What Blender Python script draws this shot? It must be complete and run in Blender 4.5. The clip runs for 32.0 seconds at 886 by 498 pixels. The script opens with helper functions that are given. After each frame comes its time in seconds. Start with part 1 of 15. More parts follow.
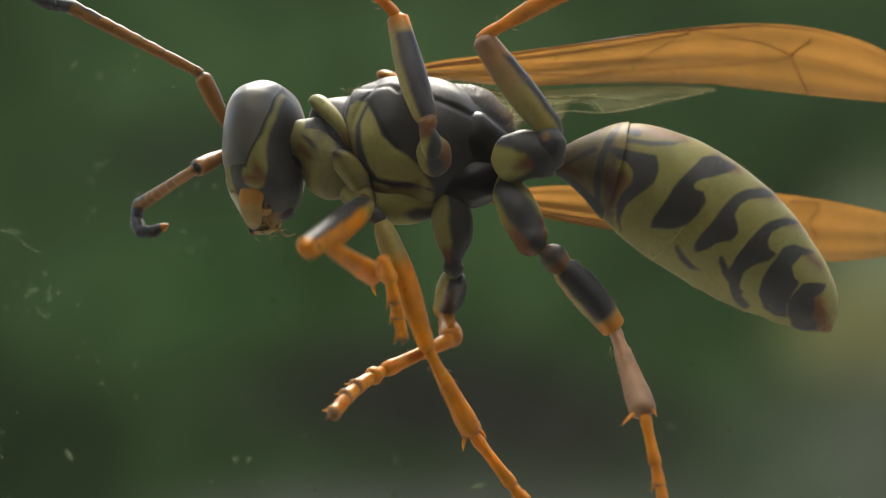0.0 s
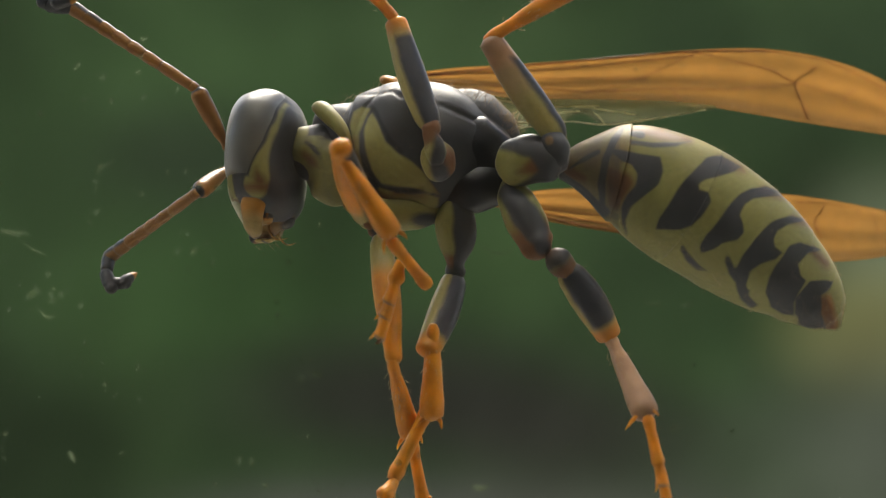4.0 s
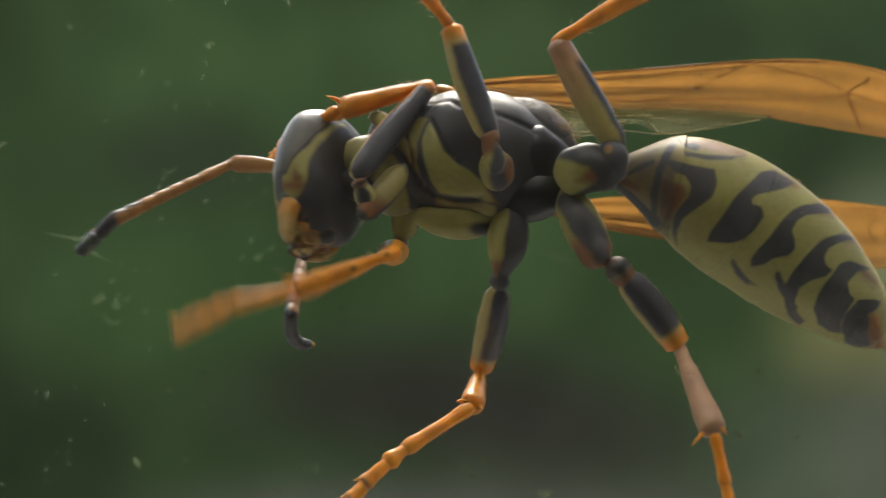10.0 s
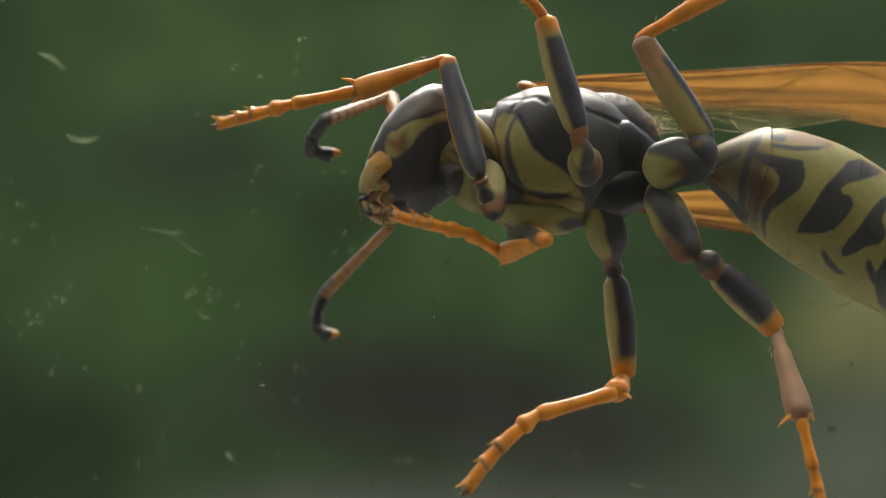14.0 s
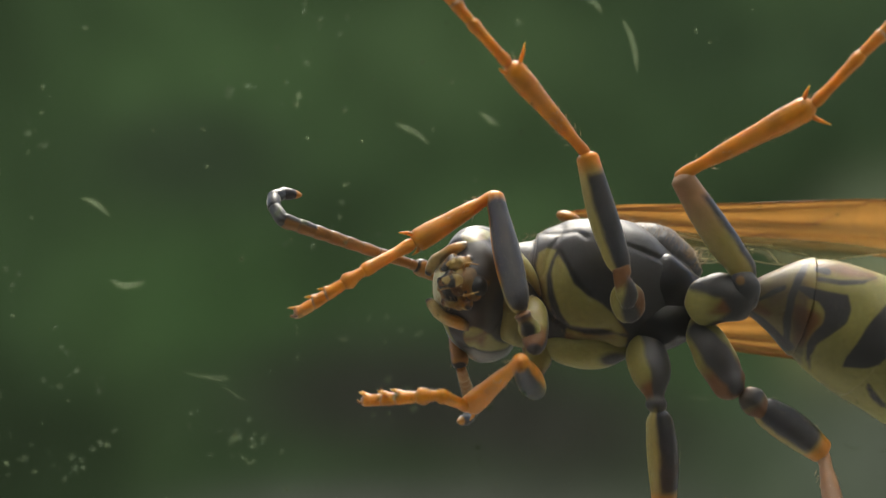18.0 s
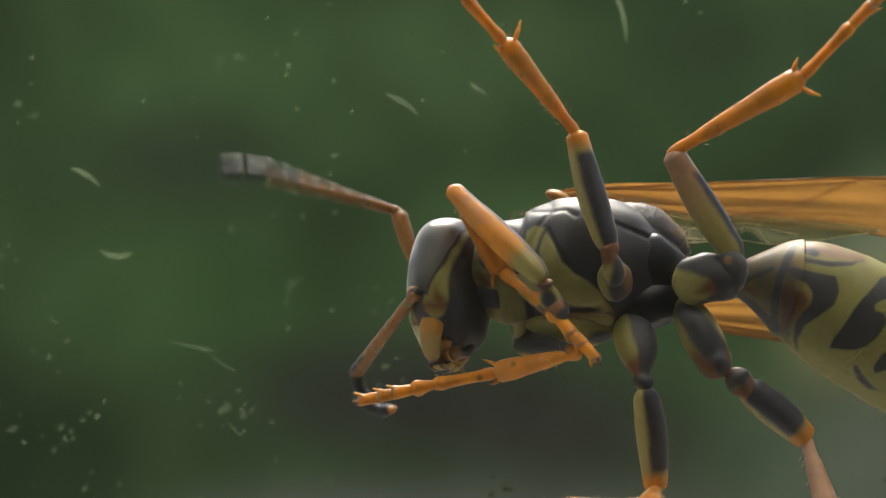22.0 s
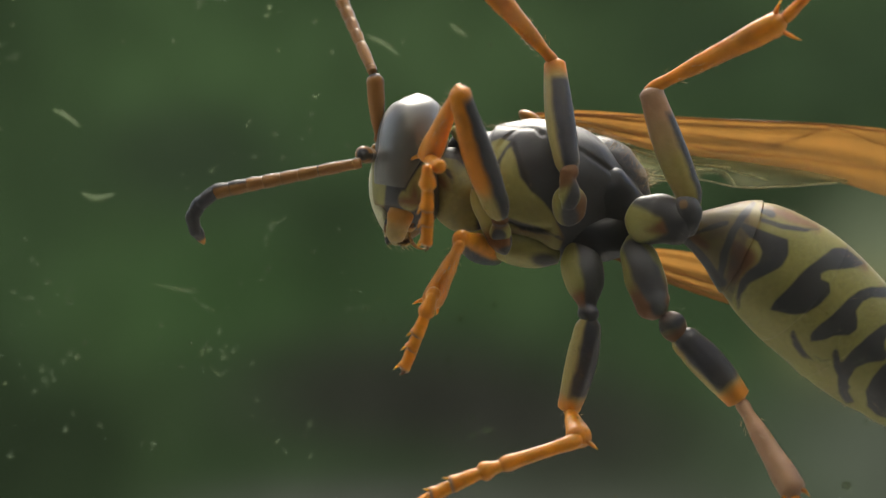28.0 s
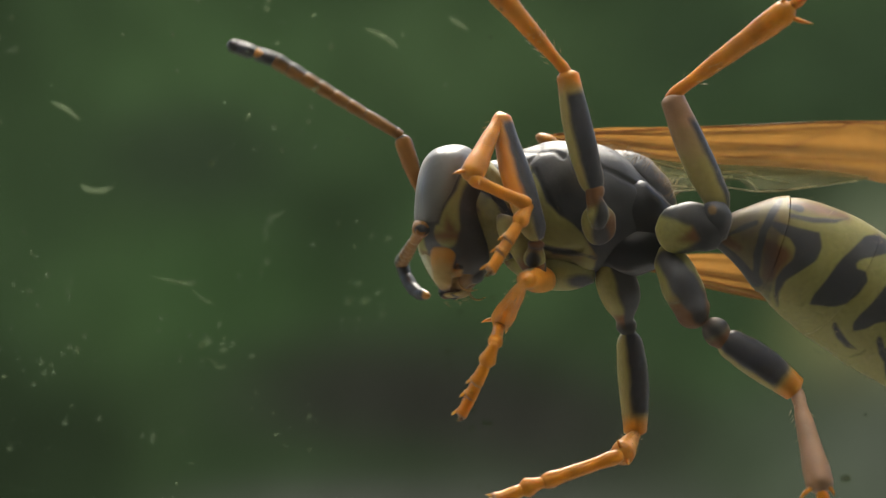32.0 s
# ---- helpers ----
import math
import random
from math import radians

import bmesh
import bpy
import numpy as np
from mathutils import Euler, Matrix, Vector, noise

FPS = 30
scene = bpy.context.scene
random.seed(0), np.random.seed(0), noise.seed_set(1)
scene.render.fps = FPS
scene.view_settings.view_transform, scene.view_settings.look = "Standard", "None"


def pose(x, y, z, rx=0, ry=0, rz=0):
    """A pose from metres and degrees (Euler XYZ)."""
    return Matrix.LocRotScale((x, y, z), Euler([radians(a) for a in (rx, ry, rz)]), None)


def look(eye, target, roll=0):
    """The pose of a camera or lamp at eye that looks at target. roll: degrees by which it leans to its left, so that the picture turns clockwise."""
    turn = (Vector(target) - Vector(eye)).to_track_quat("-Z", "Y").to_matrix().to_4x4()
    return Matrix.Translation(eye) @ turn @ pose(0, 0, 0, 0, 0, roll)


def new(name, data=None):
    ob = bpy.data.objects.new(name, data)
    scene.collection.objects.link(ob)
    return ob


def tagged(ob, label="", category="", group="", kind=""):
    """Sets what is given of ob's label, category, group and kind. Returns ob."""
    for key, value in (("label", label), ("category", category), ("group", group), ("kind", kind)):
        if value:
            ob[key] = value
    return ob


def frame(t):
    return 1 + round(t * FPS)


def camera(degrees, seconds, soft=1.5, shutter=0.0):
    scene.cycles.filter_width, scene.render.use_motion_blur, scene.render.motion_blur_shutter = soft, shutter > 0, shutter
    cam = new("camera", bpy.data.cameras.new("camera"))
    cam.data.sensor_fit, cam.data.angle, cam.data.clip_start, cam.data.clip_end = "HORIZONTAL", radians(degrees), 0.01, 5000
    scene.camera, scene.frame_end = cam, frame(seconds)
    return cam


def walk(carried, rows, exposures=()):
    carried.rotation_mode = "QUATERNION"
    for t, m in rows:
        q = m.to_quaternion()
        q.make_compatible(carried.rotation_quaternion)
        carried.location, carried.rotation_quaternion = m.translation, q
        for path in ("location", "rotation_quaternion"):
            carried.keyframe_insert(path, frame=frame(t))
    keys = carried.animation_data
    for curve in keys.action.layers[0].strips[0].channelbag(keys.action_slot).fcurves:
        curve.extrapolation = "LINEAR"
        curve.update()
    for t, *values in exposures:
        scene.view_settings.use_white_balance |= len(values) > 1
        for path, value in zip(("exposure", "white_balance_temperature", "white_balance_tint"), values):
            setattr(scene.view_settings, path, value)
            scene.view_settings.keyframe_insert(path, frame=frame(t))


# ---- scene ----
# A paper wasp cleans itself on the outer face of a dusty window pane; the camera slides along the inner side.
# World: x along the pane, y outwards, z up; the pane's outer face is y = 0. Body plans are in millimetres.
MM = 0.001

cam = camera(29.18, 32.0, soft=1.1, shutter=0.8)
cam.data.dof.use_dof = True
cam.data.dof.focus_distance = 0.0518
cam.data.dof.aperture_fstop = 48.0
walk(cam, [
        (0, pose(-0.000000, -0.0480, 0.000000, 90, 0, 0)), (0.5, pose(-0.000048, -0.0480, -0.000024, 90, 0, 0)),
        (1, pose(-0.000048, -0.0480, -0.000024, 90, 0, 0)), (1.5, pose(-0.000073, -0.0480, -0.000024, 90, 0, 0)),
        (2, pose(-0.000097, -0.0480, -0.000048, 90, 0, 0)), (2.5, pose(-0.000097, -0.0480, -0.000048, 90, 0, 0)),
        (3, pose(-0.000097, -0.0480, 0.000049, 90, 0, 0)), (3.5, pose(-0.000073, -0.0480, 0.000049, 90, 0, 0)),
        (5.5, pose(-0.000121, -0.0480, 0.000026, 90, 0, 0)), (6, pose(-0.000121, -0.0480, 0.000000, 90, 0, 0)),
        (6.5, pose(-0.000147, -0.0480, 0.000026, 90, 0, 0)), (7, pose(-0.000195, -0.0480, 0.000049, 90, 0, 0)),
        (7.5, pose(-0.000218, -0.0480, -0.000073, 90, 0, 0)), (8, pose(-0.000195, -0.0480, -0.000024, 90, 0, 0)),
        (8.5, pose(-0.000171, -0.0480, -0.000024, 90, 0, 0)), (9, pose(-0.000097, -0.0480, -0.000024, 90, 0, 0)),
        (9.5, pose(-0.000341, -0.0480, 0.000097, 90, 0, 0)), (9.8, pose(-0.001419, -0.0480, 0.000207, 90, 0, 0)),
        (10, pose(-0.001904, -0.0480, 0.000220, 90, 0, 0)), (10.5, pose(-0.003881, -0.0480, -0.000048, 90, 0, 0)),
        (11, pose(-0.004468, -0.0480, -0.000073, 90, 0, 0)), (11.5, pose(-0.004444, -0.0480, -0.000073, 90, 0, 0)),
        (12, pose(-0.004395, -0.0480, -0.000024, 90, 0, 0)), (12.5, pose(-0.004444, -0.0480, -0.000073, 90, 0, 0)),
        (13, pose(-0.004468, -0.0480, -0.000147, 90, 0, 0)), (13.5, pose(-0.004444, -0.0480, -0.000073, 90, 0, 0)),
        (14, pose(-0.004518, -0.0480, 0.000049, 90, 0, 0)), (14.5, pose(-0.004835, -0.0480, 0.000490, 90, 0, 0)),
        (16.5, pose(-0.005542, -0.0480, 0.002631, 90, 0, 0)), (17, pose(-0.005565, -0.0480, 0.002631, 90, 0, 0)),
        (17.5, pose(-0.005639, -0.0480, 0.002923, 90, 0, 0)), (18, pose(-0.005762, -0.0480, 0.004145, 90, 0, 0)),
        (18.5, pose(-0.005786, -0.0480, 0.004389, 90, 0, 0)), (19, pose(-0.005762, -0.0480, 0.004389, 90, 0, 0)),
        (19.5, pose(-0.005762, -0.0480, 0.004389, 90, 0, 0)), (20, pose(-0.005762, -0.0480, 0.004486, 90, 0, 0)),
        (20.5, pose(-0.005688, -0.0480, 0.004511, 90, 0, 0)), (21, pose(-0.005736, -0.0480, 0.004438, 90, 0, 0)),
        (21.5, pose(-0.005639, -0.0480, 0.003778, 90, 0, 0)), (22, pose(-0.005468, -0.0480, 0.003314, 90, 0, 0)),
        (22.5, pose(-0.005419, -0.0480, 0.003314, 90, 0, 0)), (23, pose(-0.005444, -0.0480, 0.003290, 90, 0, 0)),
        (23.5, pose(-0.005444, -0.0480, 0.003119, 90, 0, 0)), (24, pose(-0.004955, -0.0480, 0.001776, 90, 0, 0)),
        (24.5, pose(-0.004931, -0.0480, 0.001751, 90, 0, 0)), (25, pose(-0.004881, -0.0480, 0.001751, 90, 0, 0)),
        (25.5, pose(-0.004955, -0.0480, 0.001703, 90, 0, 0)), (26, pose(-0.004955, -0.0480, 0.001679, 90, 0, 0)),
        (26.5, pose(-0.004881, -0.0480, 0.001679, 90, 0, 0)), (28.5, pose(-0.004931, -0.0480, 0.001654, 90, 0, 0)),
        (29, pose(-0.004881, -0.0480, 0.001679, 90, 0, 0)), (29.5, pose(-0.004857, -0.0480, 0.001703, 90, 0, 0)),
        (30, pose(-0.004881, -0.0480, 0.001654, 90, 0, 0)), (30.5, pose(-0.004881, -0.0480, 0.001630, 90, 0, 0)),
        (31, pose(-0.004907, -0.0480, 0.001654, 90, 0, 0)), (31.5, pose(-0.004931, -0.0480, 0.001630, 90, 0, 0)),
        (32, pose(-0.004907, -0.0480, 0.001459, 90, 0, 0)),
])


# ---- light ----
SUN = (0.02, 0.66, 0.75)
world = bpy.data.worlds.new("sky")
scene.world = world
world.use_nodes = True
wn, wl = world.node_tree.nodes, world.node_tree.links
sky = wn.new("ShaderNodeTexSky")
sky.sky_type = "NISHITA"
sky.sun_disc = False
sky.sun_elevation = math.asin(SUN[2] / math.sqrt(sum(c * c for c in SUN)))
sky.sun_rotation = math.atan2(SUN[0], SUN[1])
sky.air_density, sky.dust_density = 1.2, 3.0
wl.new(sky.outputs[0], wn["Background"].inputs[0])
wn["Background"].inputs[1].default_value = 0.19
sun_data = bpy.data.lights.new("sun", "SUN")
sun_data.energy, sun_data.angle, sun_data.color = 5.8, radians(28), (1.0, 0.93, 0.82)
sun = new("sun", sun_data)
sun.matrix_world = look(SUN, (0, 0, 0))
scene.view_settings.exposure = 0.0


# ---- materials ----
def material(name):
    m = bpy.data.materials.new(name)
    m.use_nodes = True
    nt = m.node_tree
    bsdf = nt.nodes["Principled BSDF"]

    def node(kind, **given):
        n = nt.nodes.new("ShaderNode" + kind)
        for key, value in given.items():
            n.inputs[key.replace("_", " ")].default_value = value
        return n

    def link(a, b):
        nt.links.new(a, b)
    return m, node, link, bsdf


def ramp(node, link, source, stops):
    r = node("ValToRGB")
    while len(r.color_ramp.elements) < len(stops):
        r.color_ramp.elements.new(0.5)
    for e, (at, c) in zip(r.color_ramp.elements, stops):
        e.position, e.color = at, (*c, 1)
    link(source, r.inputs[0])
    return r.outputs[0]


def mixed(node, link, fac, a, b):
    n = node("MixRGB")
    for value, socket in ((fac, n.inputs[0]), (a, n.inputs[1]), (b, n.inputs[2])):
        if isinstance(value, tuple):
            socket.default_value = (*value, 1)
        elif isinstance(value, float):
            socket.default_value = value
        else:
            link(value, socket)
    return n.outputs[0]


def bumped(node, link, bsdf, height, depth, strength=0.6):
    b = node("Bump", Strength=strength, Distance=depth)
    link(height, b.inputs["Height"])
    link(b.outputs[0], bsdf.inputs["Normal"])


def cuticle(name, yellow, black, orange, brown, rough=0.33, sss=0.3, deep=0.0003, spec=0.26, fur=0.4):
    """Wasp skin: the vertex layer "coat" says where it is dark (R), orange (G) and brown (B)."""
    m, node, link, bsdf = material(name)
    coord = node("TexCoord").outputs["Object"]
    fine = node("TexNoise", Scale=9000.0, Detail=4.0)
    wide = node("TexNoise", Scale=1500.0, Detail=3.0)
    link(coord, fine.inputs["Vector"])
    link(coord, wide.inputs["Vector"])
    coat = node("VertexColor")
    coat.layer_name = "coat"
    split = node("SeparateColor")
    link(coat.outputs["Color"], split.inputs[0])

    def edge(channel, rag=0.3, soft=0.17):
        a = node("Math")
        a.operation = "MULTIPLY_ADD"
        link(wide.outputs[0], a.inputs[0])
        a.inputs[1].default_value = rag
        link(split.outputs[channel], a.inputs[2])
        r = node("MapRange")
        r.interpolation_type = "SMOOTHSTEP"
        r.inputs[1].default_value, r.inputs[2].default_value = 0.5 + rag / 2 - soft, 0.5 + rag / 2 + soft
        link(a.outputs[0], r.inputs[0])
        return r.outputs[0]
    stain = node("TexNoise", Scale=620.0, Detail=5.0, Roughness=0.65)
    pits = node("TexVoronoi", Scale=7000.0)
    link(coord, stain.inputs["Vector"])
    link(coord, pits.inputs["Vector"])
    pale = ramp(node, link, fine.outputs[0], [(0.3, tuple(c * 0.78 for c in yellow)), (0.7, yellow)])
    pale = mixed(node, link, ramp(node, link, stain.outputs[0], [(0.45, (0, 0, 0)), (0.75, (0.35, 0.35, 0.35))]), pale, tuple(0.5 * (p + q) * 0.75 for p, q in zip(yellow, brown)))
    pale = mixed(node, link, ramp(node, link, pits.outputs[0], [(0.06, (0.08, 0.08, 0.08)), (0.16, (0, 0, 0))]), pale, brown)
    warm = ramp(node, link, wide.outputs[0], [(0.3, tuple(c * 0.6 for c in orange)), (0.7, orange)])
    warm = mixed(node, link, ramp(node, link, stain.outputs[0], [(0.42, (0, 0, 0)), (0.72, (0.45, 0.45, 0.45))]), warm, tuple(0.45 * p + 0.3 * q for p, q in zip(orange, brown)))
    tan = ramp(node, link, wide.outputs[0], [(0.3, tuple(c * 0.7 for c in brown)), (0.7, brown)])
    ink = ramp(node, link, wide.outputs[0], [(0.3, tuple(c * 0.7 for c in black)), (0.75, tuple(c * 1.25 for c in black))])
    ink = mixed(node, link, 0.5, ink, ramp(node, link, fine.outputs[0], [(0.35, tuple(c * 0.8 for c in black)), (0.65, tuple(c * 1.25 for c in black))]))
    c = mixed(node, link, edge(1, 0.2, 0.3), pale, warm)
    c = mixed(node, link, edge(2, 0.25, 0.3), c, tan)
    c = mixed(node, link, edge(0), c, ink)
    link(c, bsdf.inputs["Base Color"])
    r = node("MapRange")
    r.inputs[3].default_value, r.inputs[4].default_value = rough - 0.08, rough + 0.14
    link(fine.outputs[0], r.inputs[0])
    link(r.outputs[0], bsdf.inputs["Roughness"])
    bsdf.inputs["Subsurface Weight"].default_value = sss
    bsdf.inputs["Subsurface Radius"].default_value = (1.0, 0.7, 0.35)
    bsdf.inputs["Subsurface Scale"].default_value = deep
    bsdf.inputs["Specular IOR Level"].default_value = spec
    bsdf.inputs["Sheen Weight"].default_value = fur
    bsdf.inputs["Sheen Roughness"].default_value = 0.2
    bsdf.inputs["Sheen Tint"].default_value = (1.0, 0.95, 0.82, 1)
    bumped(node, link, bsdf, mixed(node, link, 0.3, fine.outputs[0], stain.outputs[0]), 0.00005, 0.22)
    return m


YELLOW, INK, ORANGE, BROWN = (0.285, 0.268, 0.075), (0.040, 0.040, 0.041), (0.62, 0.21, 0.035), (0.165, 0.070, 0.017)
skin = cuticle("wasp_cuticle", YELLOW, INK, ORANGE, BROWN, 0.46, spec=0.40)
jet_skin = cuticle("jet_cuticle", YELLOW, (0.020, 0.020, 0.021), ORANGE, BROWN, 0.30, spec=0.45)
head_skin = cuticle("head_cuticle", YELLOW, (0.034, 0.034, 0.036), ORANGE, BROWN, 0.42, spec=0.45)
limb_skin = cuticle("leg_cuticle", (0.36, 0.31, 0.10), (0.050, 0.051, 0.056), (0.76, 0.285, 0.010), (0.42, 0.25, 0.14), 0.30, 0.30, 0.0004, 0.33, 0.1)
horn = cuticle("mouthpart_cuticle", (0.41, 0.30, 0.11), INK, (0.56, 0.25, 0.035), (0.17, 0.085, 0.035), 0.34, 0.15)


face_skin = cuticle("face_cuticle", (0.62, 0.62, 0.42), INK, (0.62, 0.34, 0.10), BROWN, 0.36)


def eye_material():
    m, node, link, bsdf = material("compound_eye")
    coord = node("TexCoord").outputs["Object"]
    cells = node("TexVoronoi", Scale=30000.0)
    wide = node("TexNoise", Scale=900.0, Detail=2.0)
    link(coord, cells.inputs["Vector"])
    link(coord, wide.inputs["Vector"])
    link(ramp(node, link, wide.outputs[0], [(0.3, (0.085, 0.083, 0.072)), (0.7, (0.125, 0.12, 0.10))]), bsdf.inputs["Base Color"])
    bsdf.inputs["Roughness"].default_value = 0.3
    bsdf.inputs["Specular IOR Level"].default_value = 0.6
    bsdf.inputs["Sheen Weight"].default_value = 0.55
    bsdf.inputs["Sheen Roughness"].default_value = 0.35
    bsdf.inputs["Coat Weight"].default_value = 0.08
    bsdf.inputs["Coat Roughness"].default_value = 0.3
    bumped(node, link, bsdf, cells.outputs[0], 0.00001, 0.3)
    return m


def wing_material(name, tint, see_through, rough=0.35):
    m, node, link, bsdf = material(name)
    coord = node("TexCoord").outputs["Object"]
    grain = node("TexNoise", Scale=5000.0, Detail=5.0)
    patch = node("TexNoise", Scale=350.0, Detail=2.0)
    link(coord, grain.inputs["Vector"])
    link(coord, patch.inputs["Vector"])
    c = ramp(node, link, patch.outputs[0], [(0.3, tuple(v * 0.7 for v in tint)), (0.7, tint)])
    c = mixed(node, link, 0.25, c, ramp(node, link, grain.outputs[0], [(0.35, tuple(v * 0.6 for v in tint)), (0.65, tint)]))
    link(c, bsdf.inputs["Base Color"])
    bsdf.inputs["Roughness"].default_value = rough
    bumped(node, link, bsdf, grain.outputs[0], 0.00002, 0.5)
    glow = node("BsdfTranslucent")
    clear = node("BsdfTransparent")
    link(c, glow.inputs[0])
    link(mixed(node, link, 0.6, c, (0.95, 0.92, 0.85)), clear.inputs[0])
    body = node("MixShader")
    body.inputs[0].default_value = 0.55
    link(bsdf.outputs[0], body.inputs[1])
    link(glow.outputs[0], body.inputs[2])
    thin = node("MixShader")
    thin.inputs[0].default_value = see_through
    link(body.outputs[0], thin.inputs[1])
    link(clear.outputs[0], thin.inputs[2])
    link(thin.outputs[0], m.node_tree.nodes["Material Output"].inputs[0])
    return m


def plain(name, dark, light, scale, rough=0.6, depth=0.0, detail=4.0, clear=0.0):
    m, node, link, bsdf = material(name)
    coord = node("TexCoord").outputs["Object"]
    n = node("TexNoise", Scale=scale, Detail=detail)
    link(coord, n.inputs["Vector"])
    link(ramp(node, link, n.outputs[0], [(0.3, dark), (0.7, light)]), bsdf.inputs["Base Color"])
    bsdf.inputs["Roughness"].default_value = rough
    bsdf.inputs["Alpha"].default_value = 1.0 - clear
    if depth:
        bumped(node, link, bsdf, n.outputs[0], depth)
    return m


def glass_material():
    m, node, link, bsdf = material("window_glass")
    gloss = node("BsdfGlossy", Roughness=0.02)
    clear = node("BsdfTransparent", Color=(0.98, 0.985, 0.98, 1))
    mix = node("MixShader")
    link(node("Fresnel", IOR=1.2).outputs[0], mix.inputs[0])
    link(clear.outputs[0], mix.inputs[1])
    link(gloss.outputs[0], mix.inputs[2])
    # Even dust film; its faint haze is added to lift the dark tones.
    haze_film = node("BsdfTranslucent", Color=(0.9, 0.92, 0.85, 1))
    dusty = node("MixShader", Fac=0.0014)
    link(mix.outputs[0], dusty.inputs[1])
    link(haze_film.outputs[0], dusty.inputs[2])
    link(dusty.outputs[0], m.node_tree.nodes["Material Output"].inputs[0])
    return m


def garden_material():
    """Far, unfocused garden that glows by itself: greens with soft painted patches (x, z, width, height in metres,
    colour).
    """
    m, node, link, bsdf = material("glowing_garden")
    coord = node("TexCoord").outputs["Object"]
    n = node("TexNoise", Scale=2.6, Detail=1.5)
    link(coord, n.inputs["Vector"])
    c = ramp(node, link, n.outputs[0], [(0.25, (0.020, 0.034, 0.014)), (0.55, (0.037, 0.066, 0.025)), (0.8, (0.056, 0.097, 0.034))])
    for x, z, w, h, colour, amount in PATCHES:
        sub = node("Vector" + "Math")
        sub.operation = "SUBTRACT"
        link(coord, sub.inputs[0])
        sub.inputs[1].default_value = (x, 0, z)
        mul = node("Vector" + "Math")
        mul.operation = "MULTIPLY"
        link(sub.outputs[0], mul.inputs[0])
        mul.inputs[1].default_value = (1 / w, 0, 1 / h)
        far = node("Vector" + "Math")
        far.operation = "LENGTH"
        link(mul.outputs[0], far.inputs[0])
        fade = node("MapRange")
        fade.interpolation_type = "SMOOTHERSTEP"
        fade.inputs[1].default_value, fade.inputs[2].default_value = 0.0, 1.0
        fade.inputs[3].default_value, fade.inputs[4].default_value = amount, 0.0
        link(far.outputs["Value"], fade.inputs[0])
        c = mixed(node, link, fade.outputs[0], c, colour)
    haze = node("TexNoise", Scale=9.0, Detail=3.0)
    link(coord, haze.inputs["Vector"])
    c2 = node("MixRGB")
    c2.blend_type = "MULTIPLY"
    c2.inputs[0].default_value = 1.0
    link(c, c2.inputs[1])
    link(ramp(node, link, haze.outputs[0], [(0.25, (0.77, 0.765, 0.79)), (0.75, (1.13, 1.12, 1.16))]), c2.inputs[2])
    # Emission: the sheet gives off its painted tones, unlit by sun and sky.
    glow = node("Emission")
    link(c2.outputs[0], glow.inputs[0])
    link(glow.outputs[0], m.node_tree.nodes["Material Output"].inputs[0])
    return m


# Bright and dark blurs of the distance, painted into the glowing sheet.
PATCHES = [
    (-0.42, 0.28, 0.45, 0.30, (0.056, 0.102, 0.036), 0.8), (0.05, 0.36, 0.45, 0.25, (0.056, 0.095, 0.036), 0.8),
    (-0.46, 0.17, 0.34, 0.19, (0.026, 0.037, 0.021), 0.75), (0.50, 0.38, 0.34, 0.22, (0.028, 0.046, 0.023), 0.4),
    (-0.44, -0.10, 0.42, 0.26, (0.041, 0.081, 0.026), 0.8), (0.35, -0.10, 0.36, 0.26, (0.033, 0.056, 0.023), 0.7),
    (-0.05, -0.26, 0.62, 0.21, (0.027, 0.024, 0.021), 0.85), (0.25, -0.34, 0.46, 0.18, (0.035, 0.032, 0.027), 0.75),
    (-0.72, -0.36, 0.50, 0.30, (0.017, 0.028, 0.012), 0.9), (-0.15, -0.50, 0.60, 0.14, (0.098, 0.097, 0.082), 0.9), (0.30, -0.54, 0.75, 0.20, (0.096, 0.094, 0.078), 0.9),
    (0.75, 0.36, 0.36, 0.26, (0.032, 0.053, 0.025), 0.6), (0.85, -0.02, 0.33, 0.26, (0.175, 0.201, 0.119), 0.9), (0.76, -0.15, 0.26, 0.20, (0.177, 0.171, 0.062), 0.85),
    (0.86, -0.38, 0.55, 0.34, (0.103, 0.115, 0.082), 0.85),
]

eye_mat = eye_material()
wing_mat = wing_material("amber_wing", (0.73, 0.43, 0.13), 0.58)
hind_mat = wing_material("clear_wing", (0.56, 0.58, 0.36), 0.72)
vein_mat = plain("wing_vein", (0.16, 0.055, 0.012), (0.34, 0.13, 0.03), 3000.0, 0.5)
pale_vein_mat = plain("pale_vein", (0.40, 0.34, 0.18), (0.62, 0.56, 0.36), 3000.0, 0.4)
brown_hair_mat = plain("brown_hair", (0.15, 0.092, 0.034), (0.34, 0.22, 0.09), 3000.0, 0.5)
hair_mat = plain("pale_hair", (0.35, 0.25, 0.12), (0.55, 0.42, 0.22), 4000.0, 0.5)
dust_mat = wing_material("dust", (0.48, 0.60, 0.40), 0.82, 0.9)
faint_mat = wing_material("faint_dust", (0.42, 0.56, 0.38), 0.86, 0.9)
smear_mat = wing_material("smeared_dust", (0.72, 0.88, 0.68), 0.955, 0.9)
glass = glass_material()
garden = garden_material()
plaster = plain("pale_plaster", (0.36, 0.345, 0.32), (0.44, 0.425, 0.40), 12.0, 0.85, 0.002)
paint_mat = plain("white_frame_paint", (0.70, 0.70, 0.68), (0.80, 0.80, 0.78), 40.0, 0.4, 0.0005)
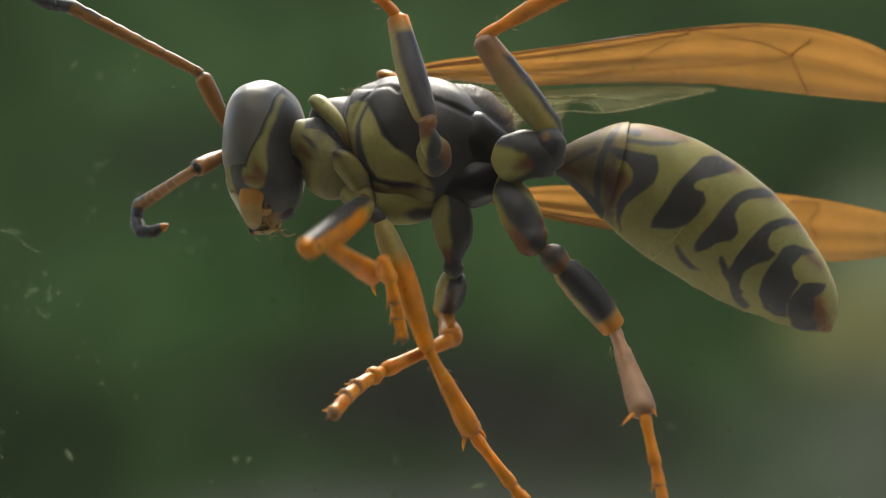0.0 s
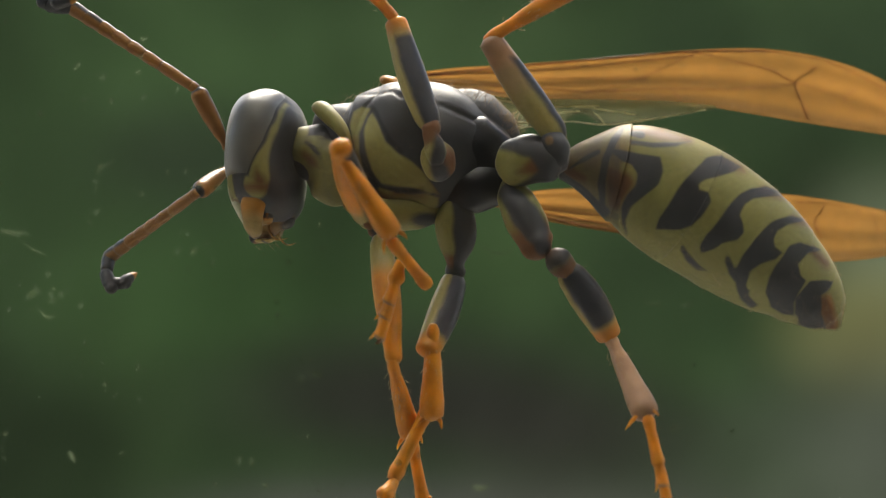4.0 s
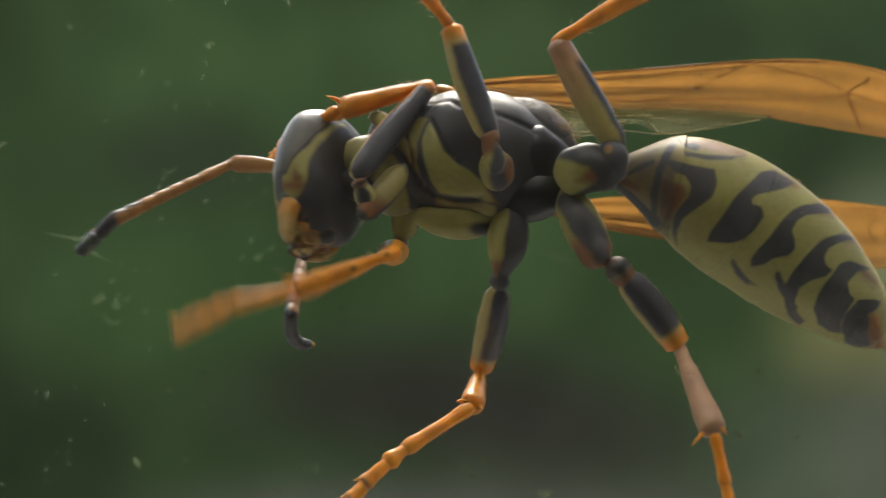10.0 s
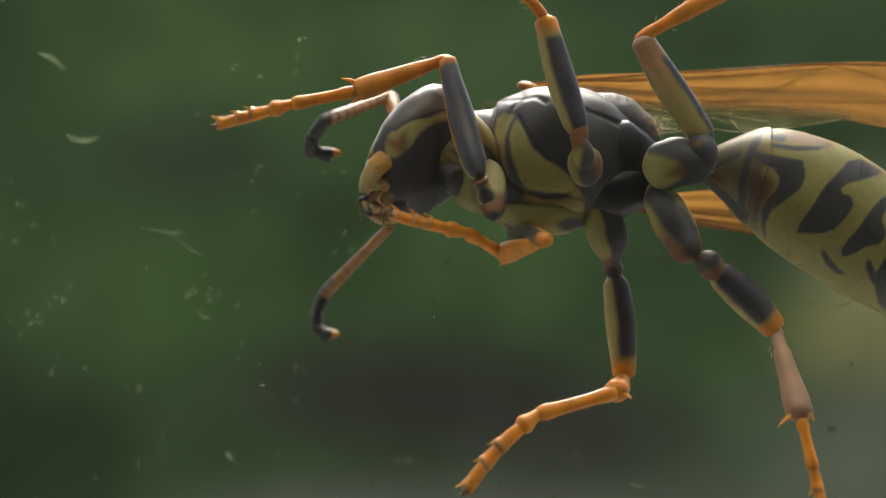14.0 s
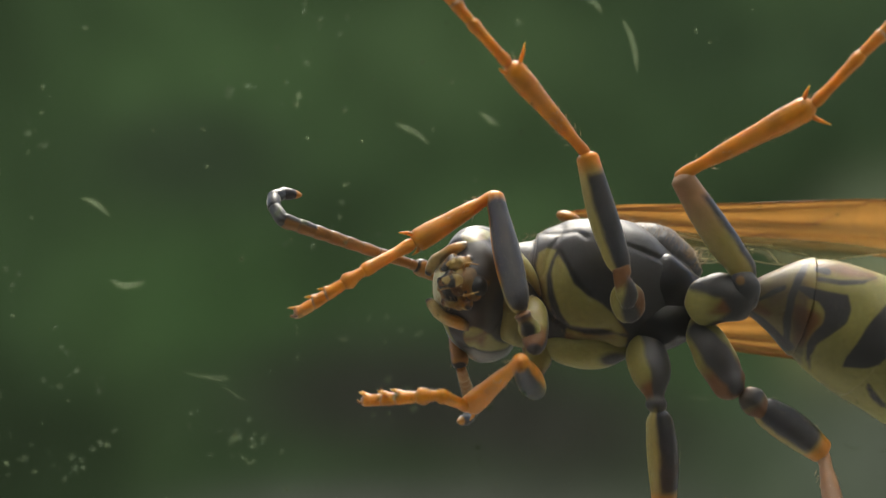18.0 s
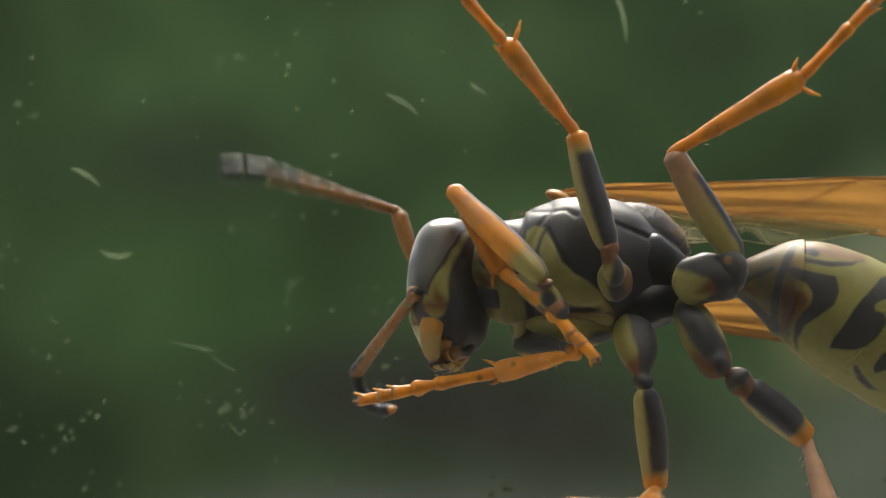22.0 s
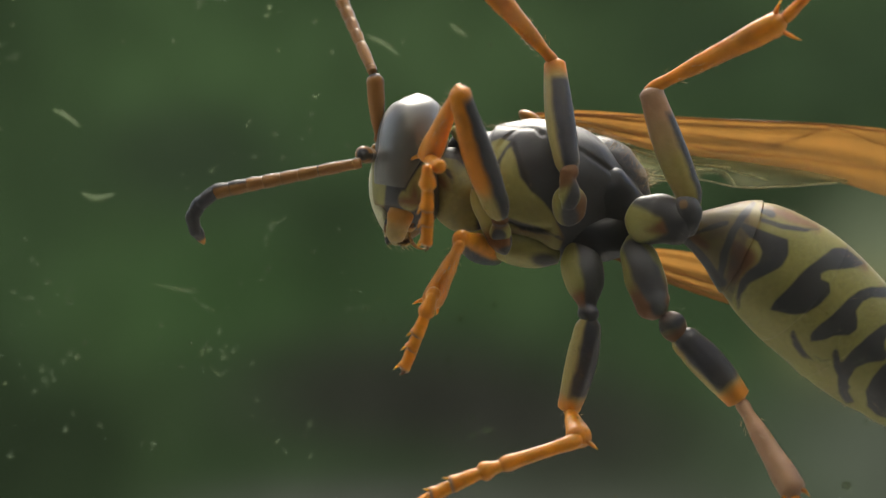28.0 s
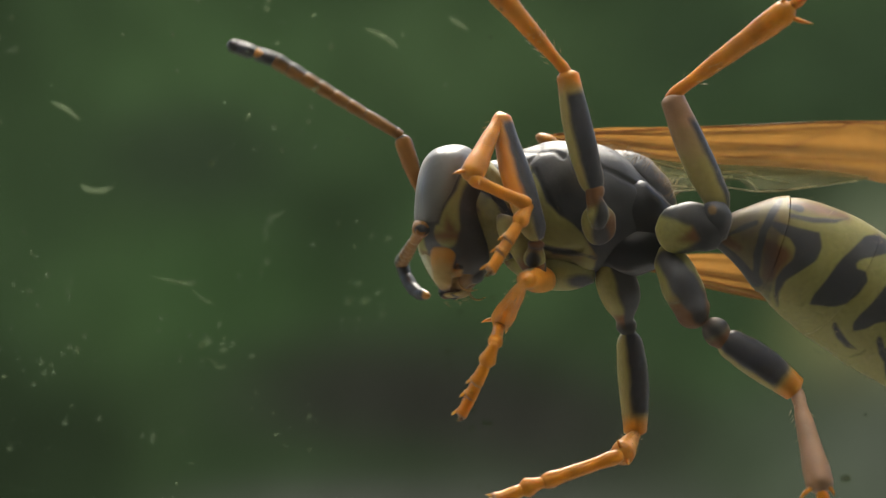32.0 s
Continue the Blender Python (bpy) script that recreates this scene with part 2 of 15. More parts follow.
soil = plain("garden_ground", (0.20, 0.195, 0.17), (0.30, 0.29, 0.26), 3.0, 0.95, 0.01)


# ---- shapes: a shape is (vertices, faces, [(u, angle)]) in millimetres ----
def smooth(knots, samples):
    """Hermite curve through the knots, evenly sampled along its length."""
    p = np.array(knots, float)
    s = np.concatenate(([0], np.cumsum(np.linalg.norm(np.diff(p[:, :3], axis=0), axis=1) + 1e-6)))
    m = np.gradient(p, s, axis=0) if len(p) > 2 else np.repeat((p[1:] - p[:1]) / s[-1], 2, axis=0)
    q = np.linspace(0, s[-1], samples)
    i = np.clip(np.searchsorted(s, q, side="right") - 1, 0, len(s) - 2)
    h = (s[i + 1] - s[i])[:, None]
    t = ((q - s[i]) / (s[i + 1] - s[i]))[:, None]
    return (2 * t**3 - 3 * t**2 + 1) * p[i] + (t**3 - 2 * t**2 + t) * h * m[i] + (3 * t**2 - 2 * t**3) * p[i + 1] + (t**3 - t**2) * h * m[i + 1]


def loft(stations, rings=24, around=20, bulge=0.35):
    """A closed body through (x, y, z, radius across, radius in depth). Angle 0 faces -y, 90 degrees is up."""
    p = smooth(stations, rings)
    t = np.gradient(p[:, :3], axis=0)
    t /= np.linalg.norm(t, axis=1)[:, None] + 1e-9
    verts, marks, faces = [], [], []
    for k in range(rings):
        b = np.array((0, 1, 0.0))
        if abs(t[k][1]) > 0.97:
            b = np.array((0, 0, 1.0))
        b = b - t[k] * (b @ t[k])
        b /= np.linalg.norm(b)
        up = np.cross(t[k], b)
        for j in range(around):
            a = 2 * math.pi * j / around
            ra, rb = max(p[k][3], 0.004), max(p[k][4], 0.004)
            verts.append(p[k][:3] - b * rb * math.cos(a) + up * ra * math.sin(a))
            d = math.degrees(a)
            marks.append((k / (rings - 1), d - 360 if d > 180 else d))
    for k in range(rings - 1):
        for j in range(around):
            n = (j + 1) % around
            faces.append((k * around + j, k * around + n, (k + 1) * around + n, (k + 1) * around + j))
    for k, sign in ((0, -1), (rings - 1, 1)):
        c = len(verts)
        verts.append(p[k][:3] + t[k] * sign * bulge * min(max(p[k][3], 0.004), max(p[k][4], 0.004)))
        marks.append((k / (rings - 1), 0))
        for j in range(around):
            faces.append((c, k * around + j, k * around + (j + 1) % around))
    return verts, faces, marks


def ball(x, y, z, rx, ry, rz, lean=0.0, rings=20, around=24):
    """An egg with its long way along z, leaning clockwise by some degrees."""
    a = radians(lean)
    st = []
    for k in range(13):
        h = -math.cos(math.pi * (k + 0.35) / 12.7)
        r = math.sqrt(max(0, 1 - h * h))
        st.append((x + math.sin(a) * h * rz, y, z + math.cos(a) * h * rz, r * rx, r * ry))
    return loft(st, rings, around, 0.2)


def joined(*shapes):
    v, f, m = [], [], []
    for sv, sf, sm in shapes:
        n = len(v)
        v += list(sv)
        m += list(sm)
        f += [tuple(i + n for i in face) for face in sf]
    return v, f, m


def rough(shape, amount, scale, seed=0.0):
    v, f, m = shape
    return [p + np.array(noise.noise_vector(Vector(p) * scale + Vector((seed, 0, 0)))) * amount for p in map(np.array, v)], f, m


def carved(shape, depth, width, *lines):
    """Presses narrow grooves along strokes of the side view into a shape."""
    v, f, m = shape
    mid = np.mean(np.array(v), axis=0)
    done = []
    for p in v:
        g = max(min(1.0, max(0.0, 1 + stroke(p[0], p[2], *line) / width)) for line in lines)
        done.append(np.array(p) + (mid - np.array(p)) * np.array((0.25, 1, 0.25)) * depth * g * g)
    return done, f, m


def part(name, shape, mat, parent, label="", coat=None, at=None):
    verts, faces, marks = shape
    me = bpy.data.meshes.new(name)
    me.from_pydata([tuple(float(c) * MM for c in v) for v in verts], [], faces)
    me.polygons.foreach_set("use_smooth", [True] * len(faces))
    if coat:
        layer = me.color_attributes.new("coat", "FLOAT_COLOR", "POINT")
        layer.data.foreach_set("color", [c for v, (u, a) in zip(verts, marks) for c in (*coat(v, u, a), 1.0)])
    bm = bmesh.new()
    bm.from_mesh(me)
    bmesh.ops.recalc_face_normals(bm, faces=bm.faces)
    bm.to_mesh(me)
    bm.free()
    me.materials.append(mat)
    ob = new(name, me)
    ob.parent = parent
    if at is not None:
        ob.matrix_basis = at
    if label:
        tagged(ob, label)
    return ob


def box(name, x0, x1, y0, y1, z0, z1, mat, parent=None, bevel=0.0):
    bm = bmesh.new()
    bmesh.ops.create_cube(bm, size=1)
    for v in bm.verts:
        v.co = ((x0 + x1) / 2 + v.co.x * (x1 - x0), (y0 + y1) / 2 + v.co.y * (y1 - y0), (z0 + z1) / 2 + v.co.z * (z1 - z0))
    if bevel:
        bmesh.ops.bevel(bm, geom=bm.edges[:], offset=bevel, segments=2, affect="EDGES")
    me = bpy.data.meshes.new(name)
    bm.to_mesh(me)
    bm.free()
    me.materials.append(mat)
    ob = new(name, me)
    ob.parent = parent
    return ob


def place(x, y, z, rx, ry, rz):
    return pose(x * MM, y * MM, z * MM, rx, ry, rz)


def bone(ax, ay, az, bx, by, bz, roll=0):
    """The pose of a limb that starts at a and points along its own x axis to b, turned about it by roll."""
    x = (Vector((bx, by, bz)) - Vector((ax, ay, az))).normalized()
    y = Vector((0, 1, 0))
    if abs(x.y) > 0.97:
        y = Vector((0, 0, -1 if x.y > 0 else 1))
    y = (y - x * x.dot(y)).normalized()
    m = Matrix((x, y, x.cross(y))).transposed().to_4x4() @ Matrix.Rotation(radians(roll), 4, "X")
    m.translation = Vector((ax, ay, az)) * MM
    return m


def near(d):
    """From a signed distance in millimetres to a coat value: 1 inside, 0.5 at the edge."""
    return min(1.0, max(0.0, 0.5 + d * 1.7))


def spot(x, z, cx, cz, rx, rz, lean=0.0):
    """Signed distance into a leaning oval on the side of the body."""
    a = radians(lean)
    dx, dz = x - cx, z - cz
    px, pz = dx * math.cos(a) - dz * math.sin(a), dx * math.sin(a) + dz * math.cos(a)
    return (1 - math.hypot(px / rx, pz / rz)) * min(rx, rz)


def stroke(x, z, *knots):
    """Signed distance into a brush stroke through (x, z, half width)."""
    best = -9.0
    for (ax, az, ar), (bx, bz, br) in zip(knots, knots[1:]):
        dx, dz = bx - ax, bz - az
        f = min(1.0, max(0.0, ((x - ax) * dx + (z - az) * dz) / (dx * dx + dz * dz)))
        best = max(best, ar + (br - ar) * f - math.hypot(x - ax - f * dx, z - az - f * dz))
    return best


def area(x, z, *knots):
    """Signed distance into a closed outline through (x, z), no finer than 0.45 outside it."""
    xs, zs = [k[0] for k in knots], [k[1] for k in knots]
    if x < min(xs) - 0.45 or x > max(xs) + 0.45 or z < min(zs) - 0.45 or z > max(zs) + 0.45:
        return -0.45
    best, inside = 9.0, False
    for (ax, az), (bx, bz) in zip(knots, knots[1:] + knots[:1]):
        dx, dz = bx - ax, bz - az
        f = min(1.0, max(0.0, ((x - ax) * dx + (z - az) * dz) / (dx * dx + dz * dz + 1e-9)))
        best = min(best, math.hypot(x - ax - f * dx, z - az - f * dz))
        if (az > z) != (bz > z) and x < ax + (z - az) / dz * dx:
            inside = not inside
    return best if inside else -best


def shell(shape, inside, low, high, wide):
    """The piece of a body's skin where inside(v) is positive: its middle stands high, its rim sinks low."""
    v, f, m = shape
    v = np.array(v)
    normal = np.zeros_like(v)
    for face in f:
        p = v[list(face[:3])]
        n = np.cross(p[1] - p[0], p[2] - p[0])
        for i in face:
            normal[i] += n
    normal /= np.linalg.norm(normal, axis=1)[:, None] + 1e-12
    mid = v.mean(axis=0)
    if np.sum(normal * (v - mid)) < 0:
        normal = -normal
    d = np.array([inside(p) for p in v])
    t = np.clip((d + 0.08) / (wide + 0.08), 0, 1)[:, None]
    v = v + normal * (low + (high - low) * np.sqrt(1 - (1 - t) ** 2))
    keep = [face for face in f if max(d[list(face)]) > -0.08]
    used = sorted({i for face in keep for i in face})
    at = {i: k for k, i in enumerate(used)}
    return [v[i] for i in used], [tuple(at[i] for i in face) for face in keep], [m[i] for i in used]


# ---- setting ----
def window():
    root = tagged(new("window_1"), "clear dusty window pane in a white painted frame", "window", kind="structure")
    root.location = (0, 0, 0)
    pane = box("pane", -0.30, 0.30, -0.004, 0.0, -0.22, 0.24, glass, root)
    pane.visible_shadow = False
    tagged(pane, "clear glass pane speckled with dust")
    for x0, x1, z0, z1 in ((-0.345, -0.30, -0.265, 0.285), (0.30, 0.345, -0.265, 0.285), (-0.30, 0.30, 0.24, 0.285), (-0.30, 0.30, -0.265, -0.22)):
        box("window_frame", x0, x1, -0.03, 0.02, z0, z1, paint_mat, root, 0.003)


def house_wall():
    for name, x0, x1, z0, z1 in (("wall_side", -2.0, -0.345, -1.3, 1.5), ("wall_end", 0.345, 2.0, -1.3, 1.5), ("wall_lintel", -0.345, 0.345, 0.285, 1.5), ("wall_sill", -0.345, 0.345, -1.3, -0.265)):
        tagged(box(name, x0, x1, -0.15, 0.0, z0, z1, plaster), "pale plastered house wall around the window", "wall", kind="structure")


def unseen_room():
    # Unseen shell around the camera, added to cut fill light on the wasp.
    for name, x0, x1, y0, y1, z0, z1, label in (("ceiling", -2.0, 2.0, -3.0, -0.15, 1.5, 1.62, "unseen plain white ceiling added to block sky light"), ("floor", -2.0, 2.0, -3.0, -0.15, -1.298, -1.2, "unseen plain pale floor of the added light-blocking shell"),
                                         ("wall_rear", -2.1, 2.1, -3.1, -3.0, -1.298, 1.62, "unseen plain pale rear wall added to block fill light"), ("wall_west", -2.1, -2.0, -3.0, 0.0, -1.298, 1.62, "unseen plain pale side wall added to block fill light"), ("wall_east", 2.0, 2.1, -3.0, 0.0, -1.298, 1.62, "unseen plain pale side wall added to block fill light")):
        tagged(box(name, x0, x1, y0, y1, z0, z1, plaster), label, name.split("_")[0], kind="structure")


def outdoors():
    me = bpy.data.meshes.new("ground")
    me.from_pydata([(-400, -400, -1.3), (400, -400, -1.3), (400, 400, -1.3), (-400, 400, -1.3)], [], [(0, 1, 2, 3)])
    me.materials.append(soil)
    tagged(new("ground", me), "bare grey garden path and ground", "ground", kind="structure")
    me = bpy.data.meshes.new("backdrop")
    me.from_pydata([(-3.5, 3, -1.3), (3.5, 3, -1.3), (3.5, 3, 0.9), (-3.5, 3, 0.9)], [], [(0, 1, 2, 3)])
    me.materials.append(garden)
    tagged(new("backdrop", me), "self-glowing sheet painted as an unfocused dark green garden far behind the pane", "backdrop", kind="structure")


window()
house_wall()
unseen_room()
outdoors()


# ---- the wasp ----
wasp = tagged(new("paper_wasp"), "yellow and black paper wasp with orange legs clinging to dusty glass", "wasp")


def thorax_coat(v, u, a):
    x, z = v[0], v[2]
    yellow = max(area(x, z, (-2.37, 0.56), (-2.13, 0.71), (-1.83, 0.64), (-2.00, 0.30), (-2.17, -0.12), (-2.20, -0.72), (-2.07, -1.23), (-2.30, -0.89), (-2.42, -0.29), (-2.46, 0.22)),
                 area(x, z, (-2.05, -0.07), (-1.91, 0.37), (-1.78, 0.51), (-1.59, 0.10), (-1.40, -0.38), (-0.97, -0.79), (-0.55, -1.03), (-0.21, -1.37), (0.26, -2.02), (-0.29, -1.92), (-0.97, -1.81), (-1.52, -1.64), (-1.81, -1.23), (-2.00, -0.58)),
                 area(x, z, (-1.62, -1.78), (-1.14, -1.90), (-0.63, -2.00), (-0.12, -1.98), (0.22, -2.09), (0.19, -2.33), (-0.00, -2.53), (-0.02, -3.20), (-0.63, -3.20), (-1.14, -2.97), (-1.45, -2.67), (-1.69, -2.17)))
    yellow = min(yellow, -spot(x, z, -0.32, -2.84, 0.42, 0.2, 15))
    yellow = min(yellow, -stroke(x, z, (-1.45, -1.68, 0.03), (-1.06, -1.85, 0.09), (-0.60, -1.86, 0.09), (-0.21, -1.92, 0.02)))
    brown = max(stroke(x, z, (-2.37, -0.38, 0.12), (-2.30, -1.23, 0.17), (-1.83, -1.92, 0.24), (-1.31, -2.17, 0.14)), stroke(x, z, (-1.14, -1.95, 0.09), (-0.29, -2.05, 0.07)), stroke(x, z, (0.05, -1.40, 0.14), (0.31, -2.00, 0.14)))
    return near(-yellow * 1.7), 0.0, near(brown * 0.8)


def thorax():
    part("mesothorax", carved(rough(loft([(-3.55, 2.40, -0.13, 0.50, 0.55), (-3.23, 2.40, -0.06, 0.90, 0.95), (-2.78, 2.40, -0.23, 1.45, 1.35), (-1.90, 2.40, -0.48, 1.95, 1.75), (-0.84, 2.40, -0.59, 2.18, 1.95),
         (0.22, 2.40, -0.66, 2.08, 1.95), (1.27, 2.40, -0.80, 1.65, 1.6), (2.15, 2.40, -0.97, 0.95, 1.1), (2.59, 2.40, -1.06, 0.45, 0.5)], 120, 160), 0.10, 0.9), 0.06, 0.13,
         ((-2.51, 0.89, 0.0), (-2.60, 0.48, 0.0), (-2.58, -0.04, 0.01), (-2.38, -0.74, 0.02), (-2.08, -1.35, 0.02), (-1.66, -1.68, 0.0)),
         ((-1.71, -1.70, 0.0), (-1.16, -1.85, 0.03), (-0.71, -1.85, 0.03), (-0.27, -1.78, 0.0)),
         ((-1.66, 1.10, 0.0), (-1.98, 0.74, 0.0), (-2.17, 0.37, 0.0), (-2.30, -0.15, -0.02)),
         ((0.25, 0.73, 0.00), (0.73, 0.52, 0.02), (1.25, 0.28, 0.02), (1.62, 0.08, 0.00)), ((-1.74, 0.57, 0.00), (-1.52, 0.04, 0.00), (-1.28, -0.44, 0.02), (-0.94, -0.81, 0.00)),
         ((-2.21, 1.16, 0.0), (-1.66, 1.12, 0.0), (-1.17, 1.18, 0.0), (-0.90, 1.00, 0.02))),
         skin, wasp, "slate black thorax with olive yellow side plates", thorax_coat)
    fuzz(wasp, loft([(-3.23, 2.40, -0.06, 0.86, 0.95), (-2.78, 2.40, -0.23, 1.42, 1.35), (-1.90, 2.40, -0.48, 1.92, 1.75), (-0.84, 2.40, -0.59, 2.16, 1.95), (0.22, 2.40, -0.66, 2.06, 1.95)], 60, 80), 900, 0.09, 7)
    part("pronotum", rough(loft([(-4.45, 2.10, -0.40, 0.35, 0.4), (-4.20, 2.05, -0.45, 0.62, 0.6), (-3.70, 1.95, -0.55, 0.80, 0.75), (-3.18, 1.90, -0.80, 1.10, 0.85), (-2.78, 1.90, -1.08, 1.26, 0.92), (-2.40, 2.0, -1.30, 1.15, 0.85), (-2.05, 2.2, -1.5, 0.7, 0.6)], 60, 72), 0.16, 1.1), skin, wasp, "dark olive neck collar",
         lambda v, u, a: (max(0.43, near(max(area(v[0], v[2], (-3.82, 0.6), (-3.39, 0.7), (-2.84, 0.6), (-2.32, -0.36), (-1.84, -1.90), (-2.01, -2.38), (-2.39, -2.25), (-2.50, -1.70), (-2.67, -0.91), (-2.96, -0.36), (-3.39, -0.15), (-3.77, -0.15)), stroke(v[0], v[2], (-3.81, -0.35, 0.05), (-3.60, -0.53, 0.08), (-3.36, -0.83, 0.03))) * 1.4)), 0.0,
                          near(stroke(v[0], v[2], (-3.86, -0.73, 0.21), (-3.65, -0.96, 0.24), (-3.39, -1.13, 0.07)) - 0.1)))
    part("pronotal_lobe", loft([(-3.52, 2.10, 0.74, 0.10, 0.2), (-3.38, 1.75, 0.70, 0.24, 0.3), (-3.08, 1.35, 0.42, 0.26, 0.3), (-2.76, 1.08, 0.06, 0.21, 0.26), (-2.52, 0.95, -0.35, 0.14, 0.2), (-2.40, 0.95, -0.75, 0.05, 0.08)], 30, 18), skin, wasp,
         "raised pale yellow shoulder ridge", lambda v, u, a: (0.0, 0.0, near((u - 0.8) * 0.8)))
    part("propodeum", rough(loft([(0.30, 3.00, 1.11, 0.35, 0.6), (0.75, 3.00, 0.75, 0.75, 1.0), (1.37, 2.90, 0.39, 0.9, 1.2), (1.99, 2.70, 0.02, 0.75, 1.0), (2.51, 2.50, -0.44, 0.4, 0.5)], 26, 30), 0.08, 1.6), skin, wasp,
         "blackish brown hairy rear of the thorax", lambda v, u, a: (near(0.5 - max(0.0, a - 40) * 0.012), 0.0, 0.7))
    part("metapleuron", rough(loft([(0.19, 1.70, 0.17, 0.35, 0.3), (0.74, 1.50, -0.26, 0.80, 0.55), (1.43, 1.40, -0.61, 0.98, 0.6), (2.13, 1.50, -0.68, 0.70, 0.48), (2.53, 1.70, -0.58, 0.25, 0.25)], 24, 28), 0.06, 1.5), jet_skin, wasp,
         "glossy black side plate", lambda v, u, a: (1.0, 0.0, 0.0))
    part("sternum", rough(loft([(-0.04, 1.60, -1.80, 0.25, 0.3), (0.74, 1.40, -1.75, 0.75, 0.5), (1.43, 1.40, -1.68, 0.85, 0.6), (2.30, 1.50, -1.58, 0.6, 0.5)], 20, 24), 0.06, 1.5), jet_skin, wasp,
         "black breast plate between the legs", lambda v, u, a: (1.0, 0.0, 0.0))
    part("tegula", ball(-1.26, 3.40, 1.64, 0.40, 0.4, 0.20, 20), horn, wasp, "orange wing base scale", lambda v, u, a: (0.0, 1.0, 0.2))
    part("ventral_plate", rough(loft([(-2.31, 2.00, -2.13, 0.3, 0.4), (-1.52, 1.75, -2.40, 0.55, 0.7), (-0.65, 1.70, -2.47, 0.58, 0.75), (0.13, 1.80, -2.36, 0.45, 0.5)], 20, 26), 0.05, 1.5), skin, wasp,
         "olive yellow breast plate", lambda v, u, a: (near(spot(v[0], v[2], -0.21, -2.76, 0.45, 0.22)), 0.0, 0.15))


def hair(p, q, r):
    """One tapering three-sided hair from p to q."""
    d = (q - p) / (np.linalg.norm(q - p) + 1e-9)
    a = np.cross(d, (0.31, 0.87, 0.38))
    a /= np.linalg.norm(a) + 1e-9
    b = np.cross(d, a)
    ring = [p + r * a, p + r * (-0.5 * a + 0.87 * b), p + r * (-0.5 * a - 0.87 * b), q]
    return ring, [(0, 1, 3), (1, 2, 3), (2, 0, 3)], [(0.0, 0.0)] * 4


def fuzz(parent, shape, count, length, seed):
    """Sparse short hairs standing on a lofted body."""
    v, f, m = shape
    rings = {}
    for p, (u, a) in zip(v, m):
        rings.setdefault(u, []).append(p)
    mids = {u: np.mean(np.array(ps), axis=0) for u, ps in rings.items()}
    rng = random.Random(seed)
    shapes = []
    for k in range(count):
        i = rng.randrange(len(v) - 2)
        p, mid = np.array(v[i]), mids[m[i][0]]
        d = p - mid
        d = d / (np.linalg.norm(d) + 1e-6) + np.array([rng.gauss(0.35, 0.2), rng.gauss(0, 0.2), rng.gauss(-0.1, 0.2)])
        p = p + np.array([rng.gauss(0, 0.04), 0, rng.gauss(0, 0.04)]) - d * 0.01
        q = p + d / np.linalg.norm(d) * length * rng.uniform(0.5, 1.2)
        shapes.append(hair(p, q, 0.006))
    tagged(part("pubescence", joined(*shapes), hair_mat, parent, "sparse short pale hairs"), kind="stuff")


def fringe():
    """Short pale hairs on the rear of the thorax and along the back."""
    rng = random.Random(4)
    shapes = []
    lines = [((1.10, 2.80, 1.21), (2.58, 2.00, 0.02), 420, 0.34), ((-3.13, 2.40, 0.75), (-1.20, 2.60, 1.55), 110, 0.12), ((0.04, 2.60, 1.30), (1.63, 2.40, 0.93), 260, 0.24)]
    for a, b, count, length in lines:
        for k in range(count):
            f = rng.random()
            p = np.array(a) * (1 - f) + np.array(b) * f + np.array([rng.gauss(0, 0.10), rng.gauss(0, 0.3), rng.gauss(0, 0.10)])
            d = np.array([rng.gauss(0.35, 0.3), rng.gauss(-0.1, 0.4), rng.gauss(0.6, 0.3)])
            q = p + d / np.linalg.norm(d) * length * rng.uniform(0.5, 1.1)
            shapes.append(loft([(*p, 0.006, 0.006), (*q, 0.002, 0.002)], 2, 3))
    tagged(part("hair_fringe", joined(*shapes), brown_hair_mat, wasp, "short soft brown body hairs"), kind="stuff")


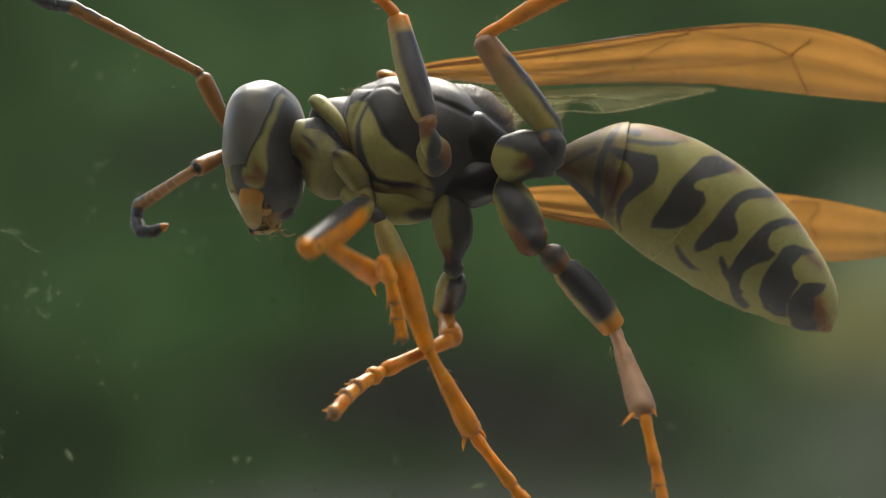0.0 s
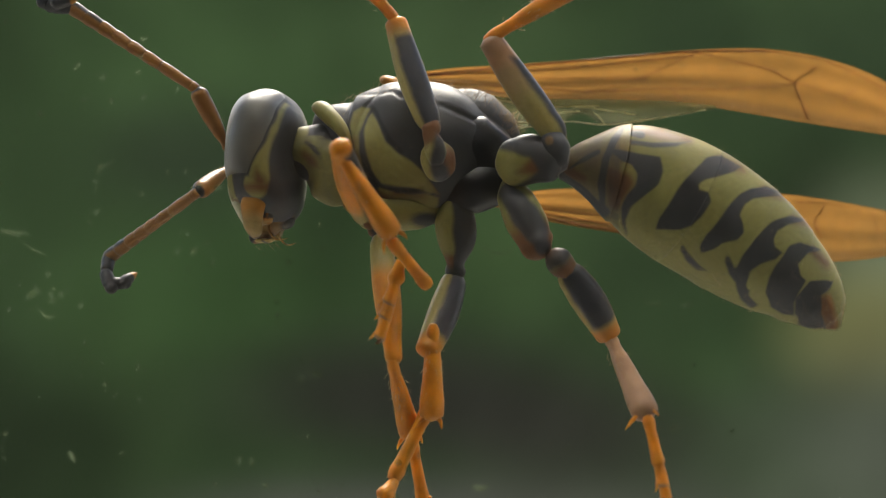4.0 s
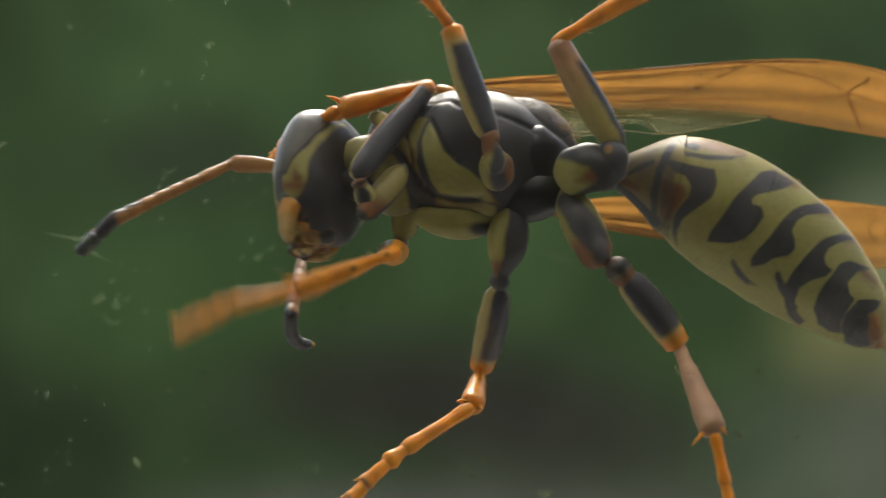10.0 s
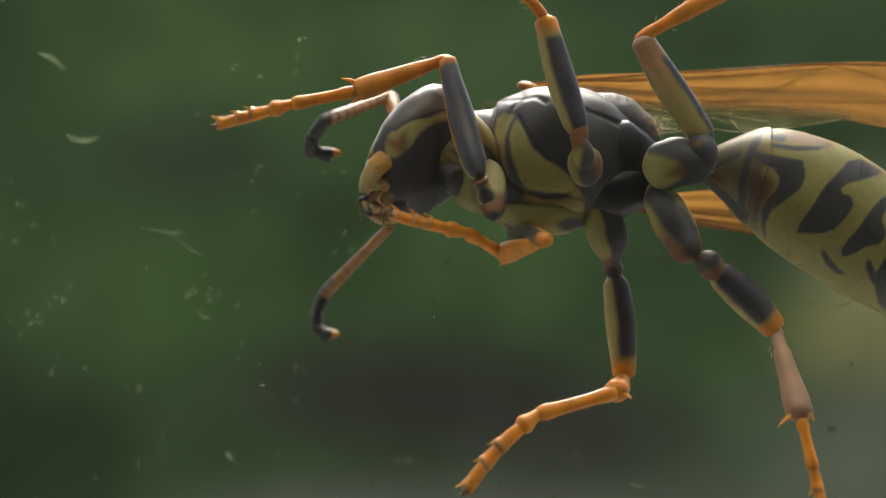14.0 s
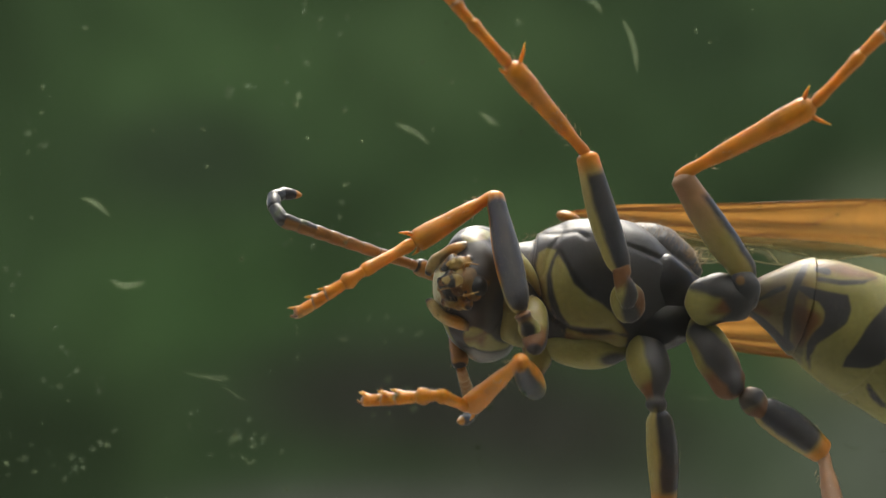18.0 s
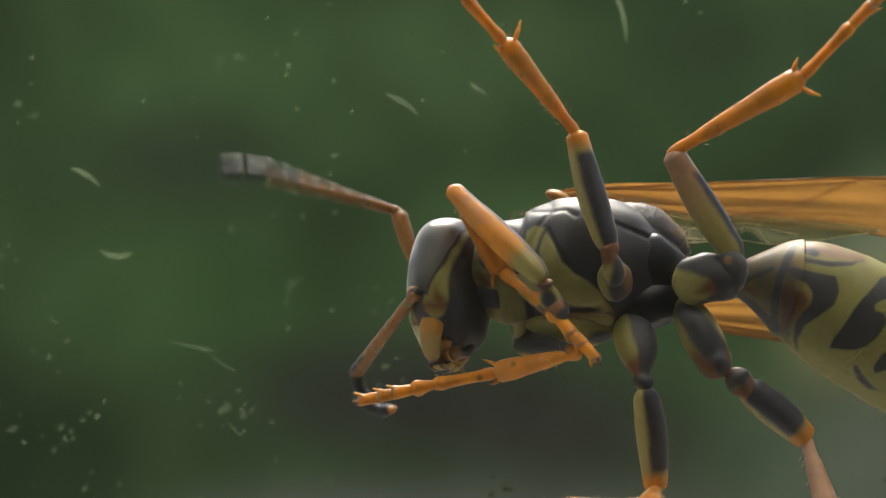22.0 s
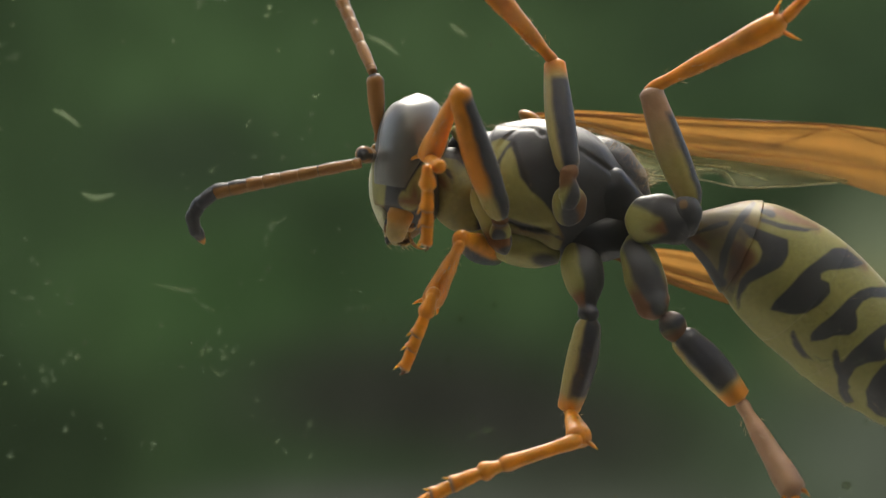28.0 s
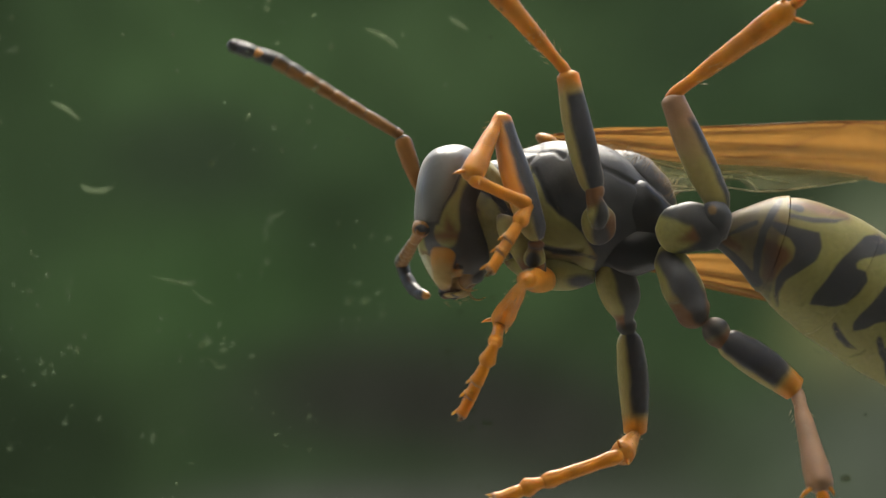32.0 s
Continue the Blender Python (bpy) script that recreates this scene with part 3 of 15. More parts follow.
def abdomen_coat(tip):
    def coat(v, u, a):
        x, z = v[0], v[2]
        dark = max(area(x, z, (1.81, 0.46), (2.30, 0.35), (3.00, 0.22), (3.06, -0.22), (2.89, -0.65), (2.44, -0.98), (2.09, -1.27), (1.97, -1.65), (2.04, -2.11), (1.87, -1.82), (1.81, -1.31), (1.93, -0.97), (2.24, -0.64), (2.28, -0.30), (2.12, -0.00), (1.83, 0.14)),
                   area(x, z, (4.07, -0.13), (4.46, 0.18), (4.97, 0.26), (5.57, -0.12), (5.23, -0.30), (4.76, -0.42), (4.31, -0.53), (4.09, -0.65), (4.12, -0.82), (4.38, -0.90), (4.46, -1.16), (4.20, -1.58), (3.87, -1.89), (3.47, -2.01), (2.81, -1.97), (2.89, -1.66), (3.19, -1.24), (3.43, -0.82), (3.70, -0.48)),
                   area(x, z, (5.35, -0.98), (5.74, -0.80), (6.38, -0.73), (7.00, -0.99), (6.29, -1.05), (5.81, -1.10), (5.52, -1.27), (5.33, -1.58), (5.41, -1.84), (5.46, -2.13), (5.24, -2.35), (4.82, -2.43), (4.58, -2.60), (4.18, -2.74), (4.11, -2.52), (4.31, -2.18), (4.66, -1.75), (4.98, -1.33)),
                   area(x, z, (3.59, -2.40), (3.78, -2.69), (4.14, -3.09), (4.46, -3.34), (4.11, -3.24), (3.79, -2.97), (3.58, -2.64)),
                   area(x, z, (6.13, -2.00), (6.42, -1.78), (7.04, -1.65), (7.73, -1.79), (6.90, -1.91), (6.51, -2.11), (6.38, -2.35), (6.42, -2.60), (6.67, -2.77), (6.41, -2.98), (5.97, -3.08), (5.66, -3.32), (5.59, -3.72), (5.72, -4.08), (6.03, -4.39), (5.89, -4.49), (5.49, -4.17), (5.27, -3.73), (5.23, -3.20), (5.44, -2.77), (5.77, -2.35)),
                   area(x, z, (4.94, -2.74), (5.14, -3.12), (5.45, -3.64), (5.71, -3.93), (5.39, -3.85), (5.06, -3.39), (4.89, -2.98)),
                   area(x, z, (6.86, -2.60), (7.25, -2.46), (8.04, -2.72), (7.56, -2.81), (7.34, -2.97), (7.16, -3.14), (7.25, -3.47), (7.45, -3.64), (7.23, -3.99), (7.09, -4.34), (7.17, -4.74), (6.82, -4.69), (6.41, -4.45), (6.19, -3.99), (6.22, -3.55), (6.42, -3.20), (6.67, -2.86)),
                   area(x, z, (7.54, -3.64), (7.93, -3.63), (8.39, -3.70), (8.24, -3.94), (7.95, -4.12), (7.98, -4.70), (8.34, -5.27), (7.83, -5.30), (7.41, -5.02), (7.16, -4.63), (7.13, -4.16), (7.33, -3.90)),
                   area(x, z, (2.13, 0.78), (2.83, 0.66), (3.54, 0.65), (4.04, 0.71), (3.52, 0.53), (2.81, 0.50), (2.15, 0.62)),
                   stroke(x, z, (0.34, -0.02, 0.05), (0.81, 0.26, 0.09), (1.18, 0.44, 0.09)),
                   stroke(x, z, (0.06, -0.24, 0.14), (0.58, -0.61, 0.14), (1.37, -1.41, 0.15)),
                   stroke(x, z, (2.00, 1.21, 0.07), (1.66, 0.77, 0.12), (1.37, 0.15, 0.12), (1.24, -0.53, 0.12), (1.29, -1.24, 0.10)),
                   stroke(x, z, (2.22, 0.97, 0.09), (2.49, 0.92, 0.12)),
                   stroke(x, z, (1.56, 0.47, 0.07), (1.93, 0.28, 0.15)))
        brown = max(stroke(x, z, (2.25, 1.09, 0.14), (3.05, 0.96, 0.21), (3.92, 0.76, 0.14)),
                   stroke(x, z, (4.92, 0.07, 0.17), (5.56, -0.18, 0.12)),
                   stroke(x, z, (6.23, -0.88, 0.15), (7.09, -1.06, 0.10)),
                   stroke(x, z, (7.12, -1.77, 0.14), (7.82, -1.93, 0.10)),
                   stroke(x, z, (7.65, -2.74, 0.14), (8.15, -3.13, 0.14)),
                   stroke(x, z, (0.33, 0.73, 0.24), (1.20, 1.15, 0.21), (1.81, 1.22, 0.10)),
                   stroke(x, z, (1.46, -0.20, 0.21), (1.79, -0.55, 0.38), (1.64, -1.14, 0.24)),
                   stroke(x, z, (0.31, -0.16, 0.27), (0.72, -0.35, 0.17)),
                   stroke(x, z, (7.97, -4.34, 0.27), (8.39, -5.07, 0.24)))
        brown = max(brown, min(-0.02, (1.9 - x + 0.3 * z) * 0.5))
        dark = max(dark, min(0.0, (1.95 - x) * 0.4 - 0.08))
        if tip:
            dark = min(0.12, dark)
        return near(dark * 1.9), near(stroke(x, z, (8.19, -4.26, 0.10), (8.45, -5.08, 0.15)) * 1.2), near(brown * 0.9)
    return coat


def gaster_line():
    return [(0.00, 0.00, 0.00, 0.34, 0.34), (0.70, 0.00, 0.02, 0.80, 0.75), (1.67, 0.00, -0.12, 1.40, 1.3), (2.47, 0.00, -0.37, 1.72, 1.65), (3.35, 0.00, -0.85, 1.93, 1.85), (4.42, 0.10, -1.48, 2.00, 1.95),
            (5.49, 0.20, -2.22, 1.93, 1.9), (6.48, 0.30, -2.98, 1.72, 1.7), (7.39, 0.40, -3.71, 1.36, 1.35), (8.12, 0.50, -4.42, 0.95, 0.95), (8.55, 0.60, -4.92, 0.48, 0.5), (8.75, 0.60, -5.17, 0.12, 0.14)]


def gaster():
    line = smooth(gaster_line(), 241)
    cuts = [0, 44, 98, 142, 180, 208, 228, 240]
    root, body = None, []
    for k, (i, j) in enumerate(zip(cuts, cuts[1:])):
        piece = line[max(0, i - (4 if k else 0)):j + 1].copy()
        swell = 0.99 + 0.016 * np.linspace(0, 1, len(piece)) ** 0.6
        if k == 0:
            swell = 0.96 + 0.075 * np.linspace(0, 1, len(piece)) ** 1.5
        if k == len(cuts) - 2:
            swell = np.linspace(0.975, 0.9, len(piece))
        piece[:, 3] *= swell
        piece[:, 4] *= swell
        shape = rough(loft([tuple(p) for p in piece[::3]] + [tuple(piece[-1])], 44, 96, 0.05), 0.05, 1.0, k)
        coat = abdomen_coat(k == len(cuts) - 2)
        body.append(shape)
        if k == 0:
            root = part("abdomen", shape, skin, wasp, "yellow abdomen banded with wavy black", coat)
        else:
            part("abdomen_segment", shape, skin, root, "" if k < len(cuts) - 2 else "dark brown last abdomen segment", coat)
    for k, shape in enumerate(body[1:]):
        fuzz(root, shape, 900, 0.075, 20 + k)
    return root


def leg_coat(orange_from, dark_from, dark_to, side=0.0, pale=0.0, turn=1):
    """Dark along one side between two stations, orange beyond a third."""
    def coat(v, u, a):
        a = a * turn
        d = min((a - side) * 0.007, 0.35, (u - dark_from) * 3, (dark_to - u) * 2)
        return near(d), near((u - orange_from) * 2), near(pale + (u - 0.7) * pale - 0.45)
    return coat


def limb(name, length, profile, parent, label, coat, mat=None, rings=22, around=18, bow=0.0):
    st = [(u * length, 0, bow * math.sin(u * math.pi), a, b) for u, a, b in profile]
    shape = loft(st, rings, around)
    ob = part(name, shape, mat or limb_skin, parent, label, coat)
    if length > 1.9:
        fuzz(ob, shape, int(80 * length), 0.06, int(length * 97))
    return ob


def toes(root, start, length, r, shares, bow=0.0):
    """Short flared foot segments and two claws, as parts of a foot that may curve."""
    curve = lambda shape: ([np.array(p) + np.array((0, 0, bow * 4 * max(0.0, p[0] / (start + length)) * (1 - p[0] / (start + length)))) for p in shape[0]], *shape[1:])
    whole = lambda v, u, a: (0.0, 0.9, near(0.3 - (1 - u) * 3))
    at = start
    for k, share in enumerate(shares):
        a, b = at, at + share * length
        f = 1.15 if k < len(shares) - 1 else 1.0
        part("tarsomere", curve(loft([(a - 0.06, 0, 0, 0.80 * r, 0.78 * r), (a + 0.2 * (b - a), 0, 0, 0.92 * r, 0.86 * r), (a + 0.7 * (b - a), 0, -0.01, f * 0.90 * r, f * 0.85 * r), (a + 0.96 * (b - a), 0, -0.04, f * 1.02 * r, f * 0.92 * r), (b + 0.03, 0, -0.06, f * 0.9 * r, f * 0.75 * r)], 14, 14, 0.1)), limb_skin, root, "", whole)
        for s in (-1, 1):
            part("bristle", curve(loft([(b - 0.14, s * 0.07, -0.02 - 0.6 * r, 0.055, 0.05), (b + 0.02, s * 0.10, -0.08 - 0.8 * r, 0.035, 0.03), (b + 0.12, s * 0.13, -0.13 - 0.9 * r, 0.006, 0.006)], 5, 6)), limb_skin, root, "", whole)
        at = b
    for s in (-1, 1):
        part("claw", loft([(at - 0.05, s * 0.06, 0, 0.05, 0.05), (at + 0.09, s * 0.14, 0.02, 0.045, 0.045), (at + 0.18, s * 0.15, -0.08, 0.01, 0.01)], 8, 8), horn, root, "", lambda v, u, a: (0.0, 0.4, 1.0))
    part("foot_pad", ball(at + 0.03, 0, 0.01, 0.10, 0.10, 0.09, 0, 8, 10), horn, root, "", lambda v, u, a: (0.0, 0.1, 0.6))


def foot_base(length, parent, r, name="tarsus"):
    whole = lambda v, u, a: (0.0, 0.9, 0.15)
    return limb(name, length, [(0, 0.75 * r, 0.75 * r), (0.06, 0.98 * r, 0.98 * r), (0.3, 0.9 * r, 0.88 * r), (0.75, 0.98 * r, 0.96 * r), (0.96, 1.04 * r, 0.98 * r), (1.0, 0.85 * r, 0.8 * r)], parent, "", whole, None, 20, 14)


def foot(length, parent, size=1.0):
    """A straight foot: one long segment that carries four short flared ones and two claws."""
    r = 0.175 * size
    root = foot_base(length * 0.43, parent, r)
    toes(root, length * 0.43, length * 0.57, r, (0.30, 0.24, 0.18, 0.26))
    return root


def bent_foot(parent, base_len=1.95, rest=1.63, r=0.195, bow=0.0):
    """A foot in two pieces that bend against each other."""
    base = foot_base(base_len, parent, r)
    whole = 0.72 + rest
    st = [(u * 0.72, 0, bow * 4 * u * 0.72 / whole * (1 - u * 0.72 / whole), a * r, b * r) for u, a, b in ((-0.04, 0.7, 0.7), (0.3, 0.9, 0.85), (0.85, 1.2, 1.1), (1.0, 0.8, 0.75))]
    first = part("tarsus_end", loft(st, 14, 12), limb_skin, parent, "", lambda v, u, a: (0.0, 0.9, 0.15))
    toes(first, 0.72, rest, r, (0.36, 0.27, 0.37), bow)
    return base, first


def spur(parent, x, down, length=0.5):
    part("spur", loft([(x - 0.05, -0.05, down * 0.10, 0.07, 0.07), (x + 0.20, -0.10, down * (0.12 + length * 0.5), 0.06, 0.06), (x + 0.42, -0.14, down * length, 0.01, 0.01)], 8, 8), limb_skin, parent, "", lambda v, u, a: (0.0, 0.8, 0.3))


def leg(femur_len, tibia_len, foot_len, thick, side, pale=0.0, dark_to=0.72, orange=0.78, rosy=0.12, turn=1, blunt=1.0):
    k, b = thick, thick * blunt
    made = {}
    made["femur"] = limb("femur", femur_len, [(-0.01, 0.20 * k, 0.20 * k), (0.03, 0.29 * k, 0.27 * k), (0.22, 0.40 * k, 0.37 * k), (0.55, 0.43 * k, 0.38 * k), (0.82, 0.37 * b, 0.32 * b), (0.93, 0.335 * b, 0.29 * b), (0.985, 0.30 * b, 0.26 * b), (1.005, 0.20 * b, 0.18 * b)], wasp,
                         "slate and yellow thigh with an orange knee", leg_coat(orange, -0.2, dark_to, side, rosy, turn), None, 40, 28, 0.06)
    made["tibia"] = limb("tibia", tibia_len, [(-0.03, 0.11 * k, 0.11 * k), (0.03, 0.17 * k, 0.16 * k), (0.07, 0.18 * k, 0.17 * k), (0.13, 0.165 * k, 0.16 * k), (0.3, 0.22 * k, 0.2 * k), (0.6, 0.28 * k, 0.25 * k), (0.88, 0.33 * k, 0.30 * k), (0.97, 0.29 * k, 0.27 * k), (1, 0.17 * k, 0.17 * k)], wasp,
                         "pinkish orange shin" if pale else "orange shin", lambda v, u, a: (near((u - 0.97) * 3) * 0.6 if pale else 0.0, 0.95 if not pale else 0.88 - 0.45 * math.sin(min(1, u * 1.15) * math.pi), pale if pale else near(-0.3 - math.sin(radians(a)) * 0.2)), None, 26, 20)
    rng = random.Random(int(tibia_len * 100))
    hairs = []
    for n in range(46):
        x, a = rng.uniform(0.15, 1) * tibia_len, rng.uniform(0, 2 * math.pi)
        c, s, r = math.cos(a), math.sin(a), 0.24 * k
        hairs.append(loft([(x, r * c, r * s, 0.012, 0.012), (x + 0.13, (r + 0.10) * c, (r + 0.10) * s, 0.003, 0.003)], 2, 3))
    tagged(part("bristles", joined(*hairs), hair_mat, made["tibia"]), kind="stuff")
    spur(made["tibia"], tibia_len * 0.95, -1, 0.75 if tibia_len > 3.1 else 0.5)
    spur(made["tibia"], tibia_len * 0.95, 1, 0.55 if tibia_len > 4 else 0.3)
    if foot_len > 5.5:
        made["tarsus"], made["toe"] = bent_foot(wasp, 2.5, foot_len - 3.22, 0.22, -0.15)
    elif foot_len:
        made["tarsus"] = foot(foot_len, wasp)
    else:
        made["tarsus"], made["toe"] = bent_foot(wasp)
    return made


def front_coxa(length, label):
    st = [(u * length, 0, 0.06 * math.sin(u * 3), r, s) for u, r, s in ((-0.04, 0.20, 0.22), (0.08, 0.36, 0.34), (0.35, 0.45, 0.38), (0.6, 0.40, 0.33), (0.74, 0.27, 0.26), (0.80, 0.25, 0.24), (0.88, 0.29, 0.26), (0.97, 0.24, 0.22), (1.04, 0.14, 0.13))]
    return part("coxa", rough(loft(st, 34, 28), 0.09, 1.7), skin, wasp, label,
                lambda v, u, a: (near(max(spot(v[0], v[2], length * 0.90, 0.10, 0.30, 0.24), (a - 60) * 0.008, (u - 0.93) * 3, 0.10 - abs(u - 0.76) * 3)), 0.0, near(max((u - 0.62) * 1.5, 0.10 - abs(a + 70) * 0.01))))


def front_hip():
    st = [(u * 2.25, 0, 0.05 * math.sin(u * 3), r, d) for u, r, d in ((-0.02, 0.10, 0.12), (0.06, 0.24, 0.22), (0.2, 0.36, 0.28), (0.45, 0.42, 0.31), (0.7, 0.41, 0.30), (0.88, 0.34, 0.28), (0.97, 0.22, 0.2), (1.02, 0.08, 0.08))]
    return part("coxa", rough(loft(st, 40, 32), 0.05, 1.6), skin, wasp, "olive yellow oval front hip edged with black",
                lambda v, u, a: (near(max((a - 62) * 0.012 if a < 150 else -0.1, 0.03 - u, (u - 0.94) * 4)), 0.0, near(max((u - 0.62) * 1.3, -0.08))))


def front_trochanter():
    st = [(u * 0.8, 0, 0, r, r * 0.9) for u, r in ((-0.1, 0.10), (0.0, 0.22), (0.2, 0.30), (0.5, 0.31), (0.75, 0.25), (0.9, 0.24), (1.0, 0.27), (1.08, 0.18))]
    return part("trochanter", rough(loft(st, 30, 26), 0.03, 2.4), skin, wasp, "short pale joint with a black patch",
                lambda v, u, a: (near(max(0.26 - math.hypot((u - 0.48) * 0.9, (a - 10) * 0.006), 0.03 - abs(u - 0.86))), near((u - 0.92) * 2), near(max((u - 0.7) * 0.8, 0.1 - u))))


def mid_coxa(length):
    st = [(u * length, 0, 0.05 * math.sin(u * math.pi), r, r * 0.92) for u, r in ((0, 0.35), (0.14, 0.52), (0.36, 0.64), (0.6, 0.56), (0.76, 0.36), (0.82, 0.30), (0.9, 0.36), (0.97, 0.28), (1.03, 0.15))]
    return part("coxa", rough(loft(st, 34, 28), 0.07, 1.2), skin, wasp, "hip pale yellow along its front, black behind",
                lambda v, u, a: (near(max(min((a + 8) * 0.010, 0.4), 0.1 - abs(u - 0.9) * 1.2)), 0.0, near(0.25 - abs(u - 0.74) * 2.5)))


def hips():
    yellow_edge = lambda v, u, a: (near(min((a + 15) * 0.01, 0.4)), 0.0, 0.35 if u > 0.8 else 0.1)
    part("coxa", rough(ball(0.24, 0.40, -1.00, 0.54, 0.46, 0.62, -8), 0.10, 1.4), skin, wasp, "pale yellow hip with a brown rear",
         lambda v, u, a: (near(spot(v[0], v[2], 0.25, -1.35, 0.26, 0.5, -20)), 0.0, near(spot(v[0], v[2], 0.54, -1.10, 0.42, 0.55) * 0.8)))
    part("trochanter", rough(loft([(0.15, 0.00, -1.10, 0.20, 0.18), (0.14, -0.10, -0.87, 0.30, 0.26), (0.06, -0.10, -0.50, 0.30, 0.26), (-0.02, -0.10, -0.23, 0.24, 0.22), (0.00, -0.05, -0.05, 0.30, 0.27), (-0.06, 0.00, 0.15, 0.20, 0.2)], 22, 18), 0.03, 3.0), skin, wasp, "",
         lambda v, u, a: (near(stroke(v[0], v[2], (0.20, -1.10, 0.26), (0.25, -0.53, 0.20), (0.15, -0.23, 0.0))), near(0.22 - abs(u - 0.84) * 1.5), near(u - 0.45)))
    part("coxa", rough(loft([(2.29, 0.80, -1.19, 0.50, 0.5), (2.40, 0.70, -1.17, 0.72, 0.62), (2.72, 0.50, -1.11, 0.80, 0.68), (3.15, 0.40, -1.06, 0.74, 0.64), (3.56, 0.40, -1.07, 0.66, 0.6), (3.90, 0.50, -1.17, 0.46, 0.45), (4.01, 0.50, -1.24, 0.25, 0.28)], 40, 40), 0.14, 1.2), skin, wasp, "olive yellow hind hip with a slate upper side",
         lambda v, u, a: (near(max(stroke(v[0], v[2], (2.05, -0.33, 0.32), (2.72, -0.48, 0.42), (3.33, -0.72, 0.36)), stroke(v[0], v[2], (3.26, -0.82, 0.36), (3.73, -1.27, 0.55)), stroke(v[0], v[2], (2.44, -2.13, 0.22), (3.64, -1.61, 0.48)))), 0.0,
                          near(stroke(v[0], v[2], (2.62, -1.39, 0.05), (3.32, -1.15, 0.42), (3.64, -1.41, 0.5)))))
    part("trochanter", rough(loft([(3.71, 0.20, -1.15, 0.34, 0.3), (3.71, 0.10, -0.85, 0.42, 0.36), (3.67, 0.15, -0.51, 0.40, 0.36), (3.63, 0.25, -0.23, 0.30, 0.28), (3.57, 0.30, -0.09, 0.18, 0.18)], 20, 20), 0.06, 2.2), skin, wasp, "",
         lambda v, u, a: (near(0.22 - spot(v[0], v[2], 3.50, -0.47, 0.22, 0.26) * 2.5), 0.0, 0.62))
    part("coxa", rough(loft([(2.36, 1.20, -1.78, 0.36, 0.4), (2.49, 0.80, -2.19, 0.54, 0.52), (2.76, 0.50, -2.78, 0.60, 0.56), (3.04, 0.35, -3.33, 0.55, 0.5), (3.27, 0.25, -3.71, 0.48, 0.45), (3.38, 0.25, -3.84, 0.30, 0.3)], 34, 32), 0.10, 1.3), skin, wasp, "hind hip slate behind, olive yellow along its front",
         lambda v, u, a: (near(max(stroke(v[0], v[2], (2.27, -1.98, 0.30), (2.77, -2.66, 0.44), (3.10, -3.18, 0.38)), spot(v[0], v[2], 3.24, -3.60, 0.26, 0.26))), 0.0, near(max((u - 0.62) * 1.6, stroke(v[0], v[2], (2.94, -2.41, 0.05), (3.60, -3.52, 0.22))))))
    part("trochanter", rough(loft([(3.64, 0.20, -3.79, 0.22, 0.22), (3.70, 0.10, -3.94, 0.36, 0.33), (3.83, 0.10, -4.13, 0.40, 0.36), (3.97, 0.10, -4.30, 0.36, 0.33), (4.09, 0.10, -4.47, 0.26, 0.25)], 18, 20), 0.06, 2.4), skin, wasp, "", lambda v, u, a: (near(0.1 - abs(u - 0.35) * 0.4), 0.0, near(abs(u - 0.4) - 0.1)))


def antenna(label, scape_len, whip_len):
    brown = lambda v, u, a: (near(max(-0.32 - a * 0.005 if abs(a) < 120 else -0.2, 0.16 - (1 - u) * 6)), 0.8, 0.52)
    dusky = lambda v, u, a: (near(max(-0.12 - a * 0.005, 0.2 - (1 - u) * 4)), 0.7, 0.55)
    black = lambda v, u, a: (0.9, 0.2, 0.4)
    made = {}
    made["scape"] = limb("antenna_scape", scape_len, [(0, 0.10, 0.10), (0.04, 0.16, 0.16), (0.08, 0.13, 0.13), (0.3, 0.20, 0.19), (0.8, 0.27, 0.24), (0.95, 0.24, 0.22), (1.0, 0.14, 0.14)], wasp, label, brown, horn)
    joints = [0, 0.045, 0.29, 0.42, 0.54, 0.66, 0.77, 0.89, 1.0]
    root = None
    for k, (a, b) in enumerate(zip(joints, joints[1:])):
        a, b = a * whip_len, b * whip_len
        r = 0.155 + 0.008 * k
        shape = loft([(a - 0.01, 0, 0, 0.96 * r, 0.96 * r), (a + 0.12 * (b - a), 0, 0, 0.98 * r, 0.98 * r), (a + 0.92 * (b - a), 0, 0, 1.05 * r, 1.05 * r), (b + 0.015, 0, 0, 0.98 * r, 0.98 * r)], 12, 16, 0.1)
        coat = brown if k < 6 else dusky
        if root is None:
            root = part("antenna_flagellum", shape, horn, wasp, label, coat)
        else:
            part("flagellomere", shape, horn, root, "", coat)
    made["flagellum"] = root
    for key, r0, r1, end in (("bend", 0.195, 0.205, 0), ("club", 0.205, 0.20, 0), ("hook", 0.20, 0.18, 0), ("tip", 0.18, 0.13, 1)):
        shape = loft([(-0.18, 0, 0, 0.5 * r0, 0.5 * r0), (-0.11, 0, 0, 0.88 * r0, 0.88 * r0), (0.0, 0, 0, r0, r0), (0.45, 0, 0, r1, r1), (0.58, 0, 0, (0.6 if end else 0.95) * r1, (0.6 if end else 0.95) * r1), (0.65, 0, 0, (0.25 if end else 0.7) * r1, (0.25 if end else 0.7) * r1)], 16, 18, 0.6)
        made[key] = part("flagellomere", shape, horn, root, "orange-ended antenna tip" if end else "black antenna segment", (lambda v, u, a: (near((0.72 - u) * 2), 0.9, 0.2)) if end else black)
    return made


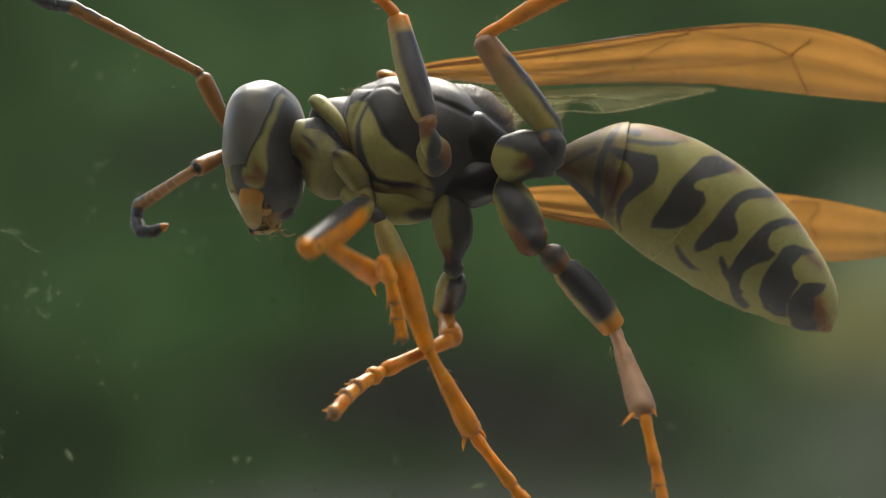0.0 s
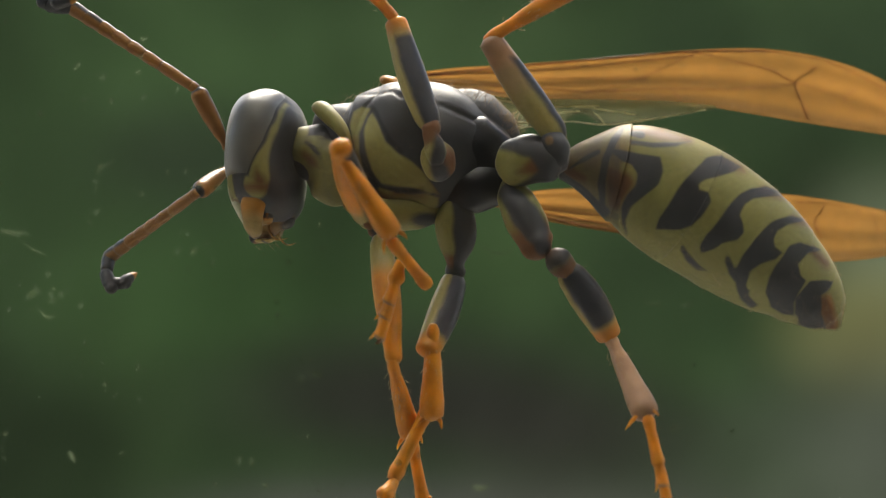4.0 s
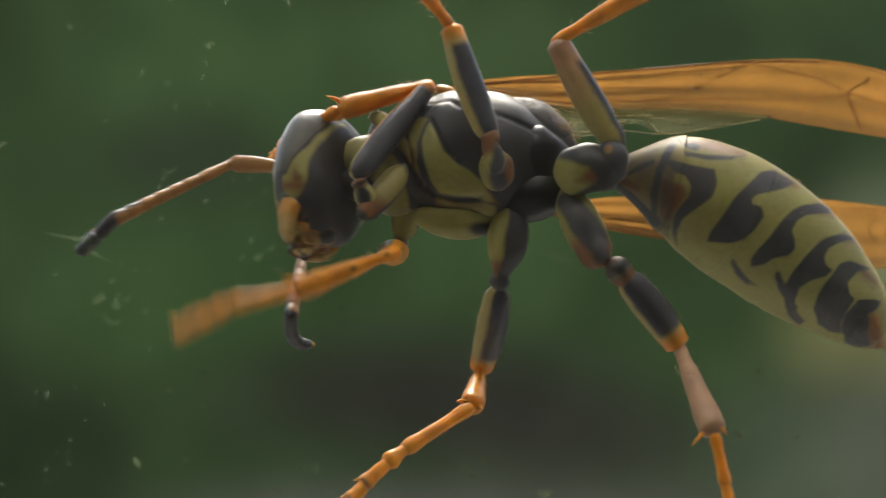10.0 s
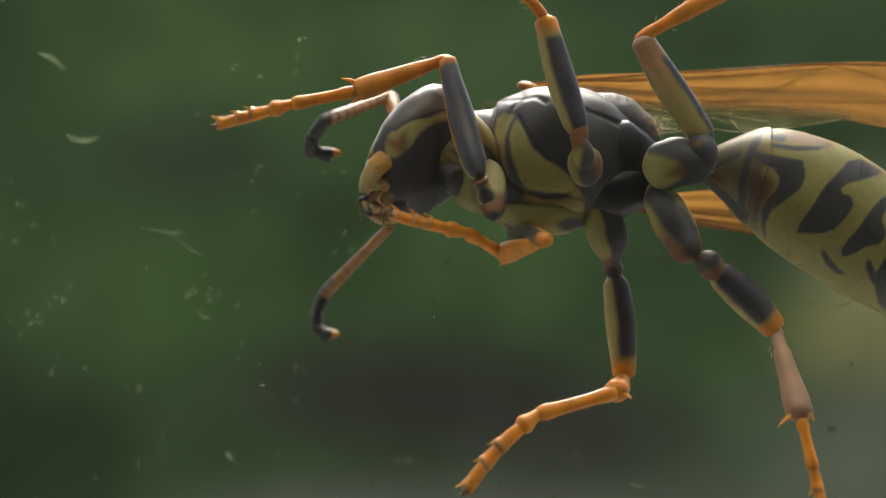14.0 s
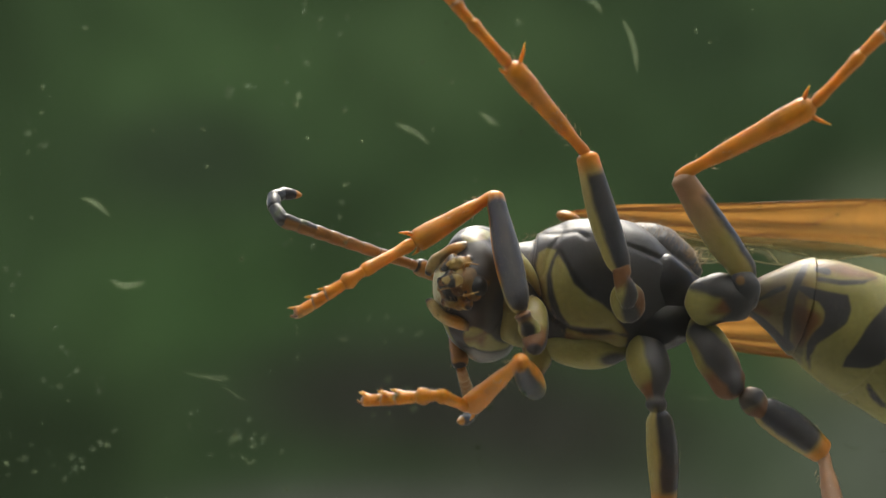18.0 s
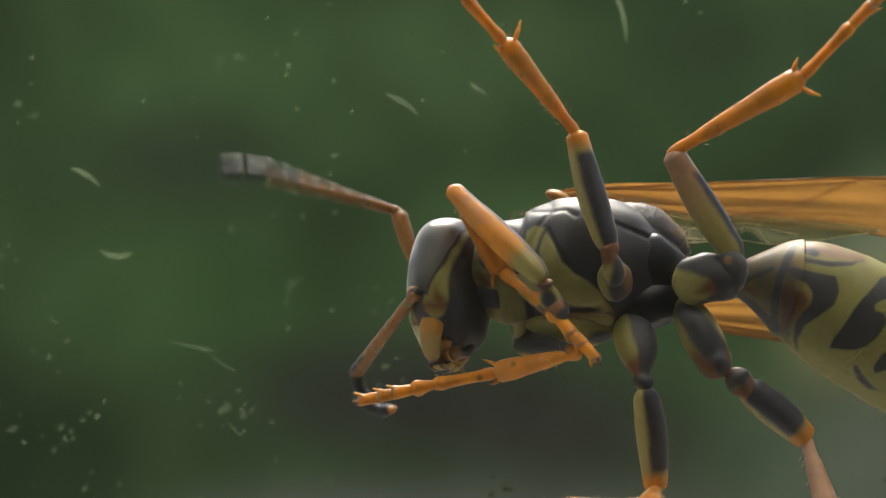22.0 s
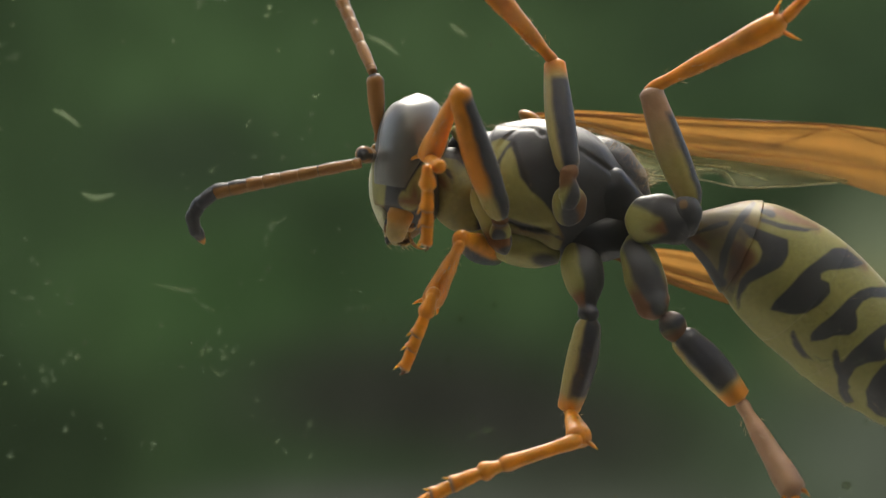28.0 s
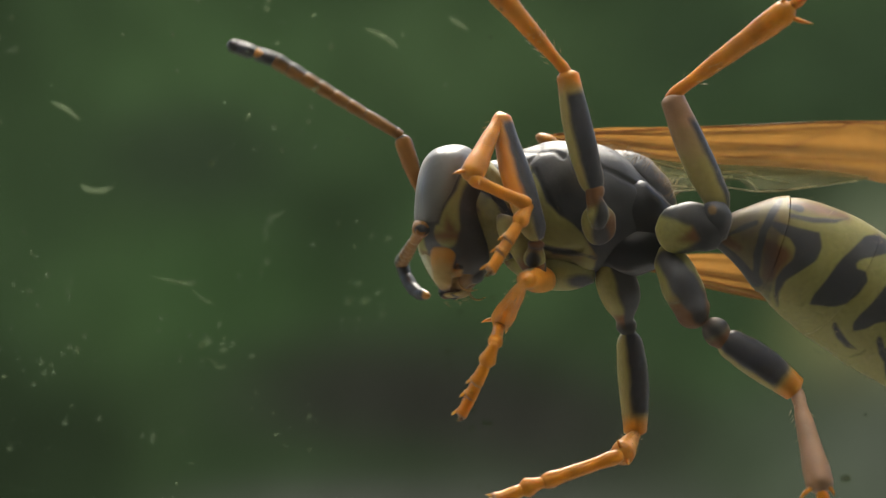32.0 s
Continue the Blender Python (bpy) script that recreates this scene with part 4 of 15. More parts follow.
def head_coat(v, u, a):
    x, y, z = v
    yellow = -0.3
    if abs(y) > 0.6:
        yellow = stroke(x, z, (0.70, 1.80, 0.07), (0.67, 1.15, 0.10), (0.53, 0.48, 0.11), (0.38, -0.03, 0.20), (0.30, -0.50, 0.31), (0.20, -0.85, 0.34))
    yellow = min(yellow, -eye_field(v) - 0.10)
    if z < 0.3:
        yellow = max(yellow, min(-0.55 - x, 0.3 - z))
    brown = max(stroke(x, z, (-0.4, -0.95, 0.10), (0.62, -0.83, 0.12)), stroke(x, z, (0.46, 1.7, 0.08), (0.5, 2.2, 0.2)), stroke(x, z, (0.25, -0.3, 0.0), (0.35, -0.7, 0.16)))
    if abs(y) < 1.0:
        brown = max(brown, (-1.1 - z) * 0.6)
        yellow = max(yellow, min(-0.05, (-1.25 - z) * 0.4))
    return near(-yellow * 1.8), 0.0, near(brown)


def eye_field(p):
    """Signed distance into the eyes' outline on the head."""
    x, y, z = p
    rear = float(np.interp(z, (-0.55, -0.03, 0.48, 1.15, 2.0), (-0.04, 0.17, 0.39, 0.56, 0.62)))
    inner = 1.0 + 0.25 * math.exp(-((z - 0.55) / 0.3) ** 2) - 0.2 * max(0.0, z - 1.2)
    return min(rear - x, (abs(y) - inner) * 0.9, (z + 0.48) * 0.9, 2.6 - z)


def face():
    skull = rough(loft([(0.02, 0, -1.72, 0.30, 0.5), (0.10, 0, -1.45, 0.72, 0.95), (0.12, 0, -1.05, 1.02, 1.48), (0.04, 0, -0.70, 1.10, 1.75), (-0.04, 0, -0.26, 1.10, 1.95), (-0.08, 0, 0.26, 1.09, 2.06), (-0.06, 0, 0.79, 1.10, 2.10), (-0.05, 0, 1.31, 1.07, 2.03), (-0.05, 0, 1.75, 0.95, 1.80), (-0.06, 0, 2.10, 0.74, 1.35), (-0.09, 0, 2.33, 0.42, 0.8)], 96, 144), 0.04, 1.2)
    head = part("head", skull, head_skin, wasp, "black head with yellow cheeks", head_coat)
    jaws = []
    mottled = lambda v, u, a: (near(noise.noise(Vector(v) * 3.1) * 0.7 - 0.12), near(noise.noise(Vector(v) * 2.3 + Vector((4, 0, 0))) * 0.9 + 0.12), near(noise.noise(Vector(v) * 2.7 + Vector((0, 7, 0))) * 0.8 - 0.1))
    for s in (-1, 1):
        part("compound_eye", shell(skull, lambda p: eye_field(p) if p[1] * s > 0 else -1.0, -0.06, 0.05, 0.22), eye_mat, head, "large smooth grey compound eye")
        jaws.append(part("mandible", rough(loft([(0.0, 0.0, 0.04, 0.36, 0.26), (0.0, s * -0.04, -0.28, 0.40, 0.20), (-0.02, s * -0.20, -0.68, 0.35, 0.18), (-0.04, s * -0.48, -0.98, 0.30, 0.18), (-0.06, s * -0.78, -1.14, 0.14, 0.1)], 34, 32), 0.05, 2.5), horn, head,
             "amber jaw with a dark toothed edge", lambda v, u, a: (near(max((u - 0.96) * 3, 0.03 - abs(u - 0.03))), near(0.16 - abs(u - 0.22) * 0.9), near(max(0.04 - u, (u - 0.93) * 1.2)))))
        part("palp", loft([(0.25, s * 0.35, -1.70, 0.035, 0.035), (0.36, s * 0.45, -2.05, 0.035, 0.035), (0.55, s * 0.48, -2.25, 0.028, 0.028), (0.75, s * 0.45, -2.28, 0.022, 0.022), (0.92, s * 0.40, -2.22, 0.01, 0.01)], 16, 8), horn, head, "thin yellowish feeler", lambda v, u, a: (0.0, 0.5, 0.4))
        part("maxilla", rough(rough(loft([(0.26, s * 0.50, -1.1, 0.28, 0.28), (0.14, s * 0.58, -1.40, 0.37, 0.28), (-0.08, s * 0.58, -1.68, 0.35, 0.25), (-0.28, s * 0.44, -1.86, 0.25, 0.19), (-0.40, s * 0.34, -1.90, 0.06, 0.06)], 34, 30), 0.17, 2.4, s), 0.06, 7), horn, head, "tan and brown mouth flap", mottled)
        part("antenna_socket", ball(-1.14, s * 0.42, 0.50, 0.14, 0.2, 0.2), horn, head, "", lambda v, u, a: (0.0, 0.5, 0.4))
    part("clypeus", rough(loft([(-0.92, 0, 0.25, 0.22, 0.45), (-0.90, 0, -0.2, 0.30, 0.75), (-0.80, 0, -0.75, 0.34, 0.88), (-0.60, 0, -1.3, 0.30, 0.74), (-0.40, 0, -1.75, 0.20, 0.46), (-0.22, 0, -2.02, 0.12, 0.30), (-0.05, 0, -2.14, 0.05, 0.12)], 30, 36), 0.03, 1.6), face_skin, head,
         "pale yellow face shield", lambda v, u, a: (0.0, 0.0, 0.0))
    part("labium", rough(rough(loft([(0.34, 0, -1.4, 0.30, 0.34), (0.16, 0, -1.72, 0.36, 0.40), (-0.04, 0.04, -1.92, 0.33, 0.37), (-0.26, 0.0, -2.05, 0.24, 0.28), (-0.42, -0.05, -2.10, 0.08, 0.12)], 34, 30), 0.17, 2.4, 3), 0.06, 7), horn, head, "ragged dark brown tongue", lambda v, u, a: (near(noise.noise(Vector(v) * 3.1) * 0.8 - 0.05), 0.3, near(noise.noise(Vector(v) * 2.2) * 0.8 + 0.05)))
    part("labrum", loft([(-0.44, 0.14, -1.98, 0.05, 0.10), (-0.34, 0.10, -2.14, 0.08, 0.16), (0.02, 0.03, -2.24, 0.07, 0.20), (0.24, 0, -2.22, 0.06, 0.18), (0.36, 0, -2.12, 0.04, 0.10)], 24, 20), horn, head, "pale yellow lower lip", lambda v, u, a: (near(noise.noise(Vector(v) * 4) * 0.6 - 0.12), 0.15, near(noise.noise(Vector(v) * 3) * 0.6 - 0.1)))
    part("prementum", rough(rough(loft([(0.42, 0, -0.55, 0.15, 0.3), (0.55, 0, -0.90, 0.38, 0.60), (0.52, 0, -1.30, 0.42, 0.62), (0.40, 0, -1.70, 0.30, 0.48), (0.30, 0, -2.00, 0.10, 0.2)], 50, 56), 0.09, 1.8), 0.02, 6), horn, head, "slate and tan base of the tongue",
         lambda v, u, a: (near((0.62 - u) * 0.9 + noise.noise(Vector(v) * 2.2) * 0.3), near(noise.noise(Vector(v) * 2.9 + Vector((3, 0, 0))) - 0.1), near(0.05)))
    part("throat", ball(0.62, 0.12, -1.55, 0.30, 0.34, 0.30), skin, head, "glossy black throat knob", lambda v, u, a: (1.0, 0.0, 0.0))
    fuzz(head, loft([(0.12, 0, -1.8, 0.5, 0.8), (-0.16, 0, -2.05, 0.42, 0.7), (-0.42, 0, -2.2, 0.25, 0.4)], 20, 24), 90, 0.28, 12)
    fuzz(head, loft([(-0.90, 0, -0.2, 0.31, 0.75), (-0.76, 0, -0.75, 0.34, 0.88), (-0.60, 0, -1.3, 0.30, 0.72), (-0.44, 0, -1.75, 0.2, 0.4)], 30, 30), 160, 0.14, 9)
    part("neck", loft([(0.65, 0, 0.25, 0.45, 0.5), (1.1, 0, 0.2, 0.5, 0.5), (1.7, 0, 0.15, 0.55, 0.5)], 10, 20), skin, head, "black neck", lambda v, u, a: (1.0, 0.0, 0.0))
    return head, jaws


def wing(name, lead, trail, mat, label, ripple=0.07, cols=64, rows=22):
    """A thin blade between a leading and a trailing edge, with shallow lengthwise folds."""
    a, b = smooth(lead, cols), smooth(trail, cols)
    top = []
    for i in range(cols):
        for j in range(rows):
            f = j / (rows - 1)
            p = a[i] * (1 - f) + b[i] * f
            top.append(p + np.array((0, ripple * math.sin(f * 17) * (1 - 0.6 * i / cols) + 0.25 * math.sin(f * math.pi), 0)))
    n = cols * rows
    verts = top + [p + np.array((0, 0.012, 0)) for p in top]
    faces = []
    for i in range(cols - 1):
        for j in range(rows - 1):
            q = (i * rows + j, i * rows + j + 1, (i + 1) * rows + j + 1, (i + 1) * rows + j)
            faces += [q, tuple(n + k for k in reversed(q))]
    ring = [i * rows for i in range(cols)] + [(cols - 1) * rows + j for j in range(1, rows)] + [i * rows + rows - 1 for i in range(cols - 2, -1, -1)] + [j for j in range(rows - 2, 0, -1)]
    faces += [(p, q, n + q, n + p) for p, q in zip(ring, ring[1:] + ring[:1])]
    ob = part(name, (verts, faces, [(0, 0)] * len(verts)), mat, wasp, label)

    def vein(points, r=0.03, mat=vein_mat):
        st = []
        for u, f in points:
            i = min(cols - 1, max(0, round(u * (cols - 1))))
            p = a[i] * (1 - f) + b[i] * f
            st.append((p[0], p[1] + ripple * math.sin(f * 17) * (1 - 0.6 * i / cols) + 0.25 * math.sin(f * math.pi), p[2], r, r))
        part("vein", loft(st, 8 * (len(st) - 1) + 2, 6), mat, ob)
    return ob, vein


def wings():
    fore, vein = wing("forewing", [(0.00, 0.00, 0.00), (1.31, 0.10, 0.21), (3.86, 0.30, 0.29), (6.79, 0.50, 0.38), (9.94, 0.70, 0.51), (11.97, 0.80, 0.46), (14.02, 0.90, 0.08), (16.08, 1.00, -0.80), (17.58, 1.10, -2.2)],
                      [(0.04, 0.00, -0.11), (1.67, 0.00, -0.36), (3.85, 0.20, -0.82), (6.78, 0.40, -0.98), (9.92, 0.60, -1.31), (11.96, 0.70, -1.73), (14.00, 0.80, -2.16), (16.05, 0.90, -2.56), (17.59, 1.00, -2.89)], wing_mat, "folded translucent amber forewing")
    for pts, r in (([(0.02, 0.04), (0.3, 0.03), (0.55, 0.03), (0.66, 0.03)], 0.05), ([(0.66, 0.03), (0.78, 0.04), (0.92, 0.08)], 0.02), ([(0.03, 0.5), (0.2, 0.62), (0.353, 0.8)], 0.030), ([(0.353, 0.8), (0.44, 0.52), (0.50, 0.2), (0.54, 0.05)], 0.026),
                   ([(0.353, 0.8), (0.49, 0.72), (0.624, 0.65), (0.732, 0.45)], 0.026), ([(0.765, 0.15), (0.735, 0.42), (0.75, 0.7), (0.76, 0.95)], 0.040), ([(0.624, 0.22), (0.68, 0.3), (0.732, 0.44)], 0.028), ([(0.84, 0.3), (0.83, 0.5), (0.845, 0.68)], 0.024),
                   ([(0.54, 0.05), (0.58, 0.14), (0.624, 0.22)], 0.024), ([(0.05, 0.25), (0.3, 0.18), (0.54, 0.1)], 0.030), ([(0.5, 0.72), (0.52, 0.9)], 0.022), ([(0.12, 0.4), (0.3, 0.42), (0.46, 0.5)], 0.022), ([(0.03, 0.75), (0.15, 0.86), (0.3, 0.93), (0.6, 0.97)], 0.022), ([(0.735, 0.42), (0.80, 0.47), (0.83, 0.5)], 0.018)):
        vein(pts, r * 0.75)
    hind, vein = wing("hindwing", [(0.07, -0.05, -0.04), (1.37, -0.05, -0.33), (3.55, 0.05, -0.50), (5.54, 0.15, -0.60), (7.19, 0.25, -0.74), (8.34, 0.45, -0.90)],
                      [(0.15, -0.05, -0.15), (0.60, -0.15, -0.95), (1.35, -0.15, -1.52), (1.95, -0.15, -1.58), (2.45, -0.15, -1.30), (2.75, -0.15, -1.40), (3.30, -0.15, -1.52), (3.55, -0.15, -1.10), (3.95, -0.10, -1.02), (4.60, -0.05, -1.38), (5.40, 0.05, -1.42), (6.40, 0.15, -1.22), (8.38, 0.45, -0.98)], hind_mat, "clear greenish hindwing", 0.05, 110, 18)
    for pts, r in (([(0.03, 0.2), (0.3, 0.25), (0.55, 0.35)], 0.035), ([(0.05, 0.5), (0.2, 0.62), (0.34, 0.9)], 0.03), ([(0.1, 0.35), (0.3, 0.5), (0.5, 0.75)], 0.025), ([(0.3, 0.3), (0.5, 0.5), (0.7, 0.6)], 0.02), ([(0.02, 0.97), (0.15, 0.99), (0.3, 0.99), (0.45, 0.99), (0.6, 0.99), (0.75, 0.99), (0.95, 0.98)], 0.026), ([(0.04, 0.7), (0.12, 0.8), (0.2, 0.95)], 0.02), ([(0.3, 0.6), (0.36, 0.8), (0.4, 0.96)], 0.018), ([(0.45, 0.5), (0.55, 0.7), (0.6, 0.95)], 0.018)):
        vein(pts, r * 0.7, pale_vein_mat)
    low, vein = wing("forewing", [(1.67, 4.30, -2.06), (3.68, 4.40, -1.78), (6.26, 4.60, -1.77), (9.22, 4.80, -1.84), (11.64, 4.90, -2.02), (13.69, 5.00, -2.35), (15.19, 5.10, -2.72), (16.33, 5.20, -3.42)],
                     [(1.59, 4.30, -2.19), (3.68, 4.40, -2.79), (5.97, 4.50, -3.21), (9.21, 4.70, -3.75), (11.62, 4.80, -4.16), (13.67, 4.90, -4.20), (15.17, 5.00, -3.98), (16.34, 5.10, -3.57)], wing_mat, "folded translucent amber forewing", 0.07)
    for pts, r in (([(0.02, 0.9), (0.2, 0.93), (0.4, 0.95), (0.7, 0.97)], 0.06), ([(0.04, 0.75), (0.2, 0.8), (0.4, 0.85)], 0.04), ([(0.1, 0.6), (0.3, 0.66), (0.5, 0.7)], 0.03), ([(0.68, 0.1), (0.74, 0.1), (0.73, 0.35), (0.75, 0.6)], 0.03),
                   ([(0.75, 0.05), (0.82, 0.12), (0.80, 0.4)], 0.02), ([(0.86, 0.1), (0.88, 0.5)], 0.02)):
        vein(pts, r * 0.7)
    return fore, hind


thorax()
fringe()
abdomen = gaster()
hips()
front_leg_near = {"coxa": front_hip(), "trochanter": front_trochanter(), **leg(4.15, 2.95, 0, 1.06, 2, 0.0, 0.92, 0.25, 0.22, -1, 0.92)}
front_leg_far = {"coxa": front_coxa(1.9, "olive yellow front hip with a dark end"), **leg(4.1, 2.9, 0, 1.02, 25, 0.0, 0.97, 0.3, 0.12, 1, 0.85)}
mid_leg_far = {"coxa": mid_coxa(2.55), **leg(3.15, 2.75, 5.65, 1.1, -20, 0.0, 0.8, 0.84)}
mid_leg_near = leg(3.65, 3.82, 3.99, 1.02, -25, 0.0, 0.82, 0.86, 0.12, -1)
hind_leg_near = leg(3.7, 4.44, 4.66, 1.1, 28, 0.0, 0.76, 0.80, 0.5, -1)
hind_leg_far = leg(2.7, 3.31, 3.48, 1.2, -50, 0.80, 0.76, 0.82)
head, jaws = face()
antenna_near = antenna("brown ringed antenna", 2.1, 4.55)
antenna_far = antenna("brown ringed antenna", 2.3, 4.55)
forewing, hindwing = wings()


# ---- dust on the pane ----
def fleck(x, z, size, seed, mat, flat=0.35):
    return rough(ball(x, 0.02, z, 0.85 * size, size * flat, size * random.Random(seed).uniform(0.6, 1.15), random.Random(seed).uniform(-90, 90), 8, 10), size * 0.4, 1.1 / size, seed * 1.7)


def fibre(points, r):
    return loft([(x, 0.02, z, r * 0.4 if k in (0, len(points) - 1) else r, r * 0.4) for k, (x, z) in enumerate(points)], 22, 8)


def dust():
    low = [(-9.62, -3.78, 0.06), (-10.30, -3.05, 0.04), (-4.74, -1.80, 0.05), (7.00, -3.22, 0.06), (-8.44, 6.00, 0.06), (-4.85, 6.08, 0.05), (-10.38, 5.25, 0.06), (-9.71, -3.17, 0.04), (-11.07, -1.07, 0.04), (-4.29, -2.70, 0.04), (-3.89, -5.25, 0.05), (-3.73, -6.52, 0.04), (-6.52, -6.60, 0.06), (-1.50, -5.52, 0.04), (3.05, -3.81, 0.04), (3.44, -5.57, 0.05), (-9.87, 1.77, 0.04), (-7.40, 1.53, 0.04), (-4.21, -5.25, 0.03), (0.26, -5.96, 0.03), (6.47, -5.01, 0.14)]
    middle = [(8.07, -5.09, 0.08), (-8.68, -4.21, 0.04), (-9.15, -5.72, 0.04), (-12.42, -5.17, 0.05), (-12.02, -4.61, 0.04), (3.21, 5.36, 0.04), (5.36, 5.12, 0.04), (9.50, -3.81, 0.04), (-17.06, 8.71, 0.08), (-17.08, 7.99, 0.06), (-12.52, 7.51, 0.08), (-12.42, 6.47, 0.06), (-8.55, 5.95, 0.07), (-9.58, 7.27, 0.06), (-8.05, 7.19, 0.06), (-10.43, 9.82, 0.06), (-15.85, 10.38, 0.06), (-5.50, 8.87, 0.06), (-5.80, 8.95, 0.05), (-3.57, 7.43, 0.06), (-9.82, 8.47, 0.09), (-9.87, 8.23, 0.08), (1.37, 10.30, 0.08)]
    high = [(1.77, 9.98, 0.06), (-15.23, -1.39, 0.09), (-17.29, -2.14, 0.06), (-12.73, 5.28, 0.04), (-8.55, 8.07, 0.06), (-7.72, 8.95, 0.05), (-6.04, 7.51, 0.05), (-17.45, 6.87, 0.05), (-17.37, 5.04, 0.04), (-10.46, 5.12, 0.05), (-13.94, 7.51, 0.04), (-4.77, -1.90, 0.05), (-16.33, -0.14, 0.04), (-3.65, 10.62, 0.05), (-17.92, 2.25, 0.06), (-18.08, -1.90, 0.08), (-14.73, 5.52, 0.04), (-8.68, 5.04, 0.06), (-3.57, 0.73, 0.04), (-15.53, 0.33, 0.04)]
    for k, (x, z, size) in enumerate(low + middle + high):
        ob = part("dust_fleck", fleck(x, z, size, k, dust_mat), dust_mat, None)
        tagged(ob, "pale dust fleck stuck to the glass", "dust", "dust flecks on the pane")
    curls = [((-15.93, 5.57), (-15.69, 5.50), (-15.47, 5.36), (-15.18, 5.10)), ((-15.13, 3.27), (-14.89, 3.13), (-14.54, 3.11), (-14.22, 3.21)), ((-7.08, 7.67), (-6.79, 7.56), (-6.52, 7.42), (-6.19, 7.13)), ((-0.67, 10.57), (-0.48, 10.22), (-0.35, 9.74), (-0.29, 9.19)), ((-1.79, 11.26), (-1.50, 11.10), (-1.28, 10.83)), ((-4.72, 7.99), (-4.45, 7.80), (-4.21, 7.64)), ((-10.65, -5.69), (-10.56, -5.79), (-10.46, -5.95)), ((0.77, -6.62), (0.96, -6.70), (1.18, -6.63)), ((-13.14, 0.69), (-12.50, 0.53), (-12.02, 0.40))]
    threads = [((-12.02, 0.33), (-11.63, 0.02), (-11.31, -0.11)), ((-12.63, 0.62), (-12.18, 0.49), (-11.78, 0.46)), ((-11.55, -1.58), (-11.15, -1.90), (-11.04, -1.77)), ((-9.87, 2.49), (-9.63, 2.38), (-9.38, 2.54)), ((5.52, -1.34), (5.84, -1.50), (6.08, -1.42)), ((6.55, -1.58), (6.87, -1.50), (7.03, -1.39)), ((-5.65, -0.46), (-5.33, -0.65)), ((-12.50, 0.57), (-12.18, 0.53), (-11.86, 0.56)), ((0.97, 0.18), (1.37, -0.06), (1.77, -0.03), (1.93, 0.10))]
    for pts in curls + threads:
        ob = part("dust_fibre", fibre(pts, 0.07 if pts in curls[:8] else 0.018), dust_mat, None)
        tagged(ob, "pale curved fibre stuck to the glass", "fibre", "fibres on the pane")
    # The wasp's body has wiped the glass under it clean.
    wiped = lambda x, z: -3.5 < x < 4.5 and 0.8 < z < 5.8
    rng = random.Random(11)
    specks = []
    for k in range(950):
        x, z = min(rng.uniform(-20, 13), rng.uniform(-20, 13)), rng.uniform(-9, 13)
        if not wiped(x, z):
            specks.append(fleck(x, z, rng.choice((0.016, 0.016, 0.02, 0.02, 0.025, 0.03)), k, faint_mat))
    tagged(part("dust_film", joined(*specks), faint_mat, None, "fine pale dust specks scattered over the glass"), category="dust", kind="stuff")
    smears = []
    for k in range(40):
        cx, cz, wide = rng.uniform(-19, 2), rng.uniform(-8, 12), rng.uniform(0.3, 1.3)
        for n in range(rng.randint(4, 10)):
            x, z, size = cx + rng.gauss(0, wide), cz + rng.gauss(0, wide * 0.6), rng.choice((0.03, 0.04, 0.06, 0.08, 0.11))
            if not wiped(x, z):
                smears.append(fleck(x, z, size, 700 + k * 12 + n, smear_mat, 0.12))
    tagged(part("dust_smear", joined(*smears), smear_mat, None, "faint cloudy smears of dried dust on the glass"), category="dust", kind="stuff")


dust()


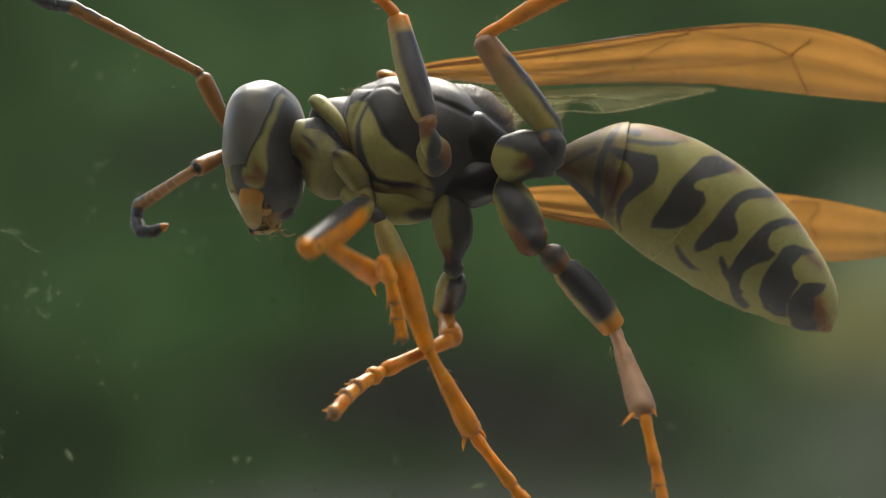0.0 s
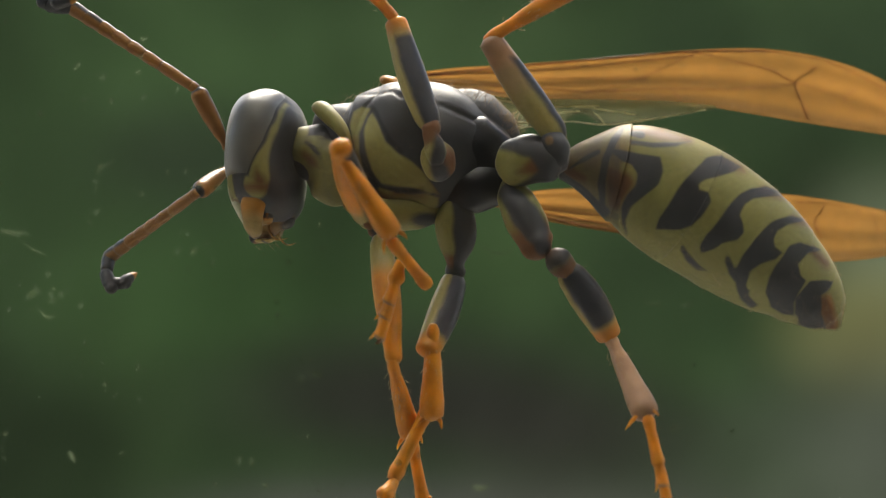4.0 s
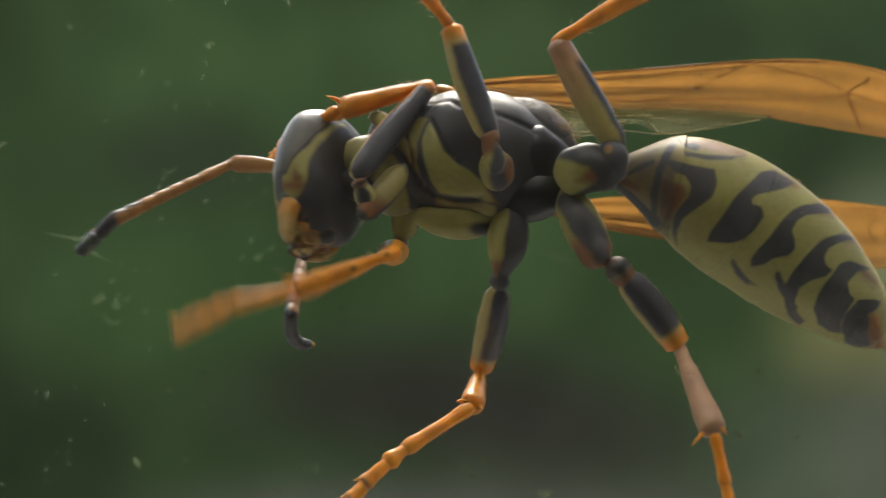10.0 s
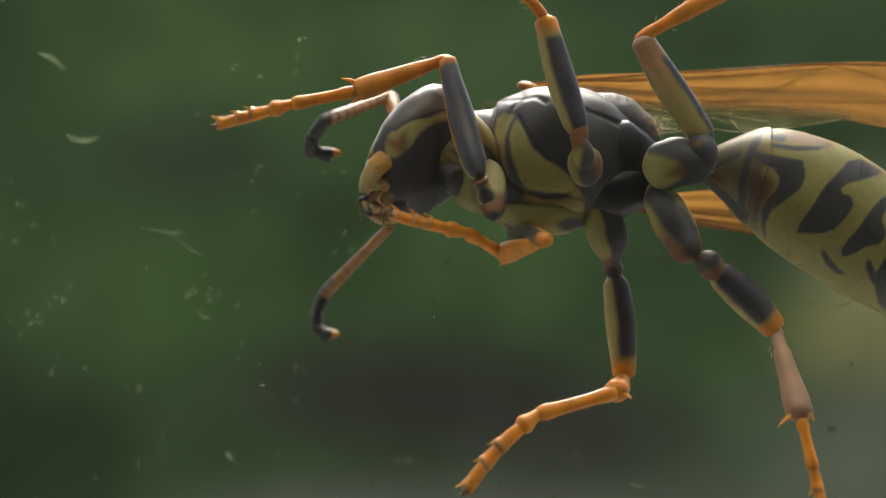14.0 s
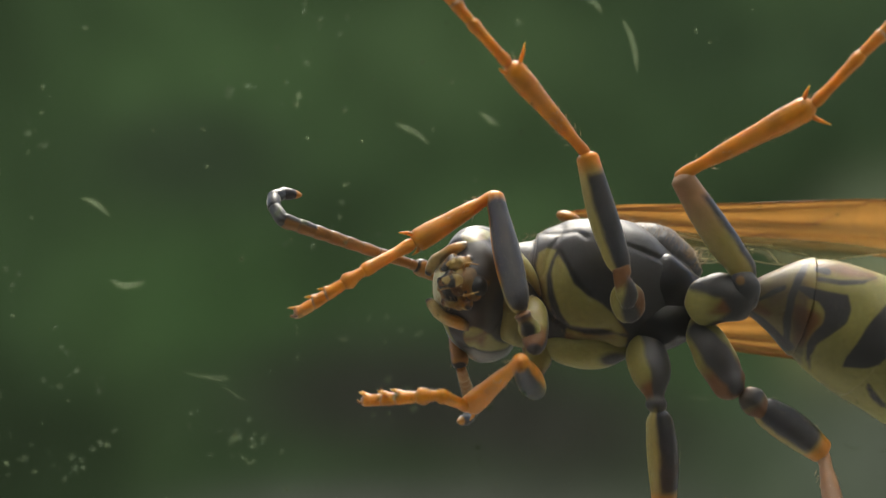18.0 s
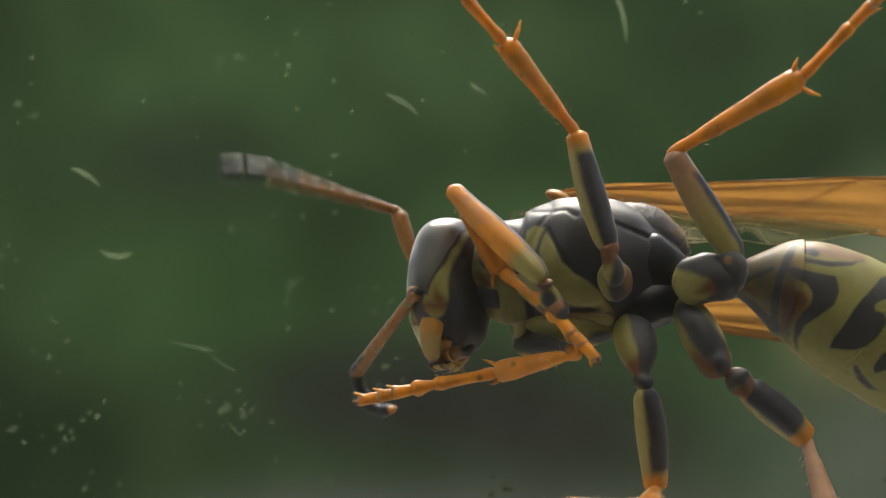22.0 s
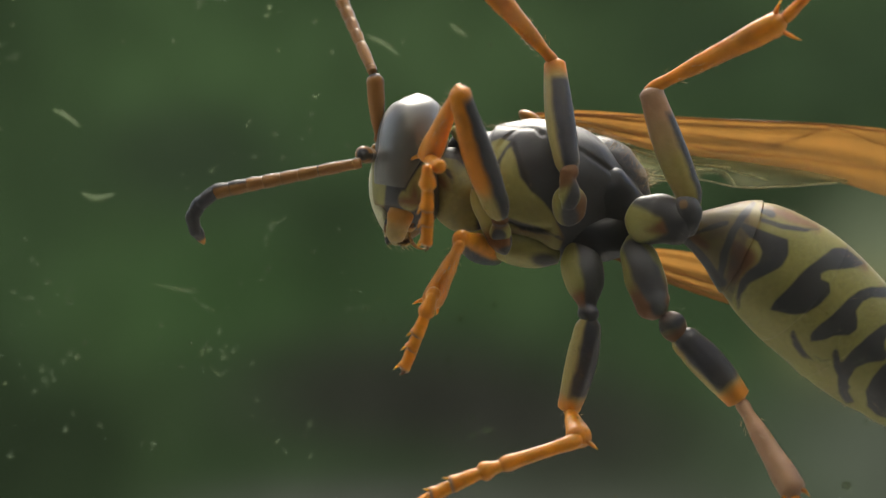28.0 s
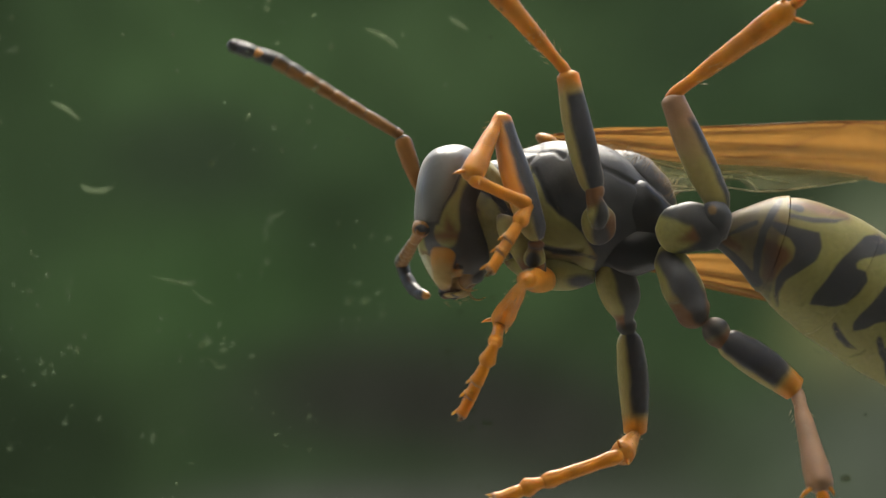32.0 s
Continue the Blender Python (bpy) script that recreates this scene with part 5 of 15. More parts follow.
# ---- what moves ----
def motions():
    walk(wasp, [
        (0, place(-0.46, 2.60, 3.81, 0, 0.0, 0)), (0.5, place(-0.46, 2.60, 3.76, 0, -0.2, 0)), (1, place(-0.33, 2.60, 3.61, 0, -0.5, 0)),
        (1.5, place(-0.33, 2.60, 3.61, 0, -0.8, 0)), (2, place(-0.35, 2.60, 3.68, 0, -1.0, 0)), (2.5, place(-0.35, 2.60, 3.61, 0, -0.8, 0)),
        (3, place(-0.43, 2.60, 3.63, 0, -0.5, 0)), (3.5, place(-0.43, 2.60, 3.68, 0, -0.6, 0)), (5.5, place(-0.46, 2.60, 3.71, 0, -0.8, 0)),
        (6, place(-0.43, 2.60, 3.71, 0, -0.8, 0)), (6.5, place(-0.46, 2.60, 3.76, 0, -0.8, 0)), (7, place(-0.40, 2.60, 3.63, 0, -0.8, 0)),
        (7.5, place(-0.42, 2.60, 3.63, 0, -0.9, 0)), (8, place(-0.43, 2.60, 3.61, 0, -1.0, 0)), (8.5, place(-0.48, 2.60, 3.55, 0, -0.8, 0)),
        (9, place(-0.51, 2.60, 3.61, 0, -0.5, 0)), (9.5, place(-0.55, 2.60, 3.57, 0, -0.8, 0)), (10, place(-0.51, 2.60, 3.59, 0, -1.0, 0)),
        (10.5, place(-0.43, 2.60, 3.68, 0, -1.1, 0)), (11, place(-0.43, 2.60, 3.66, 0, -1.3, 0)), (11.5, place(-0.43, 2.60, 3.63, 0, -1.4, 0)),
        (12, place(-0.43, 2.60, 3.61, 0, -1.4, 0)), (12.5, place(-0.43, 2.60, 3.61, 0, -1.4, 0)), (13, place(-0.45, 2.60, 3.59, 0, -1.5, 0)),
        (13.5, place(-0.48, 2.60, 3.58, 0, -1.7, 0)), (14, place(-0.48, 2.60, 3.55, 0, -1.8, 0)), (14.5, place(-0.48, 2.60, 3.50, 0, -2.0, 0)),
        (16.5, place(-0.44, 2.60, 3.58, 0, -2.0, 0)), (17, place(-0.47, 2.60, 3.56, 0, -2.0, 0)), (17.5, place(-0.46, 2.60, 3.57, 0, -2.1, 0)),
        (18, place(-0.46, 2.60, 3.55, 0, -2.2, 0)), (18.5, place(-0.46, 2.60, 3.56, 0, -2.3, 0)), (19, place(-0.46, 2.60, 3.56, 0, -2.4, 0)),
        (19.5, place(-0.48, 2.60, 3.56, 0, -2.3, 0)), (20, place(-0.54, 2.60, 3.56, 0, -2.2, 0)), (20.5, place(-0.51, 2.60, 3.53, 0, -2.1, 0)),
        (21, place(-0.51, 2.60, 3.54, 0, -2.0, 0)), (21.5, place(-0.49, 2.60, 3.42, 0, -1.7, 0)), (22, place(-0.53, 2.60, 3.37, 0, -1.4, 0)),
        (22.5, place(-0.53, 2.60, 3.34, 0, -1.1, 0)), (23, place(-0.42, 2.60, 3.37, 0, -0.8, 0)), (23.5, place(-0.42, 2.60, 3.47, 0, 0.8, 0)),
        (24, place(-0.42, 2.60, 3.63, 0, 2.5, 0)), (24.5, place(-0.39, 2.60, 3.60, 0, 2.5, 0)), (25, place(-0.29, 2.60, 3.43, 0, 2.5, 0)),
        (25.5, place(-0.25, 2.60, 3.49, 0, 1.1, 0)), (26, place(-0.25, 2.60, 3.18, 0, -0.3, 0)), (26.5, place(-0.78, 2.60, 3.24, 0, 1.0, 0)),
        (28.5, place(-1.18, 2.60, 4.11, 0, 10.0, 0)), (29, place(-1.18, 2.60, 4.08, 0, 10.0, 0)), (29.5, place(-1.24, 2.60, 4.06, 0, 10.0, 0)),
        (30, place(-0.93, 2.60, 3.84, 0, 8.0, 0)), (30.5, place(-0.81, 2.60, 3.80, 0, 6.0, 0)), (31, place(-0.49, 2.60, 3.45, 0, 3.0, 0)),
        (31.5, place(-0.51, 2.60, 3.39, 0, 2.5, 0)), (32, place(-0.40, 2.60, 3.22, 0, 2.1, 0)),
    ])
    walk(head, [
        (0, place(-5.00, 2.10, -1.08, -10.00, 0.00, -14.00)), (0.5, place(-5.09, 2.10, -1.03, -10.00, 0.00, -14.00)),
        (1, place(-5.23, 2.10, -1.12, -10.00, 0.00, -14.00)), (1.5, place(-5.17, 2.10, -1.06, -10.00, 1.00, -14.00)),
        (2, place(-5.05, 2.10, -0.91, -10.00, 1.00, -14.00)), (2.5, place(-5.15, 2.10, -1.29, -10.00, 1.00, -14.00)),
        (3, place(-5.26, 2.10, -1.41, -10.00, 0.00, -14.00)), (3.5, place(-5.04, 2.10, -1.11, -10.00, 1.00, -14.00)),
        (5.5, place(-5.14, 2.10, -1.20, -10.00, 3.00, -14.00)), (6, place(-5.06, 2.10, -0.99, -10.00, 4.00, -14.00)),
        (6.5, place(-4.89, 2.10, -1.06, -10.00, 3.00, -14.00)), (7, place(-5.34, 2.10, -1.21, -10.00, 1.00, -14.00)),
        (7.5, place(-5.20, 2.10, -0.72, -18.00, 1.00, -19.00)), (8, place(-4.92, 2.10, -0.11, -85.00, 1.00, -24.00)),
        (8.5, place(-4.78, 2.10, -0.56, -75.00, 4.00, -25.00)), (9, place(-5.36, 2.10, -1.29, -45.00, 12.00, -34.00)),
        (9.4, place(-5.79, 2.10, -1.46, -45.00, 15.00, -34.00)), (9.8, place(-5.47, 2.10, -1.47, -40.00, 6.00, -34.00)),
        (10, place(-5.16, 2.10, -1.51, -34.00, -2.00, -32.00)), (10.2, place(-4.98, 2.10, -1.57, -29.00, -4.00, -28.00)),
        (10.6, place(-4.65, 2.10, -1.66, -21.00, -4.00, -21.00)), (11, place(-4.41, 2.10, -1.34, -40.00, 6.00, -34.00)),
        (11.5, place(-4.81, 2.10, -1.12, -40.00, 7.00, -34.00)), (12, place(-4.50, 2.10, -1.14, -42.00, 9.00, -34.00)),
        (12.5, place(-4.61, 2.10, -1.41, -21.00, 1.00, -21.00)), (13, place(-4.24, 2.10, -1.84, -6.00, -5.00, -12.00)),
        (13.5, place(-4.64, 2.10, -1.47, -19.00, -4.00, -19.00)), (14, place(-4.92, 2.10, -0.70, -50.00, 24.00, -34.00)),
        (14.5, place(-4.93, 2.10, -0.34, -70.00, 14.00, -27.00)), (16.5, place(-4.47, 2.10, -0.11, -98.00, -3.00, -22.00)),
        (17, place(-4.49, 2.10, -0.58, -98.00, -3.00, -22.00)), (17.5, place(-4.31, 2.10, -0.33, -98.00, -3.00, -22.00)),
        (18, place(-4.26, 2.10, -0.54, -100.00, -3.00, -22.00)), (18.5, place(-4.43, 2.10, -0.12, -100.00, -3.00, -22.00)),
        (19, place(-4.26, 2.10, -0.47, -98.00, -3.00, -22.00)), (19.5, place(-4.31, 2.10, -0.32, -95.00, 2.00, -23.00)),
        (20, place(-4.45, 2.10, -0.64, -90.00, 2.00, -23.00)), (20.5, place(-4.54, 2.10, -0.68, -70.00, 2.00, -27.00)),
        (21, place(-4.55, 2.10, -1.20, -48.00, 2.00, -34.00)), (21.5, place(-4.46, 2.10, -1.38, -21.00, -3.00, -21.00)),
        (22, place(-4.70, 2.10, -1.50, -25.00, -1.00, -24.00)), (22.5, place(-5.23, 2.10, -0.43, -55.00, 19.00, -34.00)),
        (23, place(-5.19, 2.10, -0.86, -55.00, 19.00, -34.00)), (23.5, place(-4.80, 2.10, -1.02, -50.00, 9.00, -34.00)),
        (24, place(-4.08, 2.10, -1.54, -28.00, 2.00, -34.00)), (24.5, place(-4.28, 2.10, -1.42, -26.00, -0.00, -30.00)),
        (25, place(-4.25, 2.10, -1.50, -21.00, -2.00, -21.00)), (25.5, place(-4.30, 2.10, -1.04, -31.00, -1.00, -30.00)),
        (26, place(-3.73, 2.10, -1.46, -18.00, -5.00, -19.00)), (26.2, place(-4.88, 2.10, -1.31, -16.00, -4.00, -18.00)),
        (26.5, place(-4.92, 2.10, -1.28, -16.00, -5.00, -18.00)), (28.5, place(-4.70, 2.10, -0.60, 5.00, 0.00, 2.00)),
        (29, place(-4.75, 2.10, -0.59, 5.00, 0.00, 2.00)), (29.5, place(-5.01, 2.10, -0.69, -2.00, -2.00, -5.00)),
        (30, place(-4.52, 2.10, -1.14, -13.00, -11.00, -16.00)), (30.5, place(-4.53, 2.10, -1.20, -29.00, -6.00, -28.00)),
        (31, place(-3.91, 2.10, -1.11, -36.00, -3.00, -34.00)), (31.3, place(-3.94, 2.10, -1.32, -45.00, 2.00, -34.00)),
        (31.6, place(-4.14, 2.10, -1.37, -42.00, 3.00, -34.00)), (32, place(-4.01, 2.10, -1.19, -18.00, -4.00, -19.00)),
    ])
    for s, jaw in zip((-1, 1), jaws):
        walk(jaw, [(0, place(0.02, 1.15 * s, -1.02, 0, 4, 0)), (7.4, place(0.02, 1.15 * s, -1.02, 0, 4, 0)), (8, place(0.02, 1.15 * s, -1.02, 0, 55, 0)), (8.6, place(0.02, 1.15 * s, -1.02, 0, 45, 0)), (9.4, place(0.02, 1.15 * s, -1.02, 0, 8, 0)), (14, place(0.02, 1.15 * s, -1.02, 0, 8, 0)), (14.5, place(0.02, 1.15 * s, -1.02, 0, 30, 0)), (16.5, place(0.02, 1.15 * s, -1.02, 0, 62, 0)), (20, place(0.02, 1.15 * s, -1.02, 0, 62, 0)), (20.6, place(0.02, 1.15 * s, -1.02, 0, 25, 0)), (21.5, place(0.02, 1.15 * s, -1.02, 0, 5, 0)), (32, place(0.02, 1.15 * s, -1.02, 0, 5, 0))])
    walk(forewing, [
        (0, place(-1.28, 4.00, 1.83, 0.00, -6.00, 0.00)), (1, place(-1.28, 4.00, 1.83, 0.00, -4.20, 0.00)),
        (2, place(-1.28, 4.00, 1.83, 0.00, -2.60, 0.00)), (3, place(-1.28, 4.00, 1.83, 0.00, -3.20, 0.00)),
        (6, place(-1.28, 4.00, 1.83, 0.00, 0.80, 0.00)), (7, place(-1.28, 4.00, 1.83, 0.00, -1.30, 0.00)),
        (8, place(-1.28, 4.00, 1.83, 0.00, -0.60, 0.00)), (9, place(-1.28, 4.00, 1.83, 0.00, -2.00, 0.00)),
        (10, place(-1.28, 4.00, 1.83, 0.00, -1.60, 0.00)), (11, place(-1.28, 4.00, 1.83, 0.00, 0.20, 0.00)),
        (12, place(-1.28, 4.00, 1.83, 0.00, 1.20, 0.00)), (13, place(-1.28, 4.00, 1.83, 0.00, 0.20, 0.00)),
        (14, place(-1.28, 4.00, 1.83, 0.00, 0.30, 0.00)), (17, place(-1.28, 4.00, 1.83, 0.00, 1.70, 0.00)),
        (19, place(-1.28, 4.00, 1.83, 0.00, 3.10, 0.00)), (20, place(-1.28, 4.00, 1.83, 0.00, 2.20, 0.00)),
        (21, place(-1.28, 4.00, 1.83, 0.00, 1.80, 0.00)), (22, place(-1.28, 4.00, 1.83, 0.00, 1.50, 0.00)),
        (23, place(-1.28, 4.00, 1.83, 0.00, 1.60, 0.00)), (24, place(-1.28, 4.00, 1.83, 0.00, -2.90, 0.00)),
        (25, place(-1.28, 4.00, 1.83, 0.00, -7.00, 0.00)), (26, place(-1.28, 4.00, 1.83, 0.00, -10.90, 0.00)),
        (26.5, place(-1.28, 4.00, 1.83, 0.00, -7.70, 0.00)), (28.5, place(-1.28, 4.00, 1.83, 0.00, -4.00, 0.00)),
        (29, place(-1.28, 4.00, 1.83, 0.00, -3.50, 0.00)), (30, place(-1.28, 4.00, 1.83, 0.00, -5.10, 0.00)),
        (31, place(-1.28, 4.00, 1.83, 0.00, -4.50, 0.00)), (32, place(-1.28, 4.00, 1.83, 0.00, -2.20, 0.00)),
    ])
    walk(hindwing, [
        (0, place(0.82, 3.75, 1.48, 0.00, -5.40, 0.00)), (1, place(0.82, 3.75, 1.48, 0.00, -3.70, 0.00)),
        (2, place(0.82, 3.75, 1.48, 0.00, -2.20, 0.00)), (3, place(0.82, 3.75, 1.48, 0.00, -2.80, 0.00)),
        (6, place(0.82, 3.75, 1.48, 0.00, 0.80, 0.00)), (7, place(0.82, 3.75, 1.48, 0.00, -1.10, 0.00)),
        (8, place(0.82, 3.75, 1.48, 0.00, -0.60, 0.00)), (9, place(0.82, 3.75, 1.48, 0.00, -1.80, 0.00)),
        (10, place(0.82, 3.75, 1.48, 0.00, -1.30, 0.00)), (11, place(0.82, 3.75, 1.48, 0.00, 0.30, 0.00)),
        (12, place(0.82, 3.75, 1.48, 0.00, 1.20, 0.00)), (13, place(0.82, 3.75, 1.48, 0.00, 0.30, 0.00)),
        (14, place(0.82, 3.75, 1.48, 0.00, 0.50, 0.00)), (17, place(0.82, 3.75, 1.48, 0.00, 1.70, 0.00)),
        (19, place(0.82, 3.75, 1.48, 0.00, 3.00, 0.00)), (20, place(0.82, 3.75, 1.48, 0.00, 2.20, 0.00)),
        (21, place(0.82, 3.75, 1.48, 0.00, 1.80, 0.00)), (22, place(0.82, 3.75, 1.48, 0.00, 1.50, 0.00)),
        (23, place(0.82, 3.75, 1.48, 0.00, 1.50, 0.00)), (24, place(0.82, 3.75, 1.48, 0.00, -2.90, 0.00)),
        (25, place(0.82, 3.75, 1.48, 0.00, -6.50, 0.00)), (26, place(0.82, 3.75, 1.48, 0.00, -9.80, 0.00)),
        (26.5, place(0.82, 3.75, 1.48, 0.00, -7.00, 0.00)), (28.5, place(0.82, 3.75, 1.48, 0.00, -4.90, 0.00)),
        (29, place(0.82, 3.75, 1.48, 0.00, -4.50, 0.00)), (30, place(0.82, 3.75, 1.48, 0.00, -5.70, 0.00)),
        (31, place(0.82, 3.75, 1.48, 0.00, -4.50, 0.00)), (32, place(0.82, 3.75, 1.48, 0.00, -2.20, 0.00)),
    ])
    walk(abdomen, [
        (0, place(3.92, 2.40, -1.19, 0, 0.0, 0)), (1, place(3.92, 2.40, -1.19, 0, -0.4, 0)), (2, place(3.92, 2.40, -1.19, 0, 1.0, 0)),
        (3, place(3.92, 2.40, -1.19, 0, -1.5, 0)), (6, place(3.92, 2.40, -1.19, 0, 1.8, 0)), (7, place(3.92, 2.40, -1.19, 0, -0.8, 0)),
        (8, place(3.80, 2.40, -1.19, 0, 4.1, 0)), (9, place(3.80, 2.40, -1.19, 0, 1.4, 0)), (10, place(3.80, 2.40, -1.19, 0, 2.0, 0)),
        (12, place(3.80, 2.40, -1.19, 0, 1.6, 0)), (14, place(3.80, 2.40, -1.19, 0, 1.0, 0)), (19, place(3.92, 2.40, -1.19, 0, 1.6, 0)),
        (23, place(3.92, 2.40, -1.19, 0, 1.0, 0)), (24, place(3.92, 2.40, -1.19, 0, -0.3, 0)), (26, place(3.92, 2.40, -1.19, 0, 1.0, 0)),
        (29, place(3.92, 2.40, -1.19, 0, -0.3, 0)), (30, place(3.92, 2.40, -1.19, 0, 0.7, 0)), (31, place(3.92, 2.40, -1.19, 0, 0.7, 0)),
        (32, place(3.92, 2.40, -1.19, 0, 0.6, 0)),
    ])
    walk(front_leg_near["coxa"], [
        (0, bone(-2.76, 0.52, -0.88, -1.67, 1.67, -2.39)), (0.25, bone(-2.76, 0.52, -0.88, -1.82, 1.48, -2.55)),
        (0.5, bone(-2.76, 0.52, -0.88, -1.95, 1.27, -2.66)), (1, bone(-2.76, 0.52, -0.88, -2.24, 1.66, -2.64)),
        (1.25, bone(-2.76, 0.52, -0.88, -2.02, 1.75, -2.53)), (1.5, bone(-2.76, 0.52, -0.88, -1.77, 1.78, -2.39)),
        (2, bone(-2.76, 0.52, -0.88, -1.67, 1.68, -2.38)), (2.25, bone(-2.76, 0.52, -0.88, -1.93, 1.62, -2.55)),
        (2.5, bone(-2.76, 0.52, -0.88, -2.15, 1.40, -2.70)), (2.75, bone(-2.76, 0.52, -0.88, -2.14, 1.38, -2.70)),
        (3, bone(-2.76, 0.52, -0.88, -2.11, 1.30, -2.71)), (3.5, bone(-2.76, 0.52, -0.88, -1.99, 1.30, -2.67)),
        (5.5, bone(-2.76, 0.52, -0.88, -2.07, 1.68, -2.58)), (5.75, bone(-2.76, 0.52, -0.88, -1.88, 1.69, -2.50)),
        (6, bone(-2.76, 0.52, -0.88, -1.69, 1.65, -2.41)), (6.25, bone(-2.76, 0.52, -0.88, -1.90, 1.34, -2.63)),
        (6.5, bone(-2.76, 0.52, -0.88, -2.10, 0.74, -2.73)), (6.75, bone(-2.76, 0.52, -0.88, -2.05, 1.56, -2.62)),
        (7, bone(-2.76, 0.52, -0.88, -1.99, 2.26, -2.13)), (7.25, bone(-2.76, 0.52, -0.88, -2.14, 1.58, -2.64)),
        (7.5, bone(-2.64, 0.65, -0.90, -2.31, 0.41, -2.70)), (8, bone(-2.76, 0.52, -0.88, -2.64, 0.28, -2.70)),
        (8.5, bone(-2.76, 0.52, -0.88, -2.47, 0.25, -2.67)), (9, bone(-2.65, 0.68, -0.88, -2.31, -0.20, -2.32)),
        (9.4, bone(-2.65, 0.68, -0.88, -2.36, -0.22, -2.33)), (9.8, bone(-2.63, 0.73, -0.85, -2.80, -0.40, -2.09)),
        (10, bone(-2.58, 0.71, -0.86, -3.61, -0.09, -2.02)), (10.6, bone(-2.64, 0.72, -0.84, -2.70, -0.29, -2.22)),
        (11, bone(-2.65, 0.72, -0.84, -2.54, -0.27, -2.23)), (11.5, bone(-2.64, 0.72, -0.85, -2.69, -0.34, -2.18)),
        (12, bone(-2.55, 0.73, -0.85, -3.81, -0.06, -1.78)), (12.5, bone(-2.58, 0.80, -0.84, -3.24, -0.48, -1.67)),
        (13, bone(-2.57, 0.81, -0.85, -3.26, -0.50, -1.57)), (13.5, bone(-2.58, 0.81, -0.85, -3.17, -0.54, -1.58)),
        (14, bone(-2.64, 0.75, -0.83, -2.67, -0.35, -2.10)), (14.5, bone(-2.60, 0.77, -0.84, -3.05, -0.48, -1.85)),
        (16.5, bone(-2.63, 0.81, -0.85, -2.73, -0.61, -1.64)), (17, bone(-2.65, 0.81, -0.83, -2.56, -0.55, -1.75)),
        (17.5, bone(-2.64, 0.82, -0.83, -2.68, -0.56, -1.72)), (18, bone(-2.63, 0.78, -0.82, -2.72, -0.46, -1.93)),
        (18.5, bone(-2.62, 0.79, -0.83, -2.85, -0.48, -1.87)), (19, bone(-2.63, 0.80, -0.82, -2.73, -0.49, -1.86)),
        (19.5, bone(-2.63, 0.77, -0.84, -2.78, -0.50, -1.90)), (19.93, bone(-2.64, 0.81, -0.84, -2.61, -0.60, -1.67)),
        (20, bone(-2.64, 0.82, -0.84, -2.61, -0.60, -1.66)), (20.5, bone(-2.67, 0.82, -0.83, -2.41, -0.54, -1.72)),
        (21, bone(-2.67, 0.77, -0.84, -2.33, -0.50, -1.86)), (21.5, bone(-2.68, 0.72, -0.86, -1.96, -0.31, -2.02)),
        (22, bone(-2.71, 0.75, -0.86, -1.74, -0.33, -1.73)), (22.25, bone(-3.12, 0.61, -0.61, -1.52, 1.04, -1.63)),
        (22.5, bone(-2.86, 0.41, -0.76, -1.72, 1.97, -1.61)), (23, bone(-2.76, 0.48, -0.70, -2.01, 1.86, -2.06)),
        (23.5, bone(-2.77, 0.47, -0.69, -2.00, 1.85, -2.05)), (24, bone(-2.76, 0.52, -0.88, -1.69, 0.39, -2.47)),
        (24.5, bone(-2.76, 0.52, -0.88, -1.74, 0.26, -2.45)), (25, bone(-2.65, 0.66, -0.90, -1.71, 0.22, -2.38)),
        (25.5, bone(-2.68, 0.68, -0.86, -1.64, 0.22, -2.25)), (26, bone(-2.73, 0.72, -0.85, -1.46, 0.07, -1.89)),
        (26.5, bone(-2.73, 0.74, -0.83, -1.61, -0.05, -1.92)), (28.5, bone(-2.65, 0.66, -0.90, -1.71, 0.38, -2.45)),
        (29, bone(-2.76, 0.52, -0.88, -1.74, 0.35, -2.48)), (29.5, bone(-2.76, 0.52, -0.88, -1.65, 0.36, -2.43)),
        (30, bone(-2.65, 0.66, -0.91, -1.71, 0.13, -2.34)), (30.5, bone(-2.76, 0.52, -0.88, -1.67, 0.15, -2.34)),
        (31, bone(-2.71, 0.74, -0.85, -1.67, -0.23, -1.82)), (31.3, bone(-2.67, 0.68, -0.89, -1.63, -0.06, -2.09)),
        (31.6, bone(-2.65, 0.66, -0.91, -1.68, -0.01, -2.22)), (32, bone(-2.76, 0.52, -0.88, -1.73, 0.09, -2.35)),
    ])
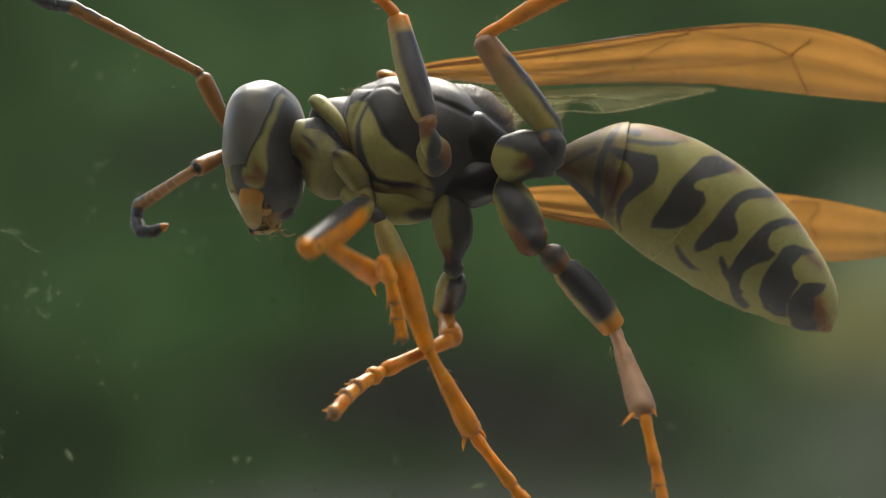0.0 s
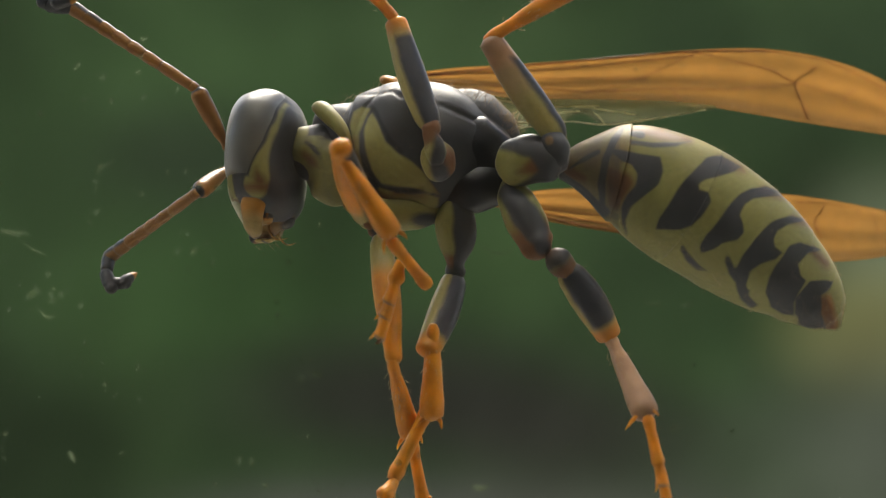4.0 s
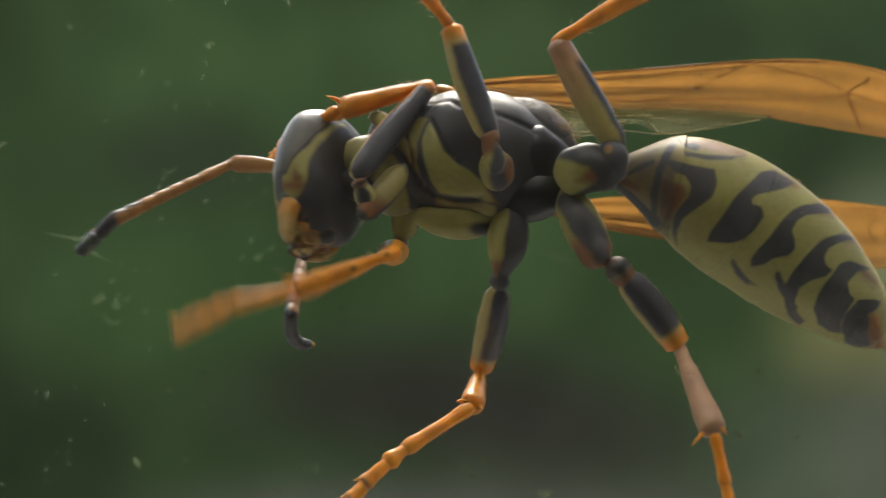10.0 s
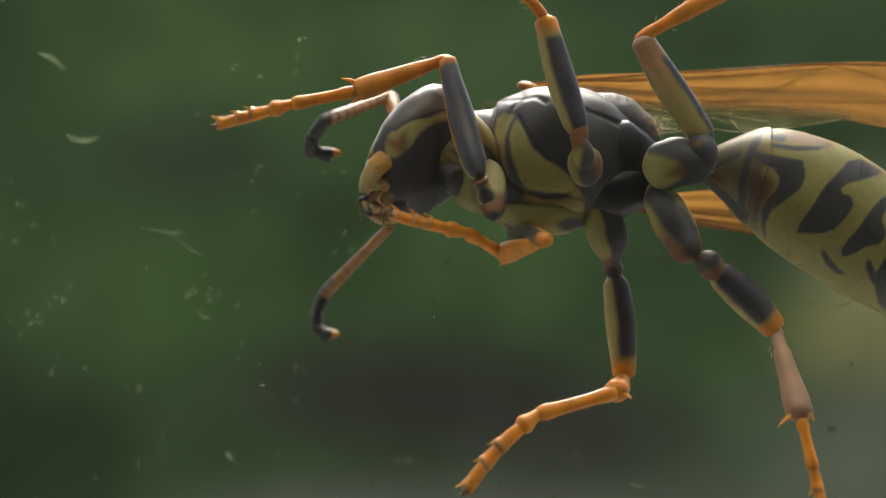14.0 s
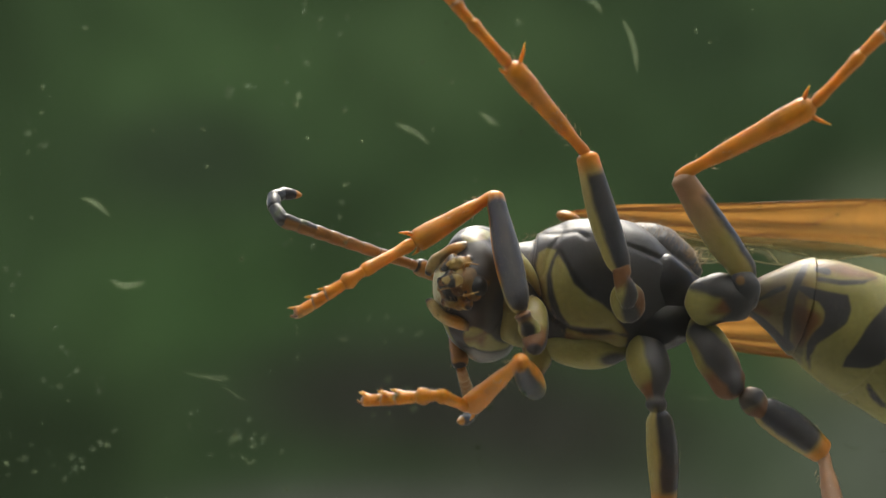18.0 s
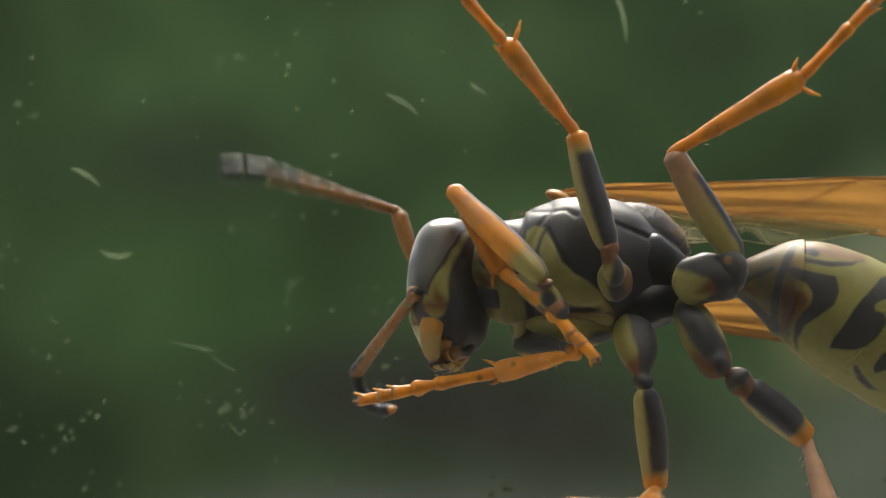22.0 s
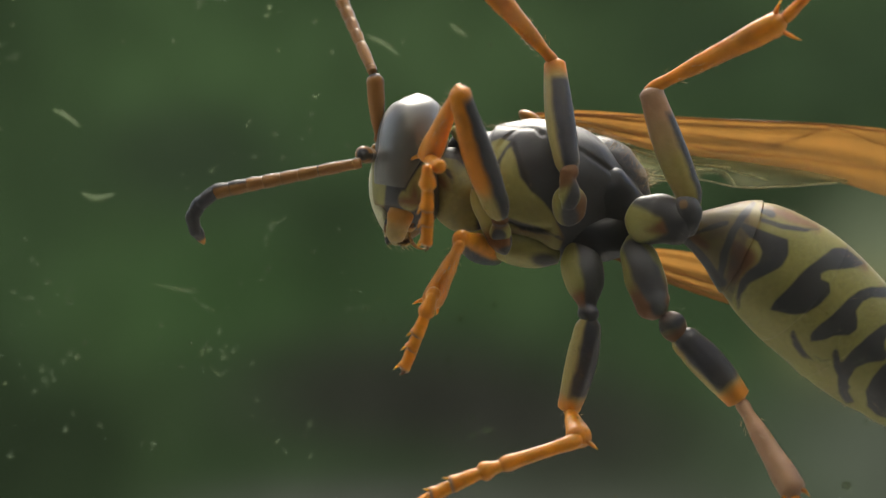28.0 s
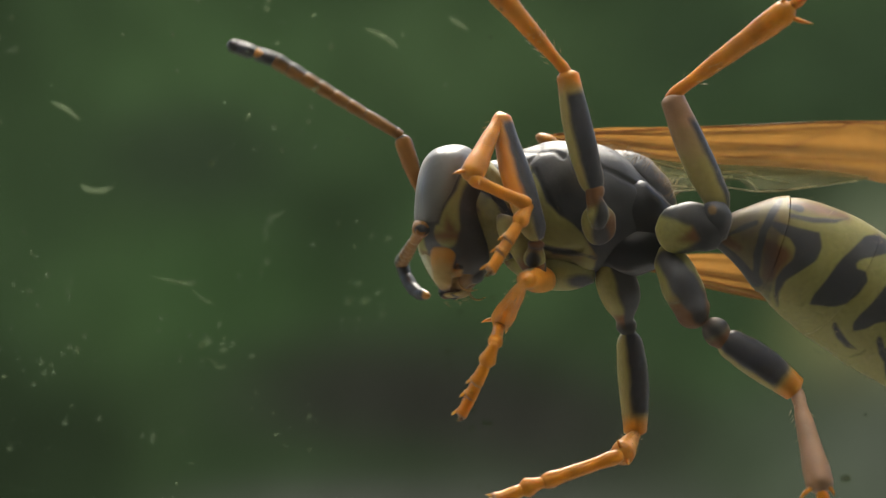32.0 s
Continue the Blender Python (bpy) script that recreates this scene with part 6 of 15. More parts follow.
    walk(front_leg_near["trochanter"], [
        (0, bone(-1.67, 1.67, -2.39, -1.80, 1.36, -2.39)), (0.25, bone(-1.82, 1.48, -2.55, -1.83, 1.15, -2.56)),
        (0.5, bone(-1.95, 1.27, -2.66, -1.86, 0.95, -2.73)), (1, bone(-2.24, 1.66, -2.64, -2.27, 1.38, -2.54)),
        (1.25, bone(-2.02, 1.75, -2.53, -2.14, 1.41, -2.43)), (1.5, bone(-1.77, 1.78, -2.39, -2.00, 1.45, -2.31)),
        (2, bone(-1.67, 1.68, -2.38, -1.83, 1.37, -2.38)), (2.25, bone(-1.93, 1.62, -2.55, -1.82, 1.16, -2.54)),
        (2.5, bone(-2.15, 1.40, -2.70, -1.81, 0.95, -2.71)), (2.75, bone(-2.14, 1.38, -2.70, -1.95, 0.95, -2.76)),
        (3, bone(-2.11, 1.30, -2.71, -2.09, 0.95, -2.81)), (3.5, bone(-1.99, 1.30, -2.67, -1.95, 0.95, -2.76)),
        (5.5, bone(-2.07, 1.68, -2.58, -2.05, 1.33, -2.55)), (5.75, bone(-1.88, 1.69, -2.50, -1.91, 1.32, -2.49)),
        (6, bone(-1.69, 1.65, -2.41, -1.76, 1.31, -2.44)), (6.25, bone(-1.90, 1.34, -2.63, -1.96, 0.88, -2.47)),
        (6.5, bone(-2.10, 0.74, -2.73, -2.16, 0.06, -2.50)), (6.75, bone(-2.05, 1.56, -2.62, -2.09, 1.07, -2.13)),
        (7, bone(-1.99, 2.26, -2.13, -2.03, 1.63, -1.75)), (7.25, bone(-2.14, 1.58, -2.64, -2.34, 0.98, -1.95)),
        (7.5, bone(-2.31, 0.41, -2.70, -2.66, -0.34, -2.14)), (8, bone(-2.64, 0.28, -2.70, -3.05, -0.35, -2.06)),
        (8.5, bone(-2.47, 0.25, -2.67, -2.87, -0.40, -2.02)), (9, bone(-2.31, -0.20, -2.32, -2.46, -0.63, -1.43)),
        (9.4, bone(-2.36, -0.22, -2.33, -2.63, -0.63, -1.46)), (9.8, bone(-2.80, -0.40, -2.09, -3.16, -0.63, -1.19)),
        (10, bone(-3.61, -0.09, -2.02, -3.99, -0.27, -1.11)), (10.6, bone(-2.70, -0.29, -2.22, -3.33, -0.53, -1.48)),
        (11, bone(-2.54, -0.27, -2.23, -2.98, -0.63, -1.41)), (11.5, bone(-2.69, -0.34, -2.18, -3.03, -0.63, -1.29)),
        (12, bone(-3.81, -0.06, -1.78, -4.09, -0.21, -0.83)), (12.5, bone(-3.24, -0.48, -1.67, -3.60, -0.50, -0.74)),
        (13, bone(-3.26, -0.50, -1.57, -3.57, -0.50, -0.62)), (13.5, bone(-3.17, -0.54, -1.58, -3.47, -0.54, -0.63)),
        (14, bone(-2.67, -0.35, -2.10, -3.07, -0.64, -1.23)), (14.5, bone(-3.05, -0.48, -1.85, -3.29, -0.62, -0.89)),
        (16.5, bone(-2.73, -0.61, -1.64, -2.95, -0.68, -0.67)), (17, bone(-2.56, -0.55, -1.75, -2.87, -0.69, -0.81)),
        (17.5, bone(-2.68, -0.56, -1.72, -2.98, -0.68, -0.77)), (18, bone(-2.72, -0.46, -1.93, -3.09, -0.66, -1.02)),
        (18.5, bone(-2.85, -0.48, -1.87, -3.19, -0.64, -0.94)), (19, bone(-2.73, -0.49, -1.86, -3.09, -0.66, -0.94)),
        (19.5, bone(-2.78, -0.50, -1.90, -3.06, -0.67, -0.95)), (19.93, bone(-2.61, -0.60, -1.67, -2.84, -0.68, -0.70)),
        (20, bone(-2.61, -0.60, -1.66, -2.83, -0.68, -0.69)), (20.5, bone(-2.41, -0.54, -1.72, -2.79, -0.69, -0.81)),
        (21, bone(-2.33, -0.50, -1.86, -2.76, -0.70, -0.98)), (21.5, bone(-1.96, -0.31, -2.02, -2.43, -0.67, -1.21)),
        (22, bone(-1.74, -0.33, -1.73, -2.04, -0.62, -0.82)), (22.25, bone(-1.52, 1.04, -1.63, -1.99, 0.93, -0.75)),
        (22.5, bone(-1.72, 1.97, -1.61, -1.94, 1.69, -0.68)), (23, bone(-2.01, 1.86, -2.06, -2.24, 1.73, -1.10)),
        (23.5, bone(-2.00, 1.85, -2.05, -2.22, 1.73, -1.08)), (24, bone(-1.69, 0.39, -2.47, -1.46, -0.18, -1.73)),
        (24.5, bone(-1.74, 0.26, -2.45, -1.60, -0.26, -1.74)), (25, bone(-1.71, 0.22, -2.38, -1.66, -0.37, -1.57)),
        (25.5, bone(-1.64, 0.22, -2.25, -1.66, -0.40, -1.46)), (26, bone(-1.46, 0.07, -1.89, -1.61, -0.45, -1.05)),
        (26.5, bone(-1.61, -0.05, -1.92, -1.82, -0.54, -1.08)), (28.5, bone(-1.71, 0.38, -2.45, -1.78, -0.35, -1.77)),
        (29, bone(-1.74, 0.35, -2.48, -1.64, -0.27, -1.78)), (29.5, bone(-1.65, 0.36, -2.43, -1.56, -0.25, -1.71)),
        (30, bone(-1.71, 0.13, -2.34, -1.74, -0.43, -1.51)), (30.5, bone(-1.67, 0.15, -2.34, -1.65, -0.39, -1.50)),
        (31, bone(-1.67, -0.23, -1.82, -1.78, -0.54, -0.88)), (31.3, bone(-1.63, -0.06, -2.09, -1.68, -0.47, -1.18)),
        (31.6, bone(-1.68, -0.01, -2.22, -1.70, -0.45, -1.32)), (32, bone(-1.73, 0.09, -2.35, -1.68, -0.41, -1.48)),
    ])
    walk(front_leg_near["femur"], [
        (0, bone(-1.80, 1.36, -2.39, -3.16, -1.42, -3.55)), (0.25, bone(-1.83, 1.15, -2.56, -3.15, -2.06, -1.89)),
        (0.5, bone(-1.86, 0.95, -2.73, -2.89, -1.95, -0.36)), (1, bone(-2.27, 1.38, -2.54, -1.91, -1.68, -1.73)),
        (1.25, bone(-2.14, 1.41, -2.43, -2.58, -1.66, -2.57)), (1.312, bone(-2.10, 1.42, -2.40, -2.75, -1.60, -2.79)),
        (1.375, bone(-2.07, 1.43, -2.37, -2.91, -1.51, -3.00)), (1.5, bone(-2.00, 1.45, -2.31, -3.21, -1.27, -3.41)),
        (2, bone(-1.83, 1.37, -2.38, -3.23, -1.34, -3.66)), (2.125, bone(-1.82, 1.27, -2.46, -2.31, -1.88, -3.57)),
        (2.188, bone(-1.82, 1.21, -2.50, -1.84, -2.07, -3.51)), (2.25, bone(-1.82, 1.16, -2.54, -1.36, -2.21, -3.42)),
        (2.312, bone(-1.81, 1.11, -2.58, -0.90, -2.28, -3.33)), (2.375, bone(-1.81, 1.05, -2.62, -0.44, -2.31, -3.23)),
        (2.5, bone(-1.81, 0.95, -2.71, 0.40, -2.20, -3.00)), (2.75, bone(-1.95, 0.95, -2.76, -0.89, -2.57, -1.70)),
        (3, bone(-2.09, 0.95, -2.81, -2.39, -2.20, -0.60)), (3.5, bone(-1.95, 0.95, -2.76, -2.81, -2.20, -0.71)),
        (5.5, bone(-2.05, 1.33, -2.55, -1.87, -1.90, -2.59)), (5.75, bone(-1.91, 1.32, -2.49, -2.35, -1.85, -3.13)),
        (5.812, bone(-1.87, 1.32, -2.48, -2.47, -1.81, -3.27)), (5.875, bone(-1.83, 1.32, -2.46, -2.59, -1.76, -3.40)),
        (6, bone(-1.76, 1.31, -2.44, -2.82, -1.62, -3.65)), (6.125, bone(-1.86, 1.11, -2.45, -2.99, -2.28, -2.33)),
        (6.25, bone(-1.96, 0.88, -2.47, -3.04, -2.52, -1.02)), (6.5, bone(-2.16, 0.06, -2.50, -2.82, -1.87, 1.02)),
        (6.75, bone(-2.09, 1.07, -2.13, -1.95, -2.31, -0.77)), (6.875, bone(-2.06, 1.35, -1.94, -1.51, -1.81, -2.02)),
        (6.938, bone(-2.04, 1.49, -1.84, -1.32, -1.36, -2.64)), (7, bone(-2.03, 1.63, -1.75, -1.15, -0.78, -3.25)),
        (7.062, bone(-2.11, 1.47, -1.80, -1.45, -1.43, -2.59)), (7.125, bone(-2.18, 1.30, -1.85, -1.77, -1.95, -1.91)),
        (7.25, bone(-2.34, 0.98, -1.95, -2.46, -2.54, -0.56, -32)), (7.5, bone(-2.66, -0.34, -2.14, -3.70, -2.20, 1.37, -72)),
        (8, bone(-3.05, -0.35, -2.06, -2.81, -0.28, 2.09, -72)), (8.5, bone(-2.87, -0.40, -2.02, -3.31, -0.34, 2.11, -72)),
        (9, bone(-2.46, -0.63, -1.43, -2.10, 1.15, 2.30, -72)), (9.4, bone(-2.63, -0.63, -1.46, -2.91, 1.51, 2.09, -72)),
        (9.8, bone(-3.16, -0.63, -1.19, -2.90, 2.14, 1.91, -72)), (10, bone(-3.99, -0.27, -1.11, -1.74, 1.85, 1.73, -69)),
        (10.2, bone(-3.64, -0.42, -1.43, -3.86, 2.86, 1.19, -63)), (10.6, bone(-3.33, -0.53, -1.48, -5.70, 1.74, 1.10, -62)),
        (11, bone(-2.98, -0.63, -1.41, -4.32, 1.00, 2.18, -72)), (11.5, bone(-3.03, -0.63, -1.29, -2.91, 1.86, 2.03, -72)),
        (12, bone(-4.09, -0.21, -0.83, -1.40, 1.27, 2.02, -8)), (12.5, bone(-3.60, -0.50, -0.74, -3.19, 2.71, 1.91, -45)),
        (13, bone(-3.57, -0.50, -0.62, -2.88, 2.59, 2.11, -66)), (13.5, bone(-3.47, -0.54, -0.63, -2.77, 2.60, 2.03, -64)),
        (14, bone(-3.07, -0.64, -1.23, -3.86, 1.21, 2.41, -72)), (14.5, bone(-3.29, -0.62, -0.89, -1.90, 1.98, 2.05, -72)),
        (16.5, bone(-2.95, -0.68, -0.67, -2.19, 2.34, 2.10, -68)), (17, bone(-2.87, -0.69, -0.81, -3.34, 1.86, 2.43, -72)),
        (17.5, bone(-2.98, -0.68, -0.77, -3.15, 1.98, 2.43, -72)), (18, bone(-3.09, -0.66, -1.02, -3.63, 1.64, 2.40, -72)),
        (18.5, bone(-3.19, -0.64, -0.94, -3.21, 1.92, 2.33, -72)), (19, bone(-3.09, -0.66, -0.94, -3.67, 1.76, 2.39, -72)),
        (19.5, bone(-3.06, -0.67, -0.95, -2.55, 2.00, 2.20, -72)), (19.93, bone(-2.84, -0.68, -0.70, -2.50, 2.24, 2.22, -72)),
        (20, bone(-2.83, -0.68, -0.69, -2.40, 2.16, 2.30, -72)), (20.07, bone(-2.83, -0.69, -0.77, -2.31, 2.24, 2.13, -40)),
        (20.5, bone(-2.79, -0.69, -0.81, -4.30, 1.69, 2.23)), (21, bone(-2.76, -0.70, -0.98, -4.63, 1.87, 1.69, 35)),
        (21.5, bone(-2.43, -0.67, -1.21, -5.49, 0.84, 1.16, 55)), (22, bone(-2.04, -0.62, -0.82, -4.62, 1.20, 1.89, 55)),
        (22.25, bone(-1.99, 0.93, -0.75, -4.01, 0.33, 2.75, 40)), (22.5, bone(-1.94, 1.69, -0.68, -2.40, -0.07, 1.88, 35)),
        (23, bone(-2.24, 1.73, -1.10, -2.85, 0.58, 2.02, 35)), (23.5, bone(-2.22, 1.73, -1.08, -2.74, 0.73, 2.18, 35)),
        (24, bone(-1.46, -0.18, -1.73, -2.15, -0.07, 2.36, 20)), (24.5, bone(-1.60, -0.26, -1.74, -2.57, 0.87, 2.16, 20)),
        (25, bone(-1.66, -0.37, -1.57, -2.75, -0.30, 2.43, 20)), (25.5, bone(-1.66, -0.40, -1.46, -2.65, -2.20, 2.11, 12)),
        (26, bone(-1.61, -0.45, -1.05, -3.51, -2.20, 2.16, 5)), (26.2, bone(-1.78, -0.53, -1.01, -4.05, -2.05, 2.09)),
        (26.5, bone(-1.82, -0.54, -1.08, -3.75, -2.03, 2.26)), (28.5, bone(-1.78, -0.35, -1.77, -3.49, -2.02, 1.58)),
        (29, bone(-1.64, -0.27, -1.78, -2.83, -0.18, 2.20)), (29.5, bone(-1.56, -0.25, -1.71, -3.20, -0.16, 2.10)),
        (30, bone(-1.74, -0.43, -1.51, -3.38, 0.26, 2.25)), (30.5, bone(-1.65, -0.39, -1.50, -3.25, 0.79, 2.16)),
        (31, bone(-1.78, -0.54, -0.88, -3.18, 0.92, 2.76)), (31.3, bone(-1.68, -0.47, -1.18, -3.39, 1.37, 2.15)),
        (31.6, bone(-1.70, -0.45, -1.32, -3.21, 1.46, 2.06)), (32, bone(-1.68, -0.41, -1.48, -2.85, 1.20, 2.19)),
    ])
    walk(front_leg_near["tibia"], [
        (0, bone(-3.16, -1.42, -3.55, -1.52, 0.77, -4.65)), (0.5, bone(-2.89, -1.95, -0.36, -1.96, -1.40, -3.11)),
        (1, bone(-1.91, -1.68, -1.73, -1.34, 0.46, -3.69)), (1.5, bone(-3.21, -1.27, -3.41, -1.41, 0.80, -4.48)),
        (2, bone(-3.23, -1.34, -3.66, -1.43, 0.70, -4.80)), (2.25, bone(-1.41, -1.77, -3.33, -0.93, 0.79, -4.72)),
        (2.5, bone(0.40, -2.20, -3.00, -0.54, 0.27, -4.31)), (3, bone(-2.39, -2.20, -0.60, -1.65, -1.05, -3.22)),
        (3.5, bone(-2.81, -2.20, -0.71, -1.20, -2.20, -3.18)), (5.5, bone(-1.87, -1.90, -2.59, -1.32, 0.73, -3.82)),
        (6, bone(-2.82, -1.62, -3.65, -1.19, 0.61, -4.69)), (6.5, bone(-2.82, -1.87, 1.02, -1.92, -1.87, -1.79)),
        (7, bone(-1.15, -0.78, -3.25, 0.56, 1.00, -4.87)), (7.25, bone(-2.42, -1.49, -0.94, -2.07, 0.16, -3.36)),
        (7.5, bone(-3.70, -2.20, 1.37, -4.81, -1.15, -1.15)), (8, bone(-2.81, -0.28, 2.09, -5.21, -1.42, 0.81)),
        (8.5, bone(-3.31, -0.34, 2.11, -5.14, -2.18, 0.69)), (9, bone(-2.10, 1.15, 2.30, -3.69, -0.02, 0.12)),
        (9.4, bone(-2.91, 1.51, 2.09, -3.91, -0.39, 0.06)), (9.8, bone(-2.90, 2.14, 1.91, -4.48, -0.24, 1.19)),
        (10, bone(-1.74, 1.85, 1.73, -4.55, 1.39, 0.96)), (10.2, bone(-3.86, 2.86, 1.19, -5.98, 1.00, 0.32)),
        (10.6, bone(-5.70, 1.74, 1.10, -8.18, 1.00, -0.32)), (11, bone(-4.32, 1.00, 2.18, -5.85, -0.51, 0.16)),
        (11.5, bone(-2.91, 1.86, 2.03, -5.39, 1.00, 0.69)), (12, bone(-1.40, 1.27, 2.02, -3.59, -0.29, 0.82)),
        (12.5, bone(-3.19, 2.71, 1.91, -5.94, 2.71, 0.84)), (13, bone(-2.88, 2.59, 2.11, -5.47, 2.26, 0.73)),
        (13.5, bone(-2.77, 2.60, 2.03, -5.53, 2.60, 0.97)), (14, bone(-3.86, 1.21, 2.41, -6.66, 1.00, 1.49)),
        (14.5, bone(-1.90, 1.98, 2.05, -4.68, 1.00, 2.23)), (16.5, bone(-2.19, 2.34, 2.10, -4.77, 1.00, 1.57)),
        (17, bone(-3.34, 1.86, 2.43, -5.96, 1.00, 1.38)), (17.5, bone(-3.15, 1.98, 2.43, -5.77, 1.00, 1.49)),
        (18, bone(-3.63, 1.64, 2.40, -6.16, 1.00, 1.01)), (18.5, bone(-3.21, 1.92, 2.33, -5.78, 1.00, 1.20)),
        (19, bone(-3.67, 1.76, 2.39, -6.20, 1.00, 1.07)), (19.5, bone(-2.55, 2.00, 2.20, -5.13, 1.00, 1.17)),
        (19.93, bone(-2.50, 2.24, 2.22, -5.15, 1.00, 1.87)), (20, bone(-2.40, 2.16, 2.30, -4.98, 1.00, 1.44)),
        (20.07, bone(-2.31, 2.24, 2.13, -4.78, 1.00, 1.10)), (20.5, bone(-4.30, 1.69, 2.23, -5.16, 0.10, -0.10)),
        (21, bone(-4.63, 1.87, 1.69, -3.49, 1.00, -0.89)), (21.5, bone(-5.49, 0.84, 1.16, -3.59, 0.84, -1.10)),
        (22, bone(-4.62, 1.20, 1.89, -3.16, 1.00, -0.67)), (22.5, bone(-2.40, -0.07, 1.88, -1.92, -0.07, -1.03)),
        (23, bone(-2.85, 0.58, 2.02, -1.82, 0.58, -0.74)), (23.5, bone(-2.74, 0.73, 2.18, -2.13, -1.11, -0.04)),
        (24, bone(-2.15, -0.07, 2.36, -2.64, -2.20, 0.38)), (24.5, bone(-2.57, 0.87, 2.16, -3.42, -1.55, 0.71)),
        (25, bone(-2.75, -0.30, 2.43, -3.28, -2.20, 0.24)), (25.5, bone(-2.65, -2.20, 2.11, -1.71, -2.20, -0.69)),
        (26, bone(-3.51, -2.20, 2.16, -3.93, -0.10, 0.14)), (26.2, bone(-4.05, -2.05, 2.09, -4.62, 0.25, 0.33)),
        (26.5, bone(-3.75, -2.03, 2.26, -5.10, -0.20, 0.37)), (28.5, bone(-3.49, -2.02, 1.58, -3.87, 0.03, -0.51)),
        (28.75, bone(-3.16, -1.10, 1.89, -3.95, -1.08, -0.96)), (29, bone(-2.83, -0.18, 2.20, -3.58, -2.20, 0.19)),
        (29.5, bone(-3.20, -0.16, 2.10, -3.34, -2.20, -0.03)), (30, bone(-3.38, 0.26, 2.25, -4.02, -1.90, 0.35)),
        (30.5, bone(-3.25, 0.79, 2.16, -4.04, -1.46, 0.43)), (31, bone(-3.18, 0.92, 2.76, -3.45, -0.97, 0.51)),
        (31.3, bone(-3.39, 1.37, 2.15, -3.51, -0.85, 0.22)), (31.6, bone(-3.21, 1.46, 2.06, -3.56, -0.81, 0.22)),
        (32, bone(-2.85, 1.20, 2.19, -3.72, -0.78, 0.18)),
    ])
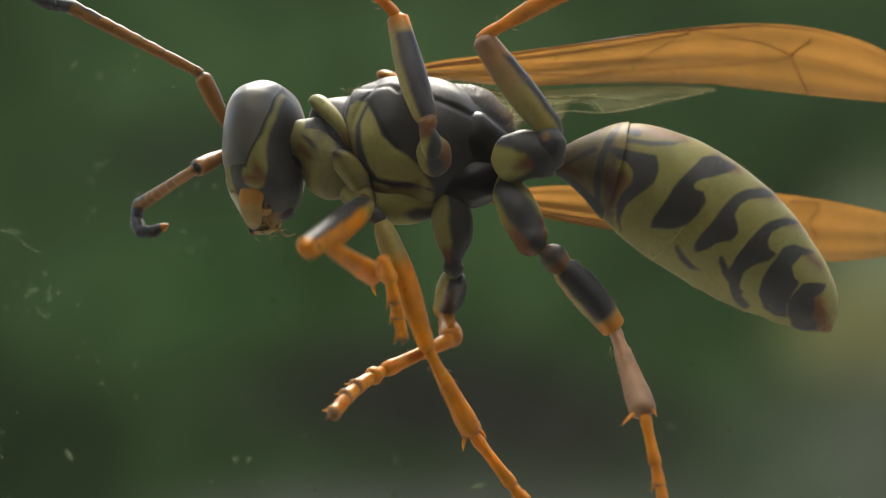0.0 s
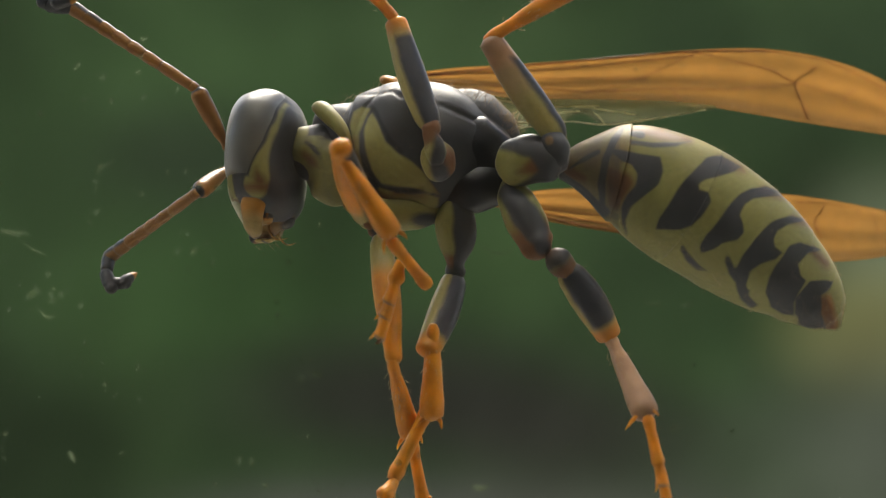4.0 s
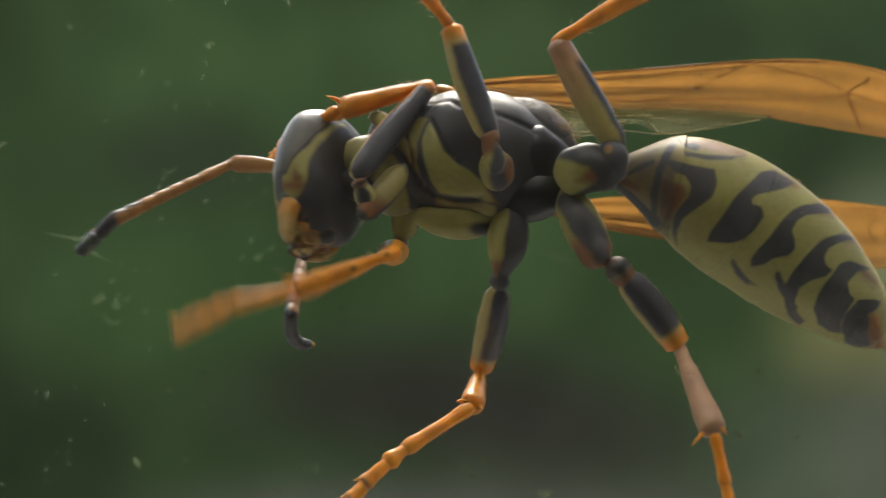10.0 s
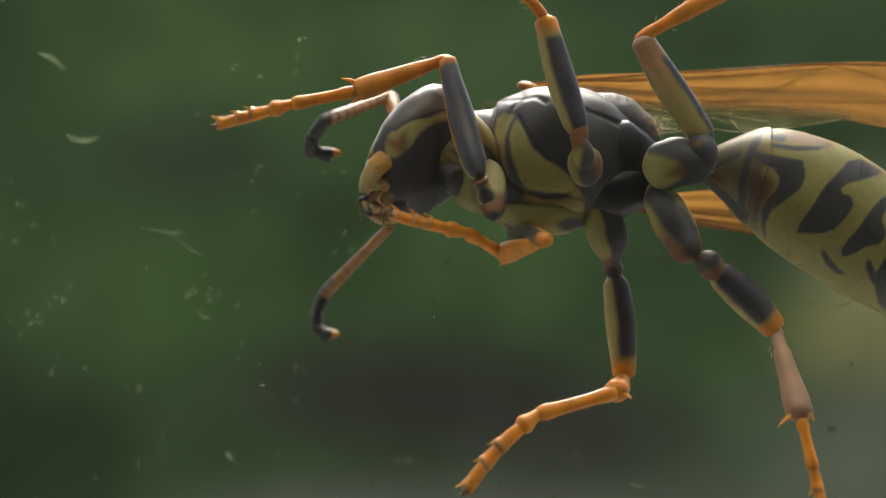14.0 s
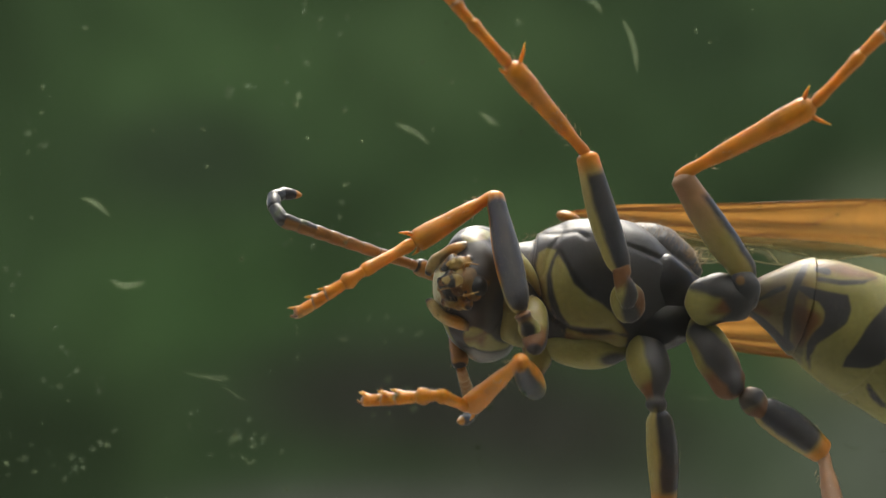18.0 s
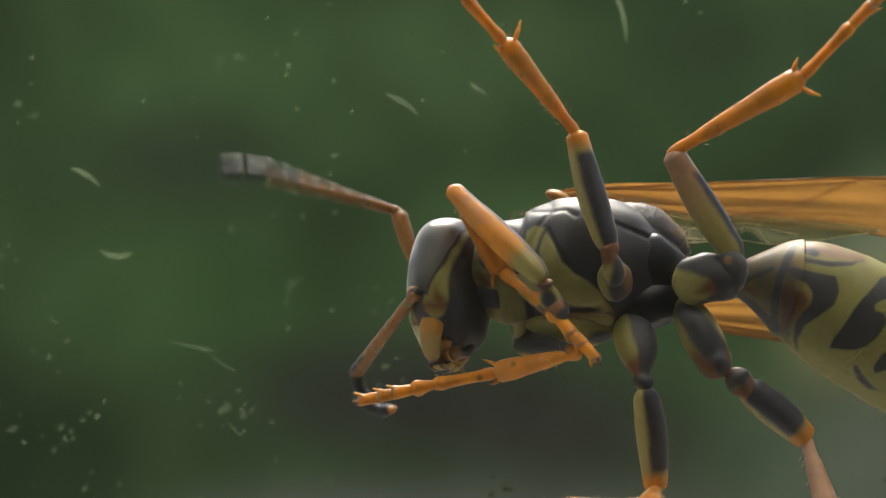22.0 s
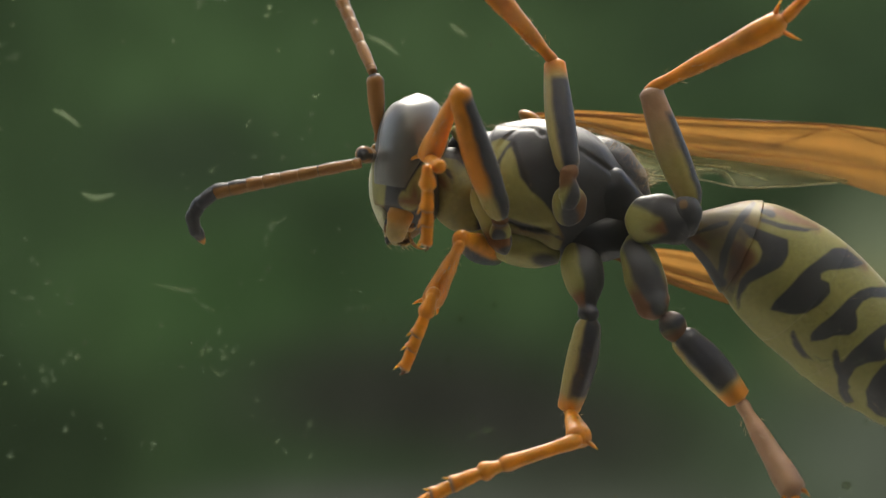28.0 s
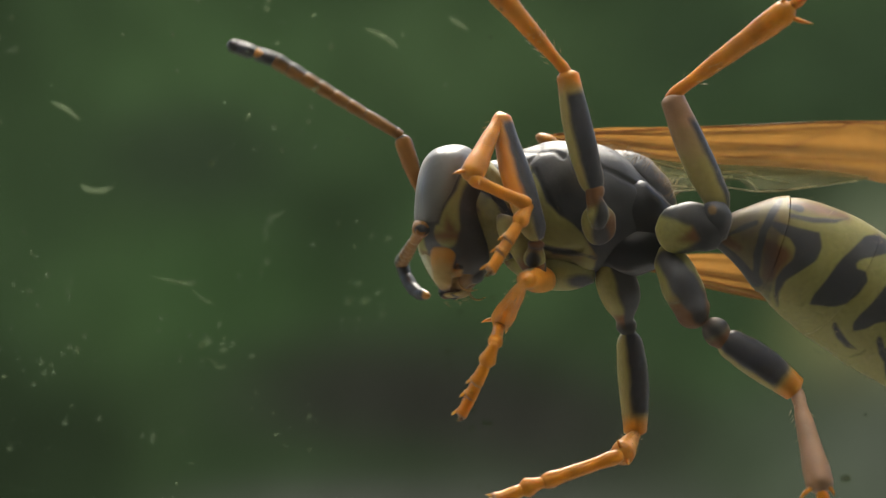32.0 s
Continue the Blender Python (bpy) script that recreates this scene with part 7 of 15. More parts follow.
    walk(front_leg_near["tarsus"], [
        (0, bone(-1.52, 0.77, -4.65, -1.23, -1.09, -4.12)), (0.125, bone(-1.63, 0.23, -4.26, -0.40, -1.27, -4.02)),
        (0.25, bone(-1.74, -0.31, -3.88, 0.08, -1.01, -3.99)), (0.5, bone(-1.96, -1.40, -3.11, -0.57, -0.19, -3.74)),
        (0.75, bone(-1.65, -0.47, -3.40, -0.15, -1.12, -4.45)), (1, bone(-1.34, 0.46, -3.69, -1.17, -1.43, -4.15)),
        (1.062, bone(-1.35, 0.50, -3.79, -1.16, -1.41, -4.14)), (1.125, bone(-1.36, 0.54, -3.88, -1.14, -1.38, -4.13)),
        (1.25, bone(-1.38, 0.63, -4.08, -1.12, -1.30, -4.10)), (1.5, bone(-1.41, 0.80, -4.48, -1.08, -1.07, -4.05)),
        (2, bone(-1.43, 0.70, -4.80, -1.15, -1.14, -4.23)), (2.5, bone(-0.54, 0.27, -4.31, -0.17, -1.63, -4.09)),
        (2.562, bone(-0.68, 0.11, -4.17, 0.06, -1.67, -3.84)), (2.625, bone(-0.82, -0.06, -4.03, 0.26, -1.62, -3.60)),
        (2.75, bone(-1.10, -0.39, -3.76, 0.51, -1.34, -3.19)), (3, bone(-1.65, -1.05, -3.22, 0.11, -0.41, -2.68)),
        (3.25, bone(-1.42, -1.62, -3.20, -0.01, -0.28, -3.34)), (3.5, bone(-1.20, -2.20, -3.18, -0.54, -0.54, -3.95)),
        (4, bone(-1.23, -1.47, -3.34, -0.13, -0.69, -4.75)), (4.5, bone(-1.26, -0.74, -3.50, -0.12, -1.14, -5.03)),
        (5, bone(-1.29, -0.00, -3.66, -0.53, -1.43, -4.74)), (5.25, bone(-1.30, 0.36, -3.74, -0.85, -1.40, -4.43)),
        (5.375, bone(-1.31, 0.54, -3.78, -1.03, -1.33, -4.25)), (5.438, bone(-1.31, 0.64, -3.80, -1.12, -1.27, -4.16)),
        (5.5, bone(-1.32, 0.73, -3.82, -1.22, -1.20, -4.06)), (6, bone(-1.19, 0.61, -4.69, -0.89, -1.32, -4.77)),
        (6.062, bone(-1.28, 0.30, -4.33, -0.48, -1.47, -4.55)), (6.125, bone(-1.37, -0.01, -3.97, -0.13, -1.48, -4.31)),
        (6.25, bone(-1.55, -0.63, -3.24, 0.25, -1.19, -3.73)), (6.5, bone(-1.92, -1.87, -1.79, -0.66, -0.43, -2.14)),
        (6.75, bone(-0.68, -0.44, -3.33, 1.14, -0.45, -2.63)), (7, bone(0.56, 1.00, -4.87, 1.25, -0.46, -3.78)),
        (7.125, bone(-0.78, 0.46, -3.94, -0.86, -0.28, -2.14)), (7.25, bone(-2.12, -0.07, -3.01, -2.93, 0.22, -1.26)),
        (7.375, bone(-3.47, -0.61, -2.08, -4.66, 0.59, -1.11)), (7.5, bone(-4.81, -1.15, -1.15, -5.89, 0.46, -1.38)),
        (8, bone(-5.21, -1.42, 0.81, -6.93, -1.63, -0.09)), (8.5, bone(-5.14, -2.18, 0.69, -6.91, -2.10, -0.11)),
        (9, bone(-3.69, -0.02, 0.12, -4.37, -1.68, -0.65)), (9.4, bone(-3.91, -0.39, 0.06, -4.53, -2.07, -0.72)),
        (9.6, bone(-4.19, -0.32, 0.63, -5.72, -0.78, -0.49)), (9.8, bone(-4.48, -0.24, 1.19, -5.95, 0.80, 0.44)),
        (10, bone(-4.55, 1.39, 0.96, -6.18, 2.08, 0.14)), (10.2, bone(-5.98, 1.00, 0.32, -7.82, 0.79, -0.29)),
        (10.6, bone(-8.18, 1.00, -0.32, -8.80, 0.38, -2.07)), (11, bone(-5.85, -0.51, 0.16, -6.21, -2.10, -0.91)),
        (11.5, bone(-5.39, 1.00, 0.69, -6.28, -0.69, 0.30)), (11.75, bone(-4.49, 0.35, 0.75, -6.36, 0.33, 0.20)),
        (12, bone(-3.59, -0.29, 0.82, -4.58, 1.38, 0.65)), (12.5, bone(-5.94, 2.71, 0.84, -7.73, 2.50, 0.09)),
        (13, bone(-5.47, 2.26, 0.73, -7.14, 2.05, -0.26)), (13.5, bone(-5.53, 2.60, 0.97, -7.33, 2.39, 0.26)),
        (14, bone(-6.66, 1.00, 1.49, -8.57, 0.79, 1.14)), (14.5, bone(-4.68, 1.00, 2.23, -6.62, 0.79, 2.31)),
        (16.5, bone(-4.77, 1.00, 1.57, -6.68, 0.79, 1.22)), (17, bone(-5.96, 1.00, 1.38, -7.78, 0.79, 0.72)),
        (17.5, bone(-5.77, 1.00, 1.49, -7.16, -0.28, 1.00)), (18, bone(-6.16, 1.00, 1.01, -7.69, 0.09, 0.22)),
        (18.5, bone(-5.78, 1.00, 1.20, -7.68, 0.79, 0.85)), (19, bone(-6.20, 1.00, 1.07, -7.71, 0.23, 0.11)),
        (19.5, bone(-5.13, 1.00, 1.17, -6.21, -0.59, 0.86)), (19.93, bone(-5.15, 1.00, 1.87, -6.75, -0.10, 2.05)),
        (20, bone(-4.98, 1.00, 1.44, -6.80, 0.31, 1.35)), (20.07, bone(-4.78, 1.00, 1.10, -6.67, 0.79, 0.67)),
        (20.5, bone(-5.16, 0.10, -0.10, -5.87, -1.53, -0.89)), (20.75, bone(-4.33, 0.55, -0.49, -4.30, -1.08, -1.55)),
        (21, bone(-3.49, 1.00, -0.89, -2.74, -0.37, -2.05)), (21.5, bone(-3.59, 0.84, -1.10, -2.52, -0.75, -1.48)),
        (22, bone(-3.16, 1.00, -0.67, -2.02, -0.29, -1.59)), (22.25, bone(-2.54, 0.46, -0.85, -1.75, -1.25, -1.32)),
        (22.375, bone(-2.23, 0.20, -0.94, -1.66, -1.65, -1.16)), (22.438, bone(-2.08, 0.06, -0.98, -1.62, -1.83, -1.07)),
        (22.5, bone(-1.92, -0.07, -1.03, -1.58, -1.99, -0.99)), (22.562, bone(-1.91, 0.01, -0.99, -1.38, -1.86, -1.14)),
        (22.625, bone(-1.90, 0.09, -0.96, -1.18, -1.69, -1.28)), (22.75, bone(-1.87, 0.25, -0.89, -0.83, -1.25, -1.55)),
        (23, bone(-1.82, 0.58, -0.74, -0.39, -0.05, -1.91)), (23.25, bone(-1.98, -0.26, -0.39, -0.03, -0.38, -0.45)),
        (23.5, bone(-2.13, -1.11, -0.04, -0.57, -0.66, 1.05)), (24, bone(-2.64, -2.20, 0.38, -0.88, -2.02, -0.44)),
        (24.5, bone(-3.42, -1.55, 0.71, -1.69, -0.79, 1.18)), (25, bone(-3.28, -2.20, 0.24, -1.80, -1.35, -0.71)),
        (25.5, bone(-1.71, -2.20, -0.69, -0.12, -1.43, -1.51)), (25.75, bone(-2.82, -1.15, -0.28, -1.38, -1.79, -1.42)),
        (26, bone(-3.93, -0.10, 0.14, -3.43, -1.79, -0.69)), (26.2, bone(-4.62, 0.25, 0.33, -4.16, -1.55, -0.25)),
        (26.5, bone(-5.10, -0.20, 0.37, -4.57, -2.00, -0.16)), (27.5, bone(-4.48, -0.09, -0.07, -4.05, -1.95, -0.45)),
        (28, bone(-4.18, -0.03, -0.29, -3.79, -1.92, -0.60)), (28.062, bone(-4.14, -0.02, -0.32, -3.76, -1.91, -0.62)),
        (28.125, bone(-4.10, -0.02, -0.34, -3.73, -1.91, -0.64)), (28.25, bone(-4.02, -0.00, -0.40, -3.67, -1.90, -0.67)),
        (28.5, bone(-3.87, 0.03, -0.51, -3.54, -1.88, -0.74)), (28.562, bone(-3.83, -0.25, -0.42, -2.96, -1.96, -0.77)),
        (28.625, bone(-3.80, -0.53, -0.34, -2.46, -1.88, -0.77)), (28.75, bone(-3.73, -1.09, -0.16, -1.86, -1.39, -0.64)),
        (29, bone(-3.58, -2.20, 0.19, -2.63, -0.50, 0.09)), (29.5, bone(-3.34, -2.20, -0.03, -2.18, -0.63, -0.06)),
        (30, bone(-4.02, -1.90, 0.35, -3.21, -0.21, -0.16)), (30.25, bone(-4.03, -1.68, 0.39, -2.84, -0.16, 0.65)),
        (30.5, bone(-4.04, -1.46, 0.43, -2.71, -0.42, 1.41)), (31, bone(-3.45, -0.97, 0.51, -1.54, -0.58, 0.51)),
        (31.3, bone(-3.51, -0.85, 0.22, -1.65, -0.47, -0.20)), (31.6, bone(-3.56, -0.81, 0.22, -1.79, -0.45, -0.53)),
        (32, bone(-3.72, -0.78, 0.18, -1.94, -0.43, -0.54)),
    ])
    walk(front_leg_near["toe"], [
        (0, bone(-1.23, -1.09, -4.12, -0.67, -1.10, -6.51)), (0.5, bone(-0.57, -0.19, -3.74, -1.65, -1.10, -5.73)),
        (1, bone(-1.17, -1.43, -4.15, -1.49, -1.10, -6.56)), (1.5, bone(-1.08, -1.07, -4.05, -0.39, -1.10, -6.40)),
        (2, bone(-1.15, -1.14, -4.23, -0.25, -1.10, -6.51)), (2.5, bone(-0.17, -1.63, -4.09, 0.27, -1.10, -6.44)),
        (3, bone(0.11, -0.41, -2.68, -1.09, -1.10, -4.70)), (3.5, bone(-0.54, -0.54, -3.95, -1.25, -1.10, -6.23)),
        (5.5, bone(-1.22, -1.20, -4.06, -1.79, -1.10, -6.44)), (6, bone(-0.89, -1.32, -4.77, -0.93, -1.10, -7.21)),
        (6.5, bone(-0.66, -0.43, -2.14, -1.46, -1.10, -4.35)), (7, bone(1.25, -0.46, -3.78, -0.14, -1.10, -5.70)),
        (7.5, bone(-5.89, 0.46, -1.38, -5.83, -1.10, -3.27)), (7.75, bone(-6.41, -0.59, -0.73, -7.69, -1.42, -2.65)),
        (8, bone(-6.93, -1.63, -0.09, -9.05, -1.42, -1.30)), (8.5, bone(-6.91, -2.10, -0.11, -8.91, -2.18, -1.53)),
        (9, bone(-4.37, -1.68, -0.65, -5.76, -1.10, -2.58)), (9.4, bone(-4.53, -2.07, -0.72, -5.77, -1.10, -2.60)),
        (9.8, bone(-5.95, 0.80, 0.44, -6.36, 3.11, -0.26)), (10, bone(-6.18, 2.08, 0.14, -6.94, 4.26, -0.68)),
        (10.2, bone(-7.82, 0.79, -0.29, -10.10, 1.00, -1.17)), (10.6, bone(-8.80, 0.38, -2.07, -9.64, 0.24, -4.36)),
        (11, bone(-6.21, -2.10, -0.91, -7.05, -1.10, -2.98)), (11.5, bone(-6.28, -0.69, 0.30, -8.22, -1.10, -1.13)),
        (11.75, bone(-5.43, 0.34, 0.48, -6.68, 1.65, -1.17)), (12, bone(-4.58, 1.38, 0.65, -4.40, 3.65, -0.26)),
        (12.25, bone(-6.15, 1.94, 0.37, -7.48, 3.56, -0.90)), (12.5, bone(-7.73, 2.50, 0.09, -9.93, 2.71, -0.95)),
        (13, bone(-7.14, 2.05, -0.26, -9.19, 2.26, -1.58)), (13.5, bone(-7.33, 2.39, 0.26, -9.56, 2.60, -0.73)),
        (14, bone(-8.57, 0.79, 1.14, -10.94, 1.00, 0.58)), (14.5, bone(-6.62, 0.79, 2.31, -9.06, 1.00, 2.27)),
        (16.5, bone(-6.68, 0.79, 1.22, -9.05, 1.00, 0.67)), (17, bone(-7.78, 0.79, 0.72, -10.04, 1.00, -0.22)),
        (17.5, bone(-7.16, -0.28, 1.00, -9.26, -1.10, 0.04)), (18, bone(-7.69, 0.09, 0.22, -9.76, -0.34, -1.02)),
        (18.5, bone(-7.68, 0.79, 0.85, -10.06, 1.00, 0.29)), (19, bone(-7.71, 0.23, 0.11, -9.71, -0.15, -1.27)),
        (19.5, bone(-6.21, -0.59, 0.86, -8.32, -1.10, -0.27)), (19.93, bone(-6.75, -0.10, 2.05, -9.12, -0.72, 2.03)),
        (20, bone(-6.80, 0.31, 1.35, -9.21, 0.05, 1.05)), (20.07, bone(-6.67, 0.79, 0.67, -9.03, 1.00, 0.02)),
        (20.5, bone(-5.87, -1.53, -0.89, -7.32, -1.10, -2.82)), (21, bone(-2.74, -0.37, -2.05, -1.82, -1.10, -4.20)),
        (21.5, bone(-2.52, -0.75, -1.48, -0.77, -1.10, -3.15)), (22, bone(-2.02, -0.29, -1.59, -0.48, -1.10, -3.31)),
        (22.5, bone(-1.58, -1.99, -0.99, -1.57, -1.10, -3.27)), (23, bone(-0.39, -0.05, -1.91, 1.38, -0.34, -3.59)),
        (23.5, bone(-0.57, -0.66, 1.05, -0.14, -1.10, -1.33)), (24, bone(-0.88, -2.02, -0.44, 1.06, -1.10, -1.62)),
        (24.5, bone(-1.69, -0.79, 1.18, -1.59, -1.10, -1.25)), (25, bone(-1.80, -1.35, -0.71, -1.07, -1.10, -3.03)),
        (25.5, bone(-0.12, -1.43, -1.51, 0.89, -1.10, -3.72)), (26, bone(-3.43, -1.79, -0.69, -3.14, -1.10, -3.03)),
        (26.2, bone(-4.16, -1.55, -0.25, -3.86, -1.10, -2.64)), (26.5, bone(-4.57, -2.00, -0.16, -4.21, -1.10, -2.41)),
        (28.5, bone(-3.54, -1.88, -0.74, -3.25, -1.10, -3.05)), (29, bone(-2.63, -0.50, 0.09, -2.92, -1.10, -2.27)),
        (29.5, bone(-2.18, -0.63, -0.06, -2.38, -1.10, -2.46)), (30, bone(-3.21, -0.21, -0.16, -3.72, -1.10, -2.38)),
        (30.5, bone(-2.71, -0.42, 1.41, -3.32, -1.10, -0.86)), (31, bone(-1.54, -0.58, 0.51, -1.76, -1.10, -1.88)),
        (31.3, bone(-1.65, -0.47, -0.20, -2.57, -1.10, -2.38)), (31.6, bone(-1.79, -0.45, -0.53, -2.75, -1.10, -2.69)),
        (32, bone(-1.94, -0.43, -0.54, -3.08, -1.10, -2.60)),
    ])
    walk(front_leg_far["coxa"], [
        (0, bone(-2.56, 1.70, -1.79, -1.40, 0.83, -3.02)), (0.5, bone(-2.56, 1.70, -1.79, -1.46, 1.70, -3.34)),
        (1, bone(-2.56, 1.70, -1.79, -1.42, 1.70, -3.32)), (1.5, bone(-2.56, 1.70, -1.79, -1.55, 0.54, -2.91)),
        (2, bone(-2.56, 1.70, -1.79, -1.40, 0.71, -2.92)), (2.5, bone(-2.56, 1.70, -1.79, -1.56, 0.76, -3.11)),
        (3, bone(-2.56, 1.70, -1.79, -1.64, 0.82, -3.20)), (3.5, bone(-2.56, 1.70, -1.79, -1.62, 0.93, -3.25)),
        (5.5, bone(-2.56, 1.70, -1.79, -1.58, 1.08, -3.30)), (6, bone(-2.56, 1.70, -1.79, -1.51, 0.89, -3.16)),
        (6.5, bone(-2.56, 1.70, -1.79, -1.53, 1.33, -3.35)), (7, bone(-2.56, 1.70, -1.79, -1.63, 1.17, -3.37)),
        (7.5, bone(-2.56, 1.70, -1.79, -1.54, 0.85, -3.15)), (8, bone(-2.56, 1.70, -1.79, -1.49, 2.92, -2.79)),
        (8.5, bone(-2.56, 1.70, -1.79, -1.58, 3.09, -2.65)), (9, bone(-2.56, 1.70, -1.79, -1.61, 3.17, -2.53)),
        (9.4, bone(-2.56, 1.70, -1.79, -1.73, 3.27, -2.48)), (9.8, bone(-2.56, 1.70, -1.79, -2.39, 2.99, -3.18)),
        (9.93, bone(-2.56, 1.70, -1.79, -2.71, 2.77, -3.36)), (10, bone(-2.56, 1.70, -1.79, -2.85, 2.68, -3.39)),
        (10.07, bone(-2.56, 1.70, -1.79, -2.96, 2.56, -3.44)), (10.2, bone(-2.56, 1.70, -1.79, -2.35, 2.60, -3.46)),
        (10.6, bone(-2.56, 1.70, -1.79, -2.46, 2.84, -3.31)), (11, bone(-2.56, 1.70, -1.79, -2.15, 2.77, -3.31)),
        (11.25, bone(-2.56, 1.70, -1.79, -2.07, 1.43, -3.61)), (11.5, bone(-2.56, 1.70, -1.79, -2.25, 0.24, -2.96)),
        (12, bone(-2.56, 1.70, -1.79, -2.16, 0.09, -2.72)), (12.25, bone(-2.56, 1.70, -1.79, -1.88, 1.89, -3.56)),
        (12.5, bone(-2.56, 1.70, -1.79, -2.35, 3.48, -2.44)), (13, bone(-2.56, 1.70, -1.79, -2.44, 3.50, -2.39)),
        (13.5, bone(-2.56, 1.70, -1.79, -2.22, 3.43, -2.50)), (14, bone(-2.56, 1.70, -1.79, -1.81, 2.98, -2.98)),
        (14.5, bone(-2.56, 1.70, -1.79, -1.94, 3.09, -2.93)), (16.5, bone(-2.56, 1.70, -1.79, -2.49, 3.35, -2.73)),
        (17, bone(-2.56, 1.70, -1.79, -2.44, 2.84, -3.31)), (17.5, bone(-2.56, 1.70, -1.79, -2.48, 2.97, -3.21)),
        (18, bone(-2.56, 1.70, -1.79, -2.54, 2.02, -3.67)), (18.5, bone(-2.56, 1.70, -1.79, -2.36, 2.55, -3.48)),
        (19, bone(-2.56, 1.70, -1.79, -1.92, 2.31, -3.48)), (19.5, bone(-2.56, 1.70, -1.79, -1.89, 2.27, -3.48)),
        (20, bone(-2.56, 1.70, -1.79, -1.88, 1.70, -3.57)), (20.1, bone(-2.56, 1.70, -1.79, -2.17, 2.34, -3.54)),
        (20.5, bone(-2.56, 1.70, -1.79, -2.38, 2.50, -3.51)), (21, bone(-2.56, 1.70, -1.79, -2.76, 2.68, -3.41)),
        (21.5, bone(-2.56, 1.70, -1.79, -2.65, 2.88, -3.28)), (22, bone(-2.56, 1.70, -1.79, -2.59, 3.16, -3.01)),
        (22.5, bone(-2.56, 1.70, -1.79, -1.80, 3.10, -2.83)), (23, bone(-2.56, 1.70, -1.79, -1.54, 2.27, -3.29)),
        (23.5, bone(-2.56, 1.70, -1.79, -1.59, 2.94, -2.85)), (24, bone(-2.56, 1.70, -1.79, -1.38, 1.70, -3.28)),
        (24.5, bone(-2.56, 1.70, -1.79, -1.43, 1.70, -3.32)), (25, bone(-2.56, 1.70, -1.79, -1.46, 1.70, -3.35)),
        (25.5, bone(-2.56, 1.70, -1.79, -1.43, 1.70, -3.32)), (26, bone(-2.56, 1.70, -1.79, -1.19, 1.70, -3.11)),
        (26.2, bone(-2.56, 1.70, -1.79, -1.86, 2.88, -3.11)), (26.5, bone(-2.56, 1.70, -1.79, -1.98, 3.04, -3.01)),
        (28.5, bone(-2.56, 1.70, -1.79, -1.50, 2.96, -2.74)), (29, bone(-2.56, 1.70, -1.79, -1.54, 3.03, -2.70)),
        (29.5, bone(-2.56, 1.70, -1.79, -1.56, 3.07, -2.65)), (30, bone(-2.56, 1.70, -1.79, -1.33, 2.62, -2.91)),
        (30.5, bone(-2.56, 1.70, -1.79, -1.28, 2.65, -2.83)), (31, bone(-2.56, 1.70, -1.79, -0.93, 2.34, -2.54)),
        (31.3, bone(-2.56, 1.70, -1.79, -0.94, 2.29, -2.60)), (31.6, bone(-2.56, 1.70, -1.79, -0.97, 2.26, -2.67)),
        (32, bone(-2.56, 1.70, -1.79, -1.05, 2.33, -2.75)),
    ])
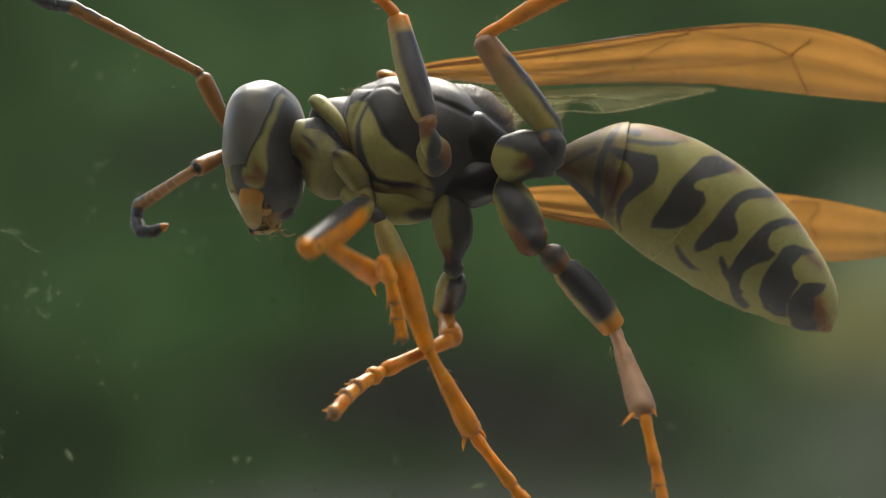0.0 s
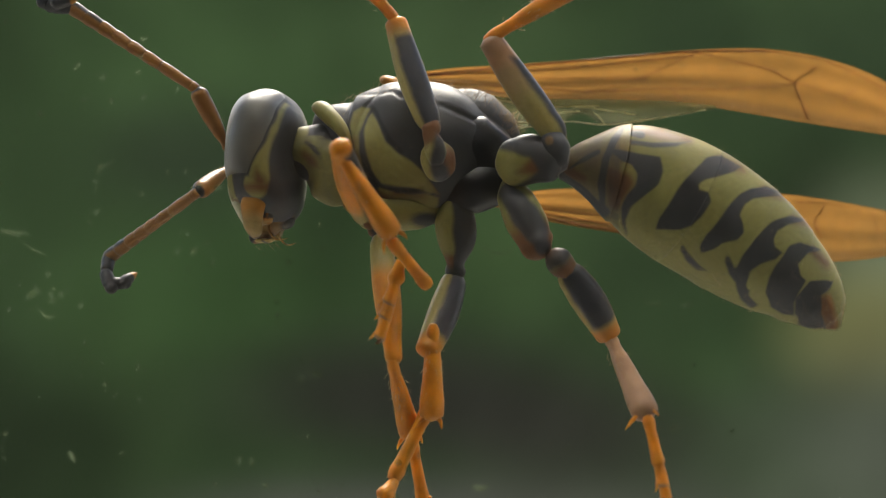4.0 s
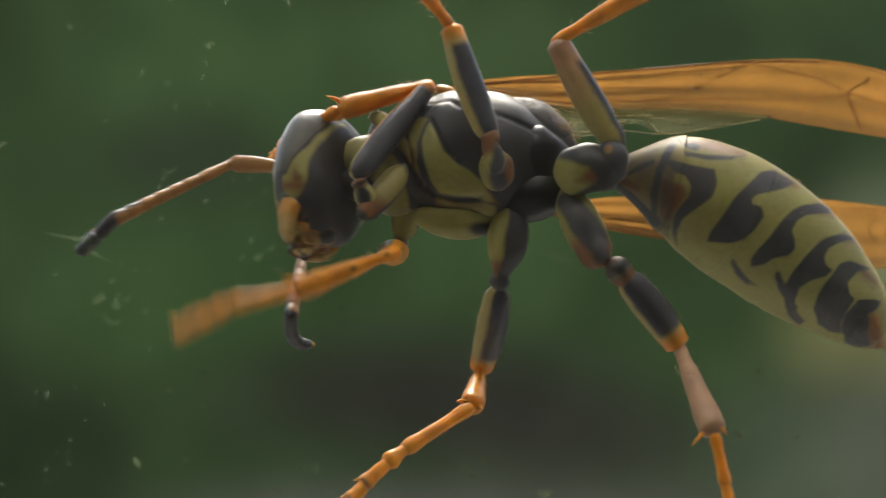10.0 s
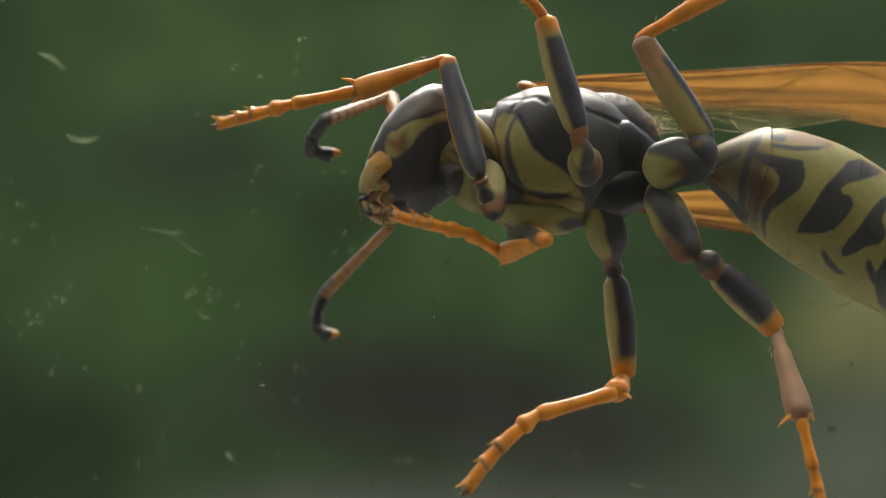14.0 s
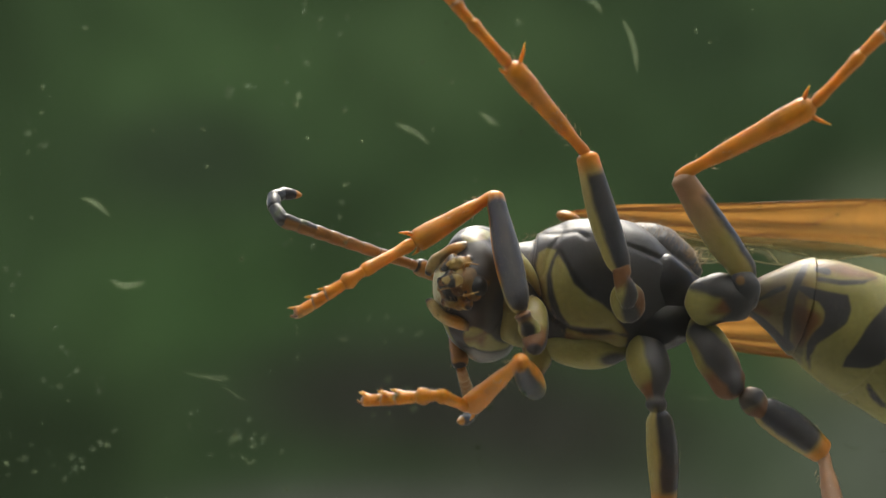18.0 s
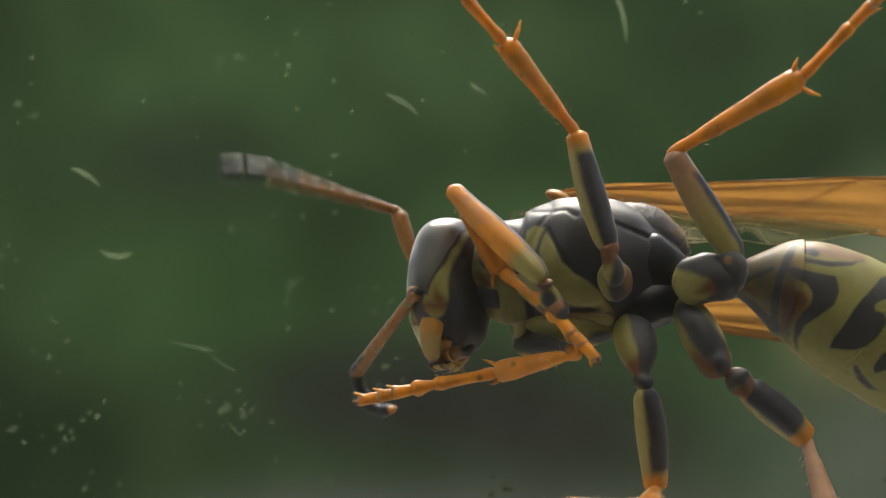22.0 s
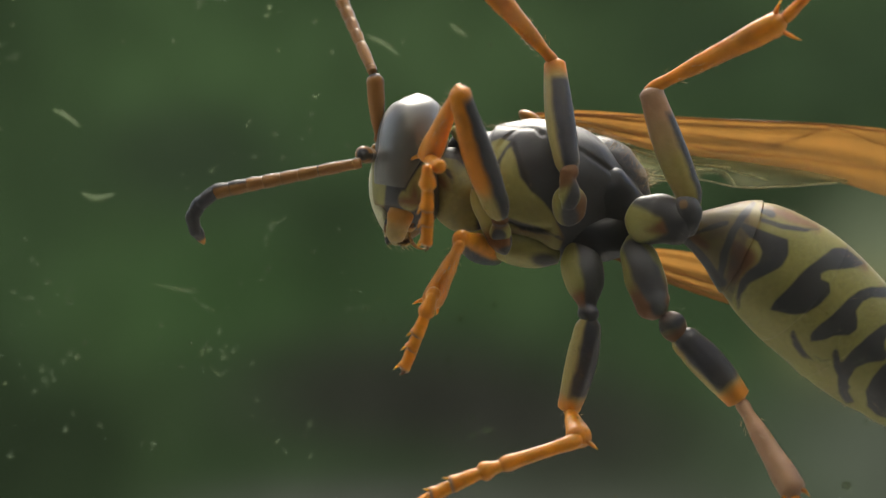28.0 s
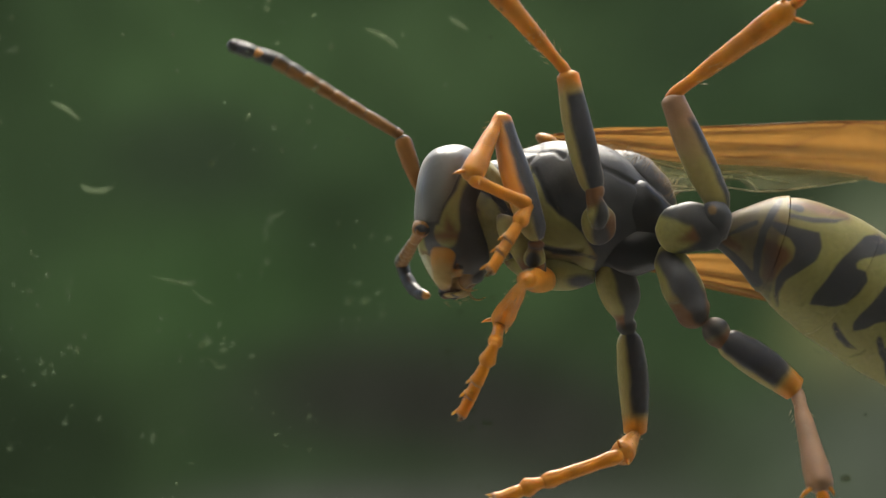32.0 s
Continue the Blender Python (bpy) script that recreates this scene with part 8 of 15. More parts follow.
    walk(front_leg_far["femur"], [
        (0, bone(-1.40, 0.83, -3.02, 0.02, 0.83, -6.87, -60)), (0.5, bone(-1.46, 1.70, -3.34, -1.17, -0.81, -6.57, -60)),
        (1, bone(-1.42, 1.70, -3.32, -0.58, 1.70, -7.33, -60)), (1.5, bone(-1.55, 0.54, -2.91, -0.12, 0.54, -6.75, -60)),
        (2, bone(-1.40, 0.71, -2.92, 0.09, 0.71, -6.75, -60)), (2.5, bone(-1.56, 0.76, -3.11, -0.56, -0.77, -6.78, -60)),
        (3, bone(-1.64, 0.82, -3.20, -0.43, 0.82, -7.12, -60)), (3.5, bone(-1.62, 0.93, -3.25, -1.18, -0.89, -6.91, -60)),
        (5.5, bone(-1.58, 1.08, -3.30, -1.25, -0.26, -7.16, -60)), (6, bone(-1.51, 0.89, -3.16, -0.34, 0.89, -7.08, -60)),
        (6.5, bone(-1.53, 1.33, -3.35, -1.08, -1.04, -6.66, -53)), (7, bone(-1.63, 1.17, -3.37, -1.15, 0.35, -7.35, -15)),
        (7.5, bone(-1.54, 0.85, -3.15, -1.41, -2.00, -6.09)), (8, bone(-1.49, 2.92, -2.79, -1.81, -0.84, -4.41)),
        (8.5, bone(-1.58, 3.09, -2.65, -1.49, -0.35, -4.88)), (9, bone(-1.61, 3.17, -2.53, -1.99, 0.33, -5.46)),
        (9.4, bone(-1.73, 3.27, -2.48, -1.93, 0.50, -5.50)), (9.8, bone(-2.39, 2.99, -3.18, -2.39, -0.68, -5.02)),
        (9.865, bone(-2.55, 2.88, -3.27, -2.58, -1.10, -4.28)), (9.93, bone(-2.71, 2.77, -3.36, -2.76, -1.33, -3.49)),
        (10, bone(-2.85, 2.68, -3.39, -2.99, -1.41, -3.47)), (10.07, bone(-2.96, 2.56, -3.44, -3.19, -1.53, -3.64)),
        (10.135, bone(-2.65, 2.58, -3.45, -3.44, -1.42, -3.87)), (10.2, bone(-2.35, 2.60, -3.46, -3.67, -1.23, -4.09)),
        (10.6, bone(-2.46, 2.84, -3.31, -3.16, -0.91, -4.81)), (11, bone(-2.15, 2.77, -3.31, -2.74, -0.42, -5.82)),
        (11.25, bone(-2.20, 1.50, -3.14, -2.98, 0.78, -7.10)), (11.5, bone(-2.25, 0.24, -2.96, -2.83, 2.33, -6.44)),
        (12, bone(-2.16, 0.09, -2.72, -2.67, 0.43, -6.77)), (12.25, bone(-2.26, 1.78, -2.58, -2.25, -0.59, -5.92, 15)),
        (12.5, bone(-2.35, 3.48, -2.44, -1.84, -0.46, -3.45, 30)), (13, bone(-2.44, 3.50, -2.39, -1.76, -0.24, -3.92, 62)),
        (13.5, bone(-2.22, 3.43, -2.50, -0.96, -0.35, -3.44, 45)), (13.75, bone(-2.02, 3.21, -2.74, -1.06, -0.74, -3.33, 22)),
        (13.812, bone(-1.96, 3.15, -2.80, -1.08, -0.82, -3.30, 17)), (13.875, bone(-1.91, 3.09, -2.86, -1.11, -0.91, -3.26, 11)),
        (14, bone(-1.81, 2.98, -2.98, -1.17, -1.07, -3.20)), (14.5, bone(-1.94, 3.09, -2.93, -1.96, -0.99, -3.26, 10)),
        (16.5, bone(-2.49, 3.35, -2.73, -1.84, -0.66, -2.20, 60)), (17, bone(-2.44, 2.84, -3.31, -1.63, -1.10, -2.50, 60)),
        (17.5, bone(-2.48, 2.97, -3.21, -3.05, -1.09, -3.15, 60)), (18, bone(-2.54, 2.02, -3.67, -3.20, -1.86, -2.51, 60)),
        (18.5, bone(-2.36, 2.55, -3.48, -2.55, -1.41, -2.46, 60)), (19, bone(-1.92, 2.31, -3.48, -2.71, -1.63, -2.63, 60)),
        (19.5, bone(-1.89, 2.27, -3.48, -2.27, -1.75, -2.77, 60)), (20, bone(-1.88, 1.70, -3.57, -2.75, -2.20, -2.65, 60)),
        (20.1, bone(-2.17, 2.34, -3.54, -2.71, -1.66, -2.85, 60)), (20.5, bone(-2.38, 2.50, -3.51, -2.66, -1.55, -2.95, 60)),
        (21, bone(-2.76, 2.68, -3.41, -1.79, -1.28, -2.95, 60)), (21.5, bone(-2.65, 2.88, -3.28, -1.42, -1.02, -3.14, 60)),
        (22, bone(-2.59, 3.16, -3.01, -1.10, -0.66, -3.08, 60)), (22.125, bone(-2.39, 3.15, -2.96, -1.31, -0.81, -3.06, 51)),
        (22.188, bone(-2.29, 3.14, -2.94, -1.41, -0.86, -3.05, 47)), (22.25, bone(-2.20, 3.13, -2.92, -1.52, -0.91, -3.04, 42)),
        (22.5, bone(-1.80, 3.10, -2.83, -1.97, -0.99, -3.00, 25)), (22.75, bone(-1.67, 2.69, -3.06, -2.37, -1.35, -2.89, 12)),
        (23, bone(-1.54, 2.27, -3.29, -2.76, -1.61, -2.79)), (23.5, bone(-1.59, 2.94, -2.85, -2.66, -1.01, -3.01)),
        (24, bone(-1.38, 1.70, -3.28, -3.18, -1.68, -4.74)), (24.5, bone(-1.43, 1.70, -3.32, -3.11, -1.83, -4.57)),
        (25, bone(-1.46, 1.70, -3.35, -3.27, -1.94, -3.91)), (25.5, bone(-1.43, 1.70, -3.32, -3.01, -2.08, -3.52)),
        (26, bone(-1.19, 1.70, -3.11, -2.35, -2.20, -3.61)), (26.05, bone(-1.36, 1.99, -3.11, -2.41, -1.96, -3.45)),
        (26.1, bone(-1.52, 2.29, -3.11, -2.46, -1.70, -3.29)), (26.2, bone(-1.86, 2.88, -3.11, -2.55, -1.16, -2.96)),
        (26.5, bone(-1.98, 3.04, -3.01, -2.67, -1.00, -2.91)), (27, bone(-1.86, 3.02, -2.94, -2.79, -0.97, -2.77)),
        (27.062, bone(-1.85, 3.02, -2.93, -2.80, -0.96, -2.75)), (27.125, bone(-1.83, 3.02, -2.92, -2.82, -0.96, -2.74)),
        (27.25, bone(-1.80, 3.01, -2.91, -2.85, -0.95, -2.70)), (27.5, bone(-1.74, 3.00, -2.87, -2.90, -0.92, -2.63)),
        (28.5, bone(-1.50, 2.96, -2.74, -3.12, -0.78, -2.35)), (29, bone(-1.54, 3.03, -2.70, -3.47, -0.53, -2.02)),
        (29.5, bone(-1.56, 3.07, -2.65, -3.20, -0.65, -2.09)), (30, bone(-1.33, 2.62, -2.91, -3.01, -1.11, -2.70)),
        (30.5, bone(-1.28, 2.65, -2.83, -2.46, -1.27, -2.69)), (30.625, bone(-1.20, 2.57, -2.76, -2.26, -1.39, -2.75)),
        (30.688, bone(-1.15, 2.53, -2.72, -2.16, -1.44, -2.78)), (30.75, bone(-1.11, 2.49, -2.68, -2.06, -1.49, -2.81)),
        (31, bone(-0.93, 2.34, -2.54, -1.65, -1.68, -2.93)), (31.3, bone(-0.94, 2.29, -2.60, -1.76, -1.73, -2.74)),
        (31.6, bone(-0.97, 2.26, -2.67, -1.87, -1.74, -2.72)), (32, bone(-1.05, 2.33, -2.75, -2.03, -1.65, -2.72)),
    ])
    walk(front_leg_far["tibia"], [
        (0, bone(0.02, 0.83, -6.87, 1.38, 0.83, -9.43)), (0.5, bone(-1.17, -0.81, -6.57, -0.04, 1.66, -7.59)),
        (0.75, bone(-0.88, 0.45, -6.95, 0.72, 1.09, -9.29)), (1, bone(-0.58, 1.70, -7.33, 0.47, 0.11, -9.51)),
        (1.5, bone(-0.12, 0.54, -6.75, 1.40, -0.77, -8.85)), (2, bone(0.09, 0.71, -6.75, 1.70, 0.71, -9.15)),
        (2.5, bone(-0.56, -0.77, -6.78, 0.83, -0.77, -9.32)), (3, bone(-0.43, 0.82, -7.12, 1.01, -1.30, -8.48)),
        (3.25, bone(-0.80, -0.03, -7.01, 0.64, -0.39, -9.50)), (3.5, bone(-1.18, -0.89, -6.91, -0.48, 0.70, -9.23)),
        (5.5, bone(-1.25, -0.26, -7.16, -0.90, 1.39, -9.53)), (6, bone(-0.34, 0.89, -7.08, 0.86, -0.23, -9.48)),
        (6.25, bone(-0.71, -0.08, -6.87, 0.76, 0.78, -9.22)), (6.5, bone(-1.08, -1.04, -6.66, -0.04, 1.39, -7.86)),
        (7, bone(-1.15, 0.35, -7.35, 0.17, 0.84, -9.89)), (7.5, bone(-1.41, -2.00, -6.09, -1.25, 0.38, -7.74)),
        (8, bone(-1.81, -0.84, -4.41, -0.89, 1.72, -5.42)), (8.5, bone(-1.49, -0.35, -4.88, -0.71, 2.33, -5.66)),
        (9, bone(-1.99, 0.33, -5.46, 0.47, 1.75, -4.87)), (9.4, bone(-1.93, 0.50, -5.50, -0.16, 2.80, -5.62)),
        (9.6, bone(-2.16, -0.09, -5.26, -1.60, 2.61, -6.17)), (9.8, bone(-2.39, -0.68, -5.02, -3.18, 1.70, -6.47)),
        (9.93, bone(-2.76, -1.33, -3.49, -5.54, -0.57, -3.86)), (10, bone(-2.99, -1.41, -3.47, -5.71, -1.41, -4.46)),
        (10.07, bone(-3.19, -1.53, -3.64, -5.75, -1.53, -5.02)), (10.2, bone(-3.67, -1.23, -4.09, -6.06, -0.25, -5.40)),
        (10.6, bone(-3.16, -0.91, -4.81, -5.76, -0.33, -5.94)), (11, bone(-2.74, -0.42, -5.82, -3.96, 0.65, -8.22)),
        (11.5, bone(-2.83, 2.33, -6.44, -3.77, 0.36, -8.34)), (12, bone(-2.67, 0.43, -6.77, -3.40, 1.40, -9.41)),
        (12.5, bone(-1.84, -0.46, -3.45, -4.03, 1.12, -4.51)), (13, bone(-1.76, -0.24, -3.92, -4.20, 1.22, -4.47)),
        (13.5, bone(-0.96, -0.35, -3.44, -3.47, 0.98, -4.05)), (14, bone(-1.17, -1.07, -3.20, -2.32, 1.57, -3.58)),
        (14.5, bone(-1.96, -0.99, -3.26, -3.41, 0.72, -5.10)), (16.5, bone(-1.84, -0.66, -2.20, -4.69, -0.66, -2.76)),
        (17, bone(-1.63, -1.10, -2.50, -4.39, -1.10, -3.41)), (17.5, bone(-3.05, -1.09, -3.15, -5.55, 0.23, -3.80)),
        (18, bone(-3.20, -1.86, -2.51, -4.68, 0.18, -3.94)), (18.5, bone(-2.55, -1.41, -2.46, -4.38, 0.18, -4.05)),
        (19, bone(-2.71, -1.63, -2.63, -3.65, 0.86, -3.80)), (19.5, bone(-2.27, -1.75, -2.77, -3.93, 0.63, -2.83)),
        (20, bone(-2.75, -2.20, -2.65, -3.77, 0.12, -4.05)), (20.1, bone(-2.71, -1.66, -2.85, -4.87, 0.23, -2.49)),
        (20.5, bone(-2.66, -1.55, -2.95, -4.83, 0.34, -2.64)), (21, bone(-1.79, -1.28, -2.95, -3.89, 0.57, -3.71)),
        (21.5, bone(-1.42, -1.02, -3.14, -3.62, 0.81, -3.62)), (22, bone(-1.10, -0.66, -3.08, -3.39, 1.00, -3.72)),
        (22.5, bone(-1.97, -0.99, -3.00, -3.98, 1.09, -2.85)), (22.75, bone(-2.36, -1.30, -2.90, -3.50, 1.34, -3.32)),
        (23, bone(-2.76, -1.61, -2.79, -2.82, 1.14, -3.72)), (23.5, bone(-2.66, -1.01, -3.01, -2.95, 1.69, -4.03)),
        (23.562, bone(-2.72, -1.09, -3.23, -2.88, 1.69, -4.03)), (23.625, bone(-2.79, -1.18, -3.44, -2.80, 1.66, -4.03)),
        (23.75, bone(-2.92, -1.35, -3.88, -2.65, 1.54, -4.02)), (24, bone(-3.18, -1.68, -4.74, -2.38, 1.00, -4.00)),
        (24.5, bone(-3.11, -1.83, -4.57, -2.64, 0.98, -4.01)), (24.75, bone(-3.19, -1.88, -4.24, -2.67, 0.96, -4.44)),
        (24.812, bone(-3.21, -1.89, -4.16, -2.69, 0.93, -4.55)), (24.875, bone(-3.23, -1.91, -4.08, -2.70, 0.88, -4.65)),
        (25, bone(-3.27, -1.94, -3.91, -2.74, 0.75, -4.86)), (25.5, bone(-3.01, -2.08, -3.52, -3.58, 0.57, -4.55)),
        (26, bone(-2.35, -2.20, -3.61, -2.56, 0.51, -4.61)), (26.2, bone(-2.55, -1.16, -2.96, -3.49, 1.03, -4.61)),
        (26.5, bone(-2.67, -1.00, -2.91, -3.75, 1.26, -4.37)), (28.5, bone(-3.12, -0.78, -2.35, -3.47, 1.33, -4.31)),
        (29, bone(-3.47, -0.53, -2.02, -3.74, 1.61, -3.96)), (29.5, bone(-3.20, -0.65, -2.09, -3.47, 1.49, -4.04)),
        (30, bone(-3.01, -1.11, -2.70, -3.21, 1.36, -4.21)), (30.5, bone(-2.46, -1.27, -2.69, -3.08, 0.86, -4.55)),
        (31, bone(-1.65, -1.68, -2.93, -2.39, 0.77, -4.30)), (31.3, bone(-1.76, -1.73, -2.74, -2.59, 0.59, -4.27)),
        (31.6, bone(-1.87, -1.74, -2.72, -2.59, 0.68, -4.16)), (32, bone(-2.03, -1.65, -2.72, -2.63, 0.85, -4.07)),
    ])
    walk(front_leg_far["tarsus"], [
        (0, bone(1.38, 0.83, -9.43, 2.57, 0.62, -10.96)), (0.25, bone(0.67, 1.25, -8.51, 1.67, -0.19, -9.37)),
        (0.375, bone(0.32, 1.46, -8.05, 1.00, -0.34, -8.37)), (0.438, bone(0.14, 1.56, -7.82, 0.62, -0.33, -7.85)),
        (0.5, bone(-0.04, 1.66, -7.59, 0.23, -0.25, -7.33)), (0.562, bone(0.03, 1.47, -7.83, 0.47, -0.43, -7.82)),
        (0.625, bone(0.09, 1.27, -8.07, 0.70, -0.56, -8.31)), (0.75, bone(0.22, 0.89, -8.55, 1.11, -0.69, -9.26)),
        (1, bone(0.47, 0.11, -9.51, 1.64, -0.54, -10.93)), (1.5, bone(1.40, -0.77, -8.85, 2.77, -0.93, -10.22)),
        (2, bone(1.70, 0.71, -9.15, 2.96, 0.50, -10.63)), (2.5, bone(0.83, -0.77, -9.32, 2.51, -0.98, -10.29)),
        (3, bone(1.01, -1.30, -8.48, 2.43, -1.36, -9.83)), (3.5, bone(-0.48, 0.70, -9.23, -0.27, 0.48, -11.16)),
        (5.5, bone(-0.90, 1.39, -9.53, 0.13, 1.18, -11.17)), (6, bone(0.86, -0.23, -9.48, 1.77, -0.77, -11.12)),
        (6.25, bone(0.41, 0.58, -8.67, 1.14, -1.12, -9.28)), (6.312, bone(0.30, 0.78, -8.47, 0.90, -1.05, -8.72)),
        (6.375, bone(0.18, 0.98, -8.26, 0.63, -0.91, -8.16)), (6.5, bone(-0.04, 1.39, -7.86, 0.05, -0.38, -7.05)),
        (6.625, bone(0.01, 1.25, -8.37, 0.47, -0.64, -8.35)), (6.688, bone(0.04, 1.18, -8.62, 0.65, -0.63, -9.01)),
        (6.75, bone(0.06, 1.11, -8.87, 0.80, -0.51, -9.66)), (7, bone(0.17, 0.84, -9.89, 0.98, 0.63, -11.65)),
        (7.25, bone(-0.54, 0.61, -8.81, 0.27, -0.92, -9.71)), (7.375, bone(-0.90, 0.49, -8.27, -0.30, -1.35, -8.46)),
        (7.438, bone(-1.08, 0.44, -8.01, -0.62, -1.45, -7.82)), (7.5, bone(-1.25, 0.38, -7.74, -0.97, -1.47, -7.18)),
        (8, bone(-0.89, 1.72, -5.42, -0.61, -0.07, -4.70)), (8.5, bone(-0.71, 2.33, -5.66, -0.41, 0.63, -4.76)),
        (9, bone(0.47, 1.75, -4.87, 0.19, 0.37, -3.52)), (9.4, bone(-0.16, 2.80, -5.62, 0.13, 0.99, -4.95)),
        (9.8, bone(-3.18, 1.70, -6.47, -3.08, 0.04, -5.46)), (9.865, bone(-4.36, 0.57, -5.17, -5.03, -1.13, -4.47)),
        (9.93, bone(-5.54, -0.57, -3.86, -6.85, -1.99, -3.61)), (10, bone(-5.71, -1.41, -4.46, -7.54, -1.99, -4.82)),
        (10.07, bone(-5.75, -1.53, -5.02, -7.42, -1.66, -6.02)), (10.2, bone(-6.06, -0.25, -5.40, -7.22, -1.78, -5.74)),
        (10.6, bone(-5.76, -0.33, -5.94, -7.28, -1.47, -6.39)), (11, bone(-3.96, 0.65, -8.22, -4.91, 0.44, -9.91)),
        (11.5, bone(-3.77, 0.36, -8.34, -4.77, -0.17, -9.94)), (12, bone(-3.40, 1.40, -9.41, -3.99, 1.18, -11.25)),
        (12.25, bone(-3.71, 1.26, -6.96, -4.90, 0.31, -8.18)), (12.5, bone(-4.03, 1.12, -4.51, -5.41, -0.24, -4.70)),
        (13, bone(-4.20, 1.22, -4.47, -4.94, -0.55, -4.80)), (13.5, bone(-3.47, 0.98, -4.05, -5.34, 0.51, -4.34)),
        (14, bone(-2.32, 1.57, -3.58, -3.41, 0.09, -2.92)), (14.5, bone(-3.41, 0.72, -5.10, -4.01, -1.08, -5.53)),
        (16.5, bone(-4.69, -0.66, -2.76, -6.62, -0.87, -2.92)), (17, bone(-4.39, -1.10, -3.41, -6.19, -1.31, -4.12)),
        (17.5, bone(-5.55, 0.23, -3.80, -6.95, -1.12, -4.01)), (18, bone(-4.68, 0.18, -3.94, -5.56, -1.48, -3.41)),
        (18.5, bone(-4.38, 0.18, -4.05, -5.61, -1.29, -4.41)), (19, bone(-3.65, 0.86, -3.80, -4.22, -1.01, -3.70)),
        (19.062, bone(-3.69, 0.83, -3.68, -4.12, -1.06, -3.46)), (19.125, bone(-3.72, 0.80, -3.56, -4.01, -1.10, -3.23)),
        (19.25, bone(-3.79, 0.74, -3.31, -3.80, -1.13, -2.77)), (19.5, bone(-3.93, 0.63, -2.83, -3.39, -1.00, -1.91)),
        (19.75, bone(-3.85, 0.38, -3.44, -4.02, -1.48, -2.87)), (20, bone(-3.77, 0.12, -4.05, -4.63, -1.62, -3.93)),
        (20.1, bone(-4.87, 0.23, -2.49, -5.82, -1.40, -1.98)), (20.5, bone(-4.83, 0.34, -2.64, -5.11, -1.46, -1.96)),
        (21, bone(-3.89, 0.57, -3.71, -5.32, -0.57, -3.01)), (21.25, bone(-3.76, 0.69, -3.66, -4.67, -0.95, -3.13)),
        (21.5, bone(-3.62, 0.81, -3.62, -3.89, -1.10, -3.32)), (21.562, bone(-3.59, 0.83, -3.63, -4.17, -1.01, -3.40)),
        (21.625, bone(-3.56, 0.86, -3.64, -4.44, -0.87, -3.49)), (21.75, bone(-3.50, 0.91, -3.67, -4.90, -0.45, -3.67)),
        (22, bone(-3.39, 1.00, -3.72, -5.30, 0.79, -4.02)), (22.25, bone(-3.69, 1.04, -3.29, -4.97, -0.41, -3.11)),
        (22.375, bone(-3.84, 1.07, -3.07, -4.49, -0.73, -2.68)), (22.5, bone(-3.98, 1.09, -2.85, -3.90, -0.79, -2.31)),
        (22.75, bone(-3.40, 1.11, -3.28, -2.98, -0.78, -3.06)), (23, bone(-2.82, 1.14, -3.72, -2.08, -0.66, -3.81)),
        (23.25, bone(-2.89, 1.42, -3.87, -2.24, -0.35, -3.37)), (23.5, bone(-2.95, 1.69, -4.03, -2.46, 0.13, -2.97)),
        (23.75, bone(-2.66, 1.35, -4.01, -2.01, -0.49, -3.96)), (24, bone(-2.38, 1.00, -4.00, -1.75, -0.57, -4.96)),
        (24.25, bone(-2.51, 0.99, -4.00, -2.58, -0.68, -5.01)), (24.5, bone(-2.64, 0.98, -4.01, -3.41, -0.56, -4.91)),
        (25, bone(-2.74, 0.75, -4.86, -2.70, -0.65, -6.21)), (25.125, bone(-2.95, 0.71, -4.78, -2.69, -1.06, -5.56)),
        (25.188, bone(-3.06, 0.68, -4.74, -2.70, -1.18, -5.18)), (25.25, bone(-3.16, 0.66, -4.71, -2.72, -1.24, -4.79)),
        (25.5, bone(-3.58, 0.57, -4.55, -2.97, -0.82, -3.33)), (26, bone(-2.56, 0.51, -4.61, -2.40, -1.39, -4.24)),
        (26.2, bone(-3.49, 1.03, -4.61, -3.24, -0.83, -4.09)), (26.5, bone(-3.75, 1.26, -4.37, -3.55, -0.65, -4.06)),
        (28.5, bone(-3.47, 1.33, -4.31, -3.39, -0.62, -4.42)), (28.75, bone(-3.60, 1.47, -4.14, -3.50, -0.45, -4.48)),
        (28.875, bone(-3.67, 1.54, -4.05, -3.56, -0.36, -4.51)), (28.938, bone(-3.71, 1.57, -4.01, -3.59, -0.31, -4.52)),
        (29, bone(-3.74, 1.61, -3.96, -3.62, -0.26, -4.53)), (29.25, bone(-3.61, 1.55, -4.00, -3.52, -0.34, -4.49)),
        (29.312, bone(-3.57, 1.53, -4.01, -3.50, -0.36, -4.48)), (29.375, bone(-3.54, 1.52, -4.02, -3.47, -0.38, -4.47)),
        (29.5, bone(-3.47, 1.49, -4.04, -3.42, -0.41, -4.46)), (30, bone(-3.21, 1.36, -4.21, -3.06, -0.59, -4.32)),
        (30.5, bone(-3.08, 0.86, -4.55, -2.95, -1.06, -4.23)), (31, bone(-2.39, 0.77, -4.30, -2.52, -1.18, -4.34)),
        (31.3, bone(-2.59, 0.59, -4.27, -2.73, -1.33, -4.54)), (31.45, bone(-2.59, 0.64, -4.22, -2.75, -1.27, -4.58)),
        (31.525, bone(-2.59, 0.66, -4.19, -2.76, -1.24, -4.60)), (31.6, bone(-2.59, 0.68, -4.16, -2.77, -1.21, -4.62)),
        (32, bone(-2.63, 0.85, -4.07, -2.83, -1.01, -4.64)),
    ])
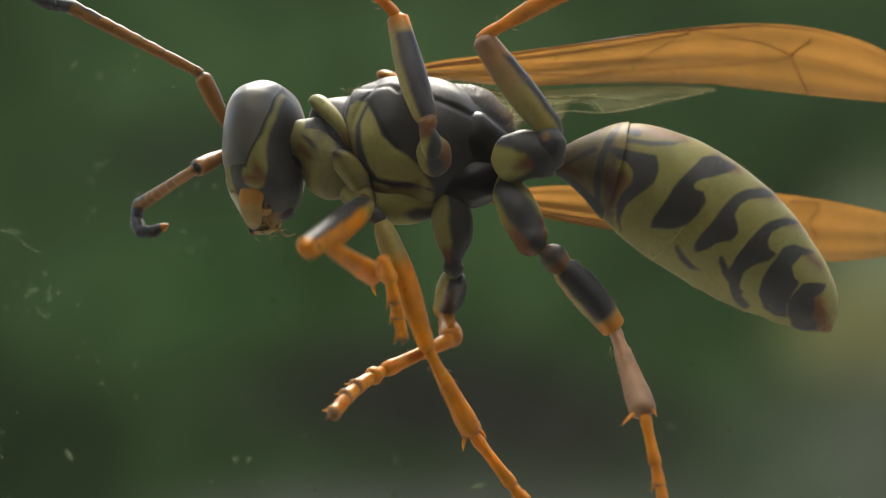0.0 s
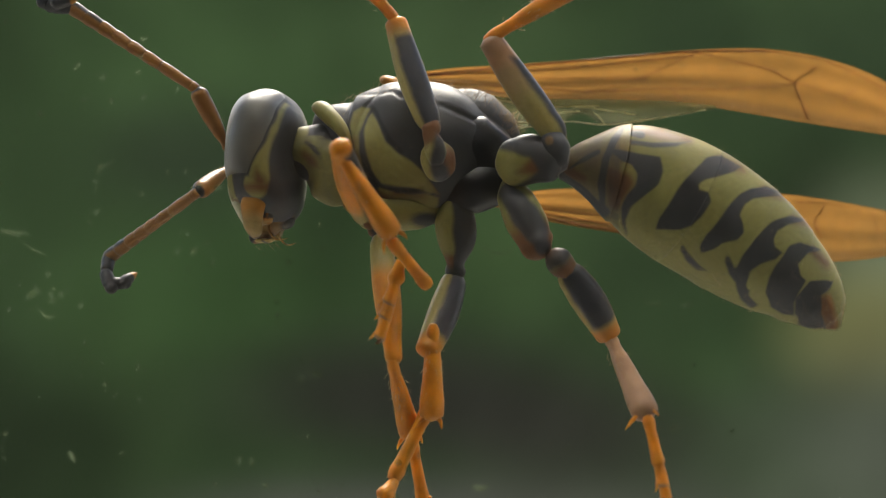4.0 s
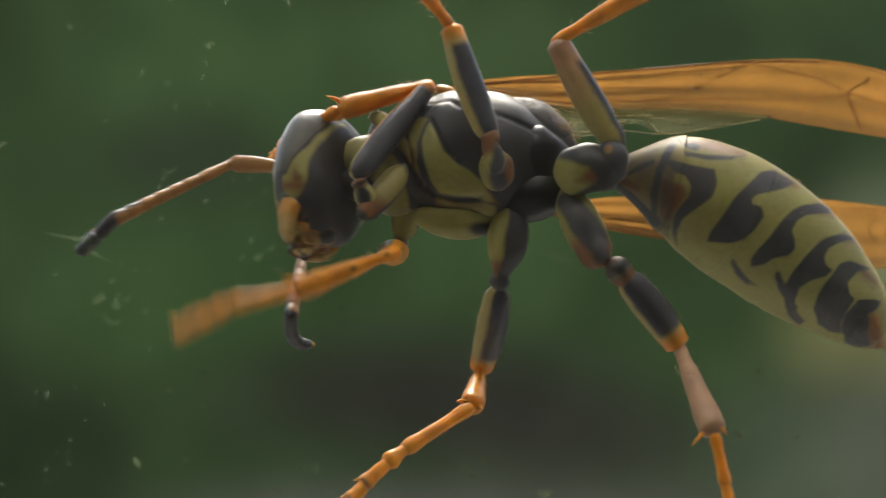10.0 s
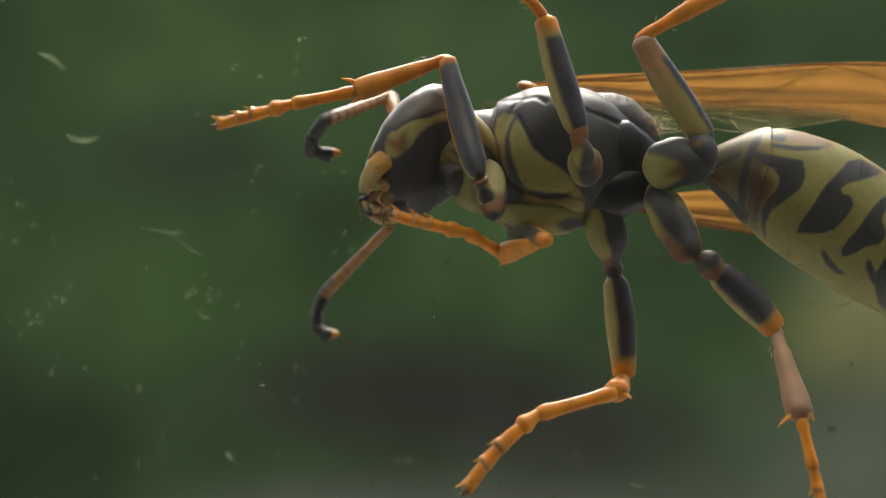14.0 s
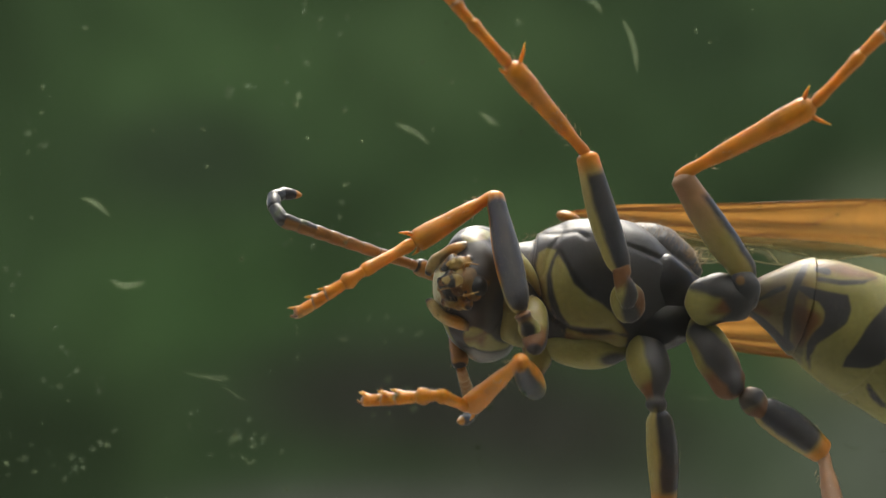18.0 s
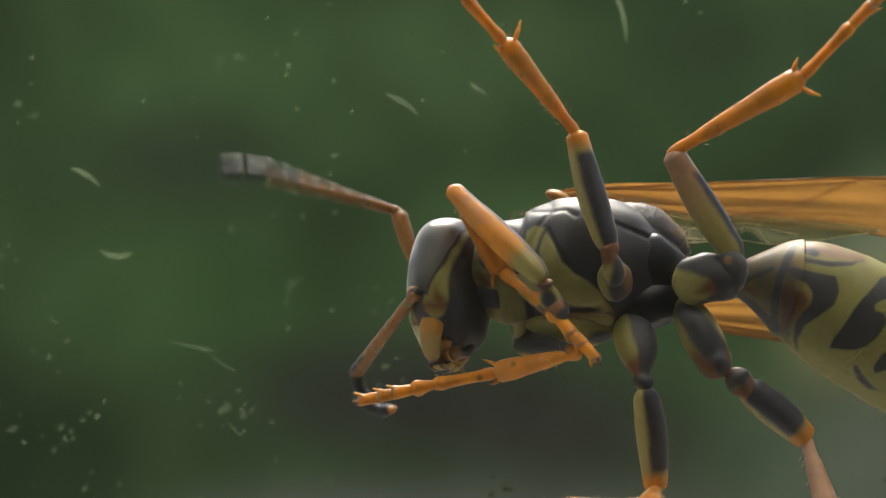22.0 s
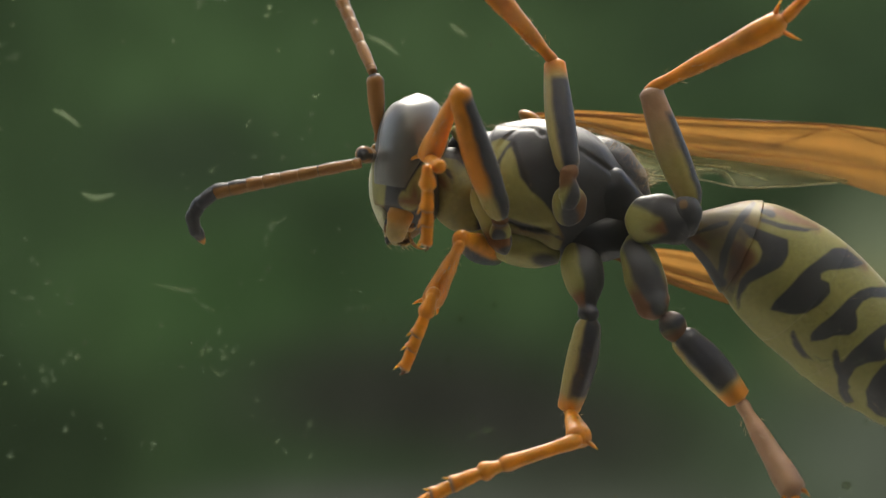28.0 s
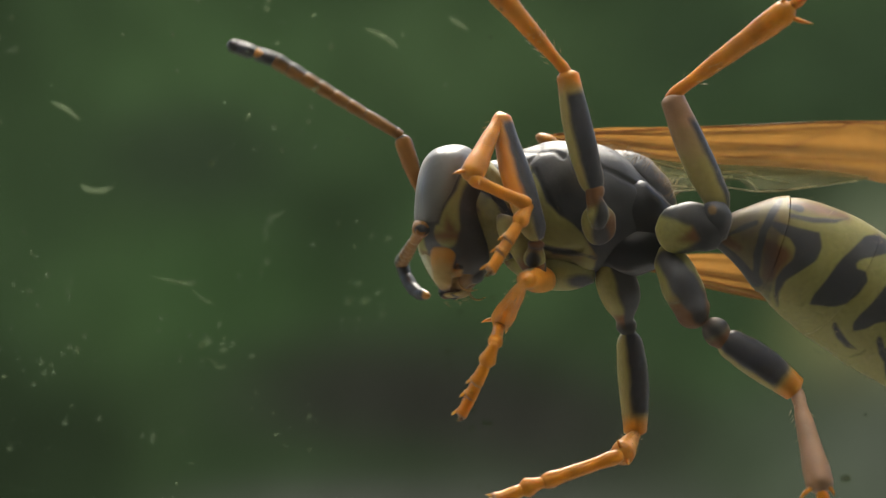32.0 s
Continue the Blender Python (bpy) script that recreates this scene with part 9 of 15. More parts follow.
    walk(front_leg_far["toe"], [
        (0, bone(2.57, 0.62, -10.96, 3.97, 0.83, -12.96)), (0.5, bone(0.23, -0.25, -7.33, 0.14, -0.60, -9.75)),
        (1, bone(1.64, -0.54, -10.93, 3.02, -0.60, -12.96)), (1.5, bone(2.77, -0.93, -10.22, 4.36, -0.60, -12.06)),
        (2, bone(2.96, 0.50, -10.63, 4.44, 0.71, -12.57)), (2.5, bone(2.51, -0.98, -10.29, 4.54, -0.77, -11.64)),
        (3, bone(2.43, -1.36, -9.83, 4.05, -0.92, -11.61)), (3.5, bone(-0.27, 0.48, -11.16, -0.08, 0.70, -13.59)),
        (5.5, bone(0.13, 1.18, -11.17, 1.31, 1.39, -13.31)), (6, bone(1.77, -0.77, -11.12, 2.73, -0.60, -13.36)),
        (6.5, bone(0.05, -0.38, -7.05, 1.45, -0.60, -9.05)), (7, bone(0.98, 0.63, -11.65, 1.89, 0.84, -13.91)),
        (7.5, bone(-0.97, -1.47, -7.18, 0.16, -0.60, -9.18)), (8, bone(-0.61, -0.07, -4.70, -0.54, -0.60, -7.09)),
        (8.5, bone(-0.41, 0.63, -4.76, -0.51, -0.60, -6.88)), (9, bone(0.19, 0.37, -3.52, 1.46, -0.60, -5.37)),
        (9.4, bone(0.13, 0.99, -4.95, 0.18, -0.60, -6.81)), (9.8, bone(-3.08, 0.04, -5.46, -2.27, -0.60, -7.68)),
        (9.865, bone(-4.97, -0.97, -4.54, -5.84, -0.39, -6.75)), (9.93, bone(-6.85, -1.99, -3.61, -8.78, -0.60, -4.22)),
        (10, bone(-7.54, -1.99, -4.82, -9.36, -0.60, -5.68)), (10.07, bone(-7.42, -1.66, -6.02, -9.45, -1.28, -7.34)),
        (10.2, bone(-7.22, -1.78, -5.74, -8.97, -0.60, -6.99)), (10.6, bone(-7.28, -1.47, -6.39, -9.27, -0.60, -7.51)),
        (11, bone(-4.91, 0.44, -9.91, -6.10, 0.65, -12.04)), (11.5, bone(-4.77, -0.17, -9.94, -6.05, -0.34, -12.02)),
        (12, bone(-3.99, 1.18, -11.25, -4.76, 1.40, -13.57)), (12.5, bone(-5.41, -0.24, -4.70, -7.71, -0.60, -5.46)),
        (13, bone(-4.94, -0.55, -4.80, -6.83, -0.60, -6.36)), (13.5, bone(-5.34, 0.51, -4.34, -7.73, 0.40, -4.84)),
        (14, bone(-3.41, 0.09, -2.92, -5.68, -0.60, -2.31)), (14.5, bone(-4.01, -1.08, -5.53, -5.61, -0.60, -7.32)),
        (16.5, bone(-6.62, -0.87, -2.92, -9.04, -0.66, -3.24)), (17, bone(-6.19, -1.31, -4.12, -8.42, -1.10, -5.12)),
        (17.5, bone(-6.95, -1.12, -4.01, -9.15, -0.60, -4.95)), (18, bone(-5.56, -1.48, -3.41, -7.84, -0.60, -3.58)),
        (18.5, bone(-5.61, -1.29, -4.41, -7.62, -0.60, -5.64)), (19, bone(-4.22, -1.01, -3.70, -6.33, -0.60, -4.88)),
        (19.5, bone(-3.39, -1.00, -1.91, -4.68, -0.60, -3.96)), (20, bone(-4.63, -1.62, -3.93, -6.65, -0.60, -4.87)),
        (20.1, bone(-5.82, -1.40, -1.98, -8.13, -0.60, -2.16)), (20.5, bone(-5.11, -1.46, -1.96, -7.38, -0.60, -1.66)),
        (21, bone(-5.32, -0.57, -3.01, -7.71, -0.60, -2.47)), (21.5, bone(-3.89, -1.10, -3.32, -6.01, -0.60, -4.43)),
        (22, bone(-5.30, 0.79, -4.02, -7.70, 1.00, -4.51)), (22.5, bone(-3.90, -0.79, -2.31, -6.34, -0.60, -2.55)),
        (23, bone(-2.08, -0.66, -3.81, -3.53, -0.60, -1.84)), (23.25, bone(-2.27, -0.27, -3.39, -4.63, -0.92, -3.55)),
        (23.5, bone(-2.46, 0.13, -2.97, -3.42, -0.60, -5.11)), (23.625, bone(-2.28, -0.05, -3.47, -4.20, -1.10, -4.58)),
        (23.75, bone(-2.10, -0.22, -3.97, -4.31, -1.24, -3.66)), (23.875, bone(-1.93, -0.40, -4.46, -3.66, -1.03, -2.86)),
        (24, bone(-1.75, -0.57, -4.96, -2.42, -0.60, -2.60)), (24.5, bone(-3.41, -0.56, -4.91, -1.99, -0.60, -2.92)),
        (25, bone(-2.70, -0.65, -6.21, -2.50, -0.60, -3.77)), (25.125, bone(-2.77, -0.69, -5.49, -4.10, -0.23, -3.49)),
        (25.25, bone(-2.83, -0.74, -4.77, -5.09, -0.07, -4.10)), (25.375, bone(-2.90, -0.78, -4.05, -5.08, -0.21, -5.02)),
        (25.5, bone(-2.97, -0.82, -3.33, -4.09, -0.60, -5.50)), (26, bone(-2.40, -1.39, -4.24, -3.64, -0.60, -6.19)),
        (26.2, bone(-3.24, -0.83, -4.09, -4.51, -0.60, -6.17)), (26.5, bone(-3.55, -0.65, -4.06, -4.26, -0.60, -6.41)),
        (28.5, bone(-3.39, -0.62, -4.42, -3.75, -0.60, -6.85)), (29, bone(-3.62, -0.26, -4.53, -3.69, -0.60, -6.95)),
        (29.5, bone(-3.42, -0.41, -4.46, -3.74, -0.60, -6.88)), (30, bone(-3.06, -0.59, -4.32, -3.27, -0.60, -6.76)),
        (30.5, bone(-2.95, -1.06, -4.23, -3.74, -0.60, -6.50)), (31, bone(-2.52, -1.18, -4.34, -3.74, -0.60, -6.39)),
        (31.3, bone(-2.73, -1.33, -4.54, -3.71, -0.60, -6.66)), (31.6, bone(-2.77, -1.21, -4.62, -3.68, -0.60, -6.81)),
        (32, bone(-2.83, -1.01, -4.64, -3.74, -0.60, -6.87)),
    ])
    walk(mid_leg_far["coxa"], [
        (0, bone(0.65, 1.40, -2.10, 0.79, 1.40, -4.65)), (1, bone(0.65, 1.40, -2.10, 0.90, 1.40, -4.64)),
        (2, bone(0.65, 1.40, -2.10, 1.05, 1.04, -4.59)), (3, bone(0.65, 1.40, -2.10, 0.58, 2.40, -4.45)),
        (3.5, bone(0.65, 1.40, -2.10, 0.69, 2.27, -4.50)), (5.5, bone(0.65, 1.40, -2.10, 0.63, 0.61, -4.52)),
        (6, bone(0.65, 1.40, -2.10, 0.61, 1.40, -4.65)), (7, bone(0.65, 1.40, -2.10, 0.69, 2.39, -4.45)),
        (7.5, bone(0.65, 1.40, -2.10, 0.41, 0.47, -4.46)), (8, bone(0.65, 1.40, -2.10, 0.18, 0.04, -4.21)),
        (9, bone(0.65, 1.40, -2.10, 0.27, 1.40, -4.62)), (10, bone(0.65, 1.40, -2.10, 0.21, 1.40, -4.61)),
        (11, bone(0.65, 1.40, -2.10, 0.66, 1.40, -4.65)), (12, bone(0.65, 1.40, -2.10, 1.02, 2.13, -4.51)),
        (13, bone(0.65, 1.40, -2.10, 1.08, 2.04, -4.53)), (14, bone(0.65, 1.40, -2.10, 1.17, 2.37, -4.40)),
        (17, bone(0.65, 1.40, -2.10, 0.93, 0.17, -4.32)), (18, bone(0.65, 1.40, -2.10, 0.96, 0.20, -4.33)),
        (19, bone(0.65, 1.40, -2.10, 0.92, 0.24, -4.35)), (20, bone(0.65, 1.40, -2.10, 0.96, 0.20, -4.33)),
        (21, bone(0.65, 1.40, -2.10, 0.98, 0.26, -4.36)), (22, bone(0.65, 1.40, -2.10, 0.98, 0.11, -4.27)),
        (23, bone(0.65, 1.40, -2.10, 0.88, 0.11, -4.28)), (24, bone(0.65, 1.40, -2.10, 1.28, 0.53, -4.41)),
        (25, bone(0.65, 1.40, -2.10, 1.38, 2.39, -4.34)), (26, bone(0.65, 1.40, -2.10, 1.32, 2.31, -4.39)),
        (28.5, bone(0.65, 1.40, -2.10, 1.35, 0.31, -4.30)), (29, bone(0.65, 1.40, -2.10, 1.38, 0.40, -4.33)),
        (30, bone(0.65, 1.40, -2.10, 1.37, 0.34, -4.30)), (31, bone(0.65, 1.40, -2.10, 1.53, 2.24, -4.34)),
        (32, bone(0.65, 1.40, -2.10, 1.42, 2.35, -4.34)),
    ])
    walk(mid_leg_far["femur"], [
        (0, bone(0.79, 1.40, -4.65, 0.48, 4.32, -5.80)), (0.5, bone(0.84, 1.40, -4.64, 0.43, 2.07, -7.69)),
        (1, bone(0.90, 1.40, -4.64, 0.74, -0.75, -6.93)), (1.5, bone(0.97, 1.22, -4.61, 0.79, 1.63, -7.73)),
        (2, bone(1.05, 1.04, -4.59, 0.98, 3.71, -6.26)), (2.25, bone(0.93, 1.38, -4.56, -0.27, 2.72, -7.14)),
        (2.5, bone(0.81, 1.72, -4.52, -1.05, 1.20, -7.00)), (2.75, bone(0.70, 2.06, -4.48, -1.10, -0.12, -5.89)),
        (3, bone(0.58, 2.40, -4.45, -0.43, -0.58, -4.22)), (3.5, bone(0.69, 2.27, -4.50, -0.09, -0.58, -5.61)),
        (4.5, bone(0.66, 1.44, -4.51, -0.57, 1.01, -7.38)), (5.5, bone(0.63, 0.61, -4.52, 0.09, 2.99, -6.51)),
        (6, bone(0.61, 1.40, -4.65, 0.15, 3.84, -6.59)), (6.5, bone(0.65, 1.89, -4.55, -0.94, 1.12, -7.16)),
        (6.75, bone(0.67, 2.14, -4.50, -0.75, -0.15, -6.13)), (7, bone(0.69, 2.39, -4.45, -0.09, -0.66, -4.56)),
        (7.125, bone(0.62, 1.91, -4.45, -1.25, -0.24, -5.81)), (7.25, bone(0.55, 1.43, -4.46, -1.74, 0.95, -6.57)),
        (7.375, bone(0.48, 0.95, -4.46, -1.41, 2.32, -6.58)), (7.5, bone(0.41, 0.47, -4.46, -0.40, 3.19, -5.83)),
        (8, bone(0.18, 0.04, -4.21, -0.65, 2.45, -6.07)), (9, bone(0.27, 1.40, -4.62, -0.22, 3.04, -7.26)),
        (10, bone(0.21, 1.40, -4.61, -0.34, 3.13, -7.19)), (11, bone(0.66, 1.40, -4.65, 0.62, 2.48, -7.61)),
        (12, bone(1.02, 2.13, -4.51, 1.03, 2.13, -7.66)), (13, bone(1.08, 2.04, -4.53, 1.31, 2.04, -7.67)),
        (14, bone(1.17, 2.37, -4.40, 1.36, 2.37, -7.55)), (17, bone(0.93, 0.17, -4.32, 1.11, 1.13, -7.31)),
        (18, bone(0.96, 0.20, -4.33, 1.13, 1.09, -7.34)), (19, bone(0.92, 0.24, -4.35, 1.11, 1.10, -7.38)),
        (20, bone(0.96, 0.20, -4.33, 1.12, 1.08, -7.35)), (21, bone(0.98, 0.26, -4.36, 1.15, 1.13, -7.38)),
        (22, bone(0.98, 0.11, -4.27, 1.30, 0.78, -7.33)), (23, bone(0.88, 0.11, -4.28, 1.29, 0.73, -7.34)),
        (24, bone(1.28, 0.53, -4.41, 1.58, 0.53, -7.55)), (25, bone(1.38, 2.39, -4.34, 1.56, 2.39, -7.48)),
        (26, bone(1.32, 2.31, -4.39, 1.49, 2.31, -7.53)), (28.5, bone(1.35, 0.31, -4.30, 1.22, 1.72, -7.11)),
        (29, bone(1.38, 0.40, -4.33, 1.24, 1.79, -7.15)), (30, bone(1.37, 0.34, -4.30, 1.63, 1.35, -7.28)),
        (31, bone(1.53, 2.24, -4.34, 1.94, 2.24, -7.46)), (32, bone(1.42, 2.35, -4.34, 1.75, 2.35, -7.47)),
    ])
    walk(mid_leg_far["tibia"], [
        (0, bone(0.48, 4.32, -5.80, 0.74, 1.69, -6.57)), (0.5, bone(0.61, 1.78, -6.36, 0.88, 0.33, -8.68)),
        (1, bone(0.74, -0.75, -6.93, 0.88, -0.31, -9.64)), (1.5, bone(0.86, 1.48, -6.59, 1.15, -0.02, -8.88)),
        (2, bone(0.98, 3.71, -6.26, 1.27, 1.06, -6.91)), (2.5, bone(0.27, 1.57, -5.24, 0.74, -0.11, -7.37)),
        (3, bone(-0.43, -0.58, -4.22, 0.01, -0.58, -6.94)), (3.5, bone(-0.09, -0.58, -5.61, -0.12, -0.08, -8.31)),
        (4.5, bone(-0.00, 1.21, -6.06, -0.08, -0.02, -8.52)), (5.5, bone(0.09, 2.99, -6.51, -0.00, 0.53, -7.74)),
        (6, bone(0.15, 3.84, -6.59, 0.14, 1.24, -7.48)), (6.5, bone(0.03, 1.59, -5.57, -0.12, 0.22, -7.95)),
        (7, bone(-0.09, -0.66, -4.56, -0.30, -0.13, -7.25)), (7.5, bone(-0.40, 3.19, -5.83, -0.86, 1.58, -8.01)),
        (8, bone(-0.65, 2.45, -6.07, -1.37, 1.42, -8.51)), (9, bone(-0.22, 3.04, -7.26, -0.50, 0.73, -8.72)),
        (10, bone(-0.34, 3.13, -7.19, -0.67, 0.55, -8.10)), (10.5, bone(0.14, 2.80, -7.40, -0.22, 0.14, -8.01)),
        (10.562, bone(0.20, 2.76, -7.42, -0.16, 0.09, -8.00)), (10.625, bone(0.26, 2.72, -7.45, -0.11, 0.05, -7.98)),
        (10.75, bone(0.38, 2.64, -7.50, 0.00, -0.05, -7.96)), (11, bone(0.62, 2.48, -7.61, 0.23, -0.23, -7.91)),
        (12, bone(1.03, 2.13, -7.66, 0.76, -0.60, -7.87)), (13, bone(1.31, 2.04, -7.67, 0.85, -0.66, -7.89)),
        (14, bone(1.36, 2.37, -7.55, 0.82, -0.32, -7.77)), (17, bone(1.11, 1.13, -7.31, 0.60, -1.55, -7.62)),
        (18, bone(1.13, 1.09, -7.34, 0.61, -1.60, -7.56)), (19, bone(1.11, 1.10, -7.38, 0.58, -1.59, -7.58)),
        (20, bone(1.12, 1.08, -7.35, 0.60, -1.62, -7.55)), (21, bone(1.15, 1.13, -7.38, 0.64, -1.57, -7.58)),
        (22, bone(1.30, 0.78, -7.33, 0.80, -1.93, -7.42)), (23, bone(1.29, 0.73, -7.34, 0.79, -1.97, -7.42)),
        (24, bone(1.58, 0.53, -7.55, 0.96, -2.15, -7.67)), (25, bone(1.56, 2.39, -7.48, 1.11, -0.31, -7.72)),
        (25.5, bone(1.53, 2.35, -7.51, 0.90, -0.32, -7.65)), (25.562, bone(1.52, 2.35, -7.51, 0.88, -0.32, -7.64)),
        (25.625, bone(1.52, 2.34, -7.51, 0.85, -0.32, -7.63)), (25.75, bone(1.51, 2.33, -7.52, 0.80, -0.32, -7.62)),
        (26, bone(1.49, 2.31, -7.53, 0.70, -0.32, -7.58)), (26.156, bone(1.48, 2.28, -7.50, 0.76, -0.38, -7.60)),
        (26.234, bone(1.47, 2.26, -7.49, 0.79, -0.41, -7.60)), (26.312, bone(1.46, 2.24, -7.48, 0.82, -0.43, -7.61)),
        (26.625, bone(1.43, 2.16, -7.43, 0.94, -0.53, -7.64)), (27.25, bone(1.36, 2.02, -7.32, 1.19, -0.70, -7.70)),
        (27.875, bone(1.29, 1.87, -7.22, 1.44, -0.82, -7.75)), (28.031, bone(1.28, 1.83, -7.19, 1.51, -0.85, -7.76)),
        (28.109, bone(1.27, 1.81, -7.18, 1.54, -0.86, -7.77)), (28.188, bone(1.26, 1.80, -7.16, 1.57, -0.87, -7.77)),
        (28.5, bone(1.22, 1.72, -7.11, 1.69, -0.90, -7.79)), (29, bone(1.24, 1.79, -7.15, 1.74, -0.85, -7.74)),
        (29.125, bone(1.29, 1.74, -7.17, 1.72, -0.92, -7.73)), (29.188, bone(1.31, 1.71, -7.18, 1.71, -0.95, -7.73)),
        (29.25, bone(1.34, 1.68, -7.18, 1.70, -0.99, -7.72)), (29.5, bone(1.43, 1.57, -7.21, 1.65, -1.13, -7.71)),
        (30, bone(1.63, 1.35, -7.28, 1.56, -1.37, -7.67)), (30.5, bone(1.79, 1.80, -7.37, 1.32, -0.89, -7.71)),
        (30.625, bone(1.82, 1.91, -7.39, 1.26, -0.77, -7.72)), (30.688, bone(1.84, 1.96, -7.41, 1.24, -0.70, -7.72)),
        (30.75, bone(1.86, 2.02, -7.42, 1.21, -0.63, -7.73)), (31, bone(1.94, 2.24, -7.46, 1.09, -0.36, -7.74)),
        (32, bone(1.75, 2.35, -7.47, 1.06, -0.29, -7.82)),
    ])
    walk(mid_leg_far["tarsus"], [
        (0, bone(0.74, 1.69, -6.57, -1.34, 0.65, -7.48)), (0.5, bone(0.81, 0.69, -8.11, -1.68, 0.58, -7.90)),
        (1, bone(0.88, -0.31, -9.64, -1.10, 0.56, -8.40)), (2, bone(1.27, 1.06, -6.91, -1.05, 0.76, -7.79)),
        (3, bone(0.01, -0.58, -6.94, -0.81, -0.61, -9.30)), (3.5, bone(-0.12, -0.08, -8.31, -1.12, -0.19, -10.60)),
        (5.5, bone(-0.00, 0.53, -7.74, -1.31, -0.16, -9.75)), (6, bone(0.14, 1.24, -7.48, -1.33, 0.86, -9.47)),
        (7, bone(-0.30, -0.13, -7.25, -1.07, 1.12, -9.27)), (7.5, bone(-0.86, 1.58, -8.01, -2.53, 1.28, -9.84)),
        (8, bone(-1.37, 1.42, -8.51, -3.20, 1.02, -10.17)), (9, bone(-0.50, 0.73, -8.72, -2.52, 0.06, -10.03)),
        (10, bone(-0.67, 0.55, -8.10, -2.69, -0.38, -9.24)), (11, bone(0.23, -0.23, -7.91, -2.15, -0.97, -8.03)),
        (12, bone(0.76, -0.60, -7.87, -1.65, -1.14, -8.26)), (13, bone(0.85, -0.66, -7.89, -1.49, -1.20, -8.57)),
        (14, bone(0.82, -0.32, -7.77, -1.53, -1.01, -8.27)), (17, bone(0.60, -1.55, -7.62, -1.90, -1.50, -7.54)),
        (18, bone(0.61, -1.60, -7.56, -1.89, -1.55, -7.56)), (19, bone(0.58, -1.59, -7.58, -1.91, -1.54, -7.57)),
        (20, bone(0.60, -1.62, -7.55, -1.89, -1.54, -7.50)), (21, bone(0.64, -1.57, -7.58, -1.86, -1.52, -7.54)),
        (22, bone(0.80, -1.93, -7.42, -1.69, -1.68, -7.39)), (23, bone(0.79, -1.97, -7.42, -1.70, -1.70, -7.43)),
        (24, bone(0.96, -2.15, -7.67, -1.28, -2.55, -8.60)), (25, bone(1.11, -0.31, -7.72, -1.20, -0.71, -8.45)),
        (26, bone(0.70, -0.32, -7.58, -1.51, -0.72, -8.58)), (28.5, bone(1.69, -0.90, -7.79, -0.49, -1.30, -8.85)),
        (29, bone(1.74, -0.85, -7.74, -0.45, -1.25, -8.76)), (30, bone(1.56, -1.37, -7.67, -0.73, -1.77, -8.46)),
        (31, bone(1.09, -0.36, -7.74, -1.17, -0.76, -8.61)), (32, bone(1.06, -0.29, -7.82, -1.22, -0.69, -8.64)),
    ])
